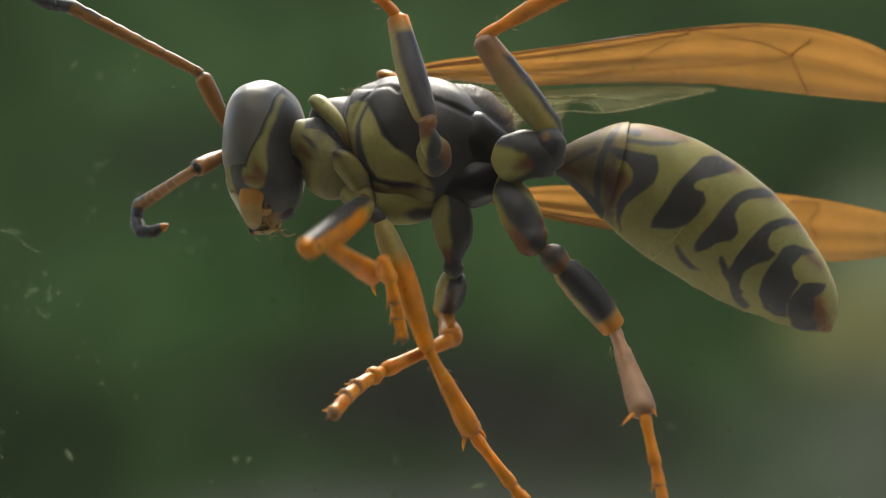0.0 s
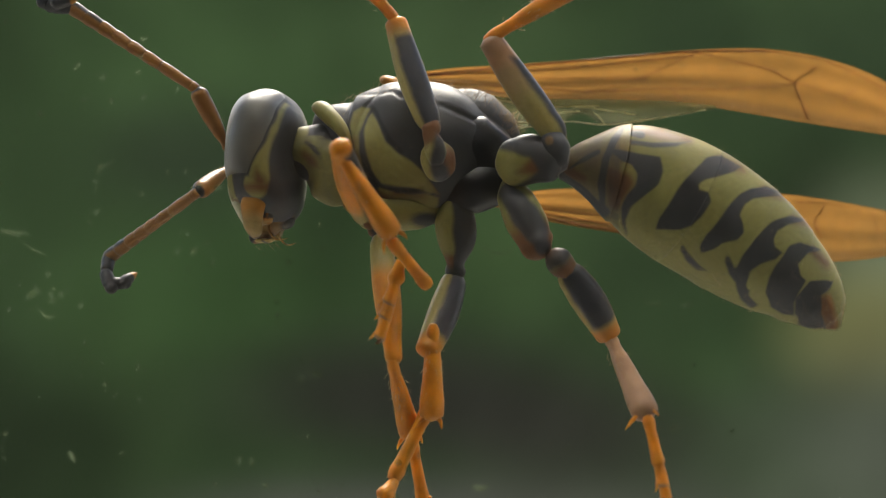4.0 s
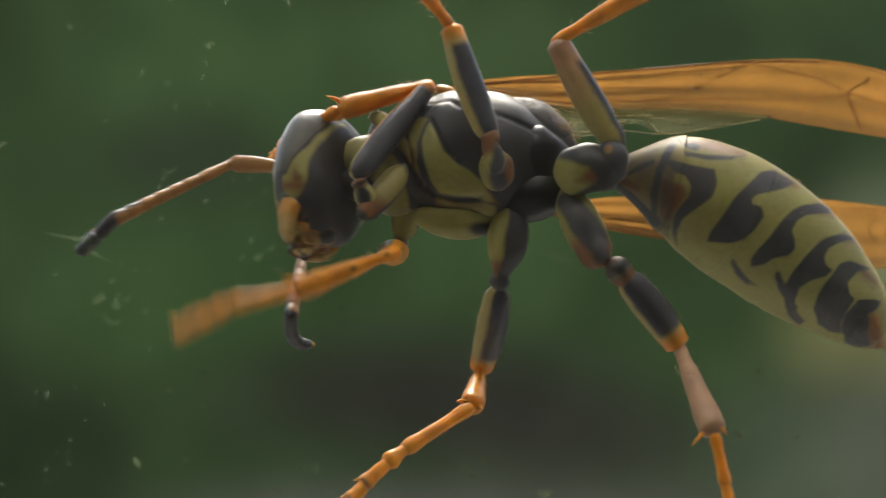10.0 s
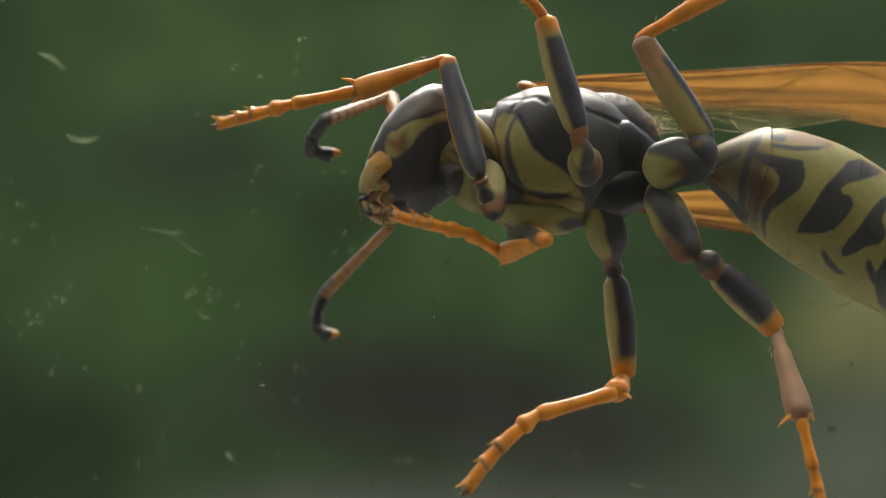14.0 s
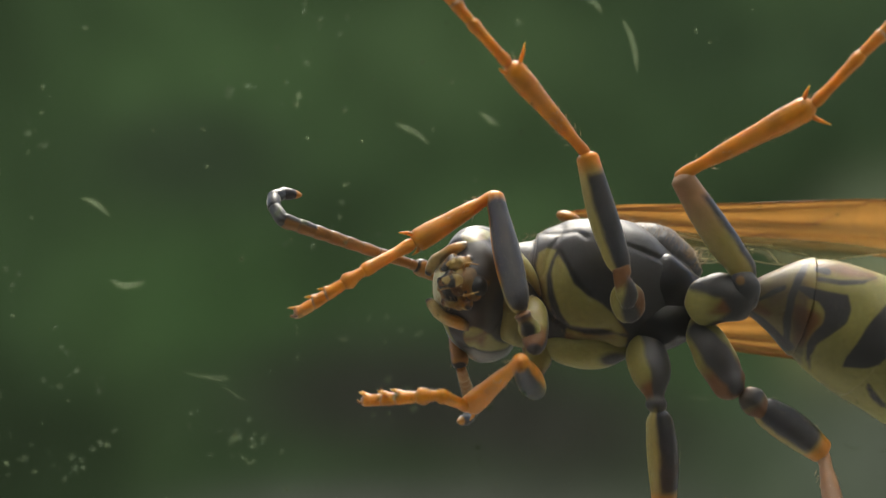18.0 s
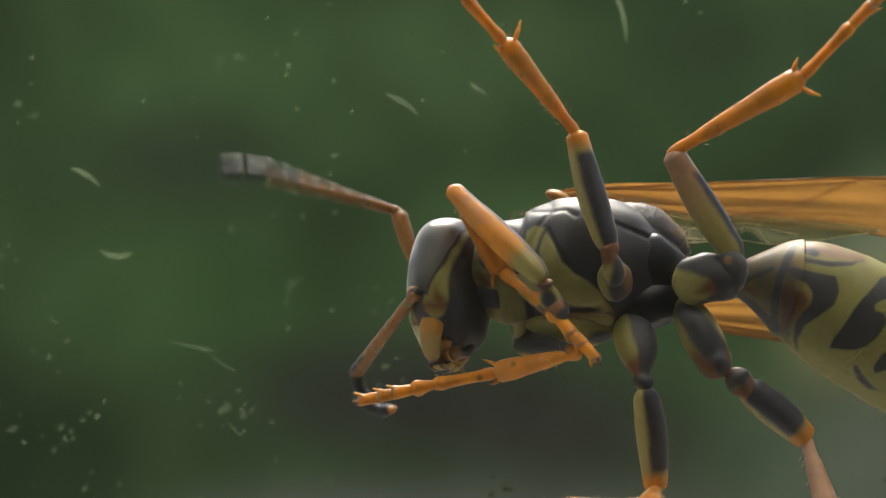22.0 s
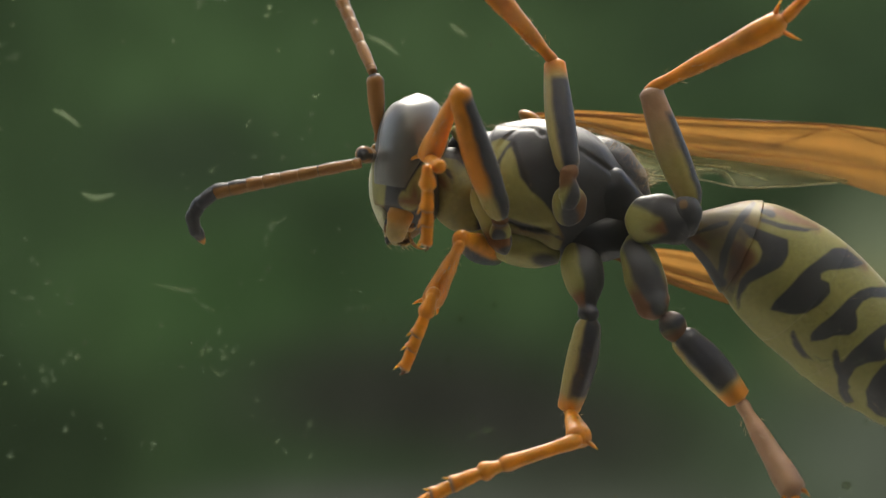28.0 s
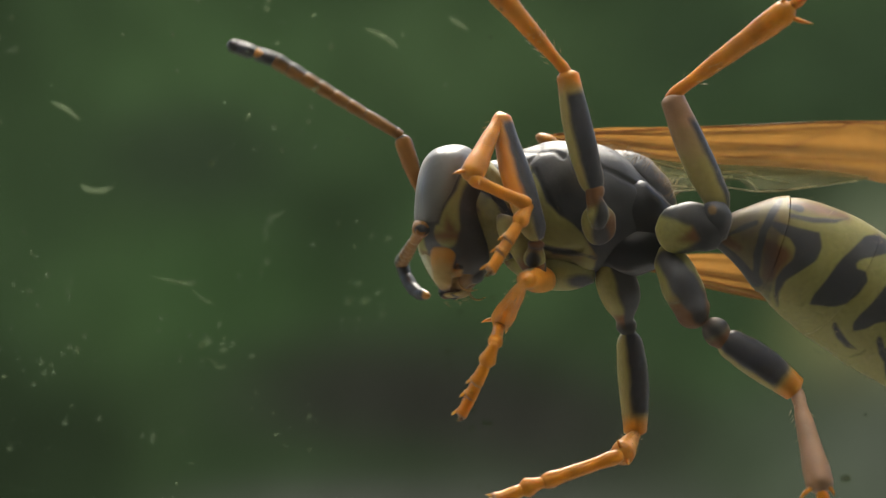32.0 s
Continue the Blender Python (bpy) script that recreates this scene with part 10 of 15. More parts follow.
    walk(mid_leg_far["toe"], [
        (0, bone(-1.34, 0.65, -7.48, -2.67, -2.00, -8.56)), (1, bone(-1.10, 0.56, -8.40, -2.92, -2.00, -8.11)),
        (2, bone(-1.05, 0.76, -7.79, -2.14, -2.00, -8.85)), (3, bone(-0.81, -0.61, -9.30, -1.62, -2.00, -12.01)),
        (3.5, bone(-1.12, -0.19, -10.60, -2.00, -2.00, -13.03)), (5.5, bone(-1.31, -0.16, -9.75, -2.69, -1.77, -12.09)),
        (6, bone(-1.33, 0.86, -9.47, -2.90, -0.53, -11.83)), (6.5, bone(-1.20, 0.99, -9.37, -2.04, -1.60, -10.96)),
        (6.75, bone(-1.14, 1.05, -9.32, -1.51, -1.90, -10.36)), (6.812, bone(-1.12, 1.07, -9.30, -1.38, -1.94, -10.19)),
        (6.875, bone(-1.11, 1.09, -9.29, -1.24, -1.97, -10.03)), (7, bone(-1.07, 1.12, -9.27, -0.96, -2.00, -9.68)),
        (7.062, bone(-1.26, 1.14, -9.34, -1.43, -1.92, -10.06)), (7.125, bone(-1.44, 1.16, -9.41, -1.89, -1.79, -10.42)),
        (7.25, bone(-1.80, 1.20, -9.55, -2.78, -1.38, -11.08)), (7.5, bone(-2.53, 1.28, -9.84, -4.33, -0.05, -12.06)),
        (8, bone(-3.20, 1.02, -10.17, -5.14, -0.45, -12.17)), (9, bone(-2.52, 0.06, -10.03, -4.72, -1.50, -11.66)),
        (10, bone(-2.69, -0.38, -9.24, -4.76, -1.54, -11.30)), (11, bone(-2.15, -0.97, -8.03, -3.70, -2.00, -10.58)),
        (12, bone(-1.65, -1.14, -8.26, -3.72, -2.00, -10.47)), (13, bone(-1.49, -1.20, -8.57, -3.79, -2.00, -10.56)),
        (14, bone(-1.53, -1.01, -8.27, -3.71, -2.00, -10.31)), (17, bone(-1.90, -1.50, -7.54, -3.58, -2.00, -10.16)),
        (18, bone(-1.89, -1.55, -7.56, -3.74, -2.00, -10.07)), (19, bone(-1.91, -1.54, -7.57, -3.77, -2.00, -10.07)),
        (20, bone(-1.89, -1.54, -7.50, -3.66, -2.00, -10.07)), (21, bone(-1.86, -1.52, -7.54, -3.63, -2.00, -10.10)),
        (22, bone(-1.69, -1.68, -7.39, -3.48, -2.00, -9.96)), (23, bone(-1.70, -1.70, -7.43, -3.45, -2.00, -10.02)),
        (24, bone(-1.28, -2.55, -8.60, -3.83, -2.00, -10.16)), (25, bone(-1.20, -0.71, -8.45, -3.88, -1.21, -9.79)),
        (26, bone(-1.51, -0.72, -8.58, -4.01, -1.22, -10.22)), (28.5, bone(-0.49, -1.30, -8.85, -2.94, -1.80, -10.57)),
        (29, bone(-0.45, -1.25, -8.76, -2.94, -1.75, -10.44)), (30, bone(-0.73, -1.77, -8.46, -3.38, -2.00, -9.87)),
        (31, bone(-1.17, -0.76, -8.61, -3.77, -1.26, -10.11)), (32, bone(-1.22, -0.69, -8.64, -3.84, -1.19, -10.09)),
    ])
    walk(mid_leg_near["femur"], [
        (0, bone(0.01, 0.00, -0.06, -0.93, 1.15, 3.27)), (0.5, bone(0.01, 0.00, -0.06, -0.89, 1.00, 3.33)),
        (1, bone(0.01, 0.00, -0.06, -1.13, 0.94, 3.28)), (1.5, bone(0.01, 0.00, -0.06, -1.09, 0.90, 3.30)),
        (2, bone(0.01, 0.00, -0.06, -0.97, 0.84, 3.35)), (2.5, bone(0.01, 0.00, -0.06, -1.17, 0.89, 3.28)),
        (3, bone(0.01, 0.00, -0.06, -1.21, 0.99, 3.23)), (3.5, bone(0.01, 0.00, -0.06, -1.05, 0.87, 3.32)),
        (5.5, bone(0.01, 0.00, -0.06, -1.07, 0.98, 3.29)), (6, bone(0.01, 0.00, -0.06, -0.98, 0.84, 3.35)),
        (6.5, bone(0.01, 0.00, -0.06, -0.88, 0.00, 3.48)), (7, bone(0.01, 0.00, -0.06, -1.22, 0.84, 3.27)),
        (7.5, bone(0.01, 0.00, -0.06, -1.08, 0.74, 3.34)), (8, bone(0.01, 0.00, -0.06, -1.03, 0.00, 3.44)),
        (8.5, bone(0.01, 0.00, -0.06, -1.11, 0.72, 3.34)), (9, bone(0.01, 0.00, -0.06, -1.15, 0.68, 3.33)),
        (9.5, bone(0.01, 0.00, -0.06, -1.24, 0.82, 3.27)), (10, bone(0.01, 0.00, -0.06, -1.10, 0.66, 3.35)),
        (10.5, bone(0.01, 0.00, -0.06, -0.98, 0.00, 3.45)), (11, bone(0.01, 0.00, -0.06, -0.97, 0.00, 3.46)),
        (11.5, bone(0.01, 0.00, -0.06, -0.92, 0.53, 3.43)), (12, bone(0.01, 0.00, -0.06, -0.92, 0.54, 3.43)),
        (12.5, bone(0.01, 0.00, -0.06, -0.89, 0.57, 3.43)), (13, bone(0.01, 0.00, -0.06, -0.88, 0.35, 3.46)),
        (13.5, bone(0.01, 0.00, -0.06, -0.85, 0.60, 3.44)), (14, bone(0.01, 0.00, -0.06, -0.88, 0.38, 3.46)),
        (14.5, bone(0.01, 0.00, -0.06, -0.88, 0.48, 3.45)), (16.5, bone(0.01, 0.00, -0.06, -0.91, 0.29, 3.46)),
        (17, bone(0.01, 0.00, -0.06, -0.87, 0.49, 3.45)), (17.5, bone(0.01, 0.00, -0.06, -0.90, 0.32, 3.46)),
        (18, bone(0.01, 0.00, -0.06, -0.88, 0.24, 3.47)), (18.5, bone(0.01, 0.00, -0.06, -0.87, 0.23, 3.47)),
        (19, bone(0.01, 0.00, -0.06, -0.86, 0.00, 3.48)), (19.5, bone(0.01, 0.00, -0.06, -0.86, 0.00, 3.48)),
        (20, bone(0.01, 0.00, -0.06, -0.81, 0.38, 3.48)), (20.5, bone(0.01, 0.00, -0.06, -0.85, 0.31, 3.47)),
        (21, bone(0.01, 0.00, -0.06, -0.89, 0.24, 3.47)), (21.5, bone(0.01, 0.00, -0.06, -0.88, 0.29, 3.47)),
        (22, bone(0.01, 0.00, -0.06, -0.86, 0.48, 3.45)), (22.5, bone(0.01, 0.00, -0.06, -0.92, 0.25, 3.46)),
        (23, bone(0.01, 0.00, -0.06, -1.04, 0.21, 3.43)), (23.5, bone(0.01, 0.00, -0.06, -1.11, 0.00, 3.41)),
        (24, bone(0.01, 0.00, -0.06, -1.11, 0.00, 3.41)), (25, bone(0.01, 0.00, -0.06, -1.11, 0.00, 3.41)),
        (26, bone(0.01, 0.00, -0.06, -0.98, 0.00, 3.45)), (26.5, bone(0.01, 0.00, -0.06, -0.71, 0.00, 3.52)),
        (28.5, bone(0.01, 0.00, -0.06, -0.90, 1.39, 3.19)), (29, bone(0.01, 0.00, -0.06, -0.89, 1.29, 3.23)),
        (30, bone(0.01, 0.00, -0.06, -1.07, 0.85, 3.32)), (31, bone(0.01, 0.00, -0.06, -0.96, 0.00, 3.46)),
        (32, bone(0.01, 0.00, -0.06, -0.94, 0.00, 3.46)),
    ])
    walk(mid_leg_near["tibia"], [
        (0, bone(-0.93, 1.15, 3.27, -3.10, -1.19, 5.37)), (0.5, bone(-0.89, 1.00, 3.33, -3.12, -1.25, 5.48)),
        (1, bone(-1.13, 0.94, 3.28, -3.23, -1.24, 5.62)), (1.5, bone(-1.09, 0.90, 3.30, -3.21, -1.25, 5.65)),
        (2, bone(-0.97, 0.84, 3.35, -3.19, -1.29, 5.62)), (2.5, bone(-1.17, 0.89, 3.28, -3.21, -1.28, 5.67)),
        (3, bone(-1.21, 0.99, 3.23, -3.16, -1.26, 5.62)), (3.5, bone(-1.05, 0.87, 3.32, -3.18, -1.31, 5.62)),
        (5.5, bone(-1.07, 0.98, 3.29, -3.12, -1.28, 5.58)), (6, bone(-0.98, 0.84, 3.35, -3.17, -1.32, 5.62)),
        (6.5, bone(-0.88, 0.00, 3.48, -3.45, -1.53, 5.86)), (7, bone(-1.22, 0.84, 3.27, -3.21, -1.33, 5.71)),
        (7.5, bone(-1.08, 0.74, 3.34, -3.20, -1.35, 5.73)), (8, bone(-1.03, 0.00, 3.44, -3.41, -1.52, 6.01)),
        (8.5, bone(-1.11, 0.72, 3.34, -3.16, -1.36, 5.80)), (9, bone(-1.15, 0.68, 3.33, -3.20, -1.40, 5.79)),
        (9.5, bone(-1.24, 0.82, 3.27, -3.11, -1.36, 5.79)), (10, bone(-1.10, 0.66, 3.35, -3.15, -1.40, 5.84)),
        (10.5, bone(-0.98, 0.00, 3.45, -3.42, -1.53, 5.96)), (11, bone(-0.97, 0.00, 3.46, -3.40, -1.52, 5.99)),
        (11.5, bone(-0.92, 0.53, 3.43, -3.20, -1.40, 5.81)), (12, bone(-0.92, 0.54, 3.43, -3.18, -1.39, 5.83)),
        (12.5, bone(-0.89, 0.57, 3.43, -3.16, -1.38, 5.81)), (13, bone(-0.88, 0.35, 3.46, -3.20, -1.44, 5.92)),
        (13.5, bone(-0.85, 0.60, 3.44, -3.08, -1.37, 5.84)), (14, bone(-0.88, 0.38, 3.46, -3.13, -1.43, 5.96)),
        (14.5, bone(-0.88, 0.48, 3.45, -3.06, -1.40, 5.97)), (16.5, bone(-0.91, 0.29, 3.46, -3.19, -1.46, 5.98)),
        (17, bone(-0.87, 0.49, 3.45, -3.09, -1.40, 5.92)), (17.5, bone(-0.90, 0.32, 3.46, -3.15, -1.46, 5.99)),
        (18, bone(-0.88, 0.24, 3.47, -3.16, -1.46, 6.03)), (18.5, bone(-0.87, 0.23, 3.47, -3.16, -1.47, 6.03)),
        (19, bone(-0.86, 0.00, 3.48, -3.21, -1.50, 6.10)), (19.5, bone(-0.86, 0.00, 3.48, -3.20, -1.50, 6.11)),
        (20, bone(-0.81, 0.38, 3.48, -3.05, -1.44, 5.98)), (20.5, bone(-0.85, 0.31, 3.47, -3.09, -1.45, 6.02)),
        (21, bone(-0.89, 0.24, 3.47, -3.14, -1.47, 6.05)), (21.5, bone(-0.88, 0.29, 3.47, -3.11, -1.41, 6.06)),
        (22, bone(-0.86, 0.48, 3.45, -3.03, -1.35, 6.01)), (22.5, bone(-0.92, 0.25, 3.46, -3.13, -1.41, 6.10)),
        (23, bone(-1.04, 0.21, 3.43, -3.27, -1.42, 6.07)), (23.5, bone(-1.11, 0.00, 3.41, -3.55, -1.47, 5.97)),
        (24, bone(-1.11, 0.00, 3.41, -3.76, -1.49, 5.73)), (25, bone(-1.11, 0.00, 3.41, -3.74, -1.41, 5.80)),
        (26, bone(-0.98, 0.00, 3.45, -3.38, -1.35, 6.10)), (26.5, bone(-0.71, 0.00, 3.52, -3.13, -1.42, 6.12)),
        (28.5, bone(-0.90, 1.39, 3.19, -3.29, -1.22, 4.63)), (29, bone(-0.89, 1.29, 3.23, -3.33, -1.27, 4.68)),
        (30, bone(-1.07, 0.85, 3.32, -3.59, -1.42, 5.09)), (31, bone(-0.96, 0.00, 3.46, -3.64, -1.43, 5.79)),
        (32, bone(-0.94, 0.00, 3.46, -3.51, -1.36, 5.95)),
    ])
    walk(mid_leg_near["tarsus"], [
        (0, bone(-3.10, -1.19, 5.37, -5.74, -2.22, 8.18)), (0.5, bone(-3.12, -1.25, 5.48, -5.75, -2.24, 8.31)),
        (1, bone(-3.23, -1.24, 5.62, -5.83, -2.23, 8.47)), (1.5, bone(-3.21, -1.25, 5.65, -5.80, -2.24, 8.51)),
        (2, bone(-3.19, -1.29, 5.62, -5.78, -2.25, 8.50)), (2.5, bone(-3.21, -1.28, 5.67, -5.81, -2.25, 8.54)),
        (3, bone(-3.16, -1.26, 5.62, -5.76, -2.25, 8.49)), (3.5, bone(-3.18, -1.31, 5.62, -5.79, -2.27, 8.48)),
        (5.5, bone(-3.12, -1.28, 5.58, -5.72, -2.26, 8.45)), (6, bone(-3.17, -1.32, 5.62, -5.77, -2.27, 8.49)),
        (6.5, bone(-3.45, -1.53, 5.86, -6.04, -2.37, 8.77)), (7, bone(-3.21, -1.33, 5.71, -5.81, -2.27, 8.58)),
        (7.5, bone(-3.20, -1.35, 5.73, -5.79, -2.28, 8.61)), (8, bone(-3.41, -1.52, 6.01, -6.01, -2.36, 8.92)),
        (8.5, bone(-3.16, -1.36, 5.80, -5.76, -2.28, 8.68)), (9, bone(-3.20, -1.40, 5.79, -5.82, -2.30, 8.66)),
        (9.5, bone(-3.11, -1.36, 5.79, -5.70, -2.29, 8.67)), (10, bone(-3.15, -1.40, 5.84, -5.74, -2.30, 8.73)),
        (10.5, bone(-3.42, -1.53, 5.96, -6.01, -2.37, 8.88)), (11, bone(-3.40, -1.52, 5.99, -5.98, -2.36, 8.91)),
        (11.5, bone(-3.20, -1.40, 5.81, -5.78, -2.30, 8.72)), (12, bone(-3.18, -1.39, 5.83, -5.75, -2.30, 8.74)),
        (12.5, bone(-3.16, -1.38, 5.81, -5.73, -2.29, 8.72)), (13, bone(-3.20, -1.44, 5.92, -5.77, -2.32, 8.84)),
        (13.5, bone(-3.08, -1.37, 5.84, -5.63, -2.29, 8.76)), (14, bone(-3.13, -1.43, 5.96, -5.68, -2.31, 8.89)),
        (14.5, bone(-3.06, -1.40, 5.97, -5.60, -2.30, 8.90)), (16.5, bone(-3.19, -1.46, 5.98, -5.74, -2.33, 8.92)),
        (17, bone(-3.09, -1.40, 5.92, -5.63, -2.30, 8.86)), (17.5, bone(-3.15, -1.46, 5.99, -5.69, -2.33, 8.94)),
        (18, bone(-3.16, -1.46, 6.03, -5.69, -2.33, 8.98)), (18.5, bone(-3.16, -1.47, 6.03, -5.69, -2.33, 8.99)),
        (19, bone(-3.21, -1.50, 6.10, -5.73, -2.35, 9.07)), (19.5, bone(-3.20, -1.50, 6.11, -5.73, -2.36, 9.07)),
        (20, bone(-3.05, -1.44, 5.98, -5.58, -2.32, 8.93)), (20.5, bone(-3.09, -1.45, 6.02, -5.63, -2.32, 8.97)),
        (21, bone(-3.14, -1.47, 6.05, -5.68, -2.33, 8.99)), (21.5, bone(-3.11, -1.41, 6.06, -5.67, -2.31, 8.99)),
        (22, bone(-3.03, -1.35, 6.01, -5.60, -2.28, 8.92)), (22.5, bone(-3.13, -1.41, 6.10, -5.72, -2.30, 9.00)),
        (23, bone(-3.27, -1.42, 6.07, -5.88, -2.31, 8.95)), (23.5, bone(-3.55, -1.47, 5.97, -6.24, -2.34, 8.78)),
        (24, bone(-3.76, -1.49, 5.73, -6.52, -2.35, 8.48)), (25, bone(-3.74, -1.41, 5.80, -6.51, -2.31, 8.53)),
        (26, bone(-3.38, -1.35, 6.10, -6.01, -2.26, 8.96)), (26.5, bone(-3.13, -1.42, 6.12, -5.82, -2.31, 8.92)),
        (28.5, bone(-3.29, -1.22, 4.63, -6.37, -2.24, 6.94)), (29, bone(-3.33, -1.27, 4.68, -6.42, -2.26, 7.00)),
        (30, bone(-3.59, -1.42, 5.09, -6.61, -2.31, 7.55)), (31, bone(-3.64, -1.43, 5.79, -6.43, -2.32, 8.49)),
        (32, bone(-3.51, -1.36, 5.95, -6.25, -2.28, 8.69)),
    ])
    walk(hind_leg_near["femur"], [
        (0, bone(3.86, 0.30, -0.41, 1.62, 0.30, 2.53)), (1, bone(3.86, 0.30, -0.41, 1.66, 0.30, 2.56)),
        (2, bone(3.86, 0.30, -0.41, 1.79, 0.30, 2.65)), (3, bone(3.86, 0.30, -0.41, 1.76, 0.30, 2.63)),
        (6, bone(3.86, 0.30, -0.41, 1.79, 0.30, 2.65)), (7, bone(3.86, 0.30, -0.41, 1.80, 0.30, 2.66)),
        (8, bone(3.86, 0.30, -0.41, 1.96, 0.30, 2.76)), (9, bone(3.86, 0.30, -0.41, 1.94, 0.30, 2.75)),
        (10, bone(3.86, 0.30, -0.41, 2.05, 0.30, 2.82)), (11, bone(3.86, 0.30, -0.41, 1.99, 0.30, 2.78)),
        (12, bone(3.86, 0.30, -0.41, 1.90, 0.30, 2.73)), (13, bone(3.86, 0.30, -0.41, 1.89, 0.30, 2.72)),
        (14, bone(3.86, 0.30, -0.41, 1.96, 0.30, 2.76)), (16.5, bone(3.86, 0.30, -0.41, 1.91, 0.30, 2.73)),
        (17, bone(3.86, 0.30, -0.41, 1.92, 0.30, 2.74)), (18, bone(3.86, 0.30, -0.41, 1.90, 0.30, 2.73)),
        (19, bone(3.86, 0.30, -0.41, 1.94, 0.30, 2.75)), (20, bone(3.86, 0.30, -0.41, 1.99, 0.30, 2.78)),
        (21, bone(3.86, 0.30, -0.41, 1.97, 0.30, 2.77)), (22, bone(3.86, 0.30, -0.41, 1.99, 0.30, 2.78)),
        (23, bone(3.86, 0.30, -0.41, 1.93, 0.30, 2.74)), (24, bone(3.86, 0.30, -0.41, 2.28, 0.86, 2.89)),
        (25, bone(3.86, 0.30, -0.41, 2.20, 0.30, 2.89)), (26, bone(3.86, 0.30, -0.41, 2.54, 0.30, 3.05)),
        (26.5, bone(3.86, 0.30, -0.41, 2.62, 0.30, 3.08)), (28.5, bone(3.86, 0.30, -0.41, 1.92, 0.30, 2.74)),
        (29, bone(3.86, 0.30, -0.41, 1.94, 0.30, 2.75)), (30, bone(3.86, 0.30, -0.41, 1.95, 0.30, 2.76)),
        (31, bone(3.86, 0.30, -0.41, 2.21, 0.30, 2.90)), (32, bone(3.86, 0.30, -0.41, 2.21, 0.30, 2.90)),
    ])
    walk(hind_leg_near["tibia"], [
        (0, bone(1.62, 0.30, 2.53, 5.29, -1.31, 4.44)), (1, bone(1.66, 0.30, 2.56, 5.24, -1.33, 4.61)),
        (2, bone(1.79, 0.30, 2.65, 5.43, -1.38, 4.55)), (3, bone(1.76, 0.30, 2.63, 5.38, -1.34, 4.61)),
        (6, bone(1.79, 0.30, 2.65, 5.45, -1.36, 4.53)), (7, bone(1.80, 0.30, 2.66, 5.42, -1.37, 4.61)),
        (8, bone(1.96, 0.30, 2.76, 5.58, -1.42, 4.67)), (9, bone(1.94, 0.30, 2.75, 5.56, -1.39, 4.68)),
        (10, bone(2.05, 0.30, 2.82, 5.68, -1.43, 4.69)), (11, bone(1.99, 0.30, 2.78, 5.64, -1.44, 4.61)),
        (12, bone(1.90, 0.30, 2.73, 5.55, -1.39, 4.60)), (13, bone(1.89, 0.30, 2.72, 5.55, -1.37, 4.59)),
        (14, bone(1.96, 0.30, 2.76, 5.62, -1.38, 4.60)), (16.5, bone(1.91, 0.30, 2.73, 5.59, -1.38, 4.55)),
        (17, bone(1.92, 0.30, 2.74, 5.60, -1.37, 4.57)), (18, bone(1.90, 0.30, 2.73, 5.59, -1.36, 4.55)),
        (19, bone(1.94, 0.30, 2.75, 5.64, -1.38, 4.53)), (20, bone(1.99, 0.30, 2.78, 5.70, -1.38, 4.55)),
        (21, bone(1.97, 0.30, 2.77, 5.65, -1.37, 4.59)), (22, bone(1.99, 0.30, 2.78, 5.58, -1.35, 4.79)),
        (23, bone(1.93, 0.30, 2.74, 5.45, -1.36, 4.86)), (24, bone(2.28, 0.86, 2.89, 5.36, -1.49, 5.04)),
        (25, bone(2.20, 0.30, 2.89, 5.38, -1.56, 5.36)), (26, bone(2.54, 0.30, 3.05, 5.72, -1.65, 5.46)),
        (26.5, bone(2.62, 0.30, 3.08, 5.95, -1.53, 5.37)), (28.5, bone(1.92, 0.30, 2.74, 5.25, -1.34, 5.16)),
        (29, bone(1.94, 0.30, 2.75, 5.26, -1.34, 5.20)), (30, bone(1.95, 0.30, 2.76, 5.22, -1.37, 5.25)),
        (31, bone(2.21, 0.30, 2.90, 5.45, -1.51, 5.33)), (32, bone(2.21, 0.30, 2.90, 5.39, -1.48, 5.44)),
    ])
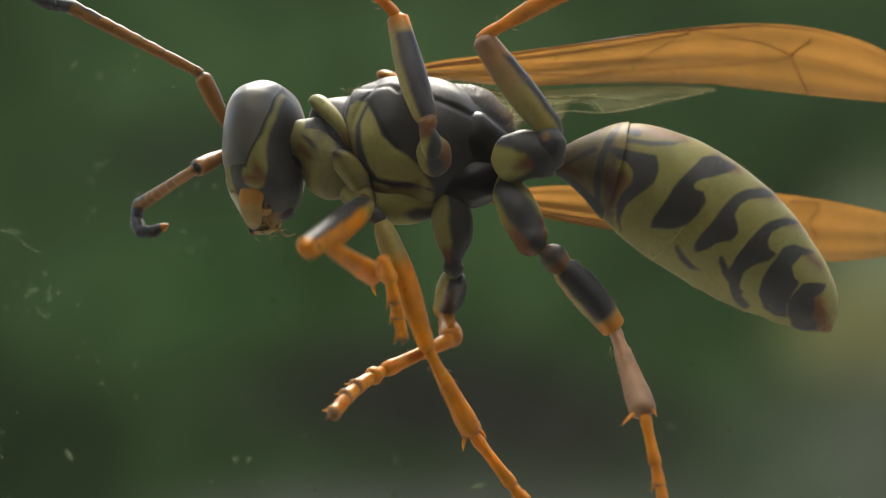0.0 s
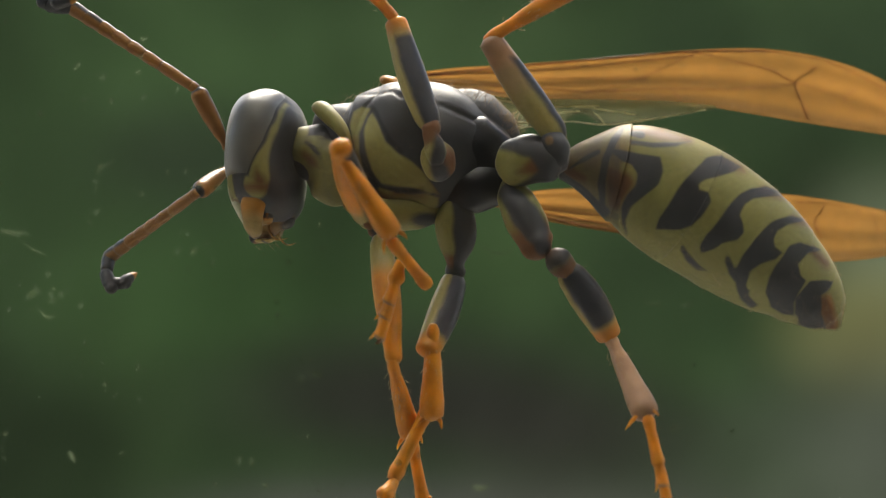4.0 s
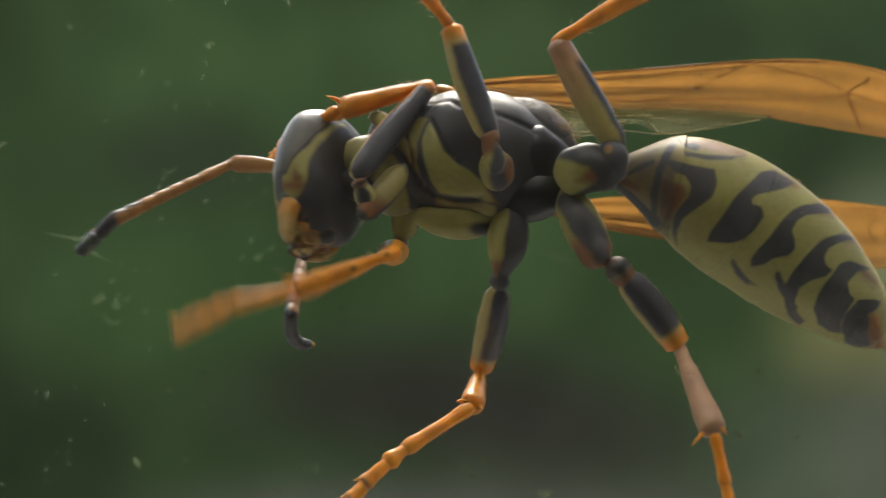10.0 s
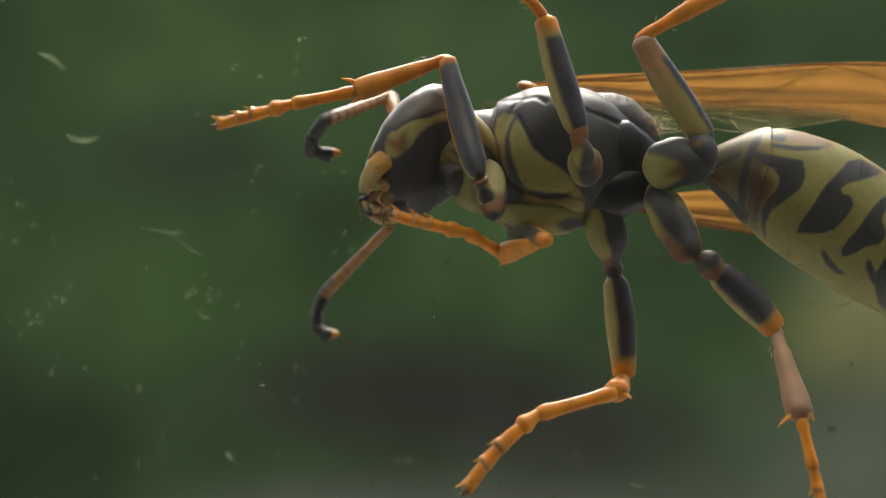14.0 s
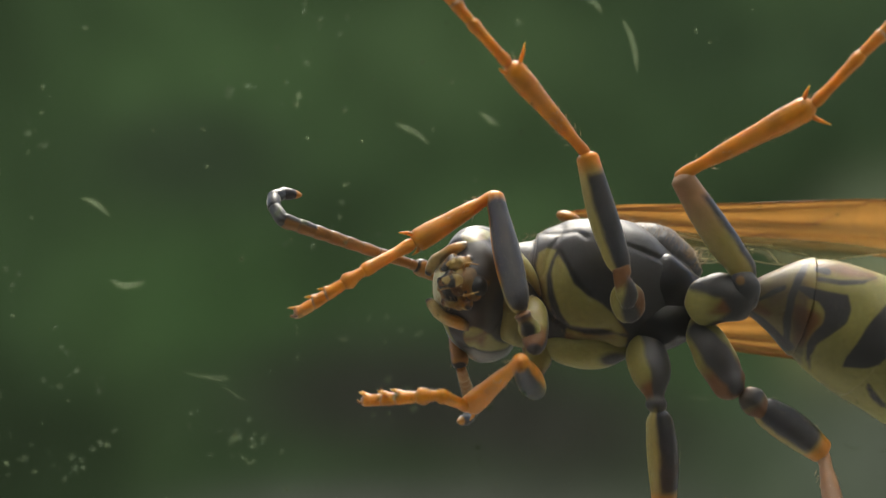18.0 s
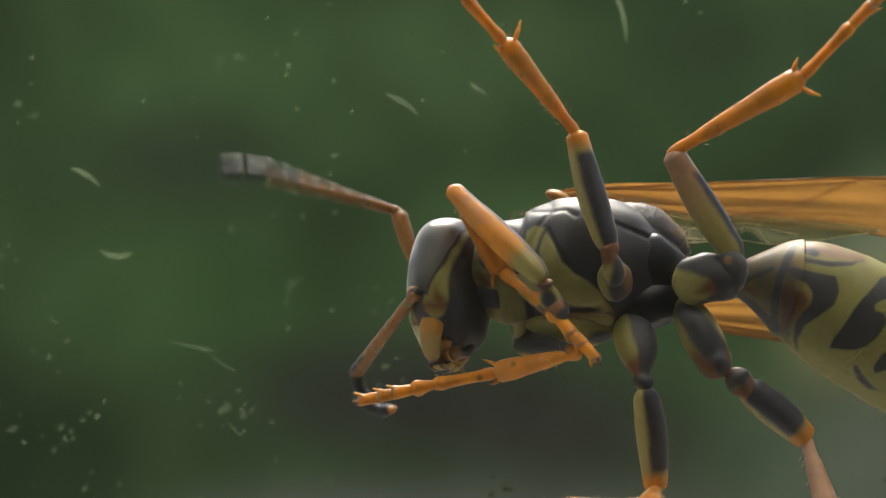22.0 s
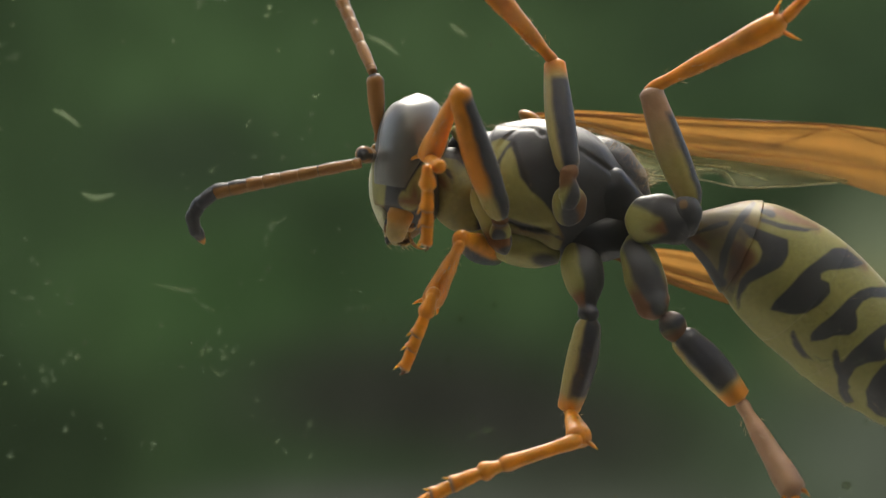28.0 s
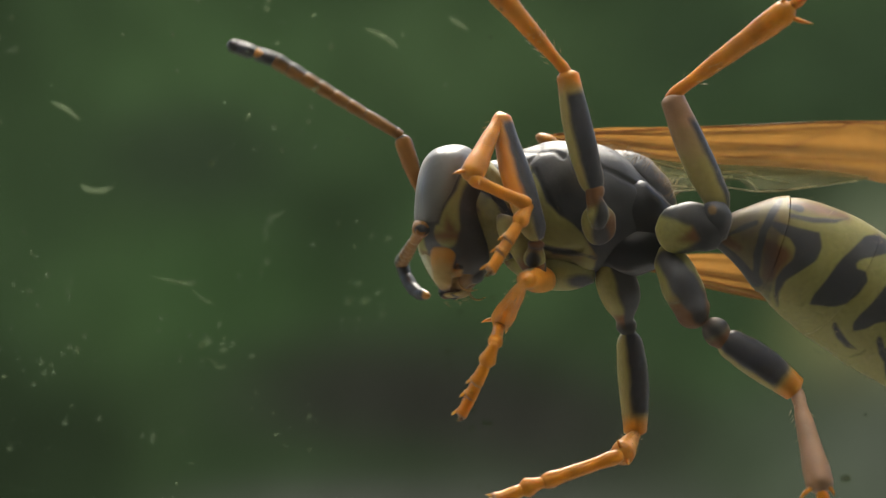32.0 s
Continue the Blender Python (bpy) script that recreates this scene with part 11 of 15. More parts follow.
    walk(hind_leg_near["tarsus"], [
        (0, bone(5.29, -1.31, 4.44, 8.43, -2.25, 7.76)), (1, bone(5.24, -1.33, 4.61, 8.39, -2.26, 7.92)),
        (2, bone(5.43, -1.38, 4.55, 8.58, -2.29, 7.86)), (3, bone(5.38, -1.34, 4.61, 8.52, -2.27, 7.92)),
        (6, bone(5.45, -1.36, 4.53, 8.60, -2.28, 7.84)), (7, bone(5.42, -1.37, 4.61, 8.57, -2.28, 7.92)),
        (8, bone(5.58, -1.42, 4.67, 8.71, -2.31, 8.00)), (9, bone(5.56, -1.39, 4.68, 8.68, -2.29, 8.03)),
        (10, bone(5.68, -1.43, 4.69, 8.81, -2.31, 8.03)), (11, bone(5.64, -1.44, 4.61, 8.79, -2.32, 7.94)),
        (12, bone(5.55, -1.39, 4.60, 8.73, -2.29, 7.89)), (13, bone(5.55, -1.37, 4.59, 8.74, -2.29, 7.87)),
        (14, bone(5.62, -1.38, 4.60, 8.82, -2.29, 7.87)), (16.5, bone(5.59, -1.38, 4.55, 8.80, -2.29, 7.80)),
        (17, bone(5.60, -1.37, 4.57, 8.82, -2.29, 7.82)), (18, bone(5.59, -1.36, 4.55, 8.82, -2.28, 7.78)),
        (19, bone(5.64, -1.38, 4.53, 8.88, -2.29, 7.76)), (20, bone(5.70, -1.38, 4.55, 8.92, -2.29, 7.79)),
        (21, bone(5.65, -1.37, 4.59, 8.87, -2.29, 7.84)), (22, bone(5.58, -1.35, 4.79, 8.77, -2.28, 8.07)),
        (23, bone(5.45, -1.36, 4.86, 8.60, -2.28, 8.18)), (24, bone(5.36, -1.49, 5.04, 8.27, -2.33, 8.59)),
        (25, bone(5.38, -1.56, 5.36, 8.26, -2.36, 8.93)), (26, bone(5.72, -1.65, 5.46, 8.76, -2.38, 8.91)),
        (26.5, bone(5.95, -1.53, 5.37, 8.93, -2.35, 8.86)), (28.5, bone(5.25, -1.34, 5.16, 7.75, -2.27, 8.99)),
        (29, bone(5.26, -1.34, 5.20, 7.75, -2.27, 9.02)), (30, bone(5.22, -1.37, 5.25, 7.82, -2.29, 9.01)),
        (31, bone(5.45, -1.51, 5.33, 8.32, -2.35, 8.91)), (32, bone(5.39, -1.48, 5.44, 8.32, -2.33, 8.95)),
    ])
    walk(hind_leg_far["femur"], [
        (0, bone(3.97, 0.10, -4.30, 5.65, 0.96, -6.22)), (1, bone(3.97, 0.10, -4.30, 5.34, 1.41, -6.22)),
        (2, bone(3.97, 0.10, -4.30, 5.71, 0.75, -6.26)), (3, bone(3.97, 0.10, -4.30, 5.21, 1.31, -6.37)),
        (6, bone(3.97, 0.10, -4.30, 5.67, 0.49, -6.35)), (7, bone(3.97, 0.10, -4.30, 5.35, 0.93, -6.46)),
        (8, bone(3.97, 0.10, -4.30, 5.79, 0.10, -6.29)), (9, bone(3.97, 0.10, -4.30, 5.61, 0.59, -6.38)),
        (10, bone(3.97, 0.10, -4.30, 5.59, 0.66, -6.39)), (11, bone(3.97, 0.10, -4.30, 5.78, 0.10, -6.30)),
        (12, bone(3.97, 0.10, -4.30, 5.81, 0.78, -6.15)), (13, bone(3.97, 0.10, -4.30, 5.83, 0.78, -6.13)),
        (14, bone(3.97, 0.10, -4.30, 5.82, 0.87, -6.10)), (17, bone(3.97, 0.10, -4.30, 5.89, 1.12, -5.90)),
        (18, bone(3.97, 0.10, -4.30, 6.00, 1.03, -5.81)), (19, bone(3.97, 0.10, -4.30, 6.02, 0.89, -5.86)),
        (20, bone(3.97, 0.10, -4.30, 6.10, 0.10, -5.96)), (21, bone(3.97, 0.10, -4.30, 6.01, 0.99, -5.82)),
        (22, bone(3.97, 0.10, -4.30, 5.91, 1.01, -5.93)), (23, bone(3.97, 0.10, -4.30, 5.86, 1.27, -5.83)),
        (24, bone(3.97, 0.10, -4.30, 6.07, 0.10, -5.99)), (25, bone(3.97, 0.10, -4.30, 6.05, 0.10, -6.02)),
        (26, bone(3.97, 0.10, -4.30, 6.15, 0.10, -5.89)), (26.5, bone(3.97, 0.10, -4.30, 6.13, 0.10, -5.91)),
        (28.5, bone(3.97, 0.10, -4.30, 6.09, 0.10, -5.96)), (29, bone(3.97, 0.10, -4.30, 6.13, 0.10, -5.91)),
        (30, bone(3.97, 0.10, -4.30, 6.14, 0.10, -5.90)), (31, bone(3.97, 0.10, -4.30, 6.31, 0.10, -5.63)),
        (32, bone(3.97, 0.10, -4.30, 6.24, 0.10, -5.75)),
    ])
    walk(hind_leg_far["tibia"], [
        (0, bone(5.65, 0.96, -6.22, 6.31, -1.22, -8.63)), (1, bone(5.34, 1.41, -6.22, 6.05, -1.02, -8.35)),
        (2, bone(5.71, 0.75, -6.26, 6.10, -1.37, -8.77)), (3, bone(5.21, 1.31, -6.37, 6.14, -1.10, -8.44)),
        (6, bone(5.67, 0.49, -6.35, 6.24, -1.50, -8.94)), (7, bone(5.35, 0.93, -6.46, 6.17, -1.37, -8.70)),
        (8, bone(5.79, 0.10, -6.29, 6.23, -1.61, -9.08)), (9, bone(5.61, 0.59, -6.38, 6.38, -1.52, -8.82)),
        (10, bone(5.59, 0.66, -6.39, 6.29, -1.48, -8.81)), (11, bone(5.78, 0.10, -6.30, 6.17, -1.58, -9.12)),
        (12, bone(5.81, 0.78, -6.15, 6.11, -1.33, -8.69)), (13, bone(5.83, 0.78, -6.13, 6.12, -1.32, -8.67)),
        (14, bone(5.82, 0.87, -6.10, 6.08, -1.27, -8.62)), (17, bone(5.89, 1.12, -5.90, 6.04, -1.05, -8.39)),
        (18, bone(6.00, 1.03, -5.81, 6.02, -1.05, -8.38)), (19, bone(6.02, 0.89, -5.86, 6.00, -1.13, -8.48)),
        (20, bone(6.10, 0.10, -5.96, 6.10, -1.44, -8.89)), (21, bone(6.01, 0.99, -5.82, 6.10, -1.09, -8.39)),
        (22, bone(5.91, 1.01, -5.93, 6.20, -1.23, -8.35)), (23, bone(5.86, 1.27, -5.83, 6.17, -1.07, -8.15)),
        (24, bone(6.07, 0.10, -5.99, 6.78, -1.63, -8.72)), (25, bone(6.05, 0.10, -6.02, 6.68, -1.76, -8.68)),
        (26, bone(6.15, 0.10, -5.89, 6.10, -1.69, -8.68)), (26.5, bone(6.13, 0.10, -5.91, 6.96, -1.69, -8.57)),
        (28.5, bone(6.09, 0.10, -5.96, 7.87, -1.36, -8.32)), (29, bone(6.13, 0.10, -5.91, 7.91, -1.37, -8.27)),
        (30, bone(6.14, 0.10, -5.90, 7.77, -1.52, -8.28)), (31, bone(6.31, 0.10, -5.63, 6.88, -1.58, -8.43)),
        (32, bone(6.24, 0.10, -5.75, 6.68, -1.72, -8.48)),
    ])
    walk(hind_leg_far["tarsus"], [
        (0, bone(6.31, -1.22, -8.63, 6.93, -2.23, -11.91)), (1, bone(6.05, -1.02, -8.35, 6.66, -2.16, -11.58)),
        (2, bone(6.10, -1.37, -8.77, 6.65, -2.29, -12.09)), (3, bone(6.14, -1.10, -8.44, 6.78, -2.19, -11.68)),
        (6, bone(6.24, -1.50, -8.94, 6.80, -2.34, -12.27)), (7, bone(6.17, -1.37, -8.70, 6.74, -2.29, -12.01)),
        (8, bone(6.23, -1.61, -9.08, 6.80, -2.39, -12.43)), (9, bone(6.38, -1.52, -8.82, 6.95, -2.34, -12.16)),
        (10, bone(6.29, -1.48, -8.81, 6.84, -2.33, -12.15)), (11, bone(6.17, -1.58, -9.12, 6.72, -2.38, -12.47)),
        (12, bone(6.11, -1.33, -8.69, 6.64, -2.27, -12.00)), (13, bone(6.12, -1.32, -8.67, 6.64, -2.27, -11.98)),
        (14, bone(6.08, -1.27, -8.62, 6.58, -2.25, -11.92)), (17, bone(6.04, -1.05, -8.39, 6.50, -2.15, -11.67)),
        (18, bone(6.02, -1.05, -8.38, 6.45, -2.14, -11.66)), (19, bone(6.00, -1.13, -8.48, 6.42, -2.17, -11.78)),
        (20, bone(6.10, -1.44, -8.89, 6.60, -2.32, -12.22)), (21, bone(6.10, -1.09, -8.39, 6.55, -2.16, -11.68)),
        (22, bone(6.20, -1.23, -8.35, 6.72, -2.23, -11.65)), (23, bone(6.17, -1.07, -8.15, 6.71, -2.17, -11.41)),
        (24, bone(6.78, -1.63, -8.72, 7.54, -2.39, -12.04)), (25, bone(6.68, -1.76, -8.68, 7.44, -2.41, -12.02)),
        (26, bone(6.10, -1.69, -8.68, 6.80, -2.40, -12.01)), (26.5, bone(6.96, -1.69, -8.57, 7.59, -2.40, -11.92)),
        (28.5, bone(7.87, -1.36, -8.32, 9.09, -2.28, -11.45)), (29, bone(7.91, -1.37, -8.27, 9.12, -2.28, -11.41)),
        (30, bone(7.77, -1.52, -8.28, 8.75, -2.35, -11.52)), (31, bone(6.88, -1.58, -8.43, 7.69, -2.38, -11.72)),
        (32, bone(6.68, -1.72, -8.48, 7.46, -2.41, -11.81)),
    ])
    walk(antenna_near["scape"], [
        (0, bone(-6.05, 1.65, -0.33, -6.96, 1.65, 1.57)), (1, bone(-6.27, 1.65, -0.36, -7.29, 2.27, 1.37)),
        (2, bone(-6.08, 1.65, -0.14, -6.88, 2.09, 1.75)), (3, bone(-6.31, 1.65, -0.65, -7.28, 1.65, 1.21)),
        (6, bone(-6.06, 1.65, -0.17, -6.73, 0.77, 1.61)), (7, bone(-6.38, 1.65, -0.44, -7.10, 0.75, 1.32)),
        (7.5, bone(-6.24, 1.79, 0.11, -6.75, 0.14, 1.30)), (8, bone(-5.50, 3.21, 0.42, -6.41, 1.68, 1.54)),
        (8.5, bone(-5.38, 3.11, 0.14, -6.71, 3.11, 1.76)), (9, bone(-6.08, 2.59, -0.23, -7.00, 1.48, 1.29)),
        (9.4, bone(-6.47, 2.57, -0.37, -7.22, 1.24, 1.08)), (9.8, bone(-6.37, 2.43, -0.50, -7.11, 0.54, 0.03)),
        (9.9, bone(-6.30, 2.37, -0.59, -8.22, 1.67, -0.09)), (10, bone(-6.22, 2.30, -0.68, -8.09, 3.25, -0.53)),
        (10.6, bone(-5.76, 1.86, -0.89, -6.17, 3.71, 0.02)), (11, bone(-5.31, 2.43, -0.36, -6.41, 3.12, 1.29)),
        (11.5, bone(-5.69, 2.44, -0.13, -6.32, 1.00, 1.26)), (12, bone(-5.33, 2.48, -0.12, -6.42, 1.43, 1.33)),
        (12.25, bone(-5.49, 2.17, -0.33, -6.34, 2.60, 1.54)), (12.5, bone(-5.64, 1.86, -0.54, -5.78, 3.54, 0.71)),
        (13, bone(-5.35, 1.79, -0.99, -5.80, 3.61, -0.05)), (13.5, bone(-5.75, 1.82, -0.73, -5.84, 3.73, 0.14)),
        (14, bone(-5.40, 2.60, 0.48, -5.71, 4.33, 1.63)), (14.5, bone(-5.47, 2.96, 0.58, -5.91, 4.47, 1.97)),
        (16.5, bone(-4.99, 3.33, 0.17, -6.77, 3.95, 1.11)), (17, bone(-5.01, 3.33, -0.29, -6.74, 2.75, 0.75)),
        (17.5, bone(-4.83, 3.33, -0.04, -6.77, 3.33, 0.78)), (18, bone(-4.77, 3.34, -0.28, -6.15, 1.87, 0.32)),
        (19, bone(-4.78, 3.33, -0.18, -6.40, 2.48, 0.85)), (20, bone(-5.01, 3.25, -0.15, -6.32, 1.74, 0.49)),
        (20.5, bone(-5.31, 2.97, 0.04, -6.35, 1.16, 0.28)), (20.75, bone(-5.40, 2.77, -0.14, -7.41, 2.60, 0.46)),
        (21, bone(-5.50, 2.56, -0.33, -6.75, 4.18, 0.12)), (21.5, bone(-5.55, 1.86, -0.60, -6.67, 3.58, -0.14)),
        (21.715, bone(-5.65, 1.93, -0.62, -6.76, 2.71, 0.98)), (21.93, bone(-5.74, 2.00, -0.64, -6.31, 1.46, 1.31)),
        (22, bone(-5.77, 2.03, -0.65, -6.31, 2.68, 1.27)), (22.07, bone(-5.79, 2.13, -0.44, -6.32, 3.21, 1.28)),
        (22.285, bone(-5.81, 2.40, 0.11, -6.37, 1.76, 2.03)), (22.5, bone(-5.82, 2.66, 0.67, -6.04, 0.74, 1.47)),
        (23, bone(-5.78, 2.67, 0.23, -6.18, 1.18, 1.66)), (23.5, bone(-5.60, 2.61, -0.04, -6.21, 1.04, 1.22)),
        (24, bone(-5.11, 2.43, -0.44, -5.97, 1.62, 1.29)), (24.5, bone(-5.41, 2.06, -0.50, -7.07, 0.77, -0.43)),
        (24.9, bone(-5.35, 1.90, -0.66, -6.78, 0.40, -0.28)), (25, bone(-5.33, 1.86, -0.71, -6.31, 0.64, 0.70)),
        (25.1, bone(-5.34, 1.90, -0.60, -5.96, 1.90, 1.41)), (25.5, bone(-5.37, 2.05, -0.19, -5.95, 0.45, 1.04)),
        (25.9, bone(-4.95, 1.84, -0.61, -6.24, 1.13, 0.89)), (26, bone(-4.85, 1.79, -0.73, -6.14, 0.80, 0.60)),
        (26.1, bone(-5.42, 1.77, -0.66, -6.17, 0.05, 0.28)), (26.2, bone(-5.99, 1.76, -0.59, -6.21, -0.01, 0.52)),
        (26.5, bone(-6.04, 1.76, -0.57, -6.42, 0.85, 1.28)), (28.5, bone(-5.75, 1.59, 0.11, -6.16, 1.59, 2.17)),
        (29, bone(-5.80, 1.59, 0.11, -5.92, 1.59, 2.21)), (29.5, bone(-6.08, 1.65, 0.02, -5.75, 1.65, 2.09)),
        (30, bone(-5.70, 1.70, -0.58, -6.65, 1.70, 1.29)), (30.5, bone(-5.67, 2.13, -0.44, -6.21, 0.42, 0.66)),
        (30.9, bone(-5.11, 2.34, -0.32, -5.78, 0.87, 1.03)), (30.95, bone(-5.04, 2.36, -0.31, -6.36, 2.12, 1.31)),
        (31, bone(-4.97, 2.39, -0.30, -6.34, 3.49, 0.85)), (31.05, bone(-4.96, 2.41, -0.32, -6.76, 1.89, 0.63)),
        (31.1, bone(-4.94, 2.43, -0.34, -6.02, 0.63, -0.21)), (31.3, bone(-4.89, 2.52, -0.43, -6.11, 1.18, 0.63)),
        (31.6, bone(-5.09, 2.47, -0.46, -5.98, 0.94, 0.67)), (32, bone(-5.11, 1.79, -0.46, -5.85, 1.79, 1.51)),
    ])
    walk(antenna_near["flagellum"], [
        (0, bone(-6.96, 1.65, 1.57, -11.00, 1.65, 3.65)), (1, bone(-7.29, 2.27, 1.37, -11.24, 2.27, 3.64)),
        (2, bone(-6.88, 2.09, 1.75, -10.82, 2.09, 4.03)), (3, bone(-7.28, 1.65, 1.21, -11.04, 1.65, 3.78)),
        (6, bone(-6.73, 0.77, 1.61, -10.56, 0.77, 4.08)), (7, bone(-7.10, 0.75, 1.32, -10.90, 0.75, 3.81)),
        (7.5, bone(-6.75, 0.14, 1.30, -10.44, 1.10, 3.79)), (8, bone(-6.41, 1.68, 1.54, -10.05, 1.68, 4.27)),
        (8.5, bone(-6.71, 3.11, 1.76, -9.94, 0.72, 3.90)), (9, bone(-7.00, 1.48, 1.29, -11.08, 1.48, 3.30)),
        (9.4, bone(-7.22, 1.24, 1.08, -11.19, 1.24, 3.29)), (9.8, bone(-7.11, 0.54, 0.03, -11.44, 0.54, 1.43)),
        (10, bone(-8.09, 3.25, -0.53, -11.38, 0.65, -2.31)), (10.6, bone(-6.17, 3.71, 0.02, -9.03, 0.23, 0.69)),
        (11, bone(-6.41, 3.12, 1.29, -10.42, 0.99, 1.46)), (11.5, bone(-6.32, 1.00, 1.26, -10.78, 1.60, 1.95)),
        (12, bone(-6.42, 1.43, 1.33, -10.88, 1.43, 2.25)), (12.5, bone(-5.78, 3.54, 0.71, -8.84, 0.35, -0.39)),
        (13, bone(-5.80, 3.61, -0.05, -7.37, 0.24, -2.68)), (13.5, bone(-5.84, 3.73, 0.14, -7.43, -0.17, -1.58)),
        (14, bone(-5.71, 4.33, 1.63, -7.56, 0.31, 0.57)), (14.5, bone(-5.91, 4.47, 1.97, -8.80, 0.96, 2.28)),
        (16.5, bone(-6.77, 3.95, 1.11, -10.27, 1.42, 2.53)), (17, bone(-6.74, 2.75, 0.75, -10.34, 0.21, 1.90)),
        (17.5, bone(-6.77, 3.33, 0.78, -10.39, 0.90, 2.07)), (18, bone(-6.15, 1.87, 0.32, -10.01, 0.01, 1.84)),
        (19, bone(-6.40, 2.48, 0.85, -9.91, 0.17, 2.61)), (20, bone(-6.32, 1.74, 0.49, -10.27, 0.07, 2.01)),
        (20.5, bone(-6.35, 1.16, 0.28, -10.80, 1.16, 1.27)), (21, bone(-6.75, 4.18, 0.12, -10.51, 1.63, -0.10)),
        (21.5, bone(-6.67, 3.58, -0.14, -10.11, 1.33, -2.08)), (21.93, bone(-6.31, 1.46, 1.31, -10.27, 1.46, 3.54)),
        (22, bone(-6.31, 2.68, 1.27, -10.24, 0.76, 2.52)), (22.07, bone(-6.32, 3.21, 1.28, -10.28, 1.00, 1.55)),
        (22.5, bone(-6.04, 0.74, 1.47, -9.47, 0.74, 4.46)), (23, bone(-6.18, 1.18, 1.66, -10.34, 1.18, 3.51)),
        (23.5, bone(-6.21, 1.04, 1.22, -10.08, 1.04, 3.62)), (24, bone(-5.97, 1.62, 1.29, -9.89, 1.62, 3.61)),
        (24.5, bone(-7.07, 0.77, -0.43, -10.81, 2.11, -2.66)), (24.9, bone(-6.31, 0.64, 0.70, -10.64, 2.04, 0.50)),
        (24.933, bone(-6.31, 0.64, 0.70, -9.98, 2.04, 3.01)), (24.967, bone(-6.31, 0.64, 0.70, -8.77, 2.04, 4.27)),
        (25, bone(-6.31, 0.64, 0.70, -10.64, 2.04, 0.50)), (25.033, bone(-6.31, 0.64, 0.70, -8.43, 2.04, -3.08)),
        (25.067, bone(-6.31, 0.64, 0.70, -9.75, 2.04, -1.94)), (25.1, bone(-6.31, 0.64, 0.70, -10.64, 2.04, 0.50)),
        (25.5, bone(-5.95, 0.45, 1.04, -10.02, 0.45, 3.08)), (25.9, bone(-6.14, 0.80, 0.60, -10.27, 2.72, 0.61)),
        (25.933, bone(-6.14, 0.80, 0.60, -9.91, 2.72, 2.29)), (25.967, bone(-6.14, 0.80, 0.60, -9.30, 2.72, 3.26)),
        (26, bone(-6.14, 0.80, 0.60, -10.27, 2.72, 0.61)), (26.033, bone(-6.14, 0.80, 0.60, -9.31, 2.72, -2.05)),
        (26.067, bone(-6.14, 0.80, 0.60, -9.92, 2.72, -1.07)), (26.1, bone(-6.14, 0.80, 0.60, -10.27, 2.72, 0.61)),
        (26.2, bone(-6.21, -0.01, 0.52, -10.30, -0.01, 2.52)), (26.5, bone(-6.42, 0.85, 1.28, -10.39, 0.85, 3.49)),
        (28.5, bone(-6.16, 1.59, 2.17, -7.53, 4.90, 4.97)), (29, bone(-5.92, 1.59, 2.21, -7.47, 4.90, 4.92)),
        (29.5, bone(-5.75, 1.65, 2.09, -7.45, 4.90, 4.78)), (30, bone(-6.65, 1.70, 1.29, -10.48, 1.70, 3.74)),
        (30.5, bone(-6.21, 0.42, 0.66, -10.39, 0.42, 2.44)), (30.9, bone(-6.34, 3.49, 0.85, -10.19, 1.10, 0.40)),
        (30.933, bone(-6.34, 3.49, 0.85, -10.18, 1.10, 1.37)), (30.967, bone(-6.34, 3.49, 0.85, -10.04, 1.10, 2.00)),
        (31, bone(-6.34, 3.49, 0.85, -10.19, 1.10, 0.40)), (31.033, bone(-6.34, 3.49, 0.85, -9.67, 1.10, -1.13)),
        (31.067, bone(-6.34, 3.49, 0.85, -9.96, 1.10, -0.54)), (31.1, bone(-6.34, 3.49, 0.85, -10.19, 1.10, 0.40)),
        (31.3, bone(-6.11, 1.18, 0.63, -10.61, 1.18, 1.32)), (31.6, bone(-5.98, 0.94, 0.67, -10.37, 0.94, 1.86)),
        (32, bone(-5.85, 1.79, 1.51, -9.84, 1.79, 3.70)),
    ])
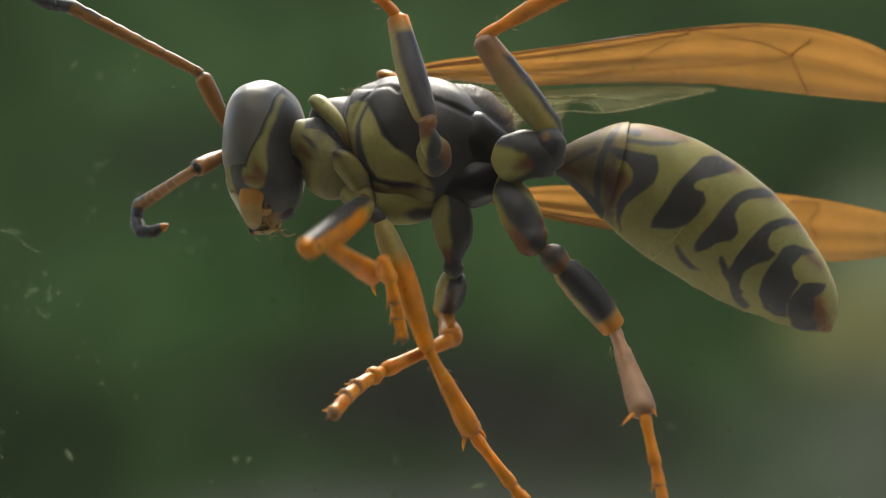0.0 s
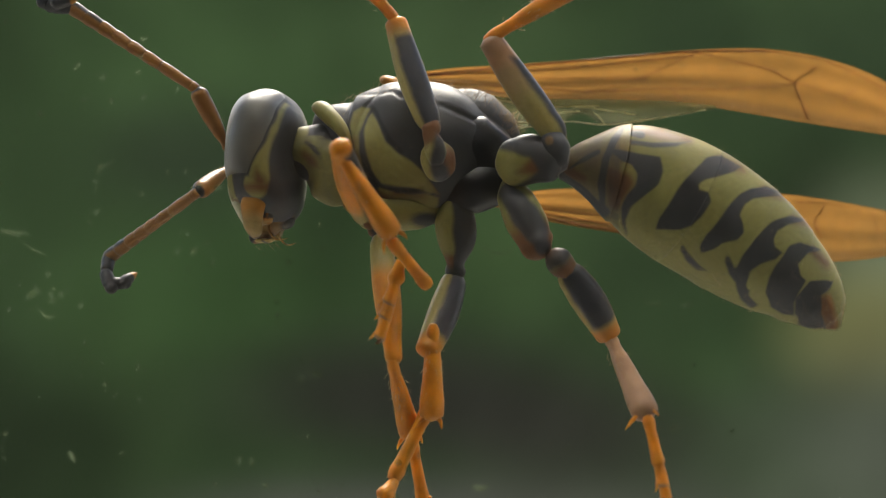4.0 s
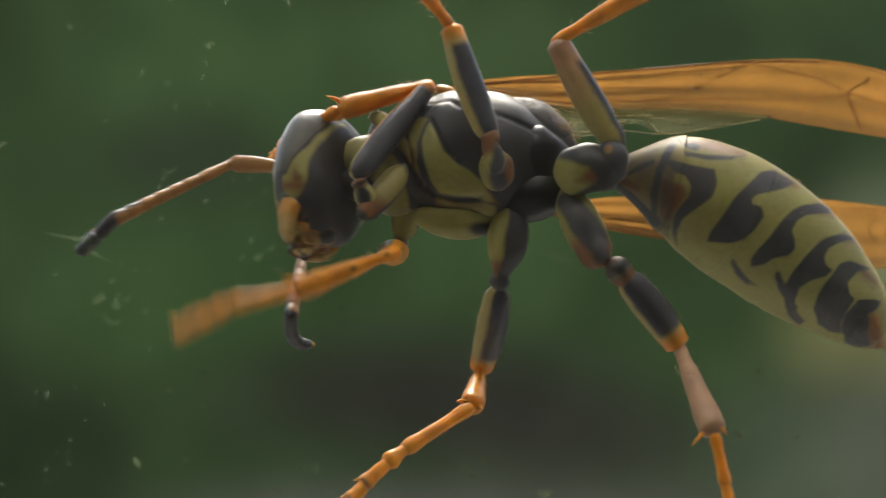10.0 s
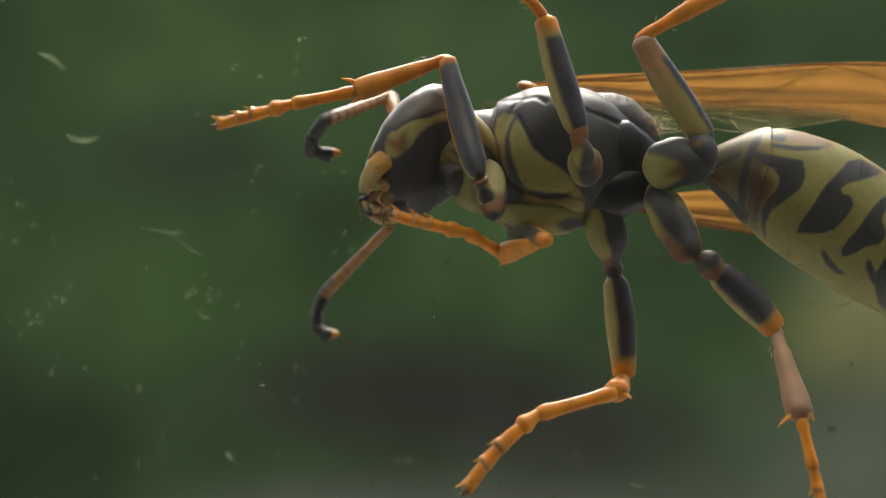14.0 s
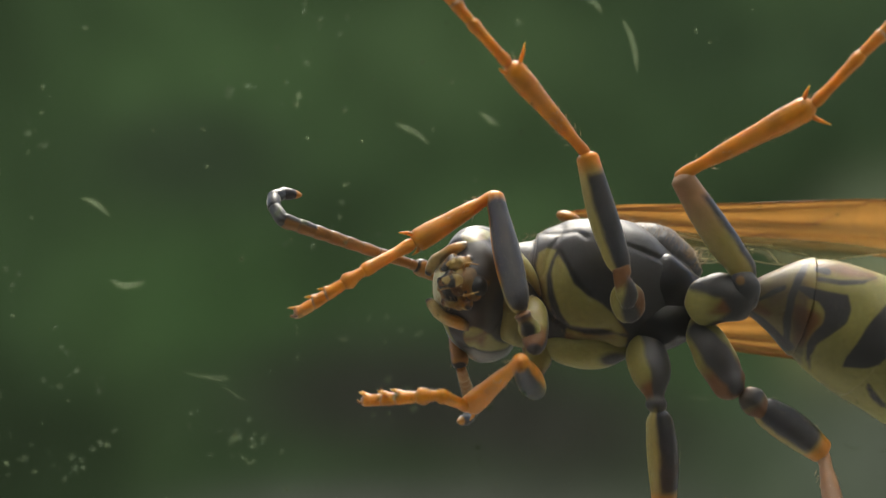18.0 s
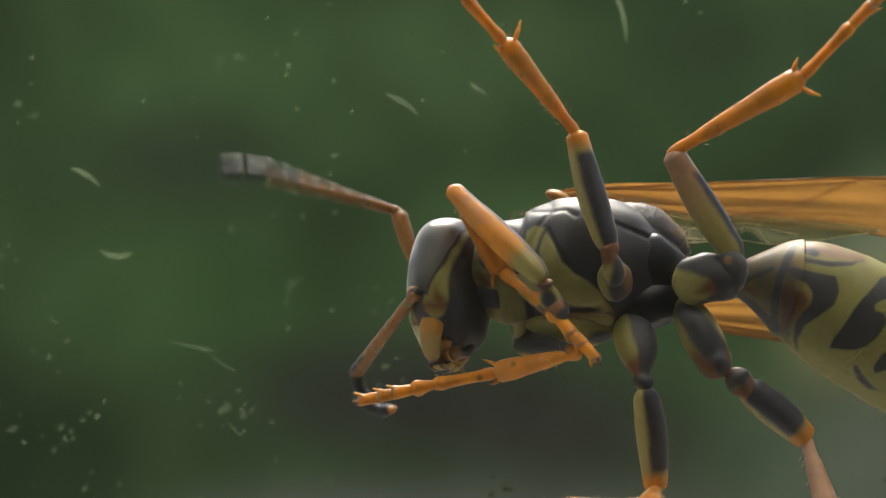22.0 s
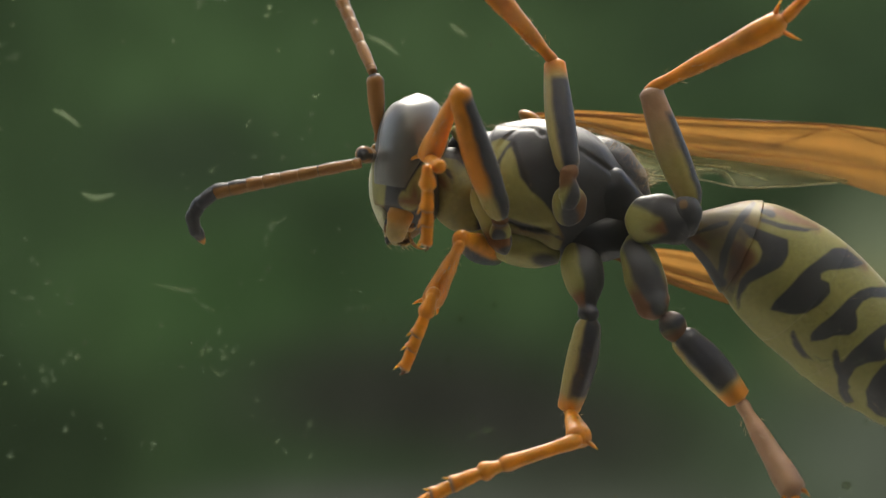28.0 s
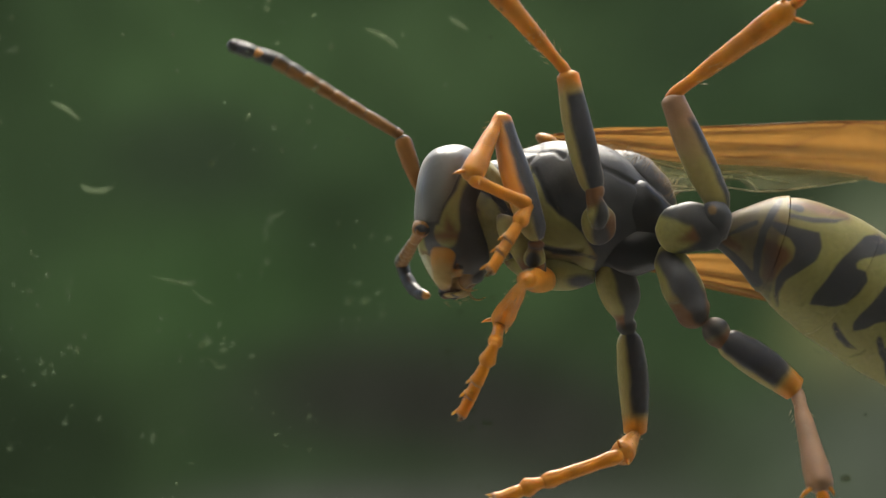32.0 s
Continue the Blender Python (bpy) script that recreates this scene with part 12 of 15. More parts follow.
    walk(antenna_far["scape"], [
        (0, bone(-6.10, 2.50, -0.73, -6.99, 0.49, -1.42)), (1, bone(-6.32, 2.50, -0.76, -7.02, 0.51, -1.68)),
        (2, bone(-6.14, 2.50, -0.54, -6.77, 0.37, -1.14)), (3, bone(-6.36, 2.50, -1.05, -7.05, 0.47, -1.89)),
        (5.5, bone(-6.23, 2.50, -0.80, -6.86, 0.37, -1.37)), (6, bone(-6.14, 2.50, -0.57, -6.70, 0.28, -0.81)),
        (6.5, bone(-5.97, 2.50, -0.65, -7.00, 0.53, -1.24)), (7, bone(-6.44, 2.50, -0.84, -7.11, 0.54, -1.85)),
        (7.5, bone(-6.29, 2.55, -0.43, -6.51, 1.12, -2.21)), (8, bone(-5.71, 2.96, -0.46, -5.86, 1.58, -2.30)),
        (8.5, bone(-5.55, 3.01, -0.78, -5.96, 1.69, -2.61)), (9, bone(-6.19, 2.97, -1.09, -6.54, 2.97, -3.36)),
        (9.4, bone(-6.62, 2.97, -1.21, -6.66, 3.23, -3.50)), (10, bone(-6.16, 2.81, -1.47, -5.91, 4.44, -3.07)),
        (10.6, bone(-5.77, 2.58, -1.50, -5.16, 4.31, -2.88)), (11, bone(-5.36, 2.85, -1.21, -4.93, 2.85, -3.47)),
        (11.5, bone(-5.76, 2.86, -0.97, -5.15, 2.86, -3.19)), (12, bone(-5.43, 2.88, -0.97, -5.29, 2.88, -3.26)),
        (12.25, bone(-5.57, 2.73, -1.06, -5.42, 1.11, -2.68)), (12.375, bone(-5.64, 2.65, -1.10, -5.52, 0.53, -1.99)),
        (12.438, bone(-5.67, 2.61, -1.13, -5.58, 0.36, -1.58)), (12.5, bone(-5.71, 2.58, -1.15, -5.64, 0.28, -1.16)),
        (13, bone(-5.34, 2.55, -1.53, -5.64, 0.33, -1.03)), (13.5, bone(-5.76, 2.56, -1.30, -5.67, 0.27, -1.11)),
        (13.562, bone(-5.75, 2.62, -1.18, -5.69, 0.33, -1.46)), (13.625, bone(-5.74, 2.67, -1.05, -5.70, 0.49, -1.80)),
        (13.75, bone(-5.72, 2.77, -0.81, -5.74, 1.08, -2.37)), (14, bone(-5.69, 2.98, -0.33, -5.80, 2.98, -2.63)),
        (14.5, bone(-5.75, 3.00, -0.32, -6.09, 2.16, -2.43)), (16.5, bone(-5.26, 2.89, -0.62, -5.36, 2.41, -2.86)),
        (17, bone(-5.28, 2.89, -1.08, -4.66, 1.53, -2.83)), (18, bone(-5.05, 2.88, -1.05, -4.88, 1.44, -2.84)),
        (19, bone(-5.05, 2.89, -0.96, -4.63, 1.54, -2.78)), (20, bone(-5.27, 2.93, -0.99, -4.71, 1.73, -2.88)),
        (21, bone(-5.52, 2.85, -1.22, -4.75, 2.85, -3.39)), (21.5, bone(-5.57, 2.58, -1.21, -5.45, 0.49, -2.18)),
        (21.625, bone(-5.61, 2.61, -1.24, -5.54, 0.42, -1.96)), (21.688, bone(-5.64, 2.62, -1.25, -5.58, 0.40, -1.84)),
        (21.75, bone(-5.66, 2.63, -1.26, -5.63, 0.38, -1.73)), (22, bone(-5.75, 2.69, -1.32, -5.80, 0.39, -1.25)),
        (22.062, bone(-5.80, 2.72, -1.18, -5.80, 0.45, -1.57)), (22.125, bone(-5.84, 2.75, -1.03, -5.80, 0.60, -1.87)),
        (22.25, bone(-5.93, 2.81, -0.75, -5.81, 1.16, -2.35)), (22.5, bone(-6.10, 2.92, -0.19, -5.88, 2.92, -2.48)),
        (23, bone(-6.06, 2.93, -0.63, -5.78, 2.93, -2.91)), (23.5, bone(-5.73, 2.89, -0.93, -5.73, 2.89, -3.23)),
        (24, bone(-5.16, 2.85, -1.29, -5.45, 0.86, -2.41)), (24.5, bone(-5.40, 2.70, -1.19, -5.27, 0.86, -2.58)),
        (24.75, bone(-5.38, 2.64, -1.25, -5.44, 0.54, -2.19)), (24.875, bone(-5.37, 2.61, -1.28, -5.52, 0.42, -1.97)),
        (24.938, bone(-5.36, 2.59, -1.30, -5.56, 0.37, -1.86)), (25, bone(-5.36, 2.58, -1.31, -5.60, 0.33, -1.74)),
        (25.125, bone(-5.37, 2.59, -1.22, -5.49, 0.35, -1.73)), (25.188, bone(-5.37, 2.59, -1.17, -5.44, 0.36, -1.73)),
        (25.25, bone(-5.38, 2.60, -1.13, -5.38, 0.38, -1.72)), (25.5, bone(-5.40, 2.62, -0.94, -5.17, 0.46, -1.69)),
        (25.625, bone(-5.27, 2.60, -1.03, -5.11, 0.38, -1.60)), (25.688, bone(-5.20, 2.59, -1.07, -5.08, 0.35, -1.55)),
        (25.75, bone(-5.13, 2.59, -1.11, -5.06, 0.32, -1.50)), (26, bone(-4.85, 2.55, -1.27, -4.95, 0.26, -1.28)),
        (26.2, bone(-6.00, 2.54, -1.10, -5.79, 0.29, -1.53)), (26.35, bone(-6.02, 2.54, -1.10, -5.86, 0.30, -1.59)),
        (26.425, bone(-6.03, 2.54, -1.09, -5.89, 0.31, -1.62)), (26.5, bone(-6.04, 2.54, -1.09, -5.92, 0.32, -1.65)),
        (26.562, bone(-6.03, 2.54, -1.06, -5.93, 0.31, -1.60)), (26.625, bone(-6.03, 2.54, -1.03, -5.94, 0.30, -1.56)),
        (26.75, bone(-6.01, 2.54, -0.98, -5.96, 0.29, -1.46)), (27, bone(-5.98, 2.53, -0.87, -6.00, 0.26, -1.28)),
        (27.5, bone(-5.92, 2.51, -0.65, -6.09, 0.23, -0.90)), (28.5, bone(-5.80, 2.47, -0.22, -6.25, 0.21, -0.15)),
        (29, bone(-5.85, 2.47, -0.21, -6.28, 0.26, 0.28)), (29.5, bone(-6.12, 2.50, -0.38, -6.24, 0.20, -0.39)),
        (30, bone(-5.66, 2.52, -1.04, -5.73, 0.26, -1.46)), (30.062, bone(-5.65, 2.55, -1.05, -5.60, 0.32, -1.63)),
        (30.125, bone(-5.64, 2.57, -1.07, -5.47, 0.40, -1.80)), (30.25, bone(-5.62, 2.62, -1.10, -5.21, 0.60, -2.12)),
        (30.5, bone(-5.58, 2.72, -1.16, -4.75, 1.19, -2.66)), (31, bone(-4.88, 2.85, -1.11, -4.30, 0.81, -2.01)),
        (31.5, bone(-5.00, 2.70, -1.06, -4.71, 0.52, -1.71)), (31.625, bone(-5.03, 2.66, -1.04, -4.81, 0.45, -1.63)),
        (31.688, bone(-5.05, 2.65, -1.03, -4.86, 0.42, -1.60)), (31.75, bone(-5.06, 2.63, -1.03, -4.91, 0.39, -1.56)),
        (32, bone(-5.13, 2.55, -1.00, -5.12, 0.29, -1.40)),
    ])
    walk(antenna_far["flagellum"], [
        (0, bone(-6.99, 0.49, -1.42, -9.36, 4.24, -2.42)), (1, bone(-7.02, 0.51, -1.68, -9.66, 3.73, -3.53)),
        (2, bone(-6.77, 0.37, -1.14, -9.28, 3.90, -2.56)), (3, bone(-7.05, 0.47, -1.89, -10.28, 3.02, -3.83)),
        (5.5, bone(-6.86, 0.37, -1.37, -10.05, 3.18, -3.00)), (6, bone(-6.70, 0.28, -0.81, -9.98, 3.22, -1.94)),
        (6.5, bone(-7.00, 0.53, -1.24, -9.28, 4.31, -2.31)), (7, bone(-7.11, 0.54, -1.85, -10.19, 3.15, -3.95)),
        (7.5, bone(-6.51, 1.12, -2.21, -8.85, 2.92, -5.68)), (8, bone(-5.86, 1.58, -2.30, -8.23, 1.58, -6.18)),
        (8.5, bone(-5.96, 1.69, -2.61, -7.27, 4.17, -6.19)), (8.75, bone(-6.25, 2.33, -2.99, -7.22, 0.40, -6.99)),
        (8.875, bone(-6.39, 2.65, -3.17, -6.78, -1.04, -5.82)), (8.938, bone(-6.47, 2.81, -3.27, -6.51, -1.42, -4.95)),
        (9, bone(-6.54, 2.97, -3.36, -6.24, -1.53, -3.97)), (9.4, bone(-6.66, 3.23, -3.50, -6.35, -1.22, -4.40)),
        (9.475, bone(-6.57, 3.38, -3.44, -6.31, -1.03, -4.52)), (9.55, bone(-6.47, 3.53, -3.39, -6.28, -0.84, -4.63)),
        (9.7, bone(-6.29, 3.83, -3.28, -6.20, -0.43, -4.86)), (10, bone(-5.91, 4.44, -3.07, -6.05, 0.47, -5.29)),
        (10.6, bone(-5.16, 4.31, -2.88, -6.06, 0.81, -5.64)), (11, bone(-4.93, 2.85, -3.47, -4.31, 2.85, -7.97)),
        (11.5, bone(-5.15, 2.86, -3.19, -4.47, 2.86, -7.69)), (12, bone(-5.29, 2.88, -3.26, -4.40, 3.68, -7.65)),
        (12.25, bone(-5.46, 1.58, -2.21, -6.31, 4.05, -5.94)), (12.5, bone(-5.64, 0.28, -1.16, -7.96, 3.67, -3.10)),
        (13, bone(-5.64, 0.33, -1.03, -8.30, 3.57, -2.78)), (13.5, bone(-5.67, 0.27, -1.11, -7.92, 4.09, -2.14)),
        (14, bone(-5.80, 2.98, -2.63, -8.14, 6.26, -4.73)), (14.5, bone(-6.09, 2.16, -2.43, -9.47, 3.62, -5.10)),
        (16.5, bone(-5.36, 2.41, -2.86, -6.47, 4.76, -6.60)), (17, bone(-4.66, 1.53, -2.83, -4.53, 2.92, -7.16)),
        (18, bone(-4.88, 1.44, -2.84, -4.57, 5.75, -4.27)), (19, bone(-4.63, 1.54, -2.78, -4.04, 5.92, -3.87)),
        (20, bone(-4.71, 1.73, -2.88, -5.65, 3.83, -6.80)), (21, bone(-4.75, 2.85, -3.39, -5.46, 5.41, -7.08)),
        (21.5, bone(-5.45, 0.49, -2.18, -6.17, 4.59, -4.02)), (22, bone(-5.80, 0.39, -1.25, -7.81, 3.58, -3.80)),
        (22.5, bone(-5.88, 2.92, -2.48, -8.39, 2.92, -6.28)), (23, bone(-5.78, 2.93, -2.91, -8.19, 4.30, -6.51)),
        (23.5, bone(-5.73, 2.89, -3.23, -7.96, 5.04, -6.55)), (24, bone(-5.45, 0.86, -2.41, -7.79, 3.37, -5.40)),
        (24.5, bone(-5.27, 0.86, -2.58, -6.68, 4.41, -5.05)), (24.9, bone(-5.60, 0.33, -1.74, -8.00, 3.48, -3.99)),
        (24.933, bone(-5.60, 0.33, -1.74, -8.30, 3.48, -3.62)), (24.967, bone(-5.60, 0.33, -1.74, -8.47, 3.48, -3.34)),
        (25, bone(-5.60, 0.33, -1.74, -8.00, 3.48, -3.99)), (25.033, bone(-5.60, 0.33, -1.74, -7.38, 3.48, -4.50)),
        (25.067, bone(-5.60, 0.33, -1.74, -7.65, 3.48, -4.32)), (25.1, bone(-5.60, 0.33, -1.74, -8.00, 3.48, -3.99)),
        (25.5, bone(-5.17, 0.46, -1.69, -5.98, 4.84, -2.62)), (26, bone(-4.95, 0.26, -1.28, -5.98, 4.67, -1.72)),
        (26.2, bone(-5.79, 0.29, -1.53, -8.12, 4.05, -2.63)), (26.5, bone(-5.92, 0.32, -1.65, -8.98, 3.49, -2.78)),
        (28.5, bone(-6.25, 0.21, -0.15, -10.53, 0.21, -1.69)), (29, bone(-6.28, 0.26, 0.28, -10.70, 0.26, -0.79)),
        (29.5, bone(-6.24, 0.20, -0.39, -8.69, 3.65, -2.07)), (30, bone(-5.73, 0.26, -1.46, -7.11, 4.24, -3.19)),
        (30.5, bone(-4.75, 1.19, -2.66, -4.50, 5.42, -4.32)), (31, bone(-4.30, 0.81, -2.01, -3.94, 5.03, -3.65)),
        (32, bone(-5.12, 0.29, -1.40, -5.78, 4.67, -2.42)),
    ])
    walk(antenna_near["bend"], [
        (0, bone(4.55, 0.00, 0.00, 4.96, -0.61, 0.23)), (1, bone(4.55, 0.00, 0.00, 5.04, -0.53, 0.22)),
        (2, bone(4.55, 0.00, 0.00, 5.05, -0.44, 0.14)), (3, bone(4.55, 0.00, -0.00, 4.84, -0.68, 0.22)),
        (4.5, bone(4.55, 0.00, -0.00, 5.17, -0.02, 0.45)), (6, bone(4.55, 0.00, 0.00, 4.97, 0.66, 0.29)),
        (7, bone(4.55, 0.00, 0.00, 5.11, 0.52, 0.26)), (7.5, bone(4.55, -0.00, 0.00, 5.27, 0.32, 0.21)),
        (7.75, bone(4.55, -0.00, 0.00, 5.25, -0.23, 0.22)), (8, bone(4.55, 0.00, 0.00, 4.86, -0.66, 0.12)),
        (8.25, bone(4.55, 0.00, -0.00, 5.24, -0.28, 0.19)), (8.5, bone(4.55, 0.00, -0.00, 5.16, 0.29, 0.13)),
        (9, bone(4.55, 0.00, 0.00, 5.36, 0.07, 0.10)), (9.4, bone(4.55, 0.00, -0.00, 5.35, 0.07, 0.16)),
        (9.8, bone(4.55, 0.00, 0.00, 5.34, -0.08, -0.06)), (10, bone(4.55, 0.00, 0.00, 5.22, 0.38, 0.24)),
        (10.6, bone(4.55, -0.00, 0.00, 4.89, 0.67, 0.12)), (10.8, bone(4.55, -0.00, 0.00, 5.23, 0.33, 0.14)),
        (11, bone(4.55, 0.00, 0.00, 5.36, -0.12, 0.12)), (11.5, bone(4.55, -0.00, 0.00, 5.21, -0.42, 0.17)),
        (12, bone(4.55, 0.00, 0.00, 5.28, -0.33, 0.14)), (12.5, bone(4.55, 0.00, -0.00, 5.10, 0.42, 0.14)),
        (13, bone(4.55, 0.00, 0.00, 5.01, 0.51, 0.14)), (13.5, bone(4.55, 0.00, 0.00, 4.93, 0.58, 0.06)),
        (13.75, bone(4.55, 0.00, 0.00, 4.72, 0.74, 0.15)), (13.875, bone(4.55, 0.00, -0.00, 4.59, 0.75, 0.18)),
        (14, bone(4.55, 0.00, -0.00, 4.47, 0.74, 0.20)), (14.25, bone(4.55, 0.00, -0.00, 4.63, 0.76, 0.10)),
        (14.375, bone(4.55, 0.00, -0.00, 4.70, 0.75, 0.04)), (14.438, bone(4.55, -0.00, 0.00, 4.74, 0.75, 0.02)),
        (14.5, bone(4.55, -0.00, 0.00, 4.79, 0.80, -0.01)), (16.5, bone(4.55, 0.00, 0.00, 5.14, 0.48, -0.26)),
        (17, bone(4.55, -0.00, 0.00, 4.85, 0.58, -0.34)), (17.5, bone(4.55, -0.00, 0.00, 4.86, 0.68, -0.30)),
        (18, bone(4.55, 0.00, 0.00, 4.75, 0.59, -0.30)), (19, bone(4.55, -0.00, 0.00, 4.76, 0.71, -0.22)),
        (20, bone(4.55, 0.00, 0.00, 4.90, 0.62, -0.20)), (20.25, bone(4.55, 0.00, -0.00, 5.31, -0.07, -0.11)),
        (20.5, bone(4.55, 0.00, -0.00, 5.00, -0.70, 0.09)), (21, bone(4.55, 0.00, 0.00, 5.35, 0.15, 0.09)),
        (21.5, bone(4.55, -0.00, 0.00, 5.10, 0.44, 0.27)), (21.93, bone(4.55, 0.00, 0.00, 5.27, 0.11, 0.25)),
        (22, bone(4.55, 0.00, 0.00, 5.26, 0.20, 0.13)), (22.07, bone(4.55, -0.00, 0.00, 5.25, 0.26, -0.02)),
        (22.5, bone(4.55, 0.00, 0.00, 5.31, -0.10, 0.03)), (23, bone(4.55, 0.00, 0.00, 5.36, 0.07, 0.07)),
        (23.5, bone(4.55, 0.00, 0.00, 5.32, 0.10, 0.02)), (24, bone(4.55, 0.00, -0.00, 5.38, 0.03, 0.09)),
        (24.5, bone(4.55, -0.00, 0.00, 4.99, -0.54, 0.03)), (24.9, bone(4.55, 0.00, 0.00, 5.00, -0.53, 0.01)),
        (25, bone(4.55, 0.00, -0.00, 4.99, -0.53, -0.07)), (25.05, bone(4.55, -0.00, -0.00, 5.32, -0.01, -0.03)),
        (25.1, bone(4.55, -0.00, -0.00, 5.07, 0.53, 0.03)), (25.5, bone(4.55, 0.00, -0.00, 5.27, -0.11, 0.05)),
        (25.9, bone(4.55, 0.00, 0.00, 4.98, -0.60, 0.03)), (26, bone(4.55, 0.00, 0.00, 5.03, -0.51, 0.02)),
        (26.1, bone(4.55, 0.00, -0.00, 5.15, -0.39, 0.08)), (26.2, bone(4.55, 0.00, 0.00, 5.25, -0.12, 0.11)),
        (26.5, bone(4.55, 0.00, 0.00, 5.32, -0.10, 0.15)), (27.5, bone(4.55, 0.00, -0.00, 5.04, -0.50, 0.34)),
        (28, bone(4.55, 0.00, -0.00, 4.76, -0.64, 0.38)), (28.5, bone(4.55, 0.00, -0.00, 4.42, -0.55, 0.28)),
        (29, bone(4.55, -0.00, 0.00, 4.51, -0.59, 0.25)), (29.5, bone(4.55, 0.00, -0.00, 4.27, -0.50, 0.26)),
        (29.625, bone(4.55, 0.00, -0.00, 4.55, -0.69, 0.35)), (29.75, bone(4.55, 0.00, -0.00, 4.83, -0.64, 0.33)),
        (30, bone(4.55, 0.00, 0.00, 5.21, -0.37, 0.19)), (30.5, bone(4.55, 0.00, 0.00, 5.28, -0.11, 0.11)),
        (30.9, bone(4.55, 0.00, -0.00, 5.31, -0.10, 0.06)), (31, bone(4.55, 0.00, 0.00, 5.28, 0.03, -0.00)),
        (31.1, bone(4.55, 0.00, 0.00, 5.27, 0.09, -0.06)), (31.3, bone(4.55, 0.00, 0.00, 5.32, 0.11, 0.05)),
        (31.6, bone(4.55, 0.00, 0.00, 5.31, 0.11, 0.06)), (32, bone(4.55, 0.00, -0.00, 5.36, 0.05, 0.17)),
    ])
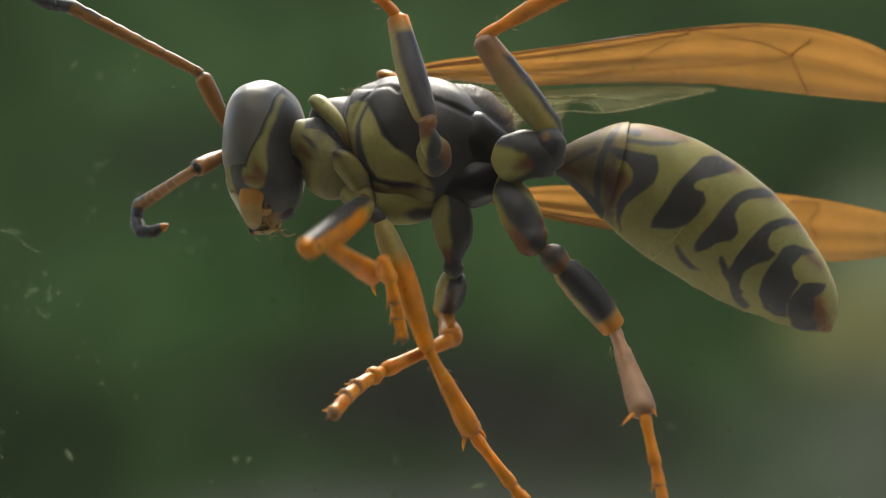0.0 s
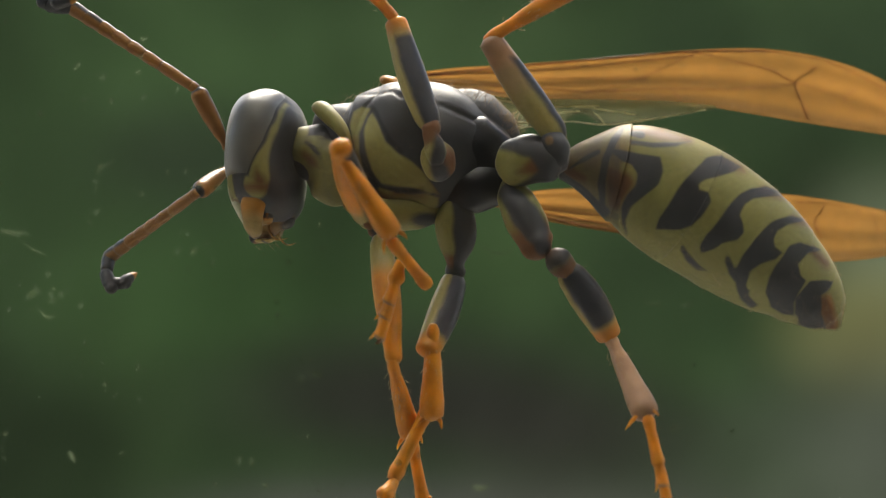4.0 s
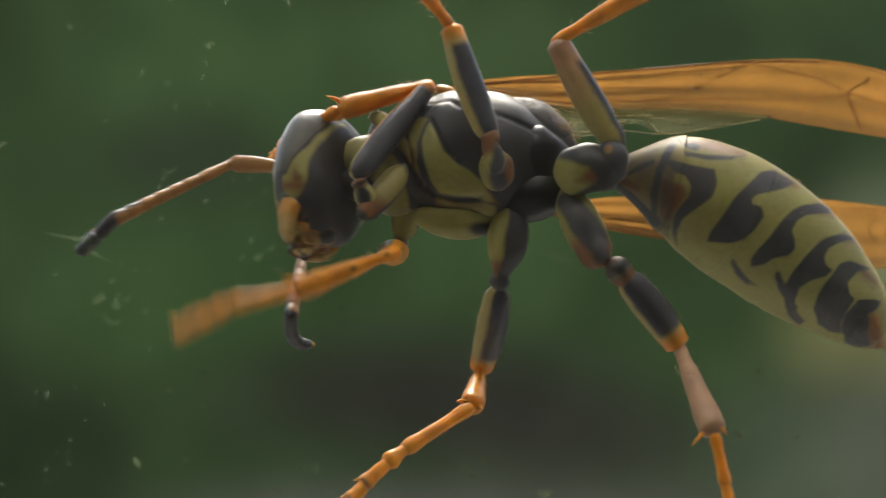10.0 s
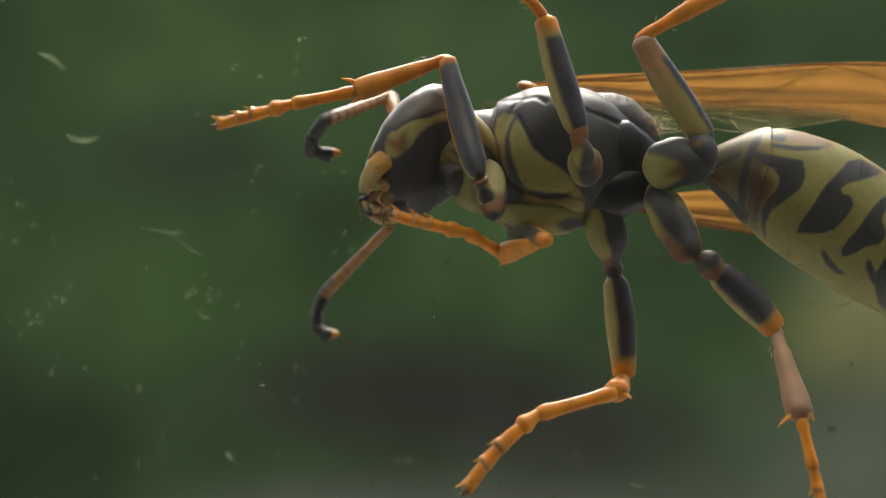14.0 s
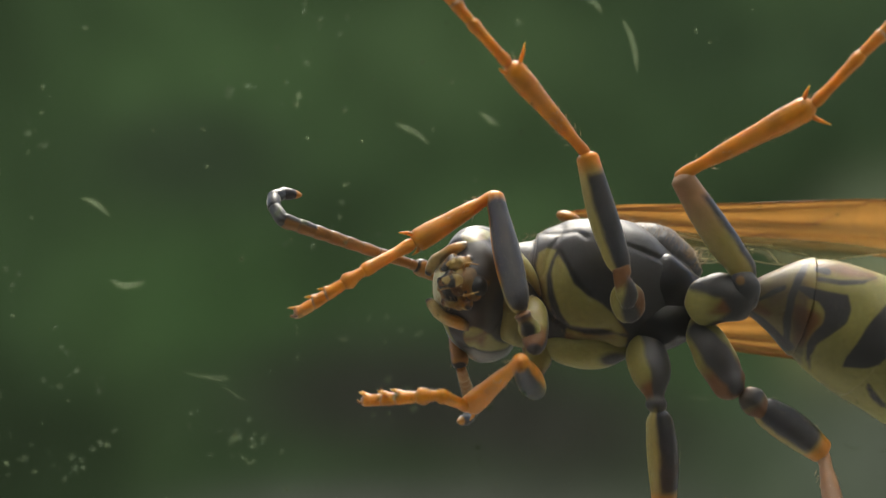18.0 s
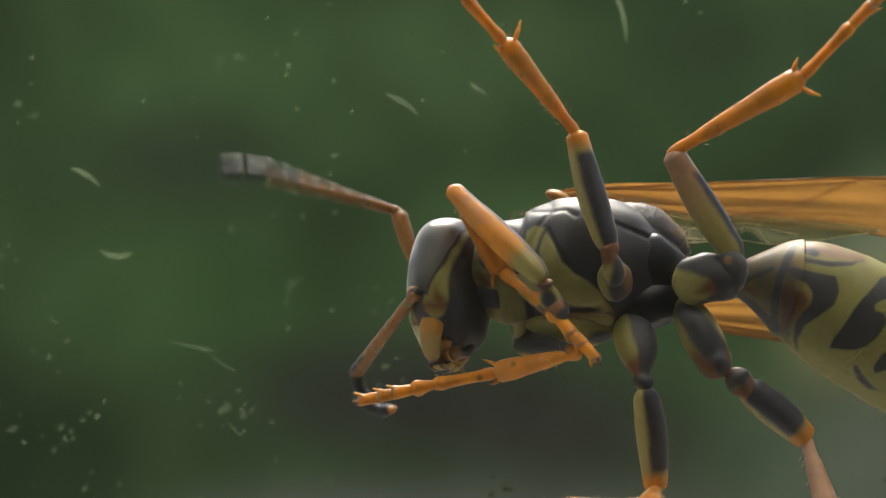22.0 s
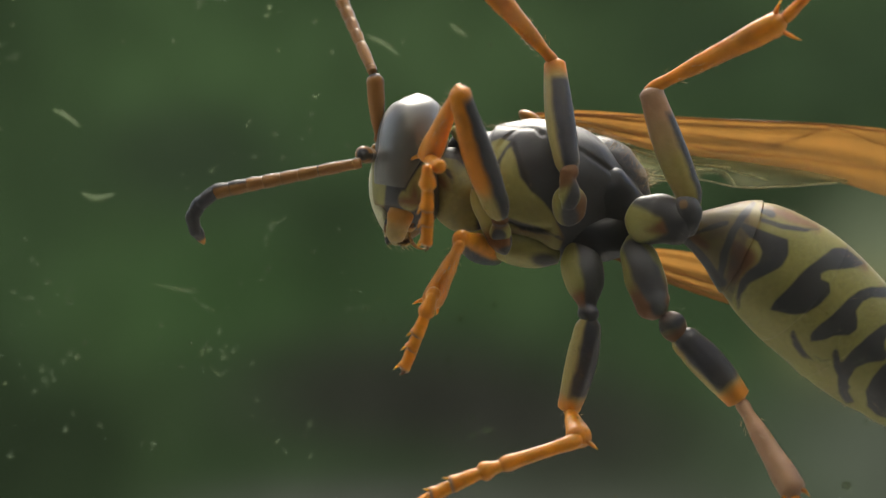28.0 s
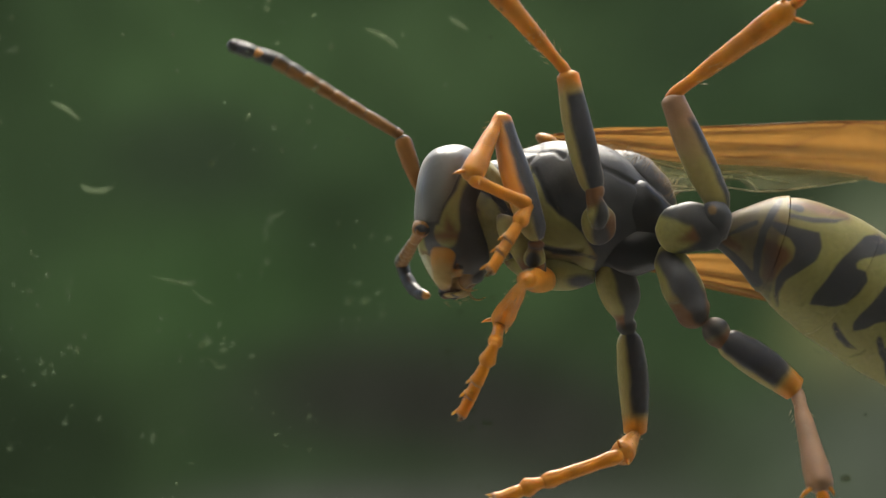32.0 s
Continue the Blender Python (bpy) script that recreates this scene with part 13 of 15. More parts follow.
    walk(antenna_near["club"], [
        (0, bone(4.96, -0.61, 0.23, 5.28, -0.85, 0.24)), (1, bone(5.04, -0.53, 0.22, 5.19, -0.92, 0.25)),
        (2, bone(5.05, -0.44, 0.14, 5.32, -0.84, 0.10)), (2.5, bone(4.94, -0.56, 0.18, 5.09, -0.93, 0.17)),
        (2.625, bone(4.92, -0.59, 0.19, 5.03, -0.97, 0.18)), (2.688, bone(4.90, -0.60, 0.20, 5.00, -0.99, 0.19)),
        (2.75, bone(4.89, -0.62, 0.20, 4.98, -1.01, 0.20)), (3, bone(4.84, -0.68, 0.22, 4.87, -1.08, 0.23)),
        (3.188, bone(4.85, -0.59, 0.23, 4.92, -0.99, 0.25)), (3.281, bone(4.85, -0.55, 0.23, 4.94, -0.94, 0.26)),
        (3.375, bone(4.86, -0.51, 0.23, 4.97, -0.89, 0.27)), (3.75, bone(4.87, -0.34, 0.24, 5.07, -0.69, 0.30)),
        (4.5, bone(4.90, -0.01, 0.26, 5.23, -0.23, 0.36)), (5.25, bone(4.94, 0.32, 0.27, 5.32, 0.35, 0.39)),
        (6, bone(4.97, 0.66, 0.29, 5.16, 0.91, 0.35)), (7, bone(5.11, 0.52, 0.26, 5.29, 0.83, 0.29)), (7.5, bone(5.27, 0.32, 0.21, 5.61, 0.39, 0.23)),
        (8, bone(4.86, -0.66, 0.12, 5.17, -0.97, 0.07)), (8.25, bone(5.01, -0.18, 0.12, 5.41, -0.18, 0.07)),
        (8.5, bone(5.16, 0.29, 0.13, 5.53, 0.60, 0.08)), (9, bone(5.36, 0.07, 0.10, 5.69, 0.00, 0.12)),
        (9.4, bone(5.35, 0.07, 0.16, 5.68, 0.00, 0.20)), (9.8, bone(5.34, -0.08, -0.06, 5.69, 0.00, -0.15)),
        (10, bone(5.22, 0.38, 0.24, 5.46, 0.63, 0.31)), (10.3, bone(5.06, 0.53, 0.18, 5.20, 0.90, 0.26)),
        (10.6, bone(4.89, 0.67, 0.12, 4.90, 1.08, 0.19)), (10.7, bone(5.01, 0.48, 0.12, 5.15, 0.83, 0.23)),
        (10.8, bone(5.13, 0.28, 0.12, 5.39, 0.55, 0.26)), (11, bone(5.36, -0.12, 0.12, 5.66, -0.20, 0.22)),
        (11.5, bone(5.21, -0.42, 0.17, 5.42, -0.70, 0.28)), (12, bone(5.28, -0.33, 0.14, 5.53, -0.57, 0.19)),
        (12.25, bone(5.19, 0.05, 0.14, 5.54, 0.12, 0.33)), (12.5, bone(5.10, 0.42, 0.14, 5.33, 0.76, 0.36)),
        (13, bone(5.01, 0.51, 0.14, 5.27, 0.80, 0.41)), (13.5, bone(4.93, 0.58, 0.06, 5.12, 0.95, 0.29)),
        (14, bone(4.47, 0.74, 0.20, 4.35, 1.04, 0.44)), (14.25, bone(4.63, 0.77, 0.10, 4.63, 1.13, 0.27)),
        (14.5, bone(4.79, 0.80, -0.01, 4.92, 1.09, 0.04)), (16.5, bone(5.14, 0.48, -0.26, 5.44, 0.59, -0.43)),
        (17, bone(4.85, 0.58, -0.34, 4.86, 0.92, -0.61)), (17.5, bone(4.86, 0.68, -0.30, 4.95, 0.93, -0.55)),
        (18, bone(4.75, 0.59, -0.30, 4.70, 1.00, -0.55)), (19, bone(4.76, 0.71, -0.22, 4.73, 1.05, -0.43)),
        (20, bone(4.90, 0.62, -0.20, 4.93, 1.01, -0.40)), (20.25, bone(4.95, -0.04, -0.06, 5.21, 0.11, -0.33)),
        (20.375, bone(4.97, -0.37, 0.02, 5.30, -0.46, -0.20)), (20.5, bone(5.00, -0.70, 0.09, 5.16, -0.97, 0.08)),
        (21, bone(5.35, 0.15, 0.09, 5.69, 0.14, 0.06)), (21.5, bone(5.10, 0.44, 0.27, 5.46, 0.52, 0.48)),
        (21.93, bone(5.27, 0.11, 0.25, 5.63, 0.00, 0.40)), (22, bone(5.26, 0.20, 0.13, 5.57, 0.48, 0.23)),
        (22.07, bone(5.25, 0.26, -0.02, 5.55, 0.56, 0.00)), (22.5, bone(5.31, -0.10, 0.03, 5.70, 0.00, -0.00)),
        (23, bone(5.36, 0.07, 0.07, 5.70, 0.00, 0.06)), (23.5, bone(5.32, 0.10, 0.02, 5.70, 0.00, -0.02)),
        (24, bone(5.38, 0.03, 0.09, 5.70, 0.00, 0.10)), (24.25, bone(5.18, -0.25, 0.06, 5.46, -0.54, 0.13)),
        (24.5, bone(4.99, -0.54, 0.03, 5.13, -0.98, 0.13)), (24.9, bone(5.00, -0.53, 0.01, 5.15, -0.98, 0.09)),
        (25, bone(4.99, -0.53, -0.07, 5.14, -0.99, -0.05)), (25.05, bone(5.03, -0.00, -0.02, 5.43, -0.07, -0.04)),
        (25.1, bone(5.07, 0.53, 0.03, 5.23, 0.93, -0.01)), (25.5, bone(5.27, -0.11, 0.05, 5.70, 0.00, 0.02)),
        (25.7, bone(5.13, -0.36, 0.04, 5.47, -0.57, 0.00)), (25.8, bone(5.05, -0.48, 0.03, 5.28, -0.81, 0.00)),
        (25.85, bone(5.02, -0.54, 0.03, 5.17, -0.91, 0.00)), (25.9, bone(4.98, -0.60, 0.03, 5.06, -1.03, 0.01)),
        (25.95, bone(5.01, -0.56, 0.03, 5.12, -0.94, -0.01)), (26, bone(5.03, -0.51, 0.02, 5.20, -0.95, -0.03)),
        (26.1, bone(5.15, -0.39, 0.08, 5.39, -0.76, 0.20)), (26.15, bone(5.20, -0.26, 0.10, 5.57, -0.39, 0.18)),
        (26.2, bone(5.25, -0.12, 0.11, 5.69, 0.00, 0.15)), (26.5, bone(5.32, -0.10, 0.15, 5.69, 0.00, 0.18)),
        (27, bone(5.09, -0.21, 0.19, 5.45, -0.37, 0.28)), (27.5, bone(4.87, -0.32, 0.22, 5.05, -0.66, 0.33)),
        (28, bone(4.64, -0.44, 0.25, 4.65, -0.83, 0.35)), (28.5, bone(4.42, -0.55, 0.28, 4.26, -1.04, 0.39)),
        (29, bone(4.51, -0.59, 0.25, 4.41, -1.09, 0.32)), (29.5, bone(4.27, -0.50, 0.26, 4.02, -0.96, 0.34)),
        (29.625, bone(4.50, -0.47, 0.24, 4.39, -0.85, 0.31)), (29.75, bone(4.74, -0.43, 0.22, 4.73, -0.83, 0.30)),
        (29.875, bone(4.97, -0.40, 0.21, 5.10, -0.78, 0.28)), (30, bone(5.21, -0.37, 0.19, 5.45, -0.67, 0.25)),
        (30.5, bone(5.28, -0.11, 0.11, 5.69, 0.00, 0.12)), (30.9, bone(5.31, -0.10, 0.06, 5.70, 0.00, 0.05)),
        (31, bone(5.28, 0.03, -0.00, 5.68, 0.21, 0.09)), (31.1, bone(5.27, 0.09, -0.06, 5.65, 0.32, -0.03)),
        (31.3, bone(5.32, 0.11, 0.05, 5.70, 0.00, 0.08)), (31.6, bone(5.31, 0.11, 0.06, 5.70, 0.00, 0.09)),
        (32, bone(5.36, 0.05, 0.17, 5.68, 0.00, 0.24)),
    ])
    walk(antenna_near["hook"], [
        (0, bone(5.28, -0.85, 0.24, 5.51, -0.73, 0.03)), (0.5, bone(5.24, -0.89, 0.25, 5.28, -1.00, -0.06)),
        (1, bone(5.19, -0.92, 0.25, 5.01, -1.18, 0.08)), (2, bone(5.32, -0.84, 0.10, 5.37, -1.21, -0.12)),
        (3, bone(4.87, -1.08, 0.23, 4.64, -1.22, 0.03)), (6, bone(5.16, 0.91, 0.35, 5.11, 0.77, 0.17)), (7, bone(5.29, 0.83, 0.29, 5.11, 0.93, 0.10)),
        (7.25, bone(5.45, 0.61, 0.26, 5.27, 0.55, -0.01)), (7.5, bone(5.61, 0.39, 0.23, 5.55, 0.20, 0.06)),
        (7.75, bone(5.39, -0.29, 0.15, 5.57, -0.39, -0.11)), (8, bone(5.17, -0.97, 0.07, 5.48, -0.94, -0.14)),
        (8.5, bone(5.53, 0.60, 0.08, 5.65, 0.94, -0.15)), (8.75, bone(5.61, 0.30, 0.10, 5.61, 0.43, -0.20)),
        (8.875, bone(5.65, 0.15, 0.11, 5.54, 0.08, -0.19)), (9, bone(5.69, 0.00, 0.12, 5.56, -0.22, 0.07)),
        (9.4, bone(5.68, 0.00, 0.20, 5.56, -0.22, 0.13)), (9.6, bone(5.69, 0.00, 0.03, 5.44, 0.04, -0.18)),
        (9.8, bone(5.69, 0.00, -0.15, 5.60, 0.25, -0.25)), (10, bone(5.46, 0.63, 0.31, 5.25, 0.76, 0.20)),
        (10.6, bone(4.90, 1.08, 0.19, 4.59, 1.22, 0.21)), (11, bone(5.66, -0.20, 0.22, 5.45, -0.24, 0.30)),
        (11.5, bone(5.42, -0.70, 0.28, 5.18, -0.85, 0.32)), (12, bone(5.53, -0.57, 0.19, 5.32, -0.72, 0.13)),
        (12.125, bone(5.48, -0.23, 0.23, 5.17, -0.28, 0.32)), (12.25, bone(5.43, 0.10, 0.28, 5.18, 0.18, 0.47)),
        (12.5, bone(5.33, 0.76, 0.36, 5.23, 1.02, 0.66)), (13, bone(5.27, 0.80, 0.41, 5.33, 0.86, 0.81)),
        (13.5, bone(5.12, 0.95, 0.29, 5.14, 1.13, 0.67)), (14, bone(4.35, 1.04, 0.44, 4.19, 0.93, 0.71)),
        (14.5, bone(4.92, 1.09, 0.04, 4.93, 0.88, 0.14)), (15.5, bone(5.18, 0.84, -0.20, 5.18, 0.51, -0.18)),
        (16, bone(5.31, 0.72, -0.31, 5.30, 0.39, -0.35)), (16.25, bone(5.37, 0.66, -0.37, 5.36, 0.33, -0.43)),
        (16.375, bone(5.40, 0.62, -0.40, 5.39, 0.30, -0.48)), (16.438, bone(5.42, 0.61, -0.41, 5.41, 0.29, -0.50)),
        (16.5, bone(5.44, 0.59, -0.43, 5.43, 0.33, -0.51)), (16.75, bone(5.15, 0.76, -0.52, 4.92, 0.65, -0.73)),
        (17, bone(4.86, 0.92, -0.61, 4.56, 1.04, -0.81)), (17.5, bone(4.95, 0.93, -0.55, 4.81, 0.76, -0.73)),
        (17.75, bone(4.82, 0.97, -0.55, 4.58, 1.00, -0.76)), (18, bone(4.70, 1.00, -0.55, 4.41, 1.24, -0.74)),
        (19, bone(4.73, 1.05, -0.43, 4.47, 1.02, -0.63)), (20, bone(4.93, 1.01, -0.40, 4.65, 1.16, -0.57)),
        (20.5, bone(5.16, -0.97, 0.08, 5.05, -0.82, -0.05)), (20.75, bone(5.43, -0.41, 0.07, 5.21, -0.42, -0.18)),
        (21, bone(5.69, 0.14, 0.06, 5.57, -0.02, -0.09)), (21.125, bone(5.63, 0.24, 0.17, 5.58, -0.07, 0.06)),
        (21.188, bone(5.60, 0.28, 0.22, 5.60, -0.04, 0.16)), (21.25, bone(5.57, 0.33, 0.27, 5.61, 0.00, 0.26)),
        (21.5, bone(5.46, 0.52, 0.48, 5.63, 0.24, 0.62)), (21.93, bone(5.63, 0.00, 0.40, 5.62, -0.33, 0.45)),
        (22, bone(5.57, 0.48, 0.23, 5.48, 0.82, 0.29)), (22.07, bone(5.55, 0.56, 0.00, 5.46, 0.91, 0.06)),
        (22.285, bone(5.63, 0.28, -0.00, 5.59, 0.61, -0.02)), (22.392, bone(5.66, 0.14, -0.00, 5.65, 0.46, -0.07)),
        (22.446, bone(5.68, 0.07, -0.00, 5.68, 0.39, -0.09)), (22.5, bone(5.70, 0.00, -0.00, 5.71, 0.31, -0.11)),
        (22.75, bone(5.70, 0.00, 0.03, 5.54, 0.14, -0.23)), (22.875, bone(5.70, 0.00, 0.04, 5.48, -0.05, -0.20)),
        (23, bone(5.70, 0.00, 0.06, 5.57, -0.21, -0.02)), (23.5, bone(5.70, 0.00, -0.02, 5.70, -0.31, -0.13)),
        (23.75, bone(5.70, 0.00, 0.04, 5.57, -0.28, -0.08)), (24, bone(5.70, 0.00, 0.10, 5.51, -0.10, 0.03)),
        (24.25, bone(5.41, -0.49, 0.12, 5.22, -0.75, 0.16)), (24.5, bone(5.13, -0.98, 0.13, 4.98, -1.34, 0.29)),
        (24.9, bone(5.15, -0.98, 0.09, 5.01, -1.34, 0.25)), (25, bone(5.14, -0.99, -0.05, 4.98, -1.36, 0.05)),
        (25.05, bone(5.18, -0.03, -0.03, 4.86, -0.11, -0.02)), (25.1, bone(5.23, 0.93, -0.01, 5.01, 1.22, -0.11)),
        (25.3, bone(5.46, 0.47, 0.01, 5.42, 0.78, -0.09)), (25.4, bone(5.58, 0.23, 0.01, 5.62, 0.55, -0.08)),
        (25.5, bone(5.70, 0.00, 0.02, 5.83, 0.34, -0.08)), (25.6, bone(5.54, -0.26, 0.02, 5.51, 0.01, -0.18)),
        (25.7, bone(5.38, -0.51, 0.01, 5.20, -0.39, -0.24)), (25.8, bone(5.22, -0.77, 0.01, 4.96, -0.85, -0.18)),
        (25.9, bone(5.06, -1.03, 0.01, 4.80, -1.28, -0.07)), (26, bone(5.20, -0.95, -0.03, 5.06, -1.31, -0.17)),
        (26.05, bone(5.30, -0.85, 0.08, 5.18, -1.16, 0.10)), (26.1, bone(5.39, -0.76, 0.20, 5.28, -1.10, 0.36)),
        (26.15, bone(5.54, -0.38, 0.17, 5.69, -0.35, 0.47)), (26.2, bone(5.69, 0.00, 0.15, 5.86, 0.35, 0.10)),
        (26.35, bone(5.69, 0.00, 0.16, 5.76, 0.31, 0.09)), (26.5, bone(5.69, 0.00, 0.18, 5.66, 0.29, 0.08)),
        (27, bone(5.33, -0.26, 0.23, 5.13, -0.15, -0.00)), (27.5, bone(4.97, -0.52, 0.28, 4.75, -0.67, 0.09)),
        (28.5, bone(4.26, -1.04, 0.39, 4.08, -1.47, 0.31)), (29, bone(4.41, -1.09, 0.32, 4.24, -1.53, 0.23)),
        (29.5, bone(4.02, -0.96, 0.34, 3.80, -1.38, 0.25)), (30, bone(5.45, -0.67, 0.25, 5.26, -0.93, 0.19)),
        (30.125, bone(5.51, -0.51, 0.22, 5.27, -0.59, 0.01)), (30.25, bone(5.57, -0.34, 0.19, 5.41, -0.21, -0.07)),
        (30.375, bone(5.63, -0.17, 0.16, 5.59, 0.09, -0.04)), (30.5, bone(5.69, 0.00, 0.12, 5.78, 0.33, 0.03)),
        (30.9, bone(5.70, 0.00, 0.05, 5.71, 0.31, -0.05)), (30.95, bone(5.69, 0.10, 0.07, 5.72, 0.43, 0.11)),
        (31, bone(5.68, 0.21, 0.09, 5.73, 0.53, 0.27)), (31.1, bone(5.65, 0.32, -0.03, 5.69, 0.68, 0.07)),
        (31.2, bone(5.68, 0.16, 0.02, 5.73, 0.28, 0.33)), (31.25, bone(5.69, 0.08, 0.05, 5.72, -0.10, 0.33)),
        (31.3, bone(5.70, 0.00, 0.08, 5.68, -0.32, 0.09)), (31.6, bone(5.70, 0.00, 0.09, 5.71, -0.33, 0.09)),
        (31.7, bone(5.69, 0.00, 0.13, 5.65, -0.33, 0.11)), (31.75, bone(5.69, 0.00, 0.14, 5.61, -0.32, 0.12)),
        (31.8, bone(5.69, 0.00, 0.16, 5.58, -0.31, 0.14)), (32, bone(5.68, 0.00, 0.24, 5.50, -0.15, 0.20)),
    ])
    walk(antenna_near["tip"], [
        (0, bone(5.51, -0.73, 0.03, 5.64, -0.24, -0.40)), (0.5, bone(5.26, -0.95, 0.06, 4.99, -0.70, -0.49)),
        (1, bone(5.01, -1.18, 0.08, 4.50, -1.30, -0.28)), (2, bone(5.37, -1.21, -0.12, 5.20, -1.54, -0.53)),
        (3, bone(4.64, -1.22, 0.03, 4.15, -1.08, -0.39)), (6, bone(5.11, 0.77, 0.17, 4.84, 0.24, -0.24)),
        (7, bone(5.11, 0.93, 0.10, 4.56, 0.83, -0.32)), (7.5, bone(5.55, 0.20, 0.06, 5.11, -0.23, -0.29)),
        (7.75, bone(5.52, -0.37, -0.04, 5.40, -0.41, -0.69)), (8, bone(5.48, -0.94, -0.14, 5.80, -0.56, -0.51)),
        (8.5, bone(5.65, 0.94, -0.15, 5.54, 1.30, -0.56)), (8.75, bone(5.61, 0.36, -0.04, 5.08, 0.36, -0.44)),
        (9, bone(5.56, -0.22, 0.07, 4.97, -0.58, -0.06)), (9.4, bone(5.56, -0.22, 0.13, 4.97, -0.58, -0.06)),
        (9.8, bone(5.60, 0.25, -0.25, 5.07, 0.67, -0.39)), (10, bone(5.25, 0.76, 0.20, 4.60, 0.76, -0.08)),
        (10.6, bone(4.59, 1.22, 0.21, 3.95, 1.09, 0.17)), (11, bone(5.45, -0.24, 0.30, 4.72, -0.24, 0.37)),
        (11.5, bone(5.18, -0.85, 0.32, 4.48, -0.86, 0.31)), (12, bone(5.32, -0.72, 0.13, 4.64, -0.79, -0.04)),
        (12.5, bone(5.23, 1.02, 0.66, 4.81, 1.20, 1.03)), (13, bone(5.33, 0.86, 0.81, 5.20, 0.71, 1.35)),
        (13.5, bone(5.14, 1.13, 0.67, 4.98, 1.09, 1.22)), (14, bone(4.19, 0.93, 0.71, 4.00, 0.38, 1.02)),
        (14.5, bone(4.93, 0.88, 0.14, 4.83, 0.18, 0.29)), (16.5, bone(5.43, 0.33, -0.51, 5.11, -0.30, -0.49)),
        (17, bone(4.56, 1.04, -0.81, 3.97, 0.92, -0.94)), (17.5, bone(4.81, 0.76, -0.73, 4.46, 0.17, -0.85)),
        (18, bone(4.41, 1.24, -0.74, 3.86, 1.30, -0.88)), (19, bone(4.47, 1.02, -0.63, 3.99, 0.61, -0.82)),
        (20, bone(4.65, 1.16, -0.57, 4.05, 1.06, -0.74)), (20.5, bone(5.05, -0.82, -0.05, 4.66, -0.25, -0.28)),
        (20.75, bone(5.31, -0.42, -0.07, 4.74, -0.27, -0.37)), (21, bone(5.57, -0.02, -0.09, 4.99, -0.33, -0.37)),
        (21.25, bone(5.60, 0.11, 0.26, 5.25, -0.44, 0.15)), (21.375, bone(5.61, 0.18, 0.44, 5.42, -0.45, 0.42)),
        (21.438, bone(5.62, 0.21, 0.53, 5.51, -0.44, 0.56)), (21.5, bone(5.63, 0.24, 0.62, 5.61, -0.39, 0.70)),
        (21.608, bone(5.63, 0.10, 0.58, 5.51, -0.55, 0.63)), (21.661, bone(5.63, 0.03, 0.56, 5.46, -0.61, 0.59)),
        (21.715, bone(5.62, -0.04, 0.53, 5.41, -0.67, 0.55)), (21.93, bone(5.62, -0.33, 0.45, 5.25, -0.87, 0.41)),
        (22, bone(5.48, 0.82, 0.29, 4.99, 1.22, 0.31)), (22.07, bone(5.46, 0.91, 0.06, 4.97, 1.29, 0.16)),
        (22.5, bone(5.71, 0.31, -0.11, 5.36, 0.84, -0.29)), (22.75, bone(5.64, 0.05, -0.07, 5.02, 0.16, -0.28)),
        (23, bone(5.57, -0.21, -0.02, 4.96, -0.56, -0.17)), (23.5, bone(5.70, -0.31, -0.13, 5.30, -0.82, -0.30)),
        (24, bone(5.51, -0.10, 0.03, 4.82, -0.27, -0.14)), (24.5, bone(4.98, -1.34, 0.29, 4.53, -1.61, 0.52)),
        (24.9, bone(5.01, -1.34, 0.25, 4.58, -1.63, 0.49)), (25, bone(4.98, -1.36, 0.05, 4.54, -1.66, 0.25)),
        (25.1, bone(5.01, 1.22, -0.11, 4.43, 1.38, -0.27)), (25.5, bone(5.83, 0.34, -0.08, 5.66, 0.91, -0.26)),
        (25.7, bone(5.32, -0.47, -0.08, 4.79, -0.13, -0.29)), (25.9, bone(4.80, -1.28, -0.07, 4.20, -1.35, -0.20)),
        (26, bone(5.06, -1.31, -0.17, 4.60, -1.59, -0.38)), (26.1, bone(5.28, -1.10, 0.36, 4.80, -1.41, 0.57)),
        (26.15, bone(5.57, -0.37, 0.23, 4.98, -0.09, 0.32)), (26.2, bone(5.86, 0.35, 0.10, 5.77, 0.93, -0.02)),
        (26.5, bone(5.66, 0.29, 0.08, 5.24, 0.77, -0.15)), (27.5, bone(4.87, -0.59, 0.20, 4.35, -0.50, -0.20)),
        (28.5, bone(4.08, -1.47, 0.31, 3.87, -1.84, 0.06)), (29, bone(4.24, -1.53, 0.23, 4.01, -1.88, -0.03)),
        (29.5, bone(3.80, -1.38, 0.25, 3.63, -1.75, -0.03)), (30, bone(5.26, -0.93, 0.19, 4.65, -1.12, -0.00)),
        (30.25, bone(5.52, -0.30, 0.11, 4.96, -0.06, -0.15)), (30.5, bone(5.78, 0.33, 0.03, 5.54, 0.89, -0.17)),
        (30.9, bone(5.71, 0.31, -0.05, 5.33, 0.83, -0.22)), (31, bone(5.73, 0.53, 0.27, 5.45, 1.01, 0.55)),
        (31.1, bone(5.69, 0.68, 0.07, 5.38, 1.18, 0.26)), (31.2, bone(5.69, 0.18, 0.08, 5.05, 0.15, 0.25)),
        (31.3, bone(5.68, -0.32, 0.09, 5.27, -0.85, 0.09)), (31.6, bone(5.71, -0.33, 0.09, 5.36, -0.89, 0.06)),
        (32, bone(5.50, -0.15, 0.20, 4.83, -0.39, 0.05)),
    ])
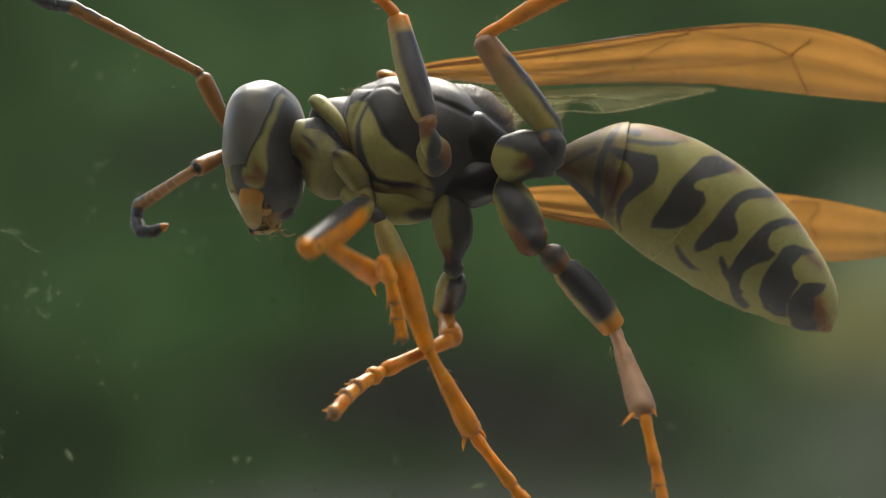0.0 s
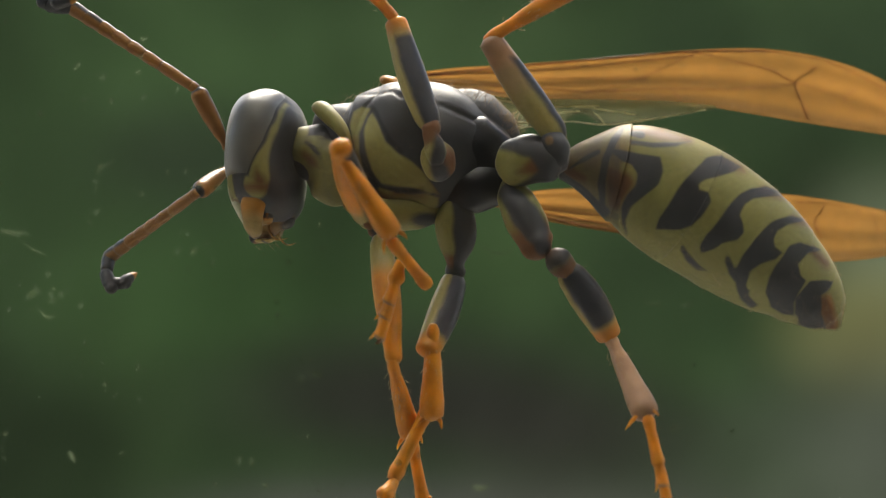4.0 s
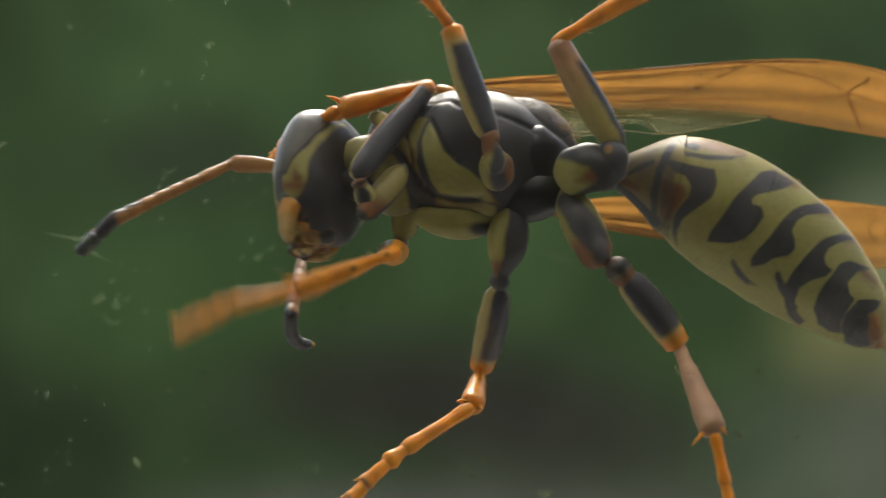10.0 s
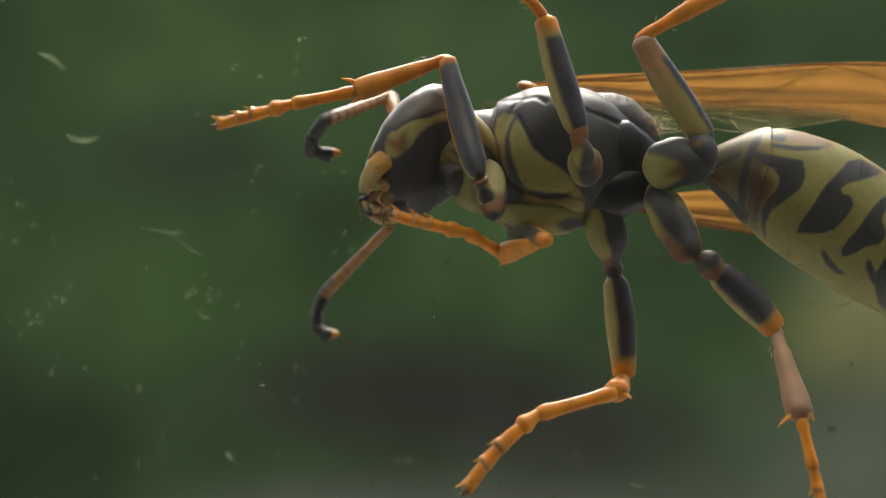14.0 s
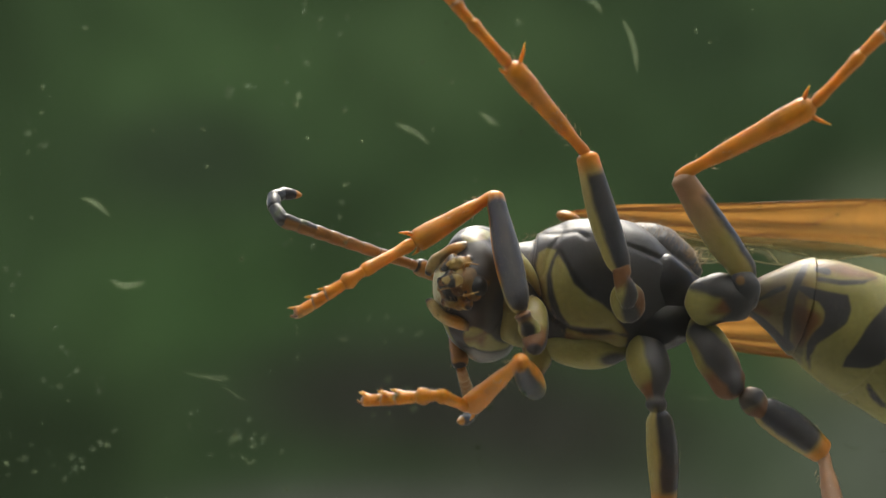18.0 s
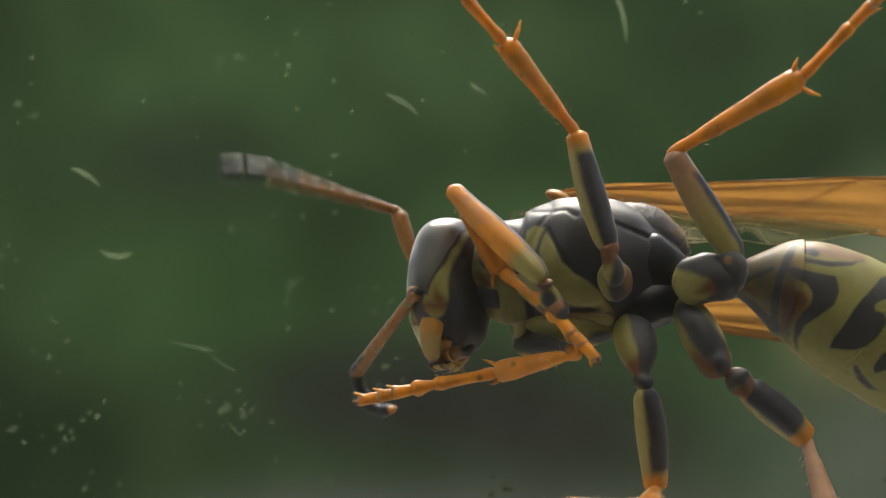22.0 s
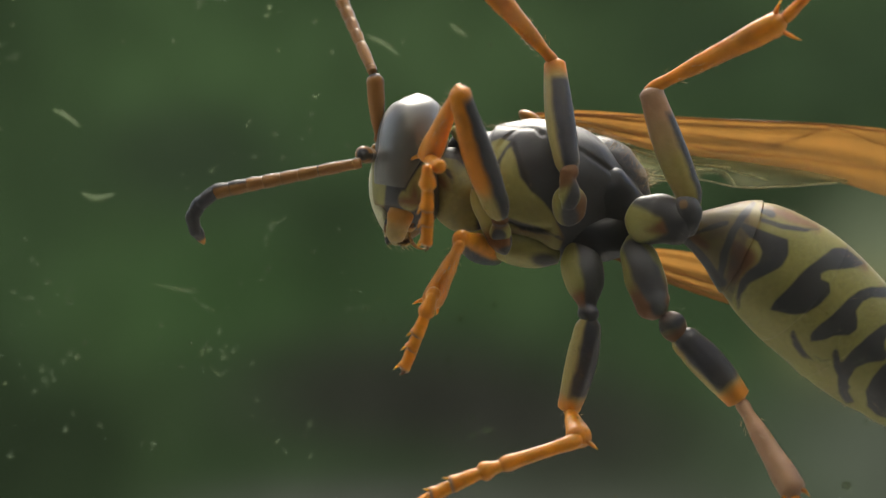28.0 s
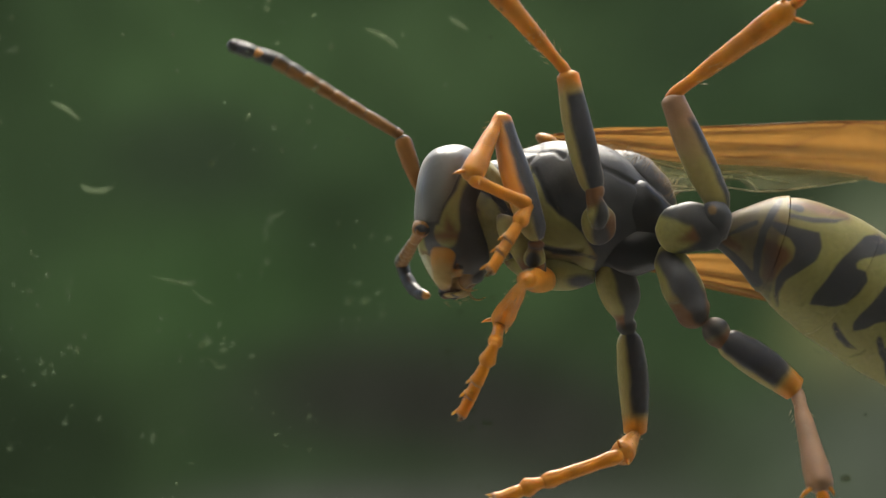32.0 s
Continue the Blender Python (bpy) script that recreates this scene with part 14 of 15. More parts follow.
    walk(antenna_far["bend"], [
        (0, bone(4.55, -0.00, 0.00, 4.29, -0.39, 0.51)), (1, bone(4.55, -0.00, -0.00, 4.35, -0.48, 0.45)),
        (2, bone(4.55, 0.00, 0.00, 4.44, -0.22, 0.65)), (3, bone(4.55, 0.00, 0.00, 4.57, -0.53, 0.58)),
        (5.5, bone(4.55, -0.00, -0.00, 4.29, -0.60, 0.44)), (6, bone(4.55, 0.00, 0.00, 4.25, -0.52, 0.47)),
        (6.5, bone(4.55, 0.00, 0.00, 4.24, -0.48, 0.35)), (7, bone(4.55, 0.00, 0.00, 4.59, -0.55, 0.56)),
        (7.25, bone(4.55, 0.00, 0.00, 4.99, -0.44, 0.32)), (7.5, bone(4.55, 0.00, -0.00, 5.28, -0.23, 0.01)),
        (8, bone(4.55, 0.00, 0.00, 5.31, -0.09, 0.03)), (8.5, bone(4.55, -0.00, 0.00, 4.94, -0.59, -0.01)),
        (8.625, bone(4.55, -0.00, 0.00, 4.74, -0.67, -0.01)), (8.688, bone(4.55, -0.00, 0.00, 4.64, -0.69, -0.01)),
        (8.75, bone(4.55, -0.00, 0.00, 4.53, -0.69, -0.01)), (8.812, bone(4.55, -0.00, 0.00, 4.42, -0.68, -0.01)),
        (8.875, bone(4.55, -0.00, 0.00, 4.32, -0.65, -0.01)), (9, bone(4.55, -0.00, 0.00, 4.14, -0.51, -0.01)),
        (9.4, bone(4.55, -0.00, -0.00, 4.18, -0.53, 0.06)), (9.7, bone(4.55, -0.00, -0.00, 3.86, 0.08, 0.03)),
        (10, bone(4.55, -0.00, 0.00, 4.36, 0.60, -0.03)), (10.075, bone(4.55, -0.00, 0.00, 4.41, 0.68, -0.01)),
        (10.15, bone(4.55, -0.00, 0.00, 4.47, 0.69, 0.01)), (10.3, bone(4.55, -0.00, 0.00, 4.60, 0.69, 0.04)),
        (10.45, bone(4.55, -0.00, 0.00, 4.71, 0.67, 0.08)), (10.6, bone(4.55, -0.00, 0.00, 4.82, 0.63, 0.11)),
        (11, bone(4.55, 0.00, 0.00, 5.18, 0.04, 0.38)), (11.5, bone(4.55, 0.00, 0.00, 5.18, 0.10, 0.27)),
        (12, bone(4.55, 0.00, -0.00, 5.14, -0.10, 0.06)), (12.5, bone(4.55, 0.00, -0.00, 4.90, -0.35, 0.43)),
        (13, bone(4.55, -0.00, 0.00, 4.65, -0.41, 0.55)), (13.5, bone(4.55, -0.00, 0.00, 4.93, -0.54, 0.36)),
        (14, bone(4.55, -0.00, -0.00, 5.05, -0.43, 0.30)), (14.5, bone(4.55, 0.00, -0.00, 4.97, -0.67, 0.09)),
        (16.5, bone(4.55, 0.00, 0.00, 5.07, -0.31, -0.03)), (17, bone(4.55, 0.00, 0.00, 5.12, -0.18, -0.03)),
        (17.25, bone(4.55, 0.00, 0.00, 4.98, -0.54, -0.06)), (17.375, bone(4.55, 0.00, 0.00, 4.84, -0.63, -0.06)),
        (17.438, bone(4.55, 0.00, 0.00, 4.76, -0.66, -0.06)), (17.5, bone(4.55, 0.00, 0.00, 4.67, -0.68, -0.06)),
        (17.625, bone(4.55, -0.00, 0.00, 4.50, -0.69, -0.06)), (17.688, bone(4.55, -0.00, 0.00, 4.42, -0.68, -0.06)),
        (17.75, bone(4.55, -0.00, 0.00, 4.33, -0.66, -0.05)), (18, bone(4.55, -0.00, 0.00, 4.08, -0.39, -0.02)),
        (19, bone(4.55, 0.00, 0.00, 4.06, -0.38, -0.12)), (19.5, bone(4.55, 0.00, 0.00, 4.48, -0.66, -0.20)),
        (19.75, bone(4.55, 0.00, 0.00, 4.72, -0.64, -0.19)), (20, bone(4.55, 0.00, 0.00, 4.93, -0.52, -0.16)),
        (21, bone(4.55, 0.00, 0.00, 4.82, -0.55, -0.24)), (21.25, bone(4.55, 0.00, 0.00, 4.65, -0.67, -0.16)),
        (21.312, bone(4.55, 0.00, 0.00, 4.61, -0.68, -0.13)), (21.375, bone(4.55, 0.00, 0.00, 4.56, -0.69, -0.10)),
        (21.5, bone(4.55, 0.00, 0.00, 4.47, -0.67, -0.04)), (21.75, bone(4.55, 0.00, -0.00, 4.72, -0.59, 0.32)),
        (22, bone(4.55, 0.00, -0.00, 4.89, -0.24, 0.54)), (22.5, bone(4.55, 0.00, 0.00, 5.19, 0.46, 0.15)),
        (22.75, bone(4.55, -0.00, 0.00, 5.17, 0.04, 0.32)), (23, bone(4.55, -0.00, 0.00, 5.01, -0.38, 0.41)),
        (23.5, bone(4.55, -0.00, 0.00, 4.61, -0.66, 0.06)), (23.75, bone(4.55, -0.00, 0.00, 4.86, -0.52, 0.34)),
        (24, bone(4.55, -0.00, 0.00, 5.00, -0.21, 0.50)), (24.5, bone(4.55, -0.00, 0.00, 4.86, -0.24, 0.59)),
        (25, bone(4.55, 0.00, -0.00, 4.76, -0.07, 0.67)), (25.5, bone(4.55, -0.00, 0.00, 4.20, -0.38, 0.37)),
        (26, bone(4.55, 0.00, 0.00, 4.12, -0.28, 0.36)), (26.2, bone(4.55, -0.00, -0.00, 4.67, -0.44, 0.51)),
        (26.5, bone(4.55, -0.00, 0.00, 4.31, -0.68, 0.31)), (27, bone(4.55, -0.00, 0.00, 4.58, -0.58, 0.38)),
        (27.5, bone(4.55, -0.00, 0.00, 4.85, -0.46, 0.43)), (28.5, bone(4.55, 0.00, 0.00, 5.18, 0.07, 0.25)),
        (29, bone(4.55, 0.00, 0.00, 5.18, 0.18, 0.35)), (29.25, bone(4.55, 0.00, -0.00, 4.96, -0.32, 0.46)),
        (29.5, bone(4.55, 0.00, -0.00, 4.47, -0.62, 0.27)), (30, bone(4.55, 0.00, -0.00, 4.77, -0.30, 0.57)),
        (30.25, bone(4.55, -0.00, -0.00, 4.52, -0.58, 0.37)), (30.375, bone(4.55, -0.00, -0.00, 4.39, -0.64, 0.20)),
        (30.5, bone(4.55, -0.00, -0.00, 4.29, -0.60, -0.00)), (30.75, bone(4.55, -0.00, -0.00, 4.41, -0.67, 0.14)),
        (31, bone(4.55, 0.00, 0.00, 4.57, -0.62, 0.26)), (32, bone(4.55, 0.00, -0.00, 4.29, -0.37, 0.42)),
    ])
    walk(antenna_far["club"], [
        (0, bone(4.29, -0.39, 0.51, 3.98, -0.53, 0.85)), (1, bone(4.35, -0.48, 0.45, 4.06, -0.70, 0.77)),
        (2, bone(4.44, -0.22, 0.65, 4.19, -0.30, 1.05)), (3, bone(4.57, -0.53, 0.58, 4.49, -0.67, 0.93)),
        (5.5, bone(4.29, -0.60, 0.44, 4.12, -0.77, 0.73)), (6, bone(4.25, -0.52, 0.47, 4.01, -0.66, 0.77)),
        (6.5, bone(4.24, -0.48, 0.35, 3.88, -0.70, 0.62)), (7, bone(4.59, -0.55, 0.56, 4.53, -0.71, 0.91)),
        (7.25, bone(4.94, -0.39, 0.28, 5.13, -0.67, 0.62)), (7.5, bone(5.28, -0.23, 0.01, 5.60, -0.45, 0.13)),
        (8, bone(5.31, -0.09, 0.03, 5.69, 0.00, 0.15)), (8.25, bone(5.13, -0.34, 0.01, 5.49, -0.60, 0.18)),
        (8.5, bone(4.94, -0.59, -0.01, 5.05, -1.03, 0.11)), (8.625, bone(4.74, -0.57, -0.01, 4.70, -1.04, 0.06)),
        (8.688, bone(4.64, -0.56, -0.01, 4.52, -1.02, 0.03)), (8.75, bone(4.54, -0.55, -0.01, 4.35, -0.99, 0.01)),
        (9, bone(4.14, -0.51, -0.01, 3.72, -0.79, -0.10)), (9.4, bone(4.18, -0.53, 0.06, 3.78, -0.85, 0.02)),
        (9.7, bone(4.27, 0.03, 0.01, 3.80, 0.14, 0.03)), (10, bone(4.36, 0.60, -0.03, 4.13, 1.07, 0.04)),
        (10.3, bone(4.59, 0.61, 0.04, 4.48, 1.07, 0.16)), (10.6, bone(4.82, 0.63, 0.11, 4.84, 1.08, 0.28)),
        (10.8, bone(5.00, 0.34, 0.24, 5.19, 0.61, 0.60)), (11, bone(5.18, 0.04, 0.38, 5.44, 0.00, 0.73)),
        (11.5, bone(5.18, 0.10, 0.27, 5.56, 0.00, 0.55)), (12, bone(5.14, -0.10, 0.06, 5.68, -0.20, 0.11)),
        (12.5, bone(4.90, -0.35, 0.43, 5.06, -0.57, 0.86)), (13, bone(4.65, -0.41, 0.55, 4.62, -0.56, 1.00)),
        (13.5, bone(4.93, -0.54, 0.36, 5.05, -0.77, 0.69)), (14, bone(5.05, -0.43, 0.30, 5.22, -0.70, 0.61)),
        (14.5, bone(4.97, -0.67, 0.09, 5.23, -0.90, 0.22)), (16.5, bone(5.07, -0.31, -0.03, 5.53, -0.59, 0.02)),
        (17, bone(5.12, -0.18, -0.03, 5.64, -0.35, -0.00)), (17.25, bone(4.86, -0.24, -0.03, 5.19, -0.59, -0.05)),
        (17.375, bone(4.73, -0.26, -0.03, 4.94, -0.69, -0.07)), (17.438, bone(4.67, -0.27, -0.03, 4.81, -0.73, -0.08)),
        (17.5, bone(4.60, -0.29, -0.03, 4.67, -0.76, -0.08)), (17.625, bone(4.47, -0.31, -0.03, 4.40, -0.78, -0.10)),
        (17.688, bone(4.41, -0.32, -0.03, 4.26, -0.78, -0.10)), (17.75, bone(4.34, -0.34, -0.03, 4.13, -0.76, -0.10)),
        (18, bone(4.08, -0.39, -0.02, 3.63, -0.68, -0.11)), (19, bone(4.06, -0.38, -0.12, 3.58, -0.59, -0.21)),
        (19.5, bone(4.50, -0.45, -0.14, 4.30, -0.88, -0.21)), (19.625, bone(4.61, -0.47, -0.14, 4.49, -0.93, -0.20)),
        (19.688, bone(4.66, -0.48, -0.14, 4.59, -0.95, -0.20)), (19.75, bone(4.72, -0.49, -0.15, 4.69, -0.97, -0.19)),
        (19.875, bone(4.83, -0.51, -0.15, 4.89, -0.98, -0.18)), (19.938, bone(4.88, -0.52, -0.15, 4.99, -0.98, -0.18)),
        (20, bone(4.93, -0.52, -0.16, 5.09, -1.00, -0.17)), (20.5, bone(4.88, -0.54, -0.20, 5.00, -1.00, -0.25)),
        (20.75, bone(4.85, -0.54, -0.22, 4.95, -1.01, -0.29)), (20.875, bone(4.83, -0.55, -0.23, 4.93, -1.01, -0.30)),
        (20.938, bone(4.83, -0.55, -0.24, 4.92, -1.01, -0.31)), (21, bone(4.82, -0.55, -0.24, 4.91, -1.04, -0.33)),
        (21.25, bone(4.65, -0.61, -0.14, 4.59, -1.09, -0.15)), (21.312, bone(4.60, -0.63, -0.12, 4.51, -1.10, -0.10)),
        (21.375, bone(4.56, -0.64, -0.09, 4.43, -1.10, -0.05)), (21.5, bone(4.47, -0.67, -0.04, 4.27, -1.11, 0.04)),
        (21.75, bone(4.68, -0.46, 0.25, 4.60, -0.81, 0.56)), (22, bone(4.89, -0.24, 0.54, 4.96, -0.40, 1.00)),
        (22.5, bone(5.19, 0.46, 0.15, 5.46, 0.62, 0.34)), (22.75, bone(5.10, 0.04, 0.28, 5.38, -0.06, 0.66)),
        (23, bone(5.01, -0.38, 0.41, 5.12, -0.68, 0.73)), (23.5, bone(4.61, -0.66, 0.06, 4.51, -1.13, 0.20)),
        (24, bone(5.00, -0.21, 0.50, 5.13, -0.38, 0.91)), (24.5, bone(4.86, -0.24, 0.59, 4.88, -0.41, 1.02)),
        (25, bone(4.76, -0.07, 0.67, 4.71, -0.16, 1.13)), (25.5, bone(4.20, -0.38, 0.37, 3.81, -0.57, 0.67)),
        (26, bone(4.12, -0.28, 0.36, 3.73, -0.40, 0.70)), (26.2, bone(4.67, -0.44, 0.51, 4.57, -0.71, 0.91)),
        (26.5, bone(4.31, -0.68, 0.31, 4.21, -0.93, 0.59)), (27.5, bone(4.75, -0.30, 0.28, 4.92, -0.40, 0.72)),
        (28.5, bone(5.18, 0.07, 0.25, 5.53, 0.19, 0.58)), (29, bone(5.18, 0.18, 0.35, 5.42, 0.29, 0.69)),
        (29.25, bone(4.82, -0.22, 0.31, 4.86, -0.39, 0.76)), (29.5, bone(4.47, -0.62, 0.27, 4.28, -0.97, 0.56)),
        (30, bone(4.77, -0.30, 0.57, 4.79, -0.42, 1.04)), (30.25, bone(4.53, -0.45, 0.28, 4.36, -0.74, 0.62)),
        (30.5, bone(4.29, -0.60, -0.00, 3.98, -0.99, 0.11)), (31, bone(4.57, -0.62, 0.26, 4.41, -1.03, 0.50)),
        (32, bone(4.29, -0.37, 0.42, 3.97, -0.62, 0.78)),
    ])
    walk(antenna_far["hook"], [
        (0, bone(3.98, -0.53, 0.85, 3.62, -0.40, 1.02)), (1, bone(4.06, -0.70, 0.77, 3.68, -0.64, 0.97)),
        (2, bone(4.19, -0.30, 1.05, 3.80, -0.25, 1.20)), (3, bone(4.49, -0.67, 0.93, 4.32, -0.44, 1.05)),
        (5.5, bone(4.12, -0.77, 0.73, 4.04, -0.52, 0.87)), (6, bone(4.01, -0.66, 0.77, 3.82, -0.41, 0.90)),
        (6.5, bone(3.88, -0.70, 0.62, 3.48, -0.66, 0.80)), (7, bone(4.53, -0.71, 0.91, 4.37, -0.48, 1.04)),
        (7.25, bone(5.07, -0.58, 0.52, 4.83, -0.57, 0.86)), (7.5, bone(5.60, -0.45, 0.13, 5.51, -0.67, 0.37)),
        (7.75, bone(5.65, -0.23, 0.14, 5.55, -0.19, 0.55)), (8, bone(5.69, 0.00, 0.15, 5.68, 0.26, 0.36)),
        (8.25, bone(5.37, -0.52, 0.13, 5.22, -0.55, 0.52)), (8.5, bone(5.05, -1.03, 0.11, 4.89, -1.33, 0.34)),
        (8.75, bone(4.38, -0.91, 0.00, 4.03, -1.13, 0.05)), (9, bone(3.72, -0.79, -0.10, 3.30, -0.84, -0.26)),
        (9.4, bone(3.78, -0.85, 0.02, 3.36, -0.97, -0.13)), (9.7, bone(3.95, 0.11, 0.03, 3.55, 0.24, 0.04)),
        (10, bone(4.13, 1.07, 0.04, 3.85, 1.41, 0.22)), (10.6, bone(4.84, 1.08, 0.28, 4.61, 1.33, 0.52)),
        (11, bone(5.44, 0.00, 0.73, 5.32, -0.13, 1.06)), (11.5, bone(5.56, 0.00, 0.55, 5.68, -0.29, 0.82)),
        (12, bone(5.68, -0.20, 0.11, 6.17, -0.29, 0.17)), (12.25, bone(5.37, -0.38, 0.49, 5.64, -0.48, 0.79)),
        (12.5, bone(5.06, -0.57, 0.86, 5.01, -0.65, 1.31)), (13, bone(4.62, -0.56, 1.00, 4.44, -0.44, 1.37)),
        (13.5, bone(5.05, -0.77, 0.69, 4.90, -0.69, 1.01)), (14, bone(5.22, -0.70, 0.61, 5.07, -0.81, 0.95)),
        (14.25, bone(5.22, -0.80, 0.42, 5.17, -0.72, 0.83)), (14.5, bone(5.23, -0.90, 0.22, 5.32, -0.69, 0.40)),
        (15.5, bone(5.38, -0.75, 0.12, 5.74, -0.77, 0.35)), (16.5, bone(5.53, -0.59, 0.02, 5.94, -0.84, 0.15)),
        (17, bone(5.64, -0.35, -0.00, 6.11, -0.50, 0.07)), (17.25, bone(5.14, -0.43, -0.03, 5.42, -0.74, -0.03)),
        (17.375, bone(4.89, -0.47, -0.04, 5.06, -0.86, -0.08)), (17.438, bone(4.76, -0.50, -0.05, 4.87, -0.90, -0.11)),
        (17.5, bone(4.64, -0.52, -0.05, 4.68, -0.93, -0.13)), (17.562, bone(4.51, -0.54, -0.06, 4.49, -0.95, -0.15)),
        (17.625, bone(4.38, -0.56, -0.07, 4.29, -0.96, -0.17)), (17.75, bone(4.13, -0.60, -0.08, 3.92, -0.94, -0.20)),
        (18, bone(3.63, -0.68, -0.11, 3.20, -0.88, -0.24)), (19, bone(3.58, -0.59, -0.21, 3.11, -0.61, -0.28)),
        (19.5, bone(4.34, -0.79, -0.19, 4.02, -1.06, -0.16)), (20, bone(5.09, -1.00, -0.17, 5.03, -1.42, -0.06)),
        (21, bone(4.91, -1.04, -0.33, 4.82, -1.48, -0.25)), (21.5, bone(4.27, -1.11, 0.04, 3.95, -1.32, 0.24)),
        (22, bone(4.96, -0.40, 1.00, 4.75, -0.48, 1.37)), (22.5, bone(5.46, 0.62, 0.34, 5.34, 0.50, 0.57)),
        (23, bone(5.12, -0.68, 0.73, 4.89, -0.90, 0.96)), (23.5, bone(4.51, -1.13, 0.20, 4.26, -1.43, 0.42)),
        (24, bone(5.13, -0.38, 0.91, 4.94, -0.54, 1.24)), (24.5, bone(4.88, -0.41, 1.02, 4.60, -0.53, 1.29)),
        (25, bone(4.71, -0.16, 1.13, 4.40, -0.25, 1.36)), (25.5, bone(3.81, -0.57, 0.67, 3.40, -0.58, 0.90)),
        (26, bone(3.73, -0.40, 0.70, 3.39, -0.35, 1.04)), (26.2, bone(4.57, -0.71, 0.91, 4.27, -0.79, 1.20)),
        (26.5, bone(4.21, -0.93, 0.59, 4.24, -0.74, 0.84)), (28.5, bone(5.53, 0.19, 0.58, 5.59, 0.34, 0.98)),
        (29, bone(5.42, 0.29, 0.69, 5.27, 0.33, 1.02)), (29.5, bone(4.28, -0.97, 0.56, 3.98, -1.05, 0.87)),
        (30, bone(4.79, -0.42, 1.04, 4.58, -0.39, 1.43)), (30.5, bone(3.98, -0.99, 0.11, 3.63, -1.19, 0.33)),
        (31, bone(4.41, -1.03, 0.50, 4.08, -1.22, 0.72)), (32, bone(3.97, -0.62, 0.78, 3.60, -0.74, 1.06)),
    ])
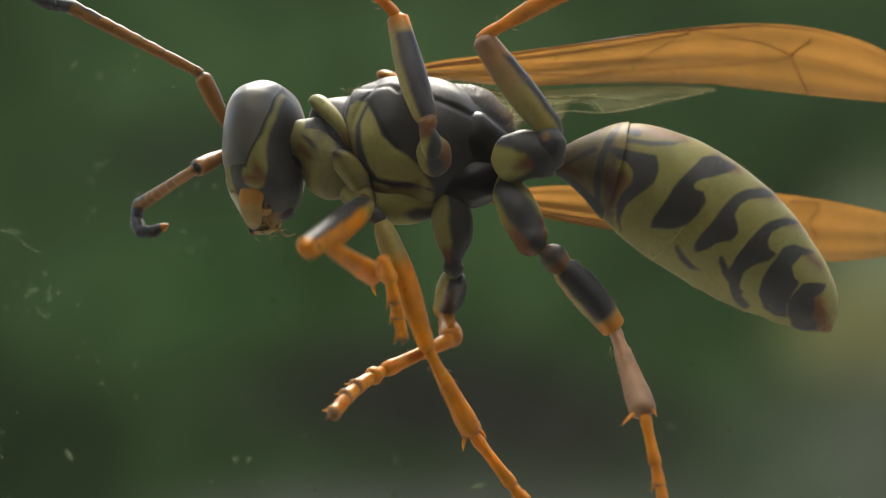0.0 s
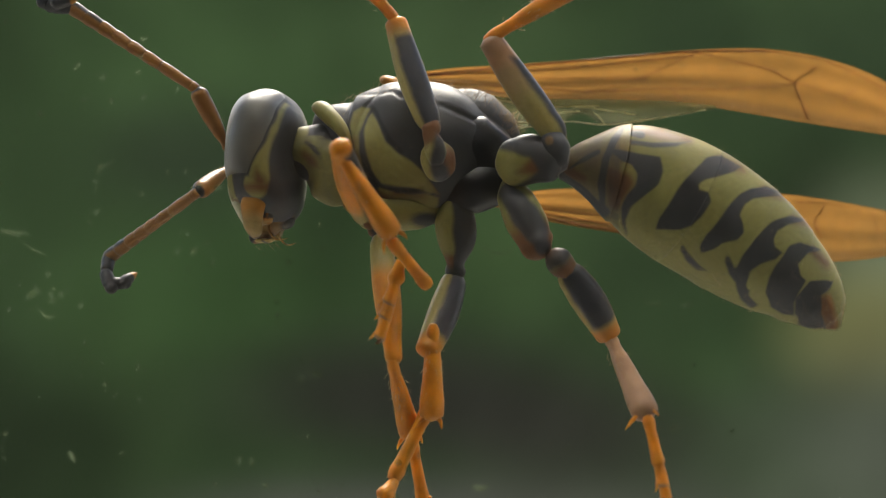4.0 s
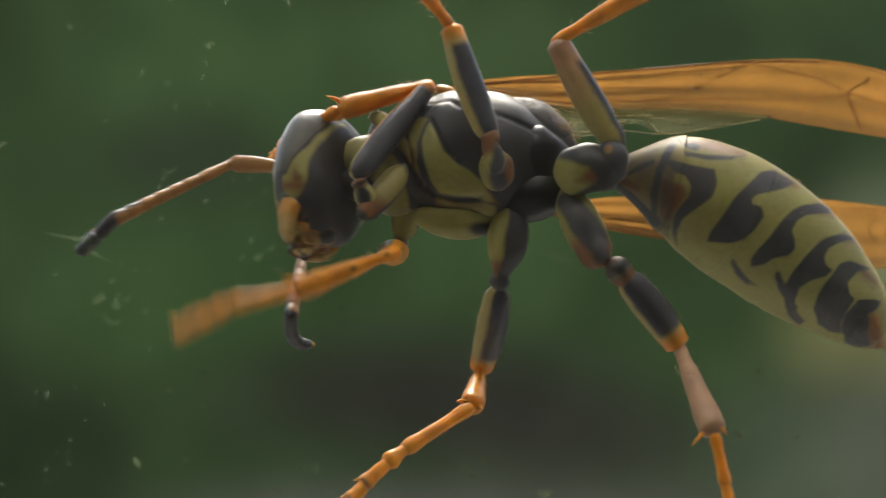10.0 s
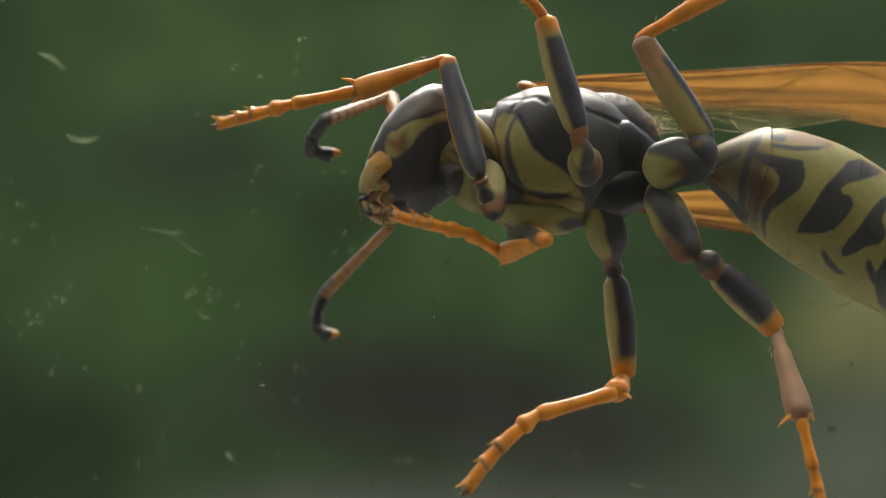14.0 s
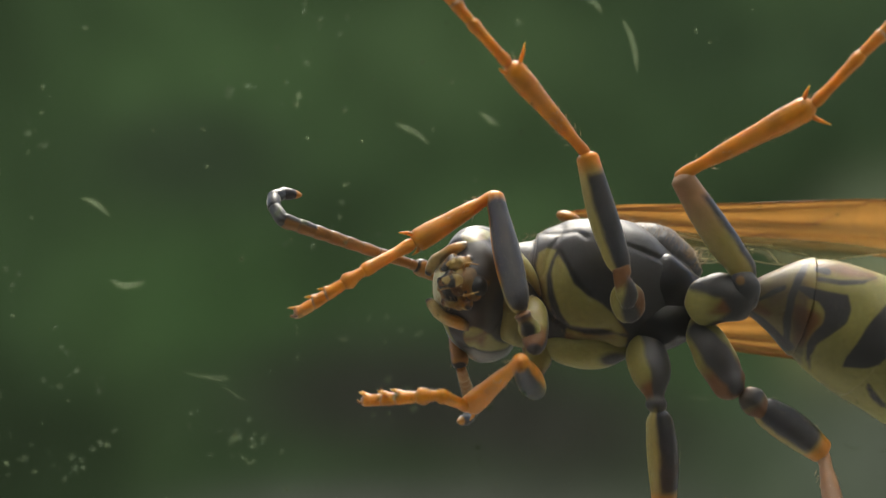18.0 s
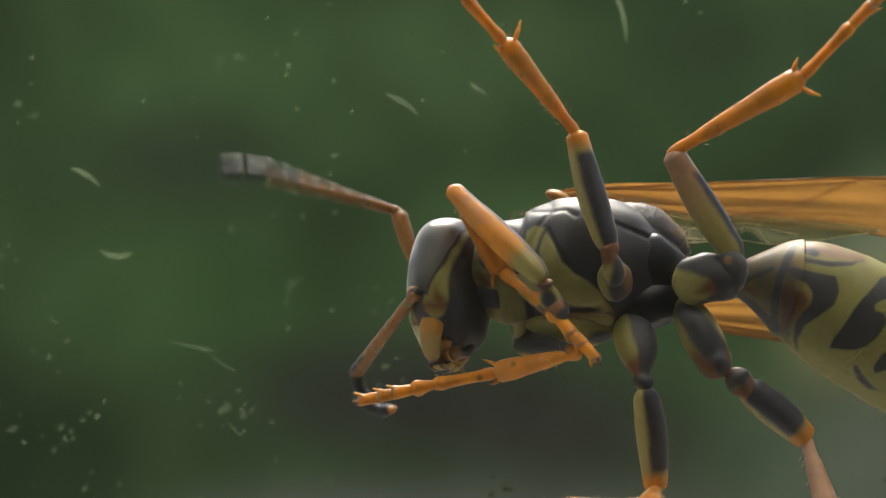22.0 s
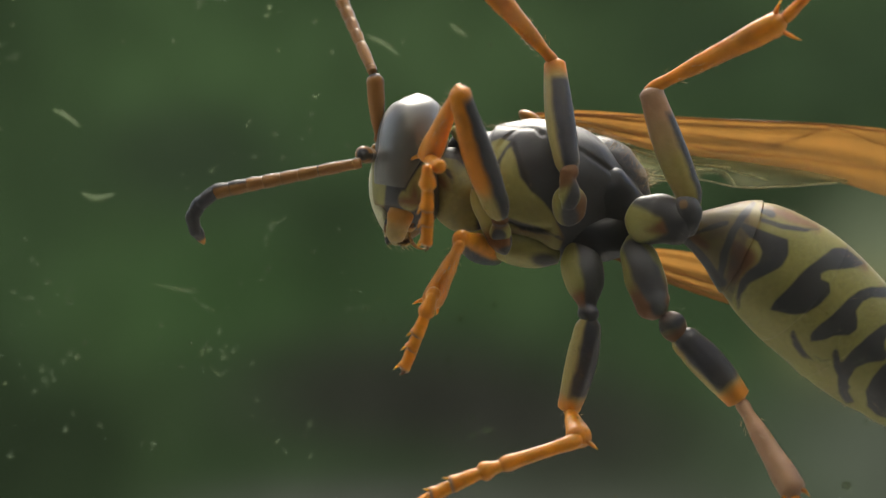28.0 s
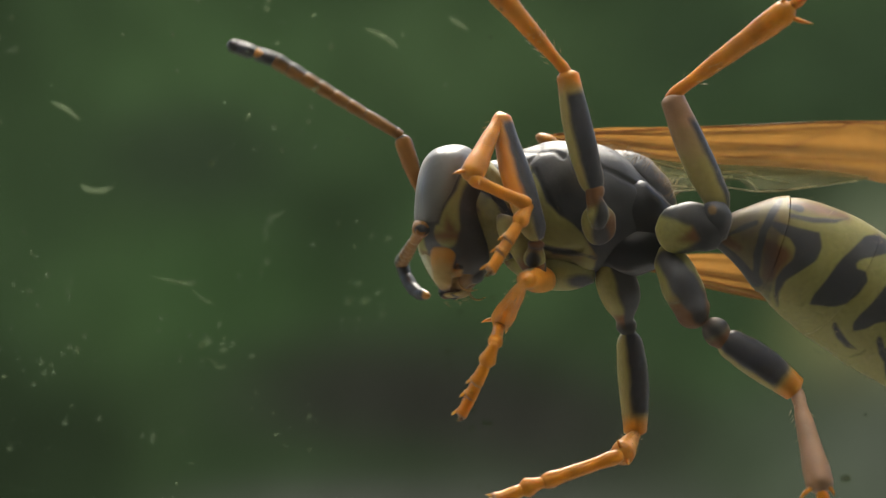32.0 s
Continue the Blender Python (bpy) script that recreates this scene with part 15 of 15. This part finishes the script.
    walk(antenna_far["tip"], [
        (0, bone(3.62, -0.40, 1.02, 3.21, -0.01, 1.03)), (1, bone(3.68, -0.64, 0.97, 3.23, -0.32, 1.05)),
        (2, bone(3.80, -0.25, 1.20, 3.27, -0.06, 1.09)), (3, bone(4.32, -0.44, 1.05, 4.06, 0.17, 0.93)),
        (3.625, bone(4.25, -0.46, 1.00, 4.08, 0.08, 0.93)), (3.938, bone(4.22, -0.47, 0.98, 4.08, 0.08, 0.92)),
        (4.016, bone(4.21, -0.47, 0.98, 4.08, 0.08, 0.91)), (4.094, bone(4.20, -0.47, 0.97, 4.08, 0.08, 0.91)),
        (4.25, bone(4.18, -0.48, 0.96, 4.08, 0.08, 0.91)), (5.5, bone(4.04, -0.52, 0.87, 4.06, 0.17, 0.86)),
        (6, bone(3.82, -0.41, 0.90, 3.70, 0.24, 0.87)), (6.062, bone(3.78, -0.44, 0.89, 3.63, 0.11, 0.87)),
        (6.125, bone(3.74, -0.47, 0.88, 3.54, 0.06, 0.87)), (6.25, bone(3.65, -0.53, 0.85, 3.36, -0.05, 0.88)),
        (6.5, bone(3.48, -0.66, 0.80, 3.04, -0.36, 0.89)), (7, bone(4.37, -0.48, 1.04, 4.11, 0.14, 0.96)),
        (7.25, bone(4.94, -0.57, 0.70, 4.46, -0.32, 0.88)), (7.5, bone(5.51, -0.67, 0.37, 5.00, -0.88, 0.72)),
        (8, bone(5.68, 0.26, 0.36, 5.29, 0.68, 0.67)), (8.5, bone(4.89, -1.33, 0.34, 4.45, -1.48, 0.69)),
        (8.75, bone(4.09, -1.09, 0.04, 3.53, -1.07, 0.11)), (9, bone(3.30, -0.84, -0.26, 2.87, -0.67, -0.50)),
        (9.4, bone(3.36, -0.97, -0.13, 2.92, -0.89, -0.39)), (9.7, bone(3.60, 0.22, 0.04, 3.08, 0.43, 0.06)),
        (10, bone(3.85, 1.41, 0.22, 3.52, 1.63, 0.50)), (10.6, bone(4.61, 1.33, 0.52, 4.13, 1.40, 0.82)),
        (11, bone(5.32, -0.13, 1.06, 4.83, -0.36, 1.36)), (11.5, bone(5.68, -0.29, 0.82, 5.55, -0.77, 1.10)),
        (11.75, bone(5.92, -0.29, 0.50, 6.17, -0.73, 0.76)), (12, bone(6.17, -0.29, 0.17, 6.61, -0.37, 0.23)),
        (12.25, bone(5.59, -0.47, 0.74, 5.79, -0.49, 1.27)), (12.5, bone(5.01, -0.65, 1.31, 4.76, -0.59, 1.77)),
        (13, bone(4.44, -0.44, 1.37, 4.13, -0.07, 1.66)), (13.5, bone(4.90, -0.69, 1.01, 4.49, -0.31, 1.31)),
        (14, bone(5.07, -0.81, 0.95, 4.58, -0.75, 1.31)), (14.25, bone(5.19, -0.75, 0.68, 4.90, -0.37, 0.99)),
        (14.5, bone(5.32, -0.69, 0.40, 5.24, -0.04, 0.63)), (15.5, bone(5.63, -0.77, 0.28, 5.86, -0.40, 0.65)),
        (16, bone(5.78, -0.80, 0.22, 6.17, -0.70, 0.62)), (16.5, bone(5.94, -0.84, 0.15, 6.29, -1.05, 0.38)),
        (17, bone(6.11, -0.50, 0.07, 6.53, -0.64, 0.20)), (17.25, bone(5.38, -0.60, -0.01, 5.69, -1.08, -0.03)),
        (17.375, bone(5.02, -0.64, -0.05, 5.19, -1.18, -0.14)), (17.5, bone(4.66, -0.69, -0.09, 4.67, -1.23, -0.25)),
        (17.75, bone(3.93, -0.78, -0.17, 3.66, -1.22, -0.41)), (18, bone(3.20, -0.88, -0.24, 2.79, -0.98, -0.44)),
        (19, bone(3.11, -0.61, -0.28, 2.65, -0.46, -0.33)), (19.5, bone(4.07, -1.02, -0.17, 3.54, -1.17, -0.02)),
        (20, bone(5.03, -1.42, -0.06, 4.73, -1.79, 0.20)), (21, bone(4.82, -1.48, -0.25, 4.56, -1.87, -0.02)),
        (21.5, bone(3.95, -1.32, 0.24, 3.50, -1.30, 0.56)), (22, bone(4.75, -0.48, 1.37, 4.28, -0.50, 1.66)),
        (22.5, bone(5.34, 0.50, 0.57, 4.84, 0.09, 0.83)), (23, bone(4.89, -0.90, 0.96, 4.32, -1.04, 1.09)),
        (23.5, bone(4.26, -1.43, 0.42, 3.84, -1.54, 0.73)), (24, bone(4.94, -0.54, 1.24, 4.43, -0.66, 1.49)),
        (24.5, bone(4.60, -0.53, 1.29, 4.03, -0.59, 1.40)), (25, bone(4.40, -0.25, 1.36, 3.82, -0.35, 1.38)),
        (25.5, bone(3.40, -0.58, 0.90, 2.96, -0.41, 1.06)), (26, bone(3.39, -0.35, 1.04, 3.09, -0.13, 1.36)),
        (26.2, bone(4.27, -0.79, 1.20, 3.76, -0.69, 1.39)), (26.35, bone(4.25, -0.76, 1.02, 4.03, -0.31, 1.28)),
        (26.425, bone(4.24, -0.75, 0.93, 4.21, -0.23, 1.16)), (26.5, bone(4.24, -0.74, 0.84, 4.39, -0.12, 1.05)),
        (27.5, bone(4.91, -0.20, 0.91, 4.89, 0.23, 1.28)), (28.5, bone(5.59, 0.34, 0.98, 5.38, 0.52, 1.46)),
        (29, bone(5.27, 0.33, 1.02, 4.73, 0.29, 1.34)), (29.5, bone(3.98, -1.05, 0.87, 3.58, -0.86, 1.20)),
        (30, bone(4.58, -0.39, 1.43, 4.17, -0.18, 1.72)), (30.5, bone(3.63, -1.19, 0.33, 3.23, -1.18, 0.67)),
        (31, bone(4.08, -1.22, 0.72, 3.58, -1.20, 0.93)), (32, bone(3.60, -0.74, 1.06, 3.17, -0.74, 1.27)),
    ])


motions()
